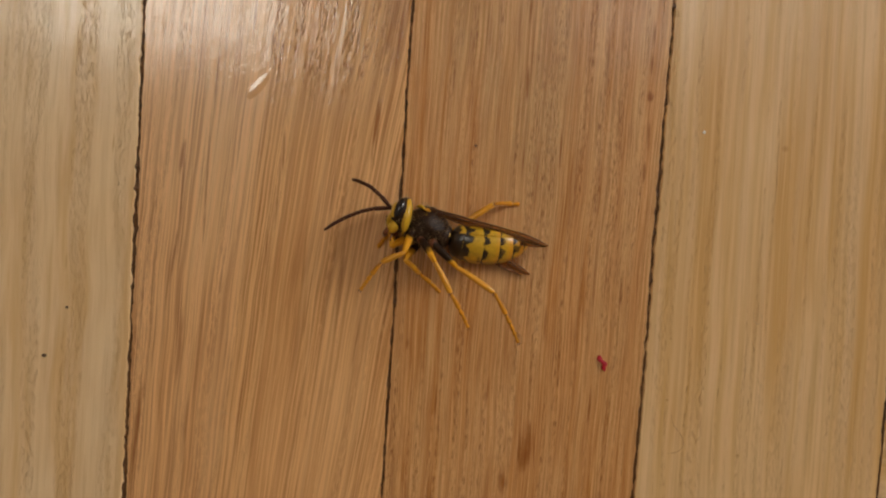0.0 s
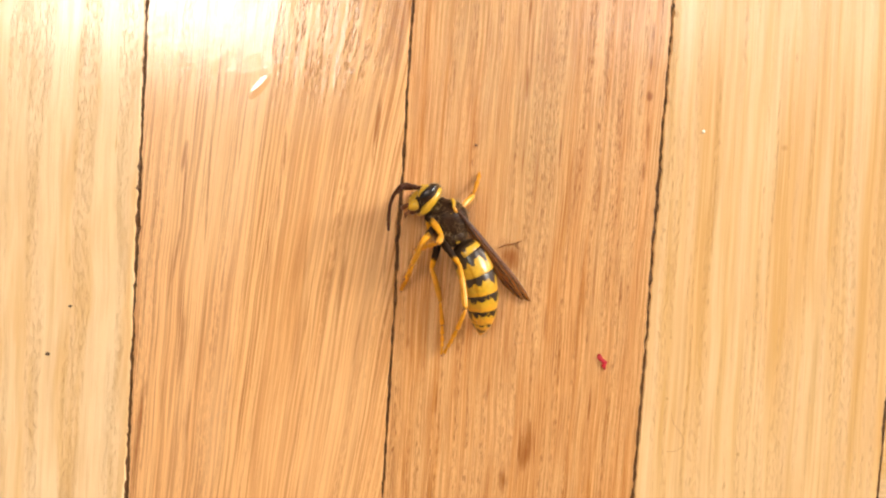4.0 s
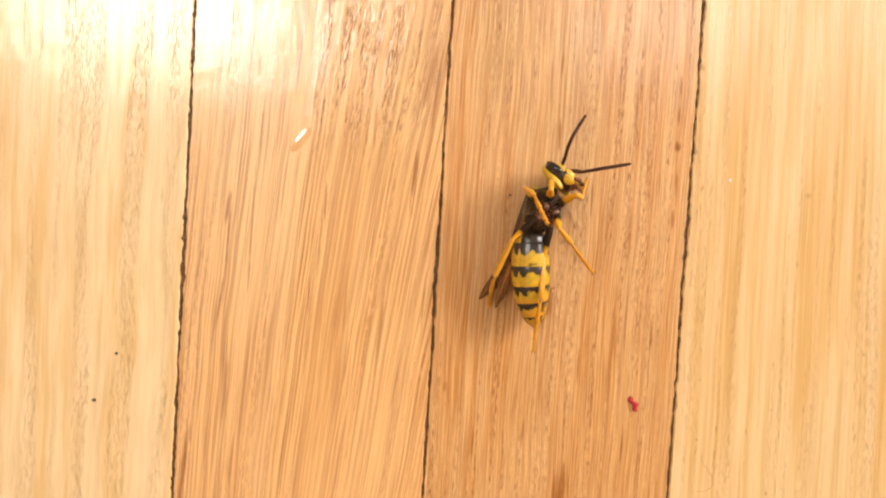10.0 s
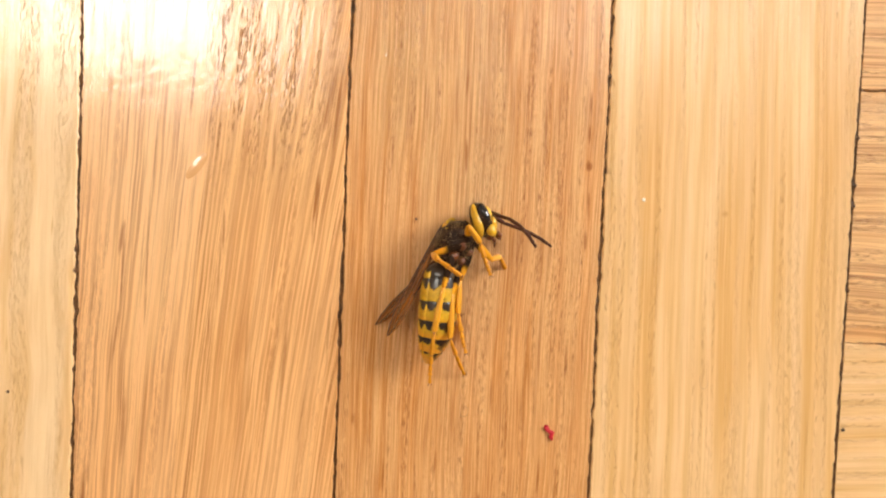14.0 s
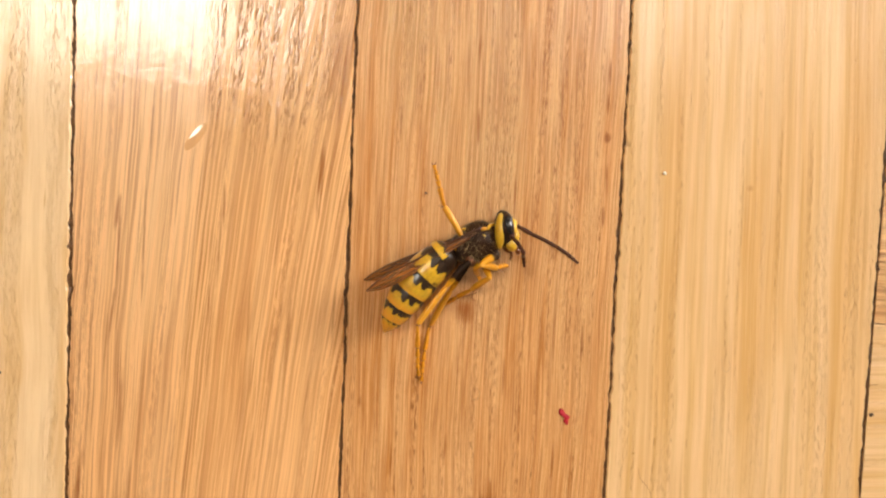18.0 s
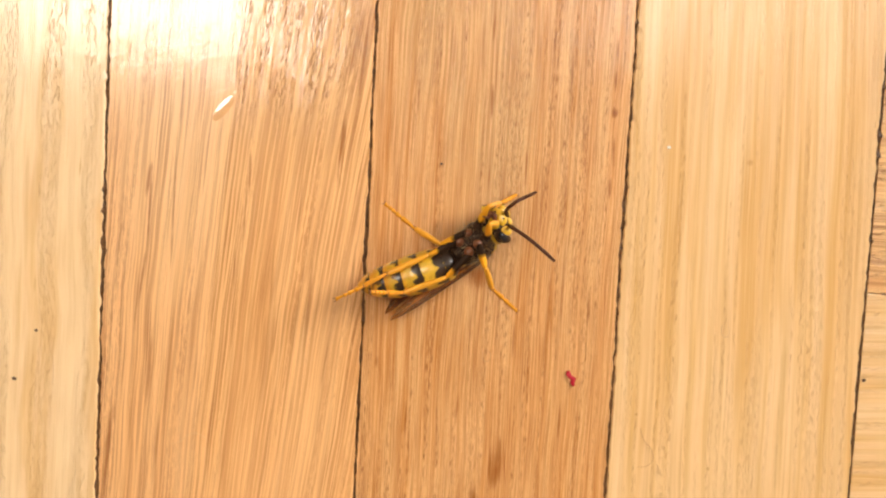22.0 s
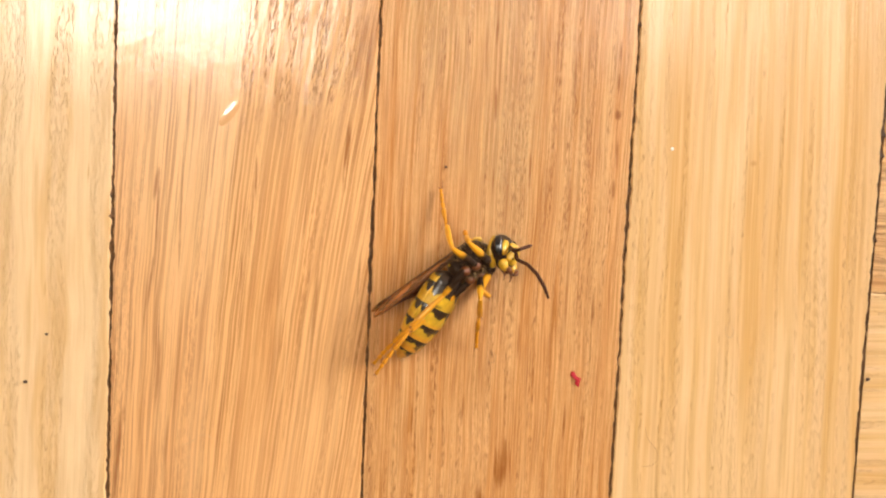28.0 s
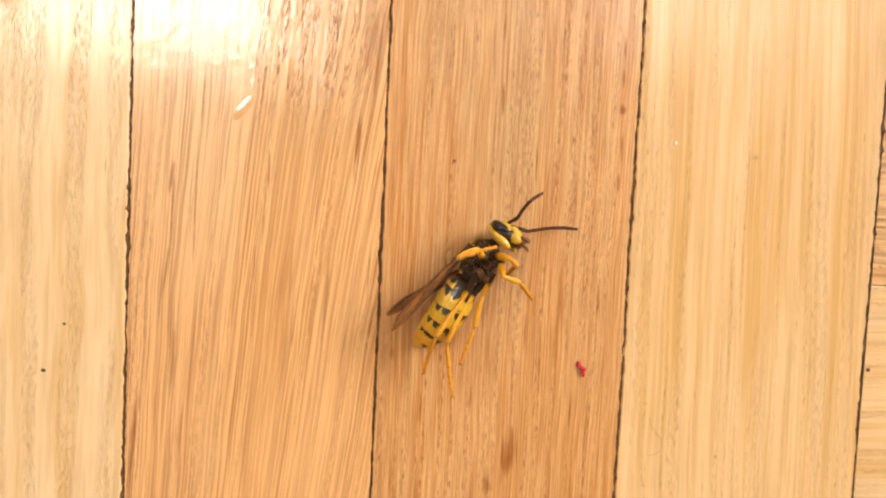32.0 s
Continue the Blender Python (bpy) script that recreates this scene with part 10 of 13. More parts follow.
    walk(PARTS["legR12"], [
        (0, at(2.89, -0.88, -1.48, -0, 22, -81)), (0.5, at(2.90, -0.91, -1.49, -0, 27, -81)), (1, at(2.91, -0.94, -1.50, -0, 32, -80)), (1.5, at(2.04, -1.70, -2.90, 0, 40, -136)),
        (2, at(0.95, -1.25, -4.32, 0, 18, -153)), (2.5, at(1.41, -1.18, -4.06, -0, 13, -123)), (3, at(1.94, -0.79, -3.90, -0, 1, -46)), (3.25, at(0.33, -0.53, -3.62, 19, 25, -105)),
        (3.5, at(-1.28, -0.27, -3.35, -0, 51, 180)), (4, at(-0.97, -0.08, -3.48, -0, 45, 179)), (4.5, at(-0.44, 0.01, -4.03, 0, 30, -171)), (5, at(-0.16, -0.48, -4.92, -0, 16, -159)),
        (5.5, at(-0.12, -1.25, -5.48, 0, 8, -177)), (5.75, at(0.26, -1.14, -4.87, 0, 7, -98)), (6, at(0.64, -1.03, -4.27, -0, 6, -19)), (6.5, at(1.80, -1.07, -3.01, -0, 42, -31)),
        (7, at(2.84, -0.89, -1.68, -0, 64, -65)), (7.25, at(2.09, -1.09, -2.56, -8, 56, -128)), (7.5, at(1.34, -1.28, -3.45, 0, 48, -180)), (8, at(-0.47, -0.47, -4.86, 0, 19, -171)),
        (8.5, at(-0.33, -1.43, -4.47, 0, 29, 180)), (9, at(-0.13, -2.13, -4.09, -0, 45, 170)), (9.5, at(0.69, -1.48, -3.87, -0, 49, -157)), (9.75, at(1.55, -1.39, -2.64, -30, 2, 137)),
        (10, at(2.42, -1.30, -1.42, 0, -43, 73)), (10.5, at(1.19, -2.82, -5.08, 0, -33, 107)), (11, at(0.48, -2.10, -4.39, 0, -4, 136)), (11.5, at(0.03, -1.71, -3.84, 0, -6, 128)),
        (12, at(-0.48, -0.69, -2.51, 0, -4, 120)), (12.5, at(0.45, -2.03, -4.46, 0, -19, 114)), (13, at(1.57, -0.19, -2.65, -0, -28, 109)), (13.5, at(1.44, -0.38, -2.74, -0, -4, 118)),
        (14, at(1.32, -0.57, -2.81, 0, 34, 138)), (14.25, at(2.16, -1.30, -2.11, -7, 21, 77)), (14.5, at(3.00, -2.03, -1.40, 0, 10, 21)), (15, at(2.60, -1.85, -0.77, -0, -4, 31)),
        (15.5, at(1.57, -4.09, -2.06, -0, -13, 67)), (16, at(0.96, -2.99, -0.79, -0, 10, 96)), (16.5, at(0.69, -3.02, -0.63, 0, 23, 110)), (17, at(0.51, -0.57, -2.71, -0, -8, 119)),
        (17.5, at(0.81, -0.60, -2.61, -0, -6, 93)), (18, at(1.11, -0.77, -2.49, 0, -5, 68)), (18.5, at(0.26, -0.05, -3.40, 0, -12, 71)), (19, at(-0.68, 0.62, -4.35, 0, -30, 73)),
        (19.5, at(-0.16, 0.04, -3.59, -0, 12, 83)), (20, at(0.23, -0.43, -2.81, -0, 34, 85)), (20.5, at(0.87, -0.71, -2.54, -0, 29, 93)), (21, at(1.56, -0.83, -2.52, 0, 25, 99)),
        (21.25, at(0.99, -0.74, -3.74, 40, -14, 172)), (21.5, at(0.42, -0.66, -4.96, 0, -61, -94)), (21.75, at(2.24, -0.79, -2.93, -1, -59, -50)), (22, at(4.06, -0.92, -0.89, -0, -58, -7)),
        (22.5, at(1.52, -1.06, -1.78, 0, -46, -54)), (23, at(-1.18, 1.55, -3.37, -0, -24, -76)), (23.25, at(-0.96, -0.55, -2.24, -2, 22, -73)), (23.5, at(-0.74, -2.65, -1.11, 0, 67, -68)),
        (24, at(-0.52, -2.45, -1.89, 0, 62, -146)), (24.25, at(1.08, -1.69, -1.76, 12, 26, -106)), (24.5, at(2.69, -0.93, -1.62, 0, -9, -78)), (25, at(2.73, -0.77, -1.51, -0, -40, -73)),
        (25.25, at(2.75, -0.78, -1.45, 16, -56, -31)), (25.5, at(2.78, -0.79, -1.40, 0, -73, 36)), (26, at(2.77, -1.01, -1.25, 0, -22, 79)), (26.5, at(2.73, -1.10, -1.16, -0, 4, 82)),
        (27, at(2.37, 0.10, -2.01, 0, -19, 109)), (27.5, at(1.72, -4.22, -2.86, 0, -36, 95)), (28, at(0.54, -1.55, 1.51, 0, -63, 79)), (28.5, at(2.65, -1.17, -0.04, -0, -34, 78)),
        (29, at(4.70, 0.19, -1.06, 0, -11, 74)), (29.5, at(3.69, -0.58, -1.25, 0, -5, 79)), (30, at(2.75, -1.06, -1.20, 0, 3, 82)), (30.5, at(1.69, 0.10, -2.20, -0, -17, 98)),
        (31, at(0.51, 0.77, -3.35, -0, -34, 117)), (31.5, at(1.20, 0.88, -3.06, -0, -36, 119)), (32, at(1.92, 0.93, -2.88, 0, -37, 122))])
    walk(PARTS["legL20"], [
        (0, at(0.10, 0.80, -1.50, 0, 38, 160)), (0.5, at(0.10, 0.80, -1.50, -0, 37, 170)), (1, at(0.10, 0.80, -1.50, 0, 32, -170)), (1.5, at(0.10, 0.80, -1.50, 0, 26, -175)),
        (2, at(0.10, 0.80, -1.50, -0, 19, -178)), (2.5, at(0.10, 0.80, -1.50, -0, 21, 128)), (3, at(0.10, 0.80, -1.50, -0, 24, 106)), (3.5, at(0.10, 0.80, -1.50, 0, 41, 118)),
        (4, at(0.10, 0.80, -1.50, -0, 37, 110)), (4.5, at(0.10, 0.80, -1.50, 0, 33, 96)), (5, at(0.10, 0.80, -1.50, -0, 36, 85)), (5.5, at(0.10, 0.80, -1.50, 0, 40, 79)),
        (6, at(0.10, 0.80, -1.50, 0, 42, 79)), (6.5, at(0.10, 0.80, -1.50, -0, 45, 78)), (7, at(0.10, 0.80, -1.50, -0, 47, 77)), (7.5, at(0.10, 0.80, -1.50, -0, 44, 78)),
        (8, at(0.10, 0.80, -1.50, 0, 41, 80)), (8.25, at(0.10, 0.80, -1.50, -2, 44, 126)), (8.5, at(0.10, 0.80, -1.50, 0, 46, 175)), (9, at(0.10, 0.80, -1.50, 0, 22, 180)),
        (9.5, at(0.10, 0.80, -1.50, 0, 20, 180)), (10, at(0.10, 0.80, -1.50, -0, 61, -163)), (10.5, at(0.10, 0.80, -1.50, -0, 23, 173)), (11, at(0.10, 0.80, -1.50, 0, 6, 169)),
        (11.5, at(0.10, 0.80, -1.50, 0, 10, 165)), (12, at(0.10, 0.80, -1.50, 0, 13, 160)), (12.5, at(0.10, 0.80, -1.50, 0, 11, 164)), (13, at(0.10, 0.80, -1.50, -0, 8, 168)),
        (13.5, at(0.10, 0.80, -1.50, -0, 10, 168)), (14, at(0.10, 0.80, -1.50, -0, 17, 174)), (14.5, at(0.10, 0.80, -1.50, -0, 46, -174)), (15, at(0.10, 0.80, -1.50, 0, 12, 162)),
        (15.5, at(0.10, 0.80, -1.50, -0, 20, 164)), (16, at(0.10, 0.80, -1.50, -0, 31, 168)), (16.5, at(0.10, 0.80, -1.50, 0, 37, 172)), (17, at(0.10, 0.80, -1.50, 0, 30, -176)),
        (17.5, at(0.10, 0.80, -1.50, 0, 46, 175)), (17.75, at(0.10, 0.80, -1.50, 2, 43, -133)), (18, at(0.10, 0.80, -1.50, 0, 39, -84)), (18.5, at(0.10, 0.80, -1.50, -0, 34, -85)),
        (19, at(0.10, 0.80, -1.50, -0, 30, -85)), (19.5, at(0.10, 0.80, -1.50, 0, 31, -86)), (20, at(0.10, 0.80, -1.50, -0, 32, -86)), (20.25, at(0.10, 0.80, -1.50, 6, 43, -129)),
        (20.5, at(0.10, 0.80, -1.50, 0, 53, 180)), (21, at(0.10, 0.80, -1.50, 0, 33, 180)), (21.25, at(0.10, 0.80, -1.50, -14, 7, 122)), (21.5, at(0.10, 0.80, -1.50, -0, -19, 68)),
        (22, at(0.10, 0.80, -1.50, -0, 23, 113)), (22.5, at(0.10, 0.80, -1.50, -0, 45, 92)), (23, at(0.10, 0.80, -1.50, 0, 61, 85)), (23.5, at(0.10, 0.80, -1.50, -0, 28, 128)),
        (24, at(0.10, 0.80, -1.50, 0, -5, 169)), (24.25, at(0.10, 0.80, -1.50, 16, 28, 134)), (24.5, at(0.10, 0.80, -1.50, -0, 64, 83)), (25, at(0.10, 0.80, -1.50, -0, 75, 62)),
        (25.25, at(0.10, 0.80, -1.50, -3, 73, 5)), (25.5, at(0.10, 0.80, -1.50, 0, 72, -47)), (26, at(0.10, 0.80, -1.50, 0, 58, -67)), (26.5, at(0.10, 0.80, -1.50, 0, 59, -71)),
        (27, at(0.10, 0.80, -1.50, 0, 60, -60)), (27.5, at(0.10, 0.80, -1.50, -0, 66, -104)), (28, at(0.10, 0.80, -1.50, -0, 66, 179)), (28.5, at(0.10, 0.80, -1.50, 0, 22, 159)),
        (29, at(0.10, 0.80, -1.50, 0, 16, 169)), (29.5, at(0.10, 0.80, -1.50, 0, 13, 171)), (30, at(0.10, 0.80, -1.50, 0, 11, 172)), (30.5, at(0.10, 0.80, -1.50, -0, 18, 166)),
        (30.75, at(0.10, 0.80, -1.50, -19, 39, -142)), (31, at(0.10, 0.80, -1.50, -0, 64, -66)), (31.25, at(0.10, 0.80, -1.50, -5, 58, -113)), (31.5, at(0.10, 0.80, -1.50, -0, 52, -153)),
        (32, at(0.10, 0.80, -1.50, 0, 12, 168))])
    walk(PARTS["legL21"], [
        (0, at(-1.81, 1.51, -3.11, 0, 35, -165)), (0.5, at(-1.96, 1.16, -3.05, 0, 35, -167)), (1, at(-2.06, 0.43, -2.89, 0, 35, -169)), (1.5, at(-2.23, 0.60, -2.63, 0, 33, -155)),
        (2, at(-2.36, 0.73, -2.35, -0, 33, -139)), (2.5, at(-1.39, 2.72, -2.41, 0, 28, -124)), (3, at(-0.56, 3.08, -2.57, -0, 27, -113)), (3.5, at(-0.82, 2.52, -3.22, -0, 33, -120)),
        (4, at(-0.61, 2.75, -3.06, -0, 31, -122)), (4.5, at(-0.14, 2.97, -2.91, 0, 25, -125)), (5, at(0.29, 2.89, -3.03, -0, 20, -126)), (5.5, at(0.47, 2.74, -3.19, -0, 17, -126)),
        (6, at(0.46, 2.70, -3.24, 0, 17, -126)), (6.5, at(0.48, 2.60, -3.34, 0, 15, -126)), (7, at(0.50, 2.52, -3.41, 0, 15, -126)), (7.5, at(0.48, 2.62, -3.31, 0, 17, -126)),
        (8, at(0.45, 2.72, -3.22, 0, 20, -126)), (8.5, at(-1.69, 0.96, -3.38, 0, 26, -130)), (9, at(-2.31, 0.80, -2.47, 0, 32, 180)), (9.5, at(-2.35, 0.80, -2.37, 0, 32, 180)),
        (9.75, at(-1.73, 0.61, -3.07, -10, 3, 140)), (10, at(-1.11, 0.43, -3.77, -0, -25, 101)), (10.5, at(-2.27, 1.10, -2.52, -0, -17, 120)), (11, at(-2.44, 1.28, -1.78, -0, 12, 159)),
        (11.5, at(-2.37, 1.48, -1.93, 0, 16, 153)), (12, at(-2.28, 1.65, -2.10, -0, 21, 147)), (12.5, at(-2.36, 1.50, -1.99, 0, 20, 149)), (13, at(-2.42, 1.33, -1.87, 0, 19, 151)),
        (13.5, at(-2.41, 1.33, -1.94, -0, 21, 152)), (14, at(-2.38, 1.05, -2.25, -0, 24, 154)), (14.25, at(-2.03, 0.84, -2.82, -11, -2, 110)), (14.5, at(-1.68, 0.62, -3.39, -0, -29, 65)),
        (15, at(-2.32, 1.60, -2.03, -0, -24, 74)), (15.5, at(-2.24, 1.48, -2.39, 0, 11, 120)), (16, at(-2.07, 1.26, -2.85, 0, 37, 165)), (16.5, at(-1.97, 1.07, -3.05, 0, 39, 172)),
        (17, at(-2.14, 0.63, -2.80, 0, 47, 175)), (17.5, at(-1.69, 0.96, -3.38, 0, 43, 139)), (18, at(0.31, -1.22, -3.13, -0, 14, 123)), (18.5, at(0.30, -1.34, -2.97, -0, 17, 123)),
        (19, at(0.28, -1.44, -2.81, 0, 20, 123)), (19.5, at(0.25, -1.43, -2.84, 0, 20, 122)), (20, at(0.27, -1.39, -2.90, -0, 19, 123)), (20.5, at(-1.45, 0.80, -3.59, 0, 57, 132)),
        (21, at(-2.08, 0.80, -2.91, 0, 65, 180)), (21.25, at(-0.53, 1.94, -1.79, -47, -3, 118)), (21.5, at(1.02, 3.09, -0.67, 0, -73, 51)), (22, at(-0.83, 3.01, -2.50, -0, -63, 125)),
        (22.25, at(-0.39, 2.82, -2.92, -2, -18, 132)), (22.5, at(0.05, 2.63, -3.34, -0, 28, 136)), (22.75, at(0.14, 2.35, -3.56, 11, 4, -173)), (23, at(0.22, 2.06, -3.77, -0, -19, -123)),
        (23.25, at(-0.54, 2.34, -3.24, 10, 4, -169)), (23.5, at(-1.31, 2.62, -2.71, -0, 27, 144)), (24, at(-2.44, 1.30, -1.26, 0, 10, 176)), (24.5, at(0.24, 1.93, -3.84, 0, -20, -124)),
        (24.75, at(0.33, 1.66, -3.93, 10, 10, -158)), (25, at(0.42, 1.39, -4.01, 0, 40, 164)), (25.5, at(0.66, 0.21, -3.97, 0, 42, -172)), (25.75, at(0.65, -0.12, -3.84, -10, 6, 157)),
        (26, at(0.64, -0.46, -3.71, 0, -29, 128)), (26.5, at(0.53, -0.48, -3.72, 0, -11, 125)), (27, at(0.74, -0.33, -3.75, -0, -15, 128)), (27.5, at(-0.15, -0.21, -3.88, 0, -13, 117)),
        (28, at(-0.95, 0.83, -3.88, 0, -13, 105)), (28.5, at(-2.16, 1.67, -2.45, 0, 27, 152)), (29, at(-2.36, 1.29, -2.20, 0, 20, 166)), (29.5, at(-2.40, 1.21, -2.09, 0, 18, 167)),
        (30, at(-2.43, 1.14, -1.99, 0, 16, 169)), (30.5, at(-2.30, 1.41, -2.30, 0, 19, 165)), (31, at(0.57, -0.23, -3.84, -0, -16, 127)), (31.5, at(-1.32, 0.08, -3.56, 0, -6, 131)),
        (32, at(-2.39, 1.33, -2.03, -0, 21, 158))])
    walk(PARTS["legL22"], [
        (0, at(-4.17, 0.87, -4.85, 0, 24, -155)), (0.5, at(-4.35, 0.62, -4.77, 0, 29, -157)), (1, at(-4.49, -0.03, -4.60, 0, 38, -168)), (1.5, at(-4.52, -0.44, -4.27, 0, 35, -156)),
        (2, at(-4.27, -0.92, -3.97, 0, 38, -165)), (2.5, at(-2.86, 0.52, -3.83, -0, 41, -157)), (3, at(-1.61, 0.61, -3.92, -0, 47, -156)), (3.5, at(-2.10, 0.35, -4.87, 0, 35, -129)),
        (4, at(-1.99, 0.56, -4.59, -0, 31, -129)), (4.5, at(-1.69, 0.73, -4.18, 0, 23, -131)), (5, at(-1.36, 0.60, -4.03, -0, 15, -133)), (5.5, at(-1.21, 0.42, -4.07, -0, 12, -136)),
        (6, at(-1.22, 0.36, -4.10, 0, 12, -137)), (6.5, at(-1.21, 0.25, -4.14, 0, 11, -139)), (7, at(-1.20, 0.17, -4.18, -0, 10, -140)), (7.5, at(-1.20, 0.30, -4.19, 0, 12, -141)),
        (8, at(-1.22, 0.44, -4.22, 0, 14, -143)), (8.5, at(-3.44, -1.10, -4.67, -0, 38, -169)), (9, at(-4.86, 0.80, -4.06, 0, 44, -139)), (9.5, at(-4.89, 0.80, -3.96, 0, 23, -133)),
        (9.75, at(-3.26, 1.94, -3.23, -7, 11, 168)), (10, at(-1.63, 3.09, -2.49, -0, -1, 112)), (10.5, at(-3.71, 3.58, -1.65, 0, -1, 128)), (11, at(-5.18, 2.34, -2.39, 0, 13, 156)),
        (11.5, at(-4.94, 2.79, -2.77, -0, 20, 146)), (12, at(-4.64, 3.18, -3.16, 0, 14, 128)), (12.5, at(-4.78, 2.94, -3.00, 0, 10, 128)), (13, at(-4.90, 2.71, -2.84, 0, 9, 130)),
        (13.5, at(-4.88, 2.63, -3.04, 0, 23, 139)), (14, at(-4.84, 2.26, -3.46, -0, 30, 145)), (14.25, at(-2.70, 2.63, -2.70, -11, -11, 119)), (14.5, at(-0.57, 3.01, -1.94, 0, -51, 88)),
        (15, at(-1.57, 4.22, -0.79, 0, 11, 103)), (15.5, at(-3.74, 4.03, -2.95, -0, 23, 113)), (16, at(-4.39, 1.86, -4.65, -0, 33, 129)), (16.5, at(-4.28, 1.41, -4.93, 0, 49, 168)),
        (17, at(-4.18, 0.82, -4.99, 0, 61, 171)), (17.5, at(-3.35, 2.41, -5.41, 0, 47, 176)), (18, at(-1.27, 1.23, -3.87, 0, 11, 151)), (18.5, at(-1.28, 1.06, -3.85, 0, 13, 152)),
        (19, at(-1.27, 0.91, -3.83, 0, 14, 153)), (19.5, at(-1.25, 0.97, -3.84, 0, 14, 154)), (19.75, at(-1.26, 0.98, -3.85, 3, 7, -165)), (20, at(-1.27, 1.00, -3.87, -0, 0, -126)),
        (20.5, at(-2.54, 2.02, -6.10, -0, 34, -170)), (20.75, at(-2.94, 1.41, -5.87, 10, 51, 159)), (21, at(-3.35, 0.80, -5.63, -0, 70, 111)), (21.25, at(-0.88, 2.29, -1.72, -5, 13, 100)),
        (21.5, at(1.59, 3.78, 2.19, 0, -43, 93)), (22, at(-1.60, 4.11, 0.18, -0, -47, 83)), (22.25, at(-1.73, 4.29, -2.28, -14, -56, 18)), (22.5, at(-1.87, 4.47, -4.75, 0, -67, -72)),
        (23, at(-1.33, -0.31, -2.78, -0, -24, -125)), (23.5, at(-3.48, 4.18, -4.08, 0, 11, -173)), (24, at(-5.39, 1.50, -1.76, 0, 24, 134)), (24.25, at(-3.36, 0.54, -2.28, 12, -1, -176)),
        (24.5, at(-1.32, -0.42, -2.80, -0, -25, -125)), (25, at(-1.80, 2.03, -5.93, 0, -15, -163)), (25.5, at(-1.53, -0.10, -6.00, 0, -25, 178)), (26, at(-0.98, 1.60, -2.24, 0, -31, 132)),
        (26.5, at(-1.18, 1.92, -3.17, 0, -13, 133)), (27, at(-1.06, 1.94, -2.99, 0, -17, 134)), (27.5, at(-1.50, 2.39, -3.22, -0, -8, 125)), (28, at(-1.73, 3.64, -3.19, 0, 4, 117)),
        (28.5, at(-4.52, 2.92, -3.82, 0, 10, 129)), (29, at(-5.10, 1.99, -3.20, 0, 22, 164)), (29.5, at(-5.19, 1.85, -3.00, 0, 23, 162)), (30, at(-5.26, 1.71, -2.79, 0, 24, 162)),
        (30.5, at(-5.05, 2.14, -3.25, 0, 7, 141)), (31, at(-1.16, 2.08, -2.99, 0, -18, 134)), (31.5, at(-3.30, 2.32, -3.27, 0, 0, 156)), (32, at(-4.98, 2.40, -3.10, 0, 12, 167))])
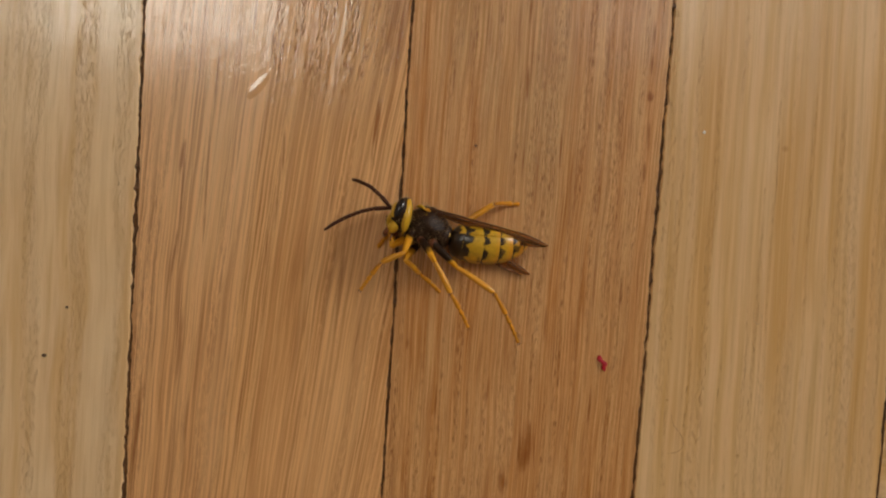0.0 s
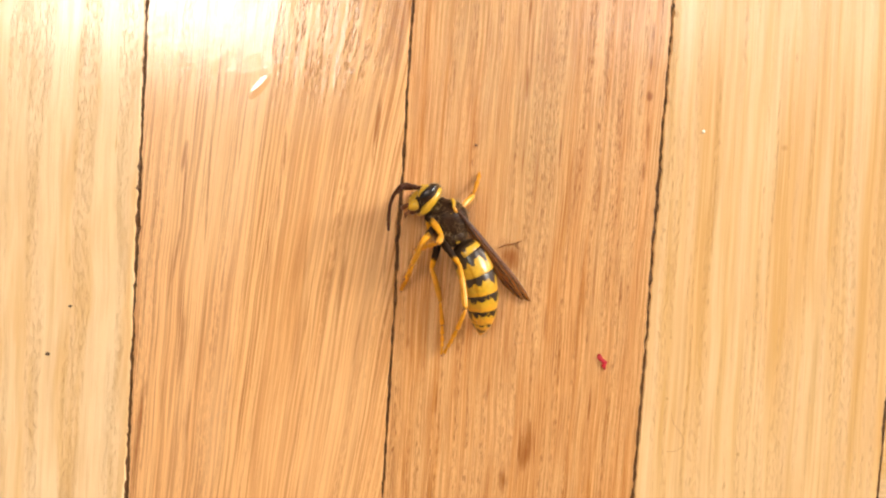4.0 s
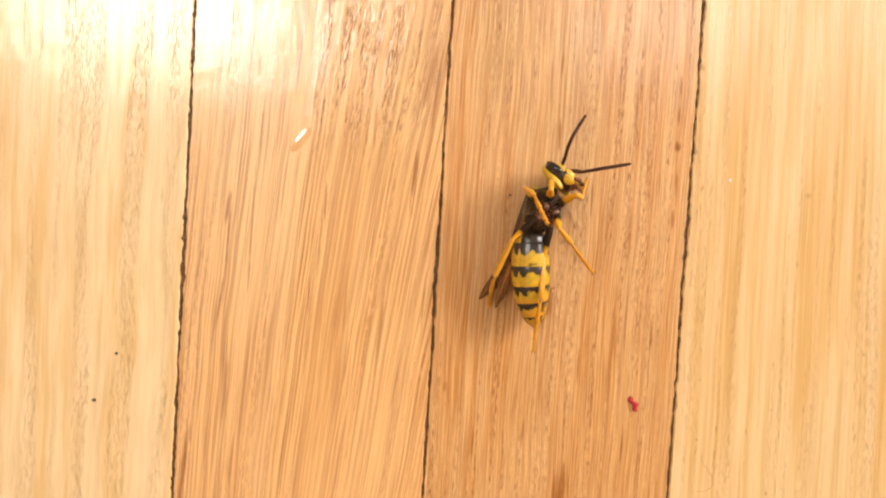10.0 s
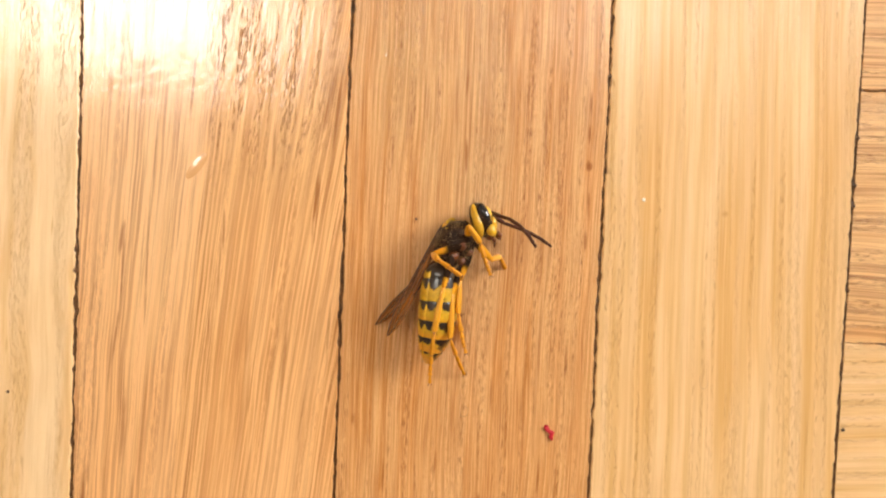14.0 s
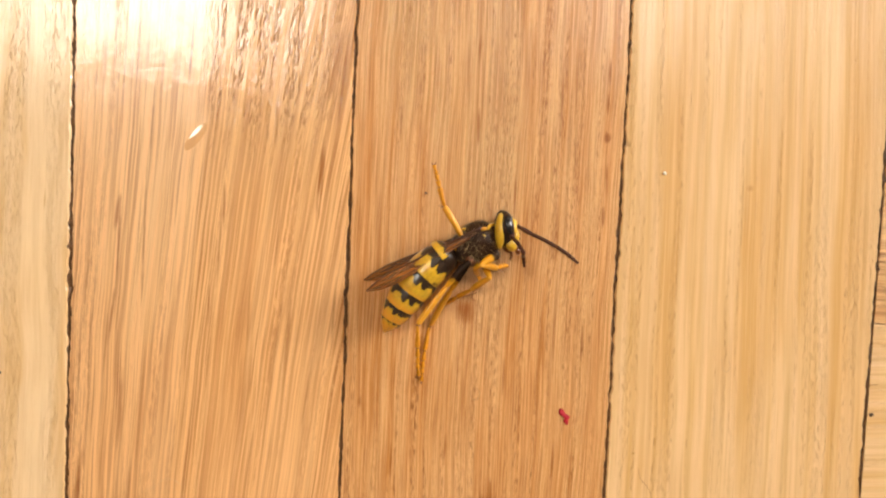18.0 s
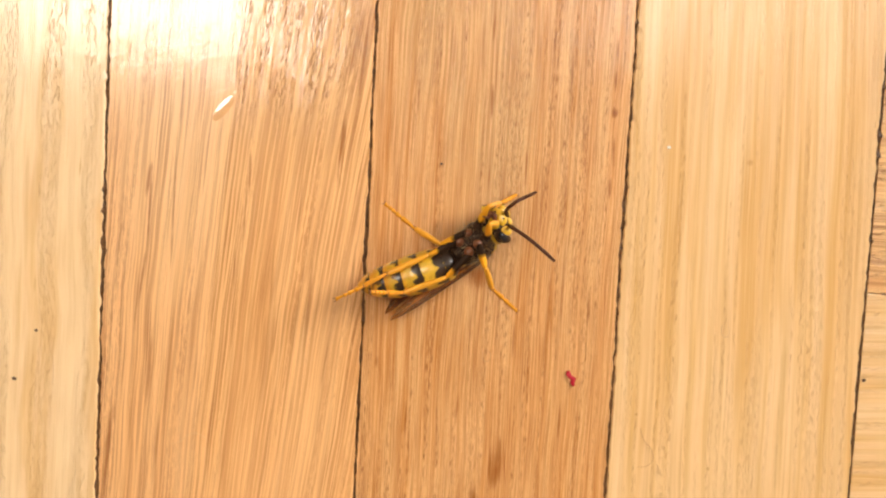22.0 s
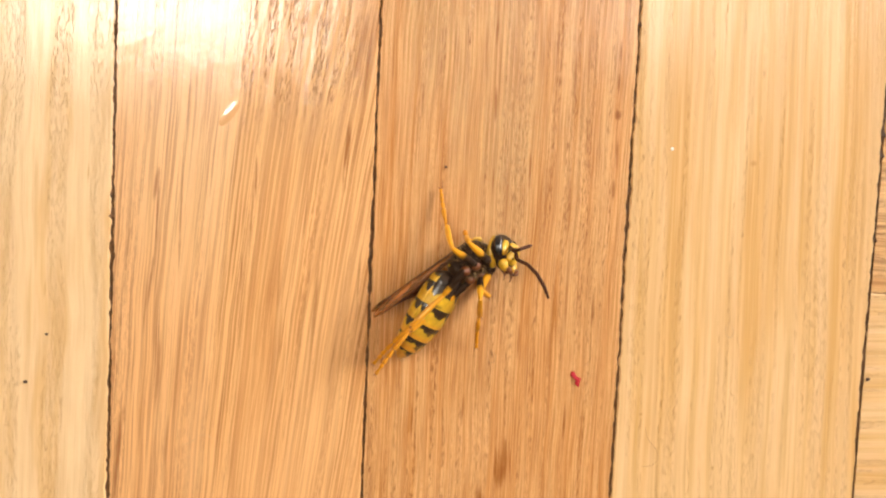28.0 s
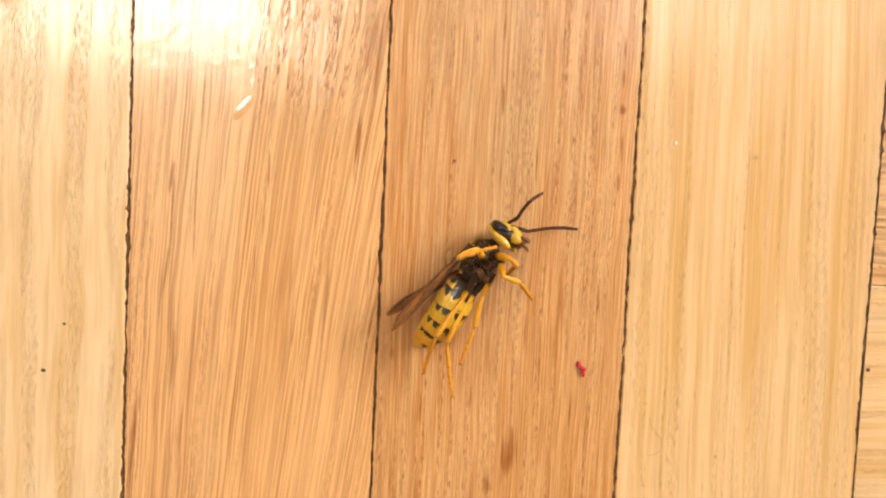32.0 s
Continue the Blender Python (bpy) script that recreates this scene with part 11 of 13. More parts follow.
    walk(PARTS["legR20"], [
        (0, at(0.10, -0.80, -1.50, 0, 59, 64)), (0.5, at(0.10, -0.80, -1.50, -0, -2, 88)), (1, at(0.10, -0.80, -1.50, -0, -70, 123)), (1.5, at(0.10, -0.80, -1.50, 0, -70, 151)),
        (2, at(0.10, -0.80, -1.50, 0, -66, 168)), (2.5, at(0.10, -0.80, -1.50, -0, -65, 175)), (3, at(0.10, -0.80, -1.50, -0, -61, 157)), (3.25, at(0.10, -0.80, -1.50, 30, -72, -179)),
        (3.5, at(0.10, -0.80, -1.50, 84, -87, -180)), (3.75, at(0.10, -0.80, -1.50, -45, -68, 34)), (4, at(0.10, -0.80, -1.50, 0, -56, 80)), (4.5, at(0.10, -0.80, -1.50, -0, -22, 72)),
        (5, at(0.10, -0.80, -1.50, -0, 16, 74)), (5.5, at(0.10, -0.80, -1.50, -0, 37, 79)), (5.75, at(0.10, -0.80, -1.50, -0, 37, 127)), (6, at(0.10, -0.80, -1.50, 0, 38, 176)),
        (6.5, at(0.10, -0.80, -1.50, 0, -6, 141)), (7, at(0.10, -0.80, -1.50, 0, -51, -174)), (7.5, at(0.10, -0.80, -1.50, 0, -25, 112)), (8, at(0.10, -0.80, -1.50, 0, 32, 80)),
        (8.5, at(0.10, -0.80, -1.50, -0, 38, 79)), (9, at(0.10, -0.80, -1.50, 0, 46, 78)), (9.5, at(0.10, -0.80, -1.50, 0, 48, 82)), (9.75, at(0.10, -0.80, -1.50, -28, 13, -3)),
        (10, at(0.10, -0.80, -1.50, 0, -19, -74)), (10.5, at(0.10, -0.80, -1.50, 0, 23, -81)), (11, at(0.10, -0.80, -1.50, 0, 46, -85)), (11.5, at(0.10, -0.80, -1.50, 0, 22, -110)),
        (12, at(0.10, -0.80, -1.50, 0, -23, -143)), (12.5, at(0.10, -0.80, -1.50, -0, -22, -145)), (13, at(0.10, -0.80, -1.50, 0, -21, -147)), (13.5, at(0.10, -0.80, -1.50, -0, -23, -150)),
        (14, at(0.10, -0.80, -1.50, 0, -25, -152)), (14.5, at(0.10, -0.80, -1.50, 0, -12, -153)), (15, at(0.10, -0.80, -1.50, 0, -12, -161)), (15.5, at(0.10, -0.80, -1.50, 0, 21, -139)),
        (16, at(0.10, -0.80, -1.50, 0, 31, -104)), (16.5, at(0.10, -0.80, -1.50, -0, 31, -87)), (16.75, at(0.10, -0.80, -1.50, -18, -12, -126)), (17, at(0.10, -0.80, -1.50, 0, -56, -172)),
        (17.5, at(0.10, -0.80, -1.50, 0, -58, -172)), (18, at(0.10, -0.80, -1.50, 0, -59, -172)), (18.5, at(0.10, -0.80, -1.50, 0, -53, -176)), (19, at(0.10, -0.80, -1.50, -0, -33, -147)),
        (19.5, at(0.10, -0.80, -1.50, 0, -2, -116)), (20, at(0.10, -0.80, -1.50, -0, 27, -90)), (20.5, at(0.10, -0.80, -1.50, -0, -5, -128)), (21, at(0.10, -0.80, -1.50, 0, -33, -164)),
        (21.25, at(0.10, -0.80, -1.50, -2, 13, -159)), (21.5, at(0.10, -0.80, -1.50, 0, 60, -153)), (22, at(0.10, -0.80, -1.50, 0, 6, -164)), (22.5, at(0.10, -0.80, -1.50, 0, 12, 174)),
        (23, at(0.10, -0.80, -1.50, -0, 8, 155)), (23.5, at(0.10, -0.80, -1.50, -0, 1, 149)), (24, at(0.10, -0.80, -1.50, 0, -6, 146)), (24.5, at(0.10, -0.80, -1.50, 0, 6, 156)),
        (25, at(0.10, -0.80, -1.50, 0, 10, 163)), (25.5, at(0.10, -0.80, -1.50, 0, 39, -167)), (26, at(0.10, -0.80, -1.50, 0, 14, -115)), (26.5, at(0.10, -0.80, -1.50, -0, -8, -105)),
        (27, at(0.10, -0.80, -1.50, 0, 36, -71)), (27.5, at(0.10, -0.80, -1.50, -0, 11, -90)), (28, at(0.10, -0.80, -1.50, 0, -35, -124)), (28.5, at(0.10, -0.80, -1.50, -0, -3, -177)),
        (29, at(0.10, -0.80, -1.50, 0, 10, 174)), (29.5, at(0.10, -0.80, -1.50, 0, -5, -175)), (30, at(0.10, -0.80, -1.50, 0, -39, -125)), (30.5, at(0.10, -0.80, -1.50, 0, -46, -128)),
        (31, at(0.10, -0.80, -1.50, 0, -45, -124)), (31.5, at(0.10, -0.80, -1.50, -0, -25, -99)), (32, at(0.10, -0.80, -1.50, 0, 2, -79))])
    walk(PARTS["legR21"], [
        (0, at(0.69, 0.39, -3.73, 0, -1, -127)), (0.25, at(0.45, 1.10, -2.57, 2, 3, 168)), (0.5, at(0.21, 1.80, -1.41, 0, 6, 103)), (0.75, at(-0.09, 0.86, -0.23, 35, -29, 158)),
        (1, at(-0.38, -0.07, 0.95, -0, -73, -109)), (1.25, at(-0.52, -0.22, 0.95, -4, -76, -148)), (1.5, at(-0.67, -0.37, 0.95, -0, -78, 166)), (2, at(-0.92, -0.59, 0.88, -0, -75, 162)),
        (2.5, at(-1.00, -0.70, 0.85, -0, -69, 173)), (3, at(-1.06, -0.30, 0.78, 0, -53, -142)), (3.25, at(-0.55, -0.55, 0.94, 18, -63, -87)), (3.5, at(-0.04, -0.80, 1.10, 0, -75, -0)),
        (4, at(0.35, 0.65, 0.64, -0, -55, -64)), (4.25, at(0.60, 1.07, 0.06, -20, -31, 23)), (4.5, at(0.85, 1.48, -0.51, 0, -10, 88)), (4.75, at(0.81, 1.55, -1.37, -9, 1, 168)),
        (5, at(0.77, 1.61, -2.22, 0, 12, -112)), (5.5, at(0.51, 1.24, -3.05, -0, 17, -127)), (6, at(-1.94, -0.66, -3.10, 0, 20, 178)), (6.5, at(-1.90, 0.84, -1.23, 0, 8, 166)),
        (7, at(-1.51, -0.98, 0.53, 0, -5, 150)), (7.5, at(-0.78, 1.38, -0.39, 0, 12, 145)), (7.75, at(-0.14, 1.37, -1.63, -2, 16, -172)), (8, at(0.50, 1.37, -2.88, -0, 20, -127)),
        (8.5, at(0.49, 1.20, -3.11, 0, 16, -126)), (9, at(0.46, 0.96, -3.37, -0, 12, -125)), (9.5, at(0.35, 0.92, -3.43, -0, 11, -122)), (10, at(0.77, -3.16, -0.64, 0, 81, -158)),
        (10.5, at(0.48, -3.16, -2.53, 0, 60, -167)), (11, at(0.27, -2.61, -3.36, 0, 34, -166)), (11.5, at(-0.72, -3.06, -2.49, 0, 30, -98)), (11.75, at(-1.26, -2.66, -1.49, 13, -17, -74)),
        (12, at(-1.80, -2.25, -0.48, 0, -65, -43)), (12.25, at(-1.84, -2.22, -0.51, 1, -66, 11)), (12.5, at(-1.88, -2.18, -0.53, 0, -67, 67)), (12.75, at(-1.91, -2.15, -0.56, 54, -1, -13)),
        (13, at(-1.95, -2.11, -0.58, -0, 62, -89)), (13.5, at(-1.97, -2.01, -0.49, -0, 58, -91)), (14, at(-1.98, -1.90, -0.40, -0, 54, -92)), (14.25, at(-2.07, -1.93, -0.68, -15, -2, -119)),
        (14.5, at(-2.17, -1.95, -0.96, 0, -58, -147)), (15, at(-2.29, -1.64, -0.94, 0, -66, 164)), (15.25, at(-2.01, -2.02, -1.69, -16, -23, -152)), (15.5, at(-1.73, -2.39, -2.44, -0, 19, -120)),
        (16, at(-0.45, -2.96, -2.84, 0, 16, -134)), (16.25, at(-0.11, -2.99, -2.84, -1, 13, 174)), (16.5, at(0.24, -3.03, -2.83, 0, 11, 122)), (17, at(-1.33, -0.99, 0.66, -0, -36, 123)),
        (17.5, at(-1.27, -0.99, 0.70, -0, -65, -169)), (18, at(-1.23, -0.99, 0.73, 0, -71, -165)), (18.5, at(-1.46, -0.91, 0.57, -0, -80, 156)), (18.75, at(-1.60, -1.45, 0.25, -21, -61, -128)),
        (19, at(-1.73, -1.99, -0.08, 0, -45, -87)), (19.5, at(-1.02, -3.14, -1.39, 0, -21, -114)), (19.75, at(-0.46, -3.13, -2.04, 12, -1, -176)), (20, at(0.10, -3.11, -2.69, 0, 19, 122)),
        (20.25, at(-0.70, -2.97, -1.98, 9, 2, -179)), (20.5, at(-1.51, -2.83, -1.26, 0, -14, -121)), (20.75, at(-1.75, -2.12, -0.67, -7, -27, -166)), (21, at(-1.99, -1.41, -0.08, 0, -40, 143)),
        (21.25, at(-1.53, -1.40, -1.91, -2, -36, -163)), (21.5, at(-1.07, -1.39, -3.75, 0, -32, -112)), (22, at(-2.38, -1.53, -1.76, -0, -10, -105)), (22.5, at(-2.43, -0.54, -2.04, -0, -23, -108)),
        (22.75, at(-2.33, -0.13, -1.94, 24, 9, -174)), (23, at(-2.23, 0.29, -1.85, 0, 43, 112)), (23.5, at(-2.13, 0.53, -1.56, 0, 27, 143)), (24, at(-2.04, 0.65, -1.25, 0, 12, 171)),
        (24.5, at(-2.26, 0.25, -1.79, 0, 6, -148)), (25, at(-2.35, -0.06, -1.95, 0, -18, -127)), (25.5, at(-1.86, -1.26, -3.14, 0, -63, -120)), (25.75, at(-1.41, -2.17, -2.65, -8, -67, 176)),
        (26, at(-0.96, -3.08, -2.15, 0, -72, 98)), (26.25, at(-0.76, -3.19, -1.64, -40, -29, -153)), (26.5, at(-0.56, -3.29, -1.13, -0, 0, -87)), (26.75, at(0.11, -3.04, -2.08, -5, -7, -159)),
        (27, at(0.78, -2.80, -3.02, -0, -14, 127)), (27.25, at(0.45, -3.07, -2.51, -12, 5, -168)), (27.5, at(0.12, -3.35, -2.00, -0, 24, -100)), (27.75, at(-0.49, -2.96, -1.00, 27, -26, -65)),
        (28, at(-1.09, -2.57, -0.01, 0, -80, -4)), (28.25, at(-1.79, -1.76, -0.70, 43, -34, -118)), (28.5, at(-2.49, -0.95, -1.38, 0, -5, -175)), (29, at(-2.45, -0.55, -1.93, 0, 12, 172)),
        (29.5, at(-2.48, -1.04, -1.29, 0, -2, -177)), (29.75, at(-1.78, -1.75, -0.58, -11, -26, 144)), (30, at(-1.08, -2.46, 0.12, 0, -51, 96)), (30.5, at(-1.03, -2.23, 0.36, -0, -70, 91)),
        (30.75, at(-0.98, -2.28, 0.34, -32, -73, 35)), (31, at(-0.94, -2.33, 0.33, -30, -84, -54)), (31.25, at(-0.60, -2.73, -0.04, 29, -72, 167)), (31.5, at(-0.27, -3.13, -0.40, 0, -61, 114)),
        (31.75, at(0.16, -3.24, -0.99, -25, -19, -179)), (32, at(0.58, -3.35, -1.57, 0, 19, -128))])
    walk(PARTS["legR22"], [
        (0, at(-1.13, -1.99, -3.69, 0, -0, -146)), (0.5, at(-0.48, 4.70, -1.71, 0, -23, 142)), (0.75, at(-0.57, 1.91, 1.06, -14, -48, 116)), (1, at(-0.66, -0.88, 3.83, 0, -76, 68)),
        (1.25, at(-0.96, -0.55, 3.86, 7, -73, -3)), (1.5, at(-1.25, -0.22, 3.89, 0, -70, -62)), (2, at(-1.68, -0.34, 3.77, 0, -68, -64)), (2.5, at(-2.05, -0.57, 3.66, 0, -60, -106)),
        (3, at(-2.48, -1.40, 3.18, 0, -55, -157)), (3.25, at(-0.88, -1.10, 3.58, -2, -53, -94)), (3.5, at(0.73, -0.80, 3.99, -0, -51, -33)), (4, at(1.12, -0.91, 3.09, 0, -40, -41)),
        (4.25, at(1.03, 1.76, 1.56, -9, -26, 26)), (4.5, at(0.94, 4.43, 0.03, 0, -13, 84)), (4.75, at(0.31, 1.66, -1.40, -8, 1, 144)), (5, at(-0.32, -1.12, -2.82, 0, 14, -157)),
        (5.5, at(-1.20, -1.05, -3.95, 0, 12, -167)), (6, at(-4.75, -0.57, -4.15, 0, 17, 179)), (6.5, at(-4.78, 1.57, -1.66, -0, 20, 178)), (7, at(-4.10, 0.53, 0.77, 0, 20, 165)),
        (7.5, at(-3.18, 3.08, -1.02, -0, 13, 130)), (8, at(-1.21, -0.88, -3.90, 0, 13, -172)), (8.5, at(-1.19, -1.13, -3.96, 0, 12, -169)), (9, at(-1.21, -1.44, -4.01, -0, 11, -167)),
        (9.5, at(-1.23, -1.56, -4.02, -0, 11, -170)), (10, at(0.32, -3.34, -3.60, -0, 48, 150)), (10.5, at(-0.97, -3.48, -5.13, -0, -20, 144)), (11, at(-2.14, -3.22, -5.05, -0, -18, 159)),
        (11.5, at(-1.08, -5.64, -3.99, 0, -65, 100)), (11.75, at(-0.98, -4.38, -0.87, 2, -64, 18)), (12, at(-0.89, -3.11, 2.24, 0, -63, -61)), (12.5, at(-1.42, -1.08, 2.22, -0, -64, -47)),
        (12.75, at(-1.68, -2.29, -0.51, -54, 5, 17)), (13, at(-1.93, -3.51, -3.24, 0, 79, 93)), (13.5, at(-2.00, -3.60, -3.03, -15, 85, 72)), (14, at(-2.05, -3.67, -2.82, -119, 86, -37)),
        (14.25, at(-2.78, -3.25, -0.62, 50, 13, 156)), (14.5, at(-3.51, -2.82, 1.57, 0, -58, -154)), (15, at(-3.47, -1.31, 1.80, -0, -48, -167)), (15.5, at(-3.16, -4.84, -3.41, 0, -24, 173)),
        (16, at(-2.46, -5.03, -3.65, 0, -4, 160)), (16.5, at(-1.33, -0.53, -3.39, -0, 8, -123)), (16.75, at(-1.98, 0.27, -0.48, -22, -30, -161)), (17, at(-2.64, 1.06, 2.42, -0, -71, 137)),
        (17.5, at(-2.50, -1.23, 3.43, -0, -74, 96)), (17.75, at(-2.33, -1.24, 3.50, 27, -78, 155)), (18, at(-2.16, -1.24, 3.57, 15, -85, -107)), (18.25, at(-2.06, -0.97, 3.55, -25, -75, 5)),
        (18.5, at(-1.95, -0.69, 3.53, 0, -66, 55)), (19, at(-1.62, -4.12, 2.02, 0, -34, 66)), (19.25, at(-1.88, -4.92, 0.85, 7, -48, 100)), (19.5, at(-2.15, -5.71, -0.33, 0, -62, 146)),
        (19.75, at(-1.77, -3.20, -1.99, -15, -30, -162)), (20, at(-1.39, -0.69, -3.65, -0, -0, -125)), (20.5, at(-3.02, -5.32, -0.54, -0, -36, -176)), (21, at(-3.83, -0.04, 1.86, -0, -59, 145)),
        (21.25, at(-2.93, -1.89, -0.15, -20, -24, -151)), (21.5, at(-2.04, -3.74, -2.15, -0, 8, -104)), (22, at(-3.15, -4.38, -1.24, -0, 20, -99)), (22.5, at(-3.28, -3.18, -0.88, 0, 25, -108)),
        (23, at(-3.05, 2.33, -3.90, -0, 22, -113)), (23.5, at(-4.27, 2.16, -2.90, -0, 10, -123)), (24, at(-4.94, 1.09, -1.88, 0, 23, 159)), (24.5, at(-4.79, -1.33, -2.10, 0, 28, -158)),
        (25, at(-4.09, -2.33, -1.05, 0, 23, -147)), (25.5, at(-2.55, -2.44, -0.47, 0, -43, -127)), (25.75, at(-1.82, -2.29, 0.11, -21, -60, -166)), (26, at(-1.08, -2.14, 0.70, -0, -80, 119)),
        (26.5, at(-0.43, -6.28, -1.15, 0, -48, 84)), (26.75, at(-0.71, -3.38, -1.72, -33, -7, 165)), (27, at(-0.99, -0.49, -2.29, 0, 32, -122)), (27.25, at(-0.68, -3.27, -2.74, -43, -14, 173)),
        (27.5, at(-0.38, -6.05, -3.20, -0, -69, 83)), (27.75, at(-0.48, -4.33, -0.13, 8, -64, 5)), (28, at(-0.59, -2.61, 2.94, 0, -60, -58)), (28.25, at(-3.03, -1.91, 0.93, -10, -52, 30)),
        (28.5, at(-5.47, -1.21, -1.09, -0, -45, 102)), (28.75, at(-5.41, -0.67, -1.81, -10, -12, 136)), (29, at(-5.36, -0.13, -2.53, 0, 20, 165)), (29.25, at(-5.42, -0.66, -1.85, -1, 24, -154)),
        (29.5, at(-5.47, -1.18, -1.17, 0, 27, -113)), (29.75, at(-3.37, -0.87, 0.63, 7, -30, -113)), (30, at(-1.26, -0.56, 2.44, 71, -83, -174)), (30.5, at(-1.05, -1.19, 3.17, 0, -69, -53)),
        (31, at(-0.75, -2.59, 3.31, 0, -51, -52)), (31.5, at(-0.85, -1.80, 2.22, -0, -61, 18)), (32, at(-1.18, -5.58, -2.54, -0, 8, 31))])
    walk(PARTS["legL30"], [
        (0, at(-1.00, 0.80, -1.40, 0, 18, -173)), (0.5, at(-1.00, 0.80, -1.40, 0, 14, -175)), (1, at(-1.00, 0.80, -1.40, 0, 11, -177)), (1.5, at(-1.00, 0.80, -1.40, -0, 4, -179)),
        (2, at(-1.00, 0.80, -1.40, 0, -3, 171)), (2.5, at(-1.00, 0.80, -1.40, 0, -2, 170)), (3, at(-1.00, 0.80, -1.40, 0, 1, 180)), (3.5, at(-1.00, 0.80, -1.40, 0, -13, 167)),
        (4, at(-1.00, 0.80, -1.40, 0, -11, 166)), (4.5, at(-1.00, 0.80, -1.40, 0, -5, 165)), (5, at(-1.00, 0.80, -1.40, 0, 1, 165)), (5.5, at(-1.00, 0.80, -1.40, 0, 4, 165)),
        (6, at(-1.00, 0.80, -1.40, 0, 10, 179)), (6.5, at(-1.00, 0.80, -1.40, 0, 14, 179)), (7, at(-1.00, 0.80, -1.40, -0, 19, 178)), (7.5, at(-1.00, 0.80, -1.40, 0, 20, 177)),
        (8, at(-1.00, 0.80, -1.40, 0, 16, 162)), (8.5, at(-1.00, 0.80, -1.40, 0, 14, 166)), (9, at(-1.00, 0.80, -1.40, 0, 13, 169)), (9.5, at(-1.00, 0.80, -1.40, -0, 17, 171)),
        (10, at(-1.00, 0.80, -1.40, 0, 6, 164)), (10.5, at(-1.00, 0.80, -1.40, -0, 7, -172)), (11, at(-1.00, 0.80, -1.40, -0, -2, -158)), (11.5, at(-1.00, 0.80, -1.40, -0, 9, -173)),
        (12, at(-1.00, 0.80, -1.40, 0, 12, 163)), (12.5, at(-1.00, 0.80, -1.40, 0, 14, 175)), (13, at(-1.00, 0.80, -1.40, -0, 12, -178)), (13.5, at(-1.00, 0.80, -1.40, 0, 17, 179)),
        (14, at(-1.00, 0.80, -1.40, 0, 24, 176)), (14.5, at(-1.00, 0.80, -1.40, 0, 11, 154)), (15, at(-1.00, 0.80, -1.40, 0, 21, 162)), (15.5, at(-1.00, 0.80, -1.40, -0, 31, -176)),
        (16, at(-1.00, 0.80, -1.40, 0, 28, -156)), (16.5, at(-1.00, 0.80, -1.40, 0, 24, -149)), (17, at(-1.00, 0.80, -1.40, 0, 45, 175)), (17.5, at(-1.00, 0.80, -1.40, 0, 45, 175)),
        (18, at(-1.00, 0.80, -1.40, 0, 45, 175)), (18.5, at(-1.00, 0.80, -1.40, 0, 39, 178)), (19, at(-1.00, 0.80, -1.40, 0, 22, -142)), (19.5, at(-1.00, 0.80, -1.40, -0, 38, -156)),
        (20, at(-1.00, 0.80, -1.40, -0, 53, -178)), (20.5, at(-1.00, 0.80, -1.40, 0, 53, 180)), (21, at(-1.00, 0.80, -1.40, 0, 51, 180)), (21.5, at(-1.00, 0.80, -1.40, 0, -7, 159)),
        (22, at(-1.00, 0.80, -1.40, -0, -1, 177)), (22.5, at(-1.00, 0.80, -1.40, 0, -1, 177)), (23, at(-1.00, 0.80, -1.40, 0, 21, 160)), (23.5, at(-1.00, 0.80, -1.40, 0, 11, 171)),
        (24, at(-1.00, 0.80, -1.40, 0, 9, 173)), (24.5, at(-1.00, 0.80, -1.40, 0, 2, 178)), (25, at(-1.00, 0.80, -1.40, 0, -1, 178)), (25.5, at(-1.00, 0.80, -1.40, 0, 4, 171)),
        (26, at(-1.00, 0.80, -1.40, 0, 13, 163)), (26.5, at(-1.00, 0.80, -1.40, -0, 22, 164)), (27, at(-1.00, 0.80, -1.40, 0, 21, -165)), (27.5, at(-1.00, 0.80, -1.40, -0, 15, -173)),
        (28, at(-1.00, 0.80, -1.40, -0, 16, 176)), (28.5, at(-1.00, 0.80, -1.40, 0, 19, -178)), (29, at(-1.00, 0.80, -1.40, 0, 22, -174)), (29.5, at(-1.00, 0.80, -1.40, 0, 18, 167)),
        (30, at(-1.00, 0.80, -1.40, 0, 35, -176)), (30.5, at(-1.00, 0.80, -1.40, 0, 16, 168)), (31, at(-1.00, 0.80, -1.40, 0, 8, 173)), (31.5, at(-1.00, 0.80, -1.40, 0, 5, 175)),
        (32, at(-1.00, 0.80, -1.40, 0, 12, -172))])
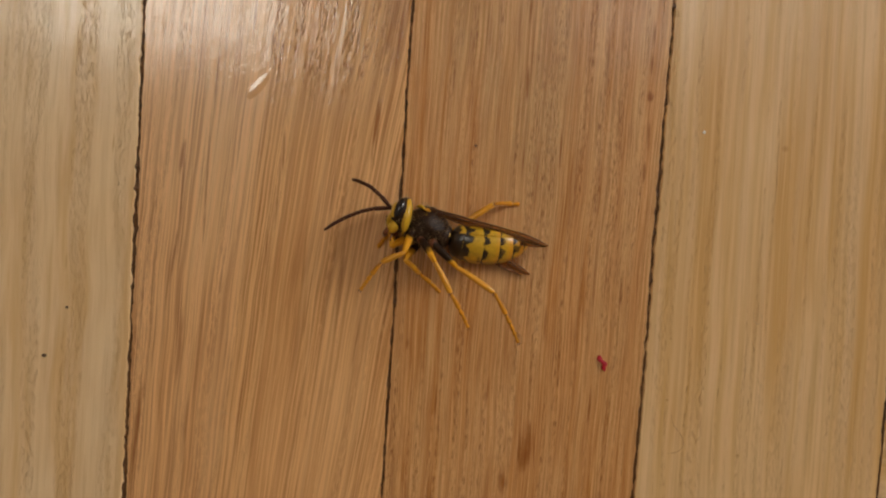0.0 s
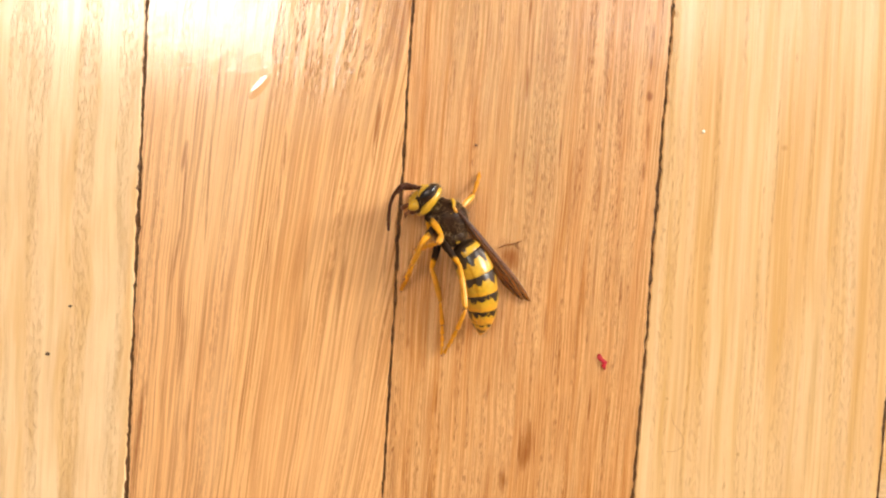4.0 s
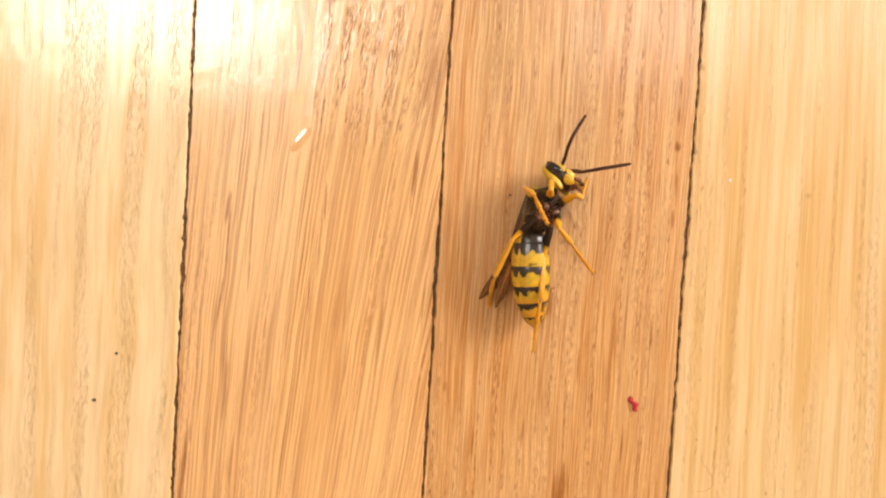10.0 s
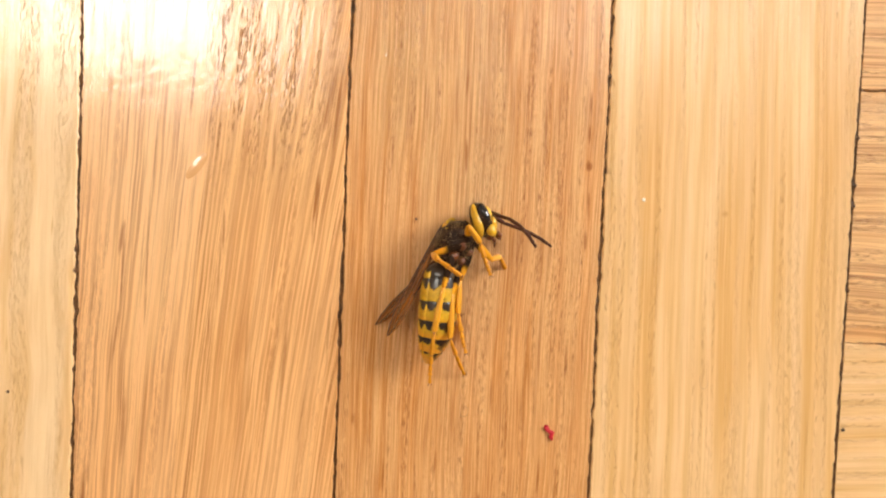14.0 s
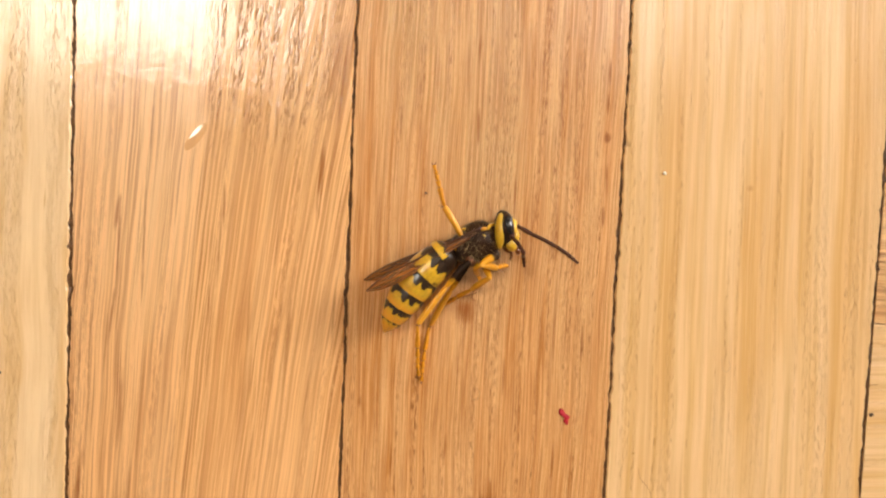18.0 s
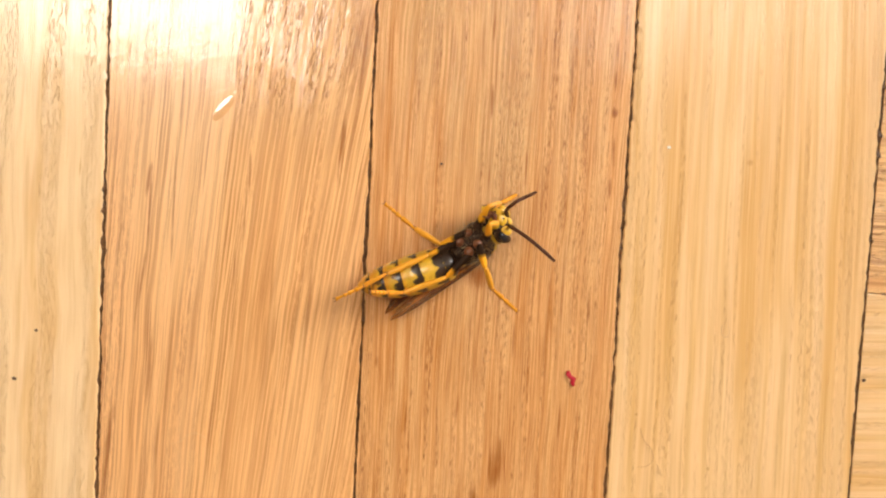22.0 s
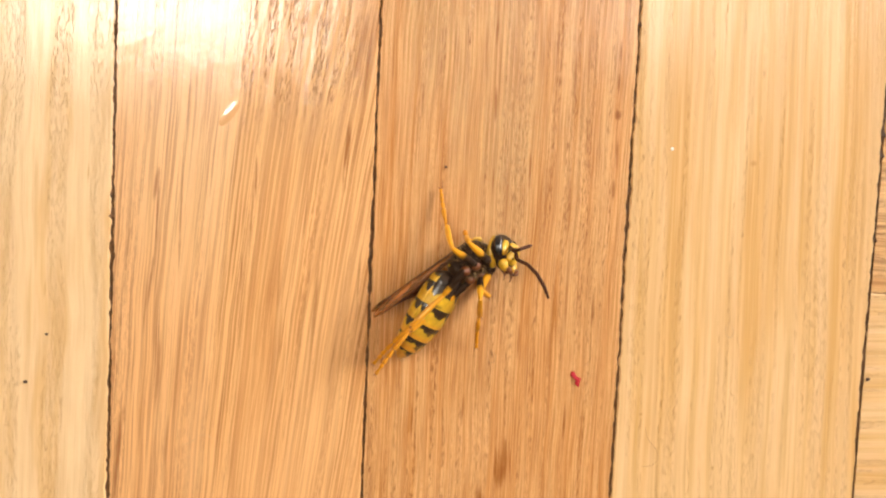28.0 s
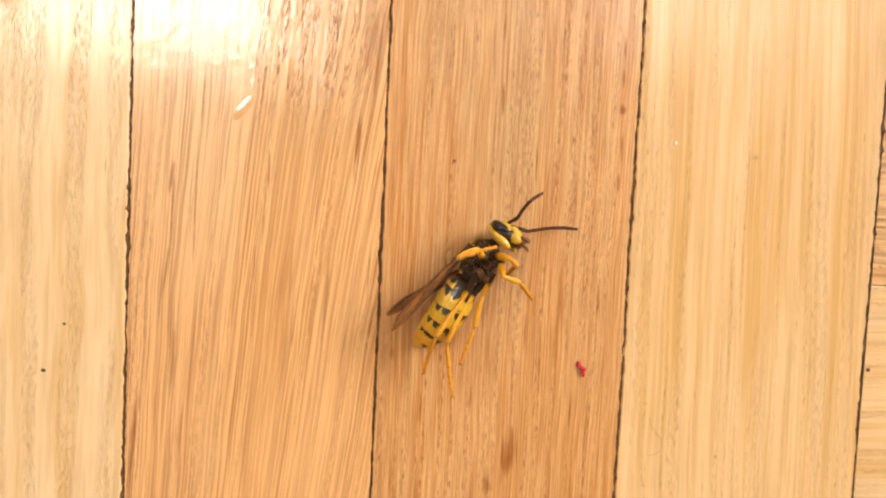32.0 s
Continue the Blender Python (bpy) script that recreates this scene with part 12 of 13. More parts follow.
    walk(PARTS["legL31"], [
        (0, at(-3.83, 0.46, -2.33, 0, 8, -177)), (0.5, at(-3.90, 0.57, -2.13, 0, 5, -179)), (1, at(-3.94, 0.64, -1.99, 0, 0, -180)), (1.5, at(-3.99, 0.76, -1.60, 0, 11, -178)),
        (2, at(-3.96, 1.24, -1.26, 0, 18, -178)), (2.5, at(-3.95, 1.34, -1.30, 0, 19, -179)), (3, at(-4.00, 0.80, -1.46, 0, 19, 180)), (3.5, at(-3.84, 1.47, -0.71, -0, 13, 178)),
        (4, at(-3.85, 1.51, -0.81, 0, 18, 157)), (4.5, at(-3.89, 1.57, -1.13, -0, 27, 144)), (5, at(-3.90, 1.57, -1.47, -0, 41, 176)), (5.5, at(-3.90, 1.56, -1.59, 0, 43, 175)),
        (6, at(-3.95, 0.85, -1.92, 0, 41, 176)), (6.5, at(-3.91, 0.86, -2.14, -0, 30, -160)), (7, at(-3.84, 0.88, -2.37, -0, 12, -143)), (7.25, at(-3.83, 0.91, -2.39, 1, 14, 170)),
        (7.5, at(-3.82, 0.93, -2.41, -0, 16, 122)), (8, at(-3.75, 1.68, -2.23, 0, 27, 116)), (8.5, at(-3.82, 1.50, -2.15, 0, 46, 147)), (9, at(-3.88, 1.34, -2.06, 0, 48, 180)),
        (9.5, at(-3.83, 1.27, -2.27, -0, 44, 180)), (10, at(-3.87, 1.62, -1.73, 0, 14, 160)), (10.5, at(-3.95, 0.37, -1.75, 0, 11, 161)), (11, at(-3.78, -0.33, -1.32, 0, 11, 166)),
        (11.5, at(-3.95, 0.46, -1.86, 0, 8, 167)), (12, at(-3.81, 1.66, -2.01, 0, 6, 171)), (12.5, at(-3.90, 1.03, -2.14, 0, 11, 172)), (13, at(-3.94, 0.69, -2.00, -0, 12, 169)),
        (13.5, at(-3.86, 0.86, -2.29, 0, 17, 163)), (14, at(-3.74, 0.99, -2.62, -0, 23, 154)), (14.5, at(-3.65, 2.07, -1.99, 0, 13, 176)), (15, at(-3.66, 1.66, -2.48, 0, 19, 176)),
        (15.5, at(-3.57, 0.61, -2.94, 0, 24, 167)), (16, at(-3.42, -0.26, -2.81, -0, 39, 173)), (16.5, at(-3.35, -0.60, -2.64, 0, 44, 170)), (17, at(-3.13, 0.98, -3.50, -0, 60, 133)),
        (17.5, at(-3.12, 0.99, -3.52, 0, 52, 139)), (18, at(-3.10, 0.99, -3.53, 0, 43, 147)), (18.5, at(-3.33, 0.88, -3.28, -0, 62, 123)), (19, at(-3.20, -0.91, -2.50, 0, 68, 87)),
        (19.5, at(-3.16, -0.17, -3.24, -0, 72, 74)), (20, at(-2.79, 0.73, -3.81, -80, 85, 0)), (20.5, at(-2.82, 0.80, -3.78, 81, 86, 180)), (20.75, at(-2.86, 0.80, -3.75, 30, 81, 170)),
        (21, at(-2.90, 0.80, -3.72, 0, 77, 180)), (21.25, at(-3.34, 1.33, -2.37, 1, 32, -176)), (21.5, at(-3.78, 1.86, -1.01, -0, -13, -174)), (22, at(-4.00, 0.94, -1.35, 0, 8, -159)),
        (22.5, at(-3.99, 0.96, -1.33, -0, 11, -165)), (23, at(-3.63, 1.77, -2.47, 0, 7, -175)), (23.5, at(-3.91, 1.26, -1.96, -0, 11, -175)), (24, at(-3.94, 1.18, -1.85, 0, 15, -176)),
        (24.5, at(-4.00, 0.91, -1.53, 0, 25, -161)), (25, at(-4.00, 0.92, -1.37, -0, 43, -179)), (25.5, at(-3.96, 1.27, -1.61, -0, 51, -161)), (26, at(-3.80, 1.65, -2.06, 0, 42, -150)),
        (26.5, at(-3.67, 1.58, -2.52, 0, 13, 143)), (27, at(-3.71, 0.08, -2.47, -0, 23, 159)), (27.5, at(-3.87, 0.44, -2.19, 0, 18, 169)), (28, at(-3.88, 0.99, -2.23, 0, 11, 176)),
        (28.5, at(-3.84, 0.69, -2.37, -0, 18, 171)), (29, at(-3.77, 0.49, -2.50, 0, 25, 161)), (29.5, at(-3.77, 1.46, -2.34, 0, 23, 163)), (30, at(-3.44, 0.61, -3.14, -0, -0, 138)),
        (30.5, at(-3.82, 1.42, -2.21, -0, 1, 140)), (31, at(-3.95, 1.14, -1.81, -0, 2, 144)), (31.5, at(-3.97, 1.06, -1.68, 0, 15, 166)), (32, at(-3.91, 0.39, -2.01, 0, 12, 168))])
    walk(PARTS["legL32"], [
        (0, at(-7.79, 0.26, -2.88, 0, 31, -167)), (0.5, at(-7.89, 0.47, -2.46, 0, 34, -168)), (1, at(-7.94, 0.64, -2.00, 0, 36, -169)), (1.5, at(-7.92, 0.64, -2.33, 0, 37, -172)),
        (2, at(-7.77, 1.14, -2.49, -0, 38, -176)), (2.5, at(-7.74, 1.28, -2.58, 0, 35, -157)), (3, at(-7.78, 0.80, -2.75, 0, 34, -154)), (3.5, at(-7.73, 1.64, -1.64, 0, 37, -166)),
        (4, at(-7.37, 2.98, -2.02, 0, 40, -150)), (4.5, at(-6.76, 3.68, -2.94, -0, 51, -139)), (5, at(-6.92, 1.77, -4.09, 0, 71, 168)), (5.5, at(-6.82, 1.80, -4.31, -0, 71, 165)),
        (6, at(-6.97, 1.08, -4.54, 0, 72, -168)), (6.5, at(-7.16, -0.33, -4.13, -0, 53, -155)), (7, at(-6.96, -1.48, -3.19, 0, 26, -180)), (7.5, at(-5.84, 4.20, -3.52, 0, 35, -114)),
        (8, at(-5.33, 4.85, -4.08, -0, 57, -95)), (8.5, at(-6.15, 3.02, -5.02, 0, 55, -112)), (9, at(-6.55, 1.34, -5.04, -0, 60, -161)), (9.5, at(-6.73, 1.27, -5.02, 0, 57, 180)),
        (10, at(-7.52, 2.96, -2.66, 0, -7, 156)), (10.5, at(-7.66, 1.65, -2.52, -0, -5, 156)), (11, at(-7.60, 0.59, -2.07, 0, 8, 166)), (11.5, at(-7.81, 1.34, -2.42, 0, 10, 164)),
        (12, at(-7.74, 2.29, -2.44, 0, 12, 162)), (12.5, at(-7.78, 1.60, -2.93, -0, 14, 158)), (13, at(-7.79, 1.43, -2.80, 0, 16, 155)), (13.5, at(-7.51, 2.00, -3.47, 0, 8, 136)),
        (14, at(-7.05, 2.58, -4.20, 0, -1, 115)), (14.25, at(-7.29, 2.47, -3.56, -15, 26, 160)), (14.5, at(-7.53, 2.36, -2.92, 0, 54, -142)), (15, at(-7.44, 1.93, -3.78, -0, 54, -147)),
        (15.25, at(-7.28, 1.69, -4.18, -11, 31, 161)), (15.5, at(-7.12, 1.45, -4.58, 0, 9, 121)), (16, at(-6.52, 0.11, -5.32, 0, 47, 124)), (16.5, at(-6.19, -0.11, -5.41, -0, 69, 152)),
        (17, at(-4.52, 2.46, -6.95, -37, 82, 43)), (17.5, at(-4.99, 2.59, -6.66, 0, 81, 158)), (18, at(-5.56, 2.61, -6.24, 0, 63, 175)), (18.25, at(-4.96, 2.54, -6.53, 26, 76, 159)),
        (18.5, at(-4.37, 2.46, -6.81, 152, 88, -116)), (19, at(-3.12, 0.56, -6.22, -0, 67, 43)), (19.5, at(-2.81, 1.05, -7.03, -0, 61, 21)), (20, at(-2.44, 0.73, -7.79, 0, 51, 23)),
        (20.5, at(-3.13, 0.80, -7.77, -0, 63, 29)), (21, at(-3.78, 0.80, -7.62, 0, 73, 45)), (21.25, at(-5.72, 1.13, -3.87, -53, 12, -59)), (21.5, at(-7.66, 1.45, -0.12, 0, -32, -132)),
        (21.75, at(-7.67, 0.48, -1.00, 6, 16, -143)), (22, at(-7.69, -0.50, -1.87, 0, 64, -158)), (22.5, at(-7.79, -0.05, -2.11, 0, -6, -142)), (23, at(-7.59, 1.42, -2.96, 0, 16, -169)),
        (23.5, at(-7.82, 0.90, -2.73, -0, 19, -171)), (24, at(-7.80, 0.92, -2.89, -0, 21, -174)), (24.5, at(-7.43, -0.27, -3.21, 0, 13, -144)), (25, at(-6.95, 0.86, -4.07, 0, -14, -136)),
        (25.5, at(-6.36, 0.46, -4.71, -0, 16, -154)), (26, at(-6.39, 0.18, -4.74, 0, 32, -139)), (26.5, at(-6.79, 3.91, -3.44, 0, 17, 165)), (27, at(-7.16, 1.38, -4.02, 0, 9, 135)),
        (27.5, at(-7.62, 1.14, -3.39, -0, 4, 143)), (28, at(-7.80, 1.24, -2.97, 0, 13, 164)), (28.5, at(-7.59, 1.27, -3.63, 0, 25, 154)), (29, at(-7.22, 1.65, -4.17, 0, 39, 146)),
        (29.5, at(-7.30, 2.54, -3.88, 0, 14, 136)), (30, at(-6.42, 3.28, -3.14, 0, 9, 156)), (30.5, at(-6.88, 3.99, -2.25, 0, 13, 168)), (31, at(-7.20, 3.47, -1.96, 0, 7, 164)),
        (31.5, at(-7.73, 1.99, -2.70, 0, 5, 136)), (32, at(-7.73, 1.22, -2.84, 0, 30, 145))])
    walk(PARTS["legR30"], [
        (0, at(-1.00, -0.80, -1.40, -0, -56, 147)), (0.5, at(-1.00, -0.80, -1.40, 0, -13, 126)), (1, at(-1.00, -0.80, -1.40, -0, 40, 123)), (1.5, at(-1.00, -0.80, -1.40, 0, 34, 121)),
        (2, at(-1.00, -0.80, -1.40, 0, 29, 119)), (2.5, at(-1.00, -0.80, -1.40, -0, 27, 118)), (3, at(-1.00, -0.80, -1.40, -0, 25, 118)), (3.5, at(-1.00, -0.80, -1.40, -0, 26, 119)),
        (4, at(-1.00, -0.80, -1.40, 0, 39, 157)), (4.5, at(-1.00, -0.80, -1.40, 0, 32, 178)), (5, at(-1.00, -0.80, -1.40, 0, 21, 156)), (5.5, at(-1.00, -0.80, -1.40, -0, 17, 159)),
        (6, at(-1.00, -0.80, -1.40, 0, 7, 159)), (6.5, at(-1.00, -0.80, -1.40, -0, 3, 154)), (7, at(-1.00, -0.80, -1.40, -0, -6, 146)), (7.5, at(-1.00, -0.80, -1.40, 0, 11, 151)),
        (8, at(-1.00, -0.80, -1.40, -0, 18, 154)), (8.5, at(-1.00, -0.80, -1.40, 0, 17, 157)), (9, at(-1.00, -0.80, -1.40, 0, 17, 159)), (9.5, at(-1.00, -0.80, -1.40, 0, 17, 158)),
        (10, at(-1.00, -0.80, -1.40, 0, -7, -162)), (10.5, at(-1.00, -0.80, -1.40, 0, -11, -156)), (11, at(-1.00, -0.80, -1.40, 0, -16, -150)), (11.5, at(-1.00, -0.80, -1.40, -0, -3, -174)),
        (12, at(-1.00, -0.80, -1.40, -0, 7, 171)), (12.5, at(-1.00, -0.80, -1.40, 0, 6, 172)), (13, at(-1.00, -0.80, -1.40, 0, 6, 173)), (13.5, at(-1.00, -0.80, -1.40, -0, 10, 169)),
        (14, at(-1.00, -0.80, -1.40, -0, 15, 165)), (14.5, at(-1.00, -0.80, -1.40, -0, 4, 171)), (15, at(-1.00, -0.80, -1.40, 0, 4, 174)), (15.5, at(-1.00, -0.80, -1.40, 0, -4, -177)),
        (16, at(-1.00, -0.80, -1.40, 0, -21, -173)), (16.5, at(-1.00, -0.80, -1.40, -0, -31, -174)), (17, at(-1.00, -0.80, -1.40, -0, 27, -174)), (17.5, at(-1.00, -0.80, -1.40, -0, 31, 177)),
        (18, at(-1.00, -0.80, -1.40, -0, 34, 177)), (18.5, at(-1.00, -0.80, -1.40, 0, 35, 178)), (19, at(-1.00, -0.80, -1.40, 0, 34, -175)), (19.5, at(-1.00, -0.80, -1.40, 0, 44, 180)),
        (20, at(-1.00, -0.80, -1.40, 0, 52, 180)), (20.5, at(-1.00, -0.80, -1.40, -0, 40, -169)), (21, at(-1.00, -0.80, -1.40, 0, 30, -171)), (21.5, at(-1.00, -0.80, -1.40, 0, 17, -173)),
        (22, at(-1.00, -0.80, -1.40, 0, 13, -167)), (22.5, at(-1.00, -0.80, -1.40, 0, 13, 175)), (23, at(-1.00, -0.80, -1.40, -0, 5, 160)), (23.5, at(-1.00, -0.80, -1.40, -0, 9, 161)),
        (24, at(-1.00, -0.80, -1.40, 0, 12, 160)), (24.5, at(-1.00, -0.80, -1.40, 0, 5, -177)), (25, at(-1.00, -0.80, -1.40, -0, 2, -178)), (25.5, at(-1.00, -0.80, -1.40, 0, 33, -176)),
        (26, at(-1.00, -0.80, -1.40, 0, 35, -134)), (26.5, at(-1.00, -0.80, -1.40, 0, 25, -121)), (27, at(-1.00, -0.80, -1.40, 0, 5, 178)), (27.5, at(-1.00, -0.80, -1.40, -0, 11, 171)),
        (28, at(-1.00, -0.80, -1.40, 0, 15, 163)), (28.5, at(-1.00, -0.80, -1.40, 0, 7, 176)), (29, at(-1.00, -0.80, -1.40, 0, -3, -175)), (29.5, at(-1.00, -0.80, -1.40, 0, 7, 178)),
        (30, at(-1.00, -0.80, -1.40, -0, 16, 168)), (30.5, at(-1.00, -0.80, -1.40, 0, 11, 172)), (31, at(-1.00, -0.80, -1.40, -0, 6, 178)), (31.5, at(-1.00, -0.80, -1.40, 0, 9, 174)),
        (32, at(-1.00, -0.80, -1.40, 0, 10, 171))])
    walk(PARTS["legR31"], [
        (0, at(-2.41, 0.11, 1.09, -0, -54, 150)), (0.5, at(-2.70, 1.57, -0.70, 0, 5, 114)), (0.75, at(-2.48, 1.35, -2.01, 1, 3, 166)), (1, at(-2.26, 1.14, -3.31, 0, 1, -142)),
        (1.5, at(-2.28, 1.34, -3.07, -0, 4, -141)), (2, at(-2.28, 1.49, -2.85, 0, 7, -142)), (2.5, at(-2.26, 1.56, -2.75, 0, 9, -143)), (3, at(-2.25, 1.60, -2.69, 0, 10, -143)),
        (3.5, at(-2.29, 1.56, -2.73, 0, 9, -143)), (4, at(-3.16, 0.10, -3.27, -0, 10, -146)), (4.5, at(-3.53, -0.73, -3.01, 0, 24, 179)), (5, at(-3.57, 0.33, -2.46, 0, 23, 162)),
        (5.5, at(-3.69, 0.22, -2.26, -0, 22, 164)), (6, at(-3.78, 0.27, -1.78, 0, 20, 162)), (6.5, at(-3.69, 0.53, -1.56, 0, 16, 177)), (7, at(-3.46, 0.89, -1.10, 0, 12, 179)),
        (7.5, at(-3.57, 0.64, -1.96, 0, 19, 164)), (8, at(-3.57, 0.43, -2.32, 0, 28, 157)), (8.5, at(-3.63, 0.34, -2.30, 0, 32, 161)), (9, at(-3.67, 0.24, -2.29, -0, 35, 165)),
        (9.5, at(-3.66, 0.28, -2.27, 0, 29, 180)), (10, at(-3.83, -1.74, -1.06, 0, -12, 171)), (10.5, at(-3.69, -2.01, -0.83, 0, -26, 171)), (11, at(-3.49, -2.25, -0.56, 0, -34, 171)),
        (11.5, at(-3.98, -1.11, -1.24, 0, 3, 175)), (12, at(-3.94, -0.31, -1.78, 0, 13, 160)), (12.5, at(-3.95, -0.37, -1.73, -0, 13, 161)), (13, at(-3.96, -0.43, -1.69, -0, 13, 161)),
        (13.5, at(-3.89, -0.22, -1.93, 0, 16, 161)), (14, at(-3.80, -0.07, -2.20, 0, 18, 161)), (14.5, at(-3.96, -0.35, -1.61, 0, 6, 167)), (15, at(-3.98, -0.51, -1.59, 0, 11, 163)),
        (15.5, at(-3.99, -0.95, -1.21, 0, 29, 158)), (16, at(-3.77, -1.16, -0.32, 0, 58, 180)), (16.5, at(-3.56, -1.07, 0.13, 0, 66, -168)), (17, at(-3.66, -1.10, -2.75, 0, 48, 174)),
        (17.5, at(-3.58, -0.67, -2.93, 0, 44, 175)), (18, at(-3.47, -0.65, -3.10, 0, 40, 176)), (18.5, at(-3.47, -0.73, -3.11, 0, 42, 178)), (19, at(-3.46, -1.00, -3.10, 0, 41, -171)),
        (19.5, at(-3.16, -0.80, -3.48, 0, 50, -179)), (20, at(-2.83, -0.80, -3.78, 0, 58, 180)), (20.5, at(-3.24, -1.25, -3.35, -0, 55, 180)), (21, at(-3.56, -1.22, -2.91, 0, 51, 180)),
        (21.5, at(-3.84, -1.15, -2.29, 0, 58, 160)), (22, at(-3.84, -1.48, -2.07, 0, 8, -164)), (22.5, at(-3.91, -0.53, -2.07, -0, 14, -167)), (23, at(-3.80, 0.23, -1.68, 0, 16, -168)),
        (23.5, at(-3.80, 0.17, -1.86, -0, 18, -171)), (24, at(-3.76, 0.19, -2.03, 0, 21, -174)), (24.5, at(-3.98, -0.98, -1.66, -0, 19, -166)), (25, at(-4.00, -0.93, -1.50, -0, 13, -162)),
        (25.5, at(-3.51, -0.96, -3.04, 0, -33, -169)), (26, at(-2.71, -2.55, -3.14, 0, 20, -161)), (26.5, at(-2.42, -3.13, -2.65, 0, 20, -160)), (27, at(-3.99, -0.71, -1.64, 0, 14, 168)),
        (27.5, at(-3.91, -0.34, -1.95, -0, 13, 167)), (28, at(-3.78, 0.04, -2.16, -0, 11, 167)), (28.5, at(-3.97, -0.59, -1.76, 0, 8, 173)), (29, at(-3.98, -1.09, -1.23, 0, 4, 177)),
        (29.5, at(-3.97, -0.69, -1.79, 0, 11, 173)), (30, at(-3.82, -0.21, -2.24, -0, 17, 168)), (30.5, at(-3.92, -0.38, -1.95, 0, 12, 171)), (31, at(-3.98, -0.69, -1.70, 0, 7, 174)),
        (31.5, at(-3.95, -0.47, -1.86, 0, 6, 175)), (32, at(-3.92, -0.34, -1.93, 0, 6, 175))])
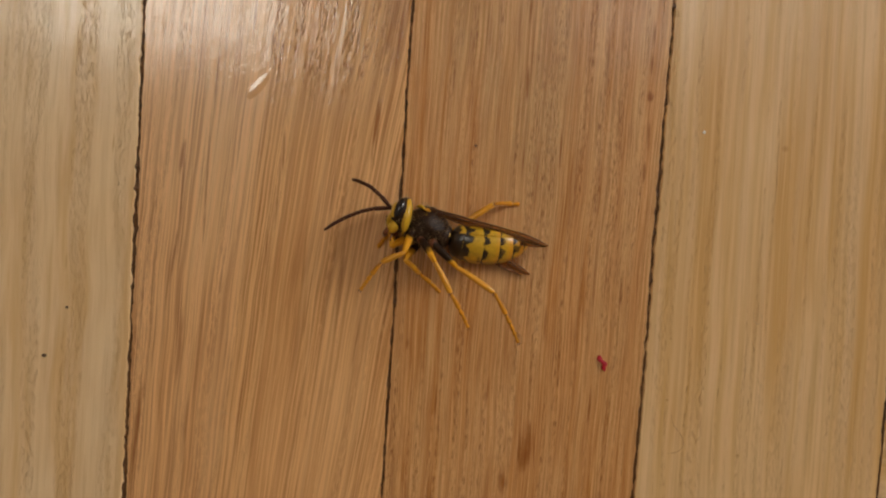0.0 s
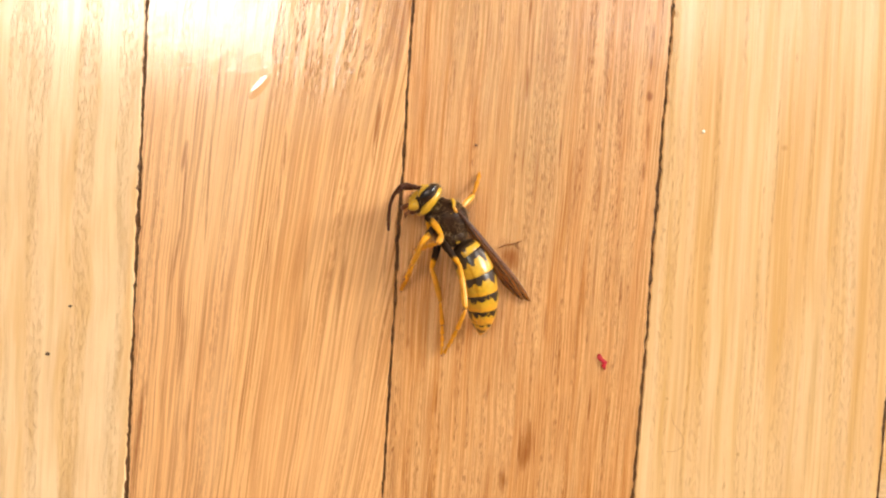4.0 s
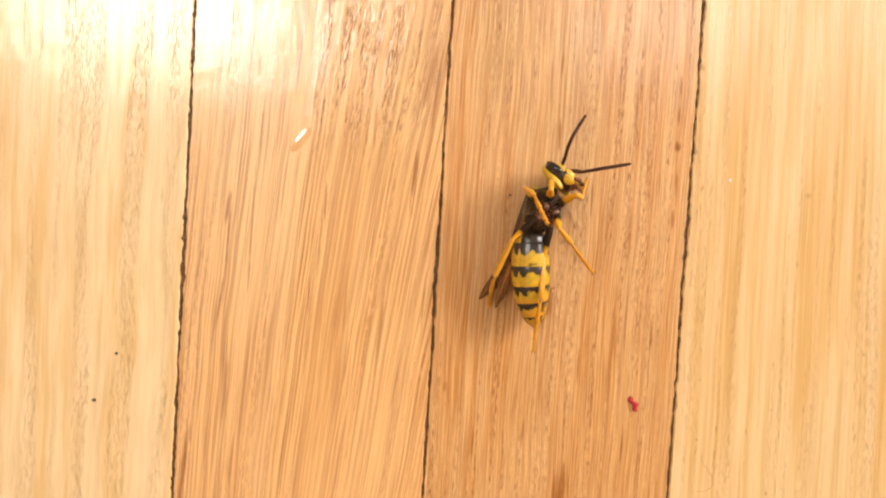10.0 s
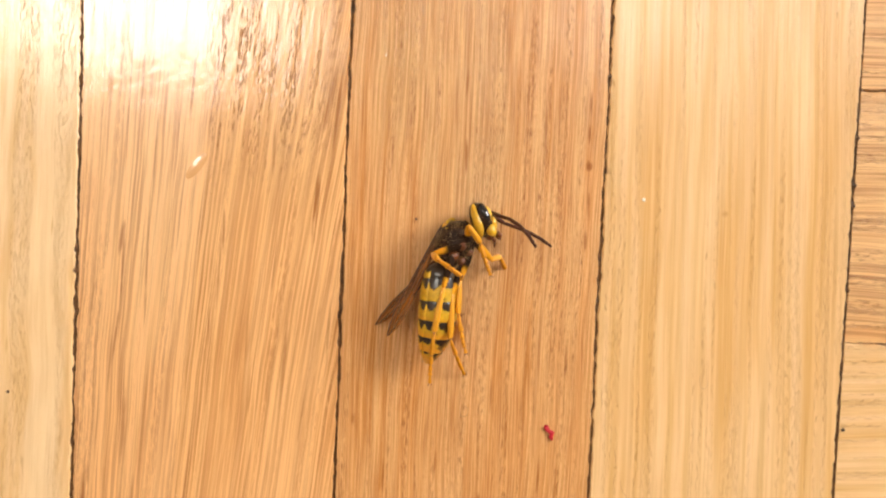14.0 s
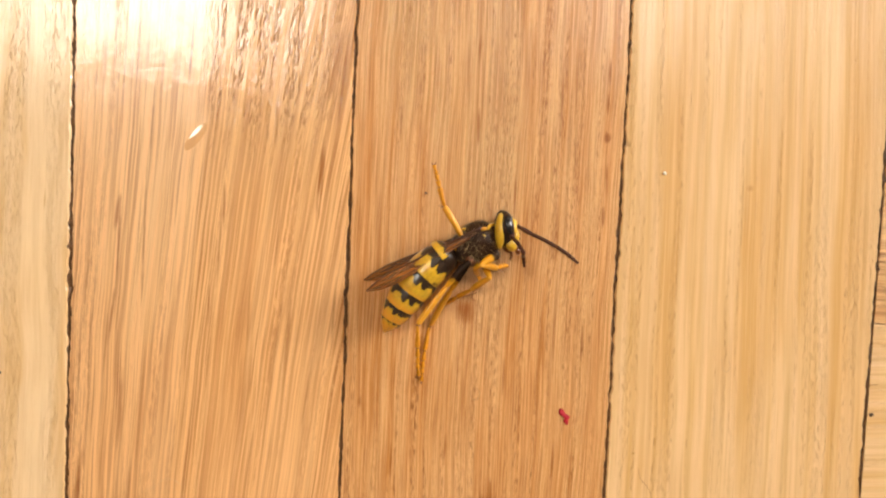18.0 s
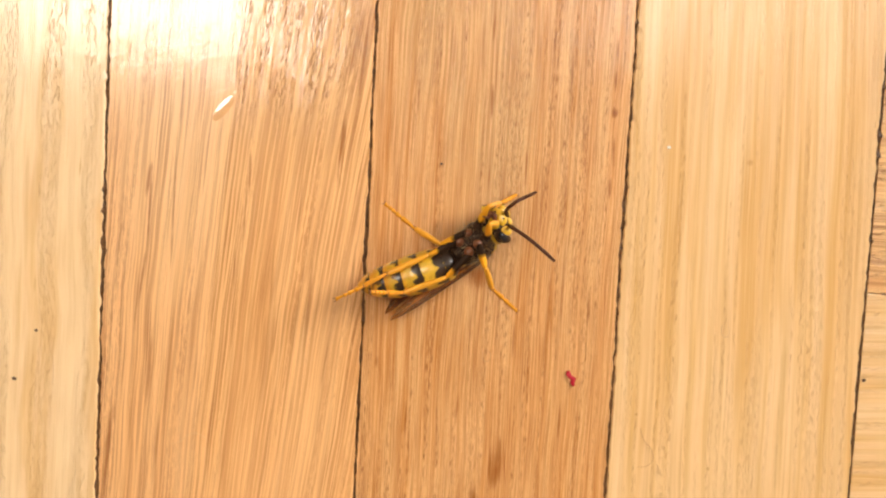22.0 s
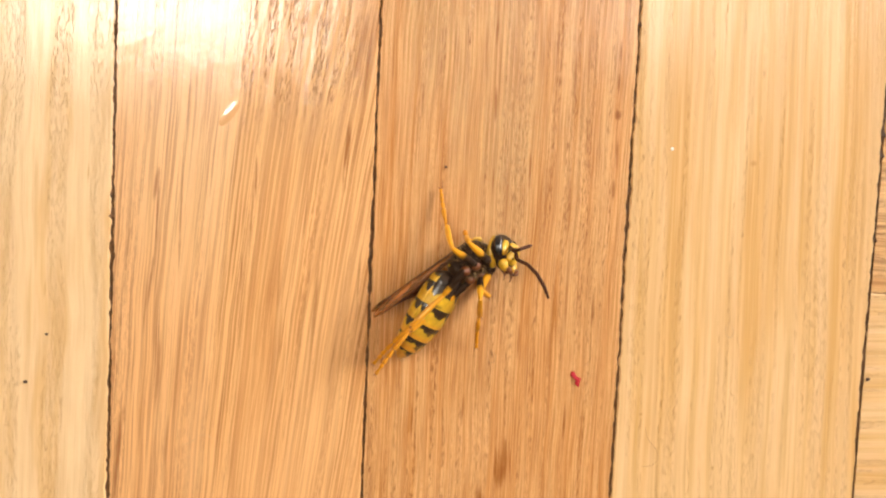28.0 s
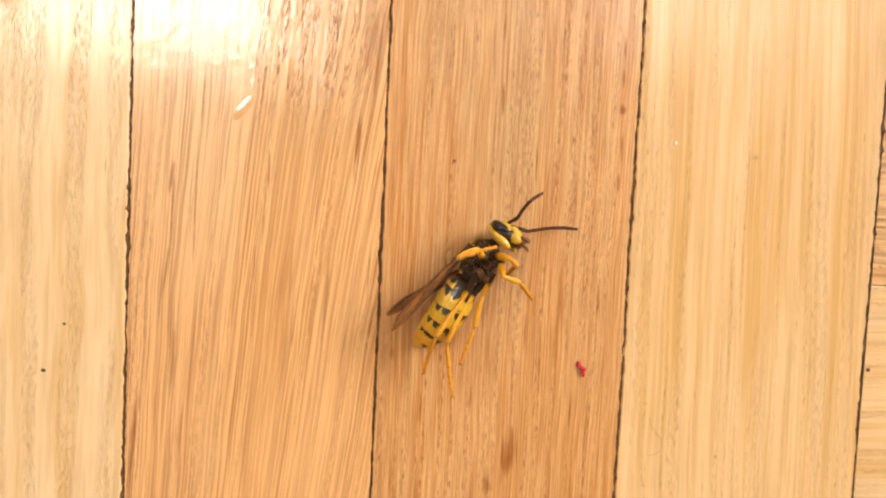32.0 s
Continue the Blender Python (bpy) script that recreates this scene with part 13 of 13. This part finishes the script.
    walk(PARTS["legR32"], [
        (0, at(-4.44, 1.29, 4.33, -0, -35, -149)), (0.5, at(-4.35, 5.20, -1.02, 0, -7, 172)), (1, at(-5.40, -1.35, -3.35, 0, -0, -150)), (1.5, at(-5.39, -1.15, -3.35, 0, 3, -151)),
        (2, at(-5.42, -0.93, -3.36, -0, 7, -153)), (2.5, at(-5.40, -0.84, -3.34, -0, 8, -154)), (3, at(-5.42, -0.75, -3.35, -0, 9, -156)), (3.5, at(-5.44, -0.81, -3.36, -0, 9, -157)),
        (4, at(-6.43, -2.10, -3.98, -0, 19, 172)), (4.5, at(-7.18, -0.66, -4.64, 0, 34, -157)), (5, at(-7.08, 1.44, -4.03, 0, 38, 177)), (5.5, at(-7.26, 1.24, -3.74, 0, 37, 176)),
        (6, at(-7.36, 1.44, -3.12, -0, 40, 176)), (6.5, at(-7.53, 0.74, -2.64, -0, 34, 177)), (7, at(-7.37, 0.96, -1.93, 0, 28, 177)), (7.5, at(-7.20, 1.72, -3.25, -0, 38, 174)),
        (8, at(-6.84, 1.79, -4.19, 0, 48, 169)), (8.5, at(-6.84, 1.46, -4.40, 0, 48, 175)), (9, at(-6.84, 1.08, -4.58, 0, 47, 180)), (9.5, at(-7.15, 0.28, -4.22, 0, 40, 180)),
        (9.75, at(-7.42, -0.42, -2.21, -6, 2, 161)), (10, at(-7.68, -1.12, -0.20, -0, -36, 143)), (10.5, at(-7.24, -1.42, 0.89, 0, -28, 156)), (11, at(-6.76, -1.76, 1.69, 0, -25, 167)),
        (11.25, at(-7.36, -1.27, 0.12, -11, 12, -164)), (11.5, at(-7.96, -0.79, -1.45, 0, 48, -131)), (11.75, at(-7.78, 0.10, -2.08, -13, 18, -178)), (12, at(-7.60, 1.00, -2.71, -0, -12, 142)),
        (12.5, at(-7.62, 0.92, -2.65, 0, -11, 145)), (13, at(-7.64, 0.85, -2.61, -0, -10, 148)), (13.5, at(-7.54, 1.03, -3.01, 0, -2, 146)), (14, at(-7.40, 1.14, -3.45, 0, 5, 145)),
        (14.5, at(-7.83, 0.57, -2.04, 0, 10, 157)), (15, at(-7.74, 0.62, -2.34, 0, 16, 154)), (15.5, at(-7.22, 0.37, -3.16, -0, 55, -146)), (16, at(-5.88, -1.15, -3.72, -0, 46, -117)),
        (16.5, at(-5.18, -1.41, -3.51, -0, 35, -105)), (16.75, at(-5.76, -1.13, -4.61, 16, 48, -165)), (17, at(-6.35, -0.84, -5.70, -0, 63, 112)), (17.5, at(-6.46, -0.42, -5.69, -0, 62, 114)),
        (18, at(-6.51, -0.42, -5.69, -0, 58, 116)), (18.5, at(-6.45, -0.61, -5.77, 0, 63, 115)), (19, at(-6.44, -1.47, -5.73, -0, 65, 108)), (19.5, at(-5.73, -0.87, -6.55, -0, 67, 111)),
        (20, at(-4.93, -0.80, -7.18, 0, 65, 114)), (20.5, at(-5.53, -1.25, -6.63, 0, 63, 108)), (21, at(-6.07, -1.22, -6.03, -0, 65, 105)), (21.5, at(-5.83, -0.41, -5.68, 0, 16, 162)),
        (22, at(-7.65, -2.59, -2.63, 0, 5, -167)), (22.5, at(-7.70, -1.39, -3.04, 0, -2, -139)), (23, at(-7.57, -0.55, -2.80, 0, 43, -139)), (23.5, at(-7.55, -0.42, -3.13, -0, 50, -146)),
        (24, at(-7.48, -0.20, -3.46, 0, 56, -156)), (24.5, at(-7.65, -1.89, -2.96, 0, 20, -124)), (25, at(-7.70, -2.12, -2.43, 0, -8, -117)), (25.5, at(-6.80, -1.60, -0.86, -0, -57, -153)),
        (26, at(-6.26, -3.79, -4.50, 0, -14, 160)), (26.5, at(-5.95, -4.41, -4.01, -0, 3, 154)), (27, at(-7.79, 0.10, -2.60, -0, 6, 143)), (27.5, at(-7.70, 0.55, -2.87, 0, -2, 149)),
        (28, at(-7.61, 0.91, -2.91, 0, -2, 159)), (28.5, at(-7.90, -0.10, -2.33, 0, -11, 141)), (28.75, at(-7.93, -0.50, -1.91, -11, 12, -172)), (29, at(-7.97, -0.90, -1.49, 0, 35, -121)),
        (29.25, at(-7.92, -0.55, -2.04, -8, 19, -175)), (29.5, at(-7.86, -0.20, -2.58, 0, 3, 136)), (30, at(-7.55, 0.61, -3.42, 0, 24, 162)), (30.5, at(-7.79, 0.25, -2.76, -0, 27, 157)),
        (31, at(-7.93, -0.30, -2.20, 0, 28, 153)), (31.5, at(-7.91, -0.14, -2.28, 0, 7, 144)), (32, at(-7.88, 0.01, -2.32, -0, -12, 140))])


motions()
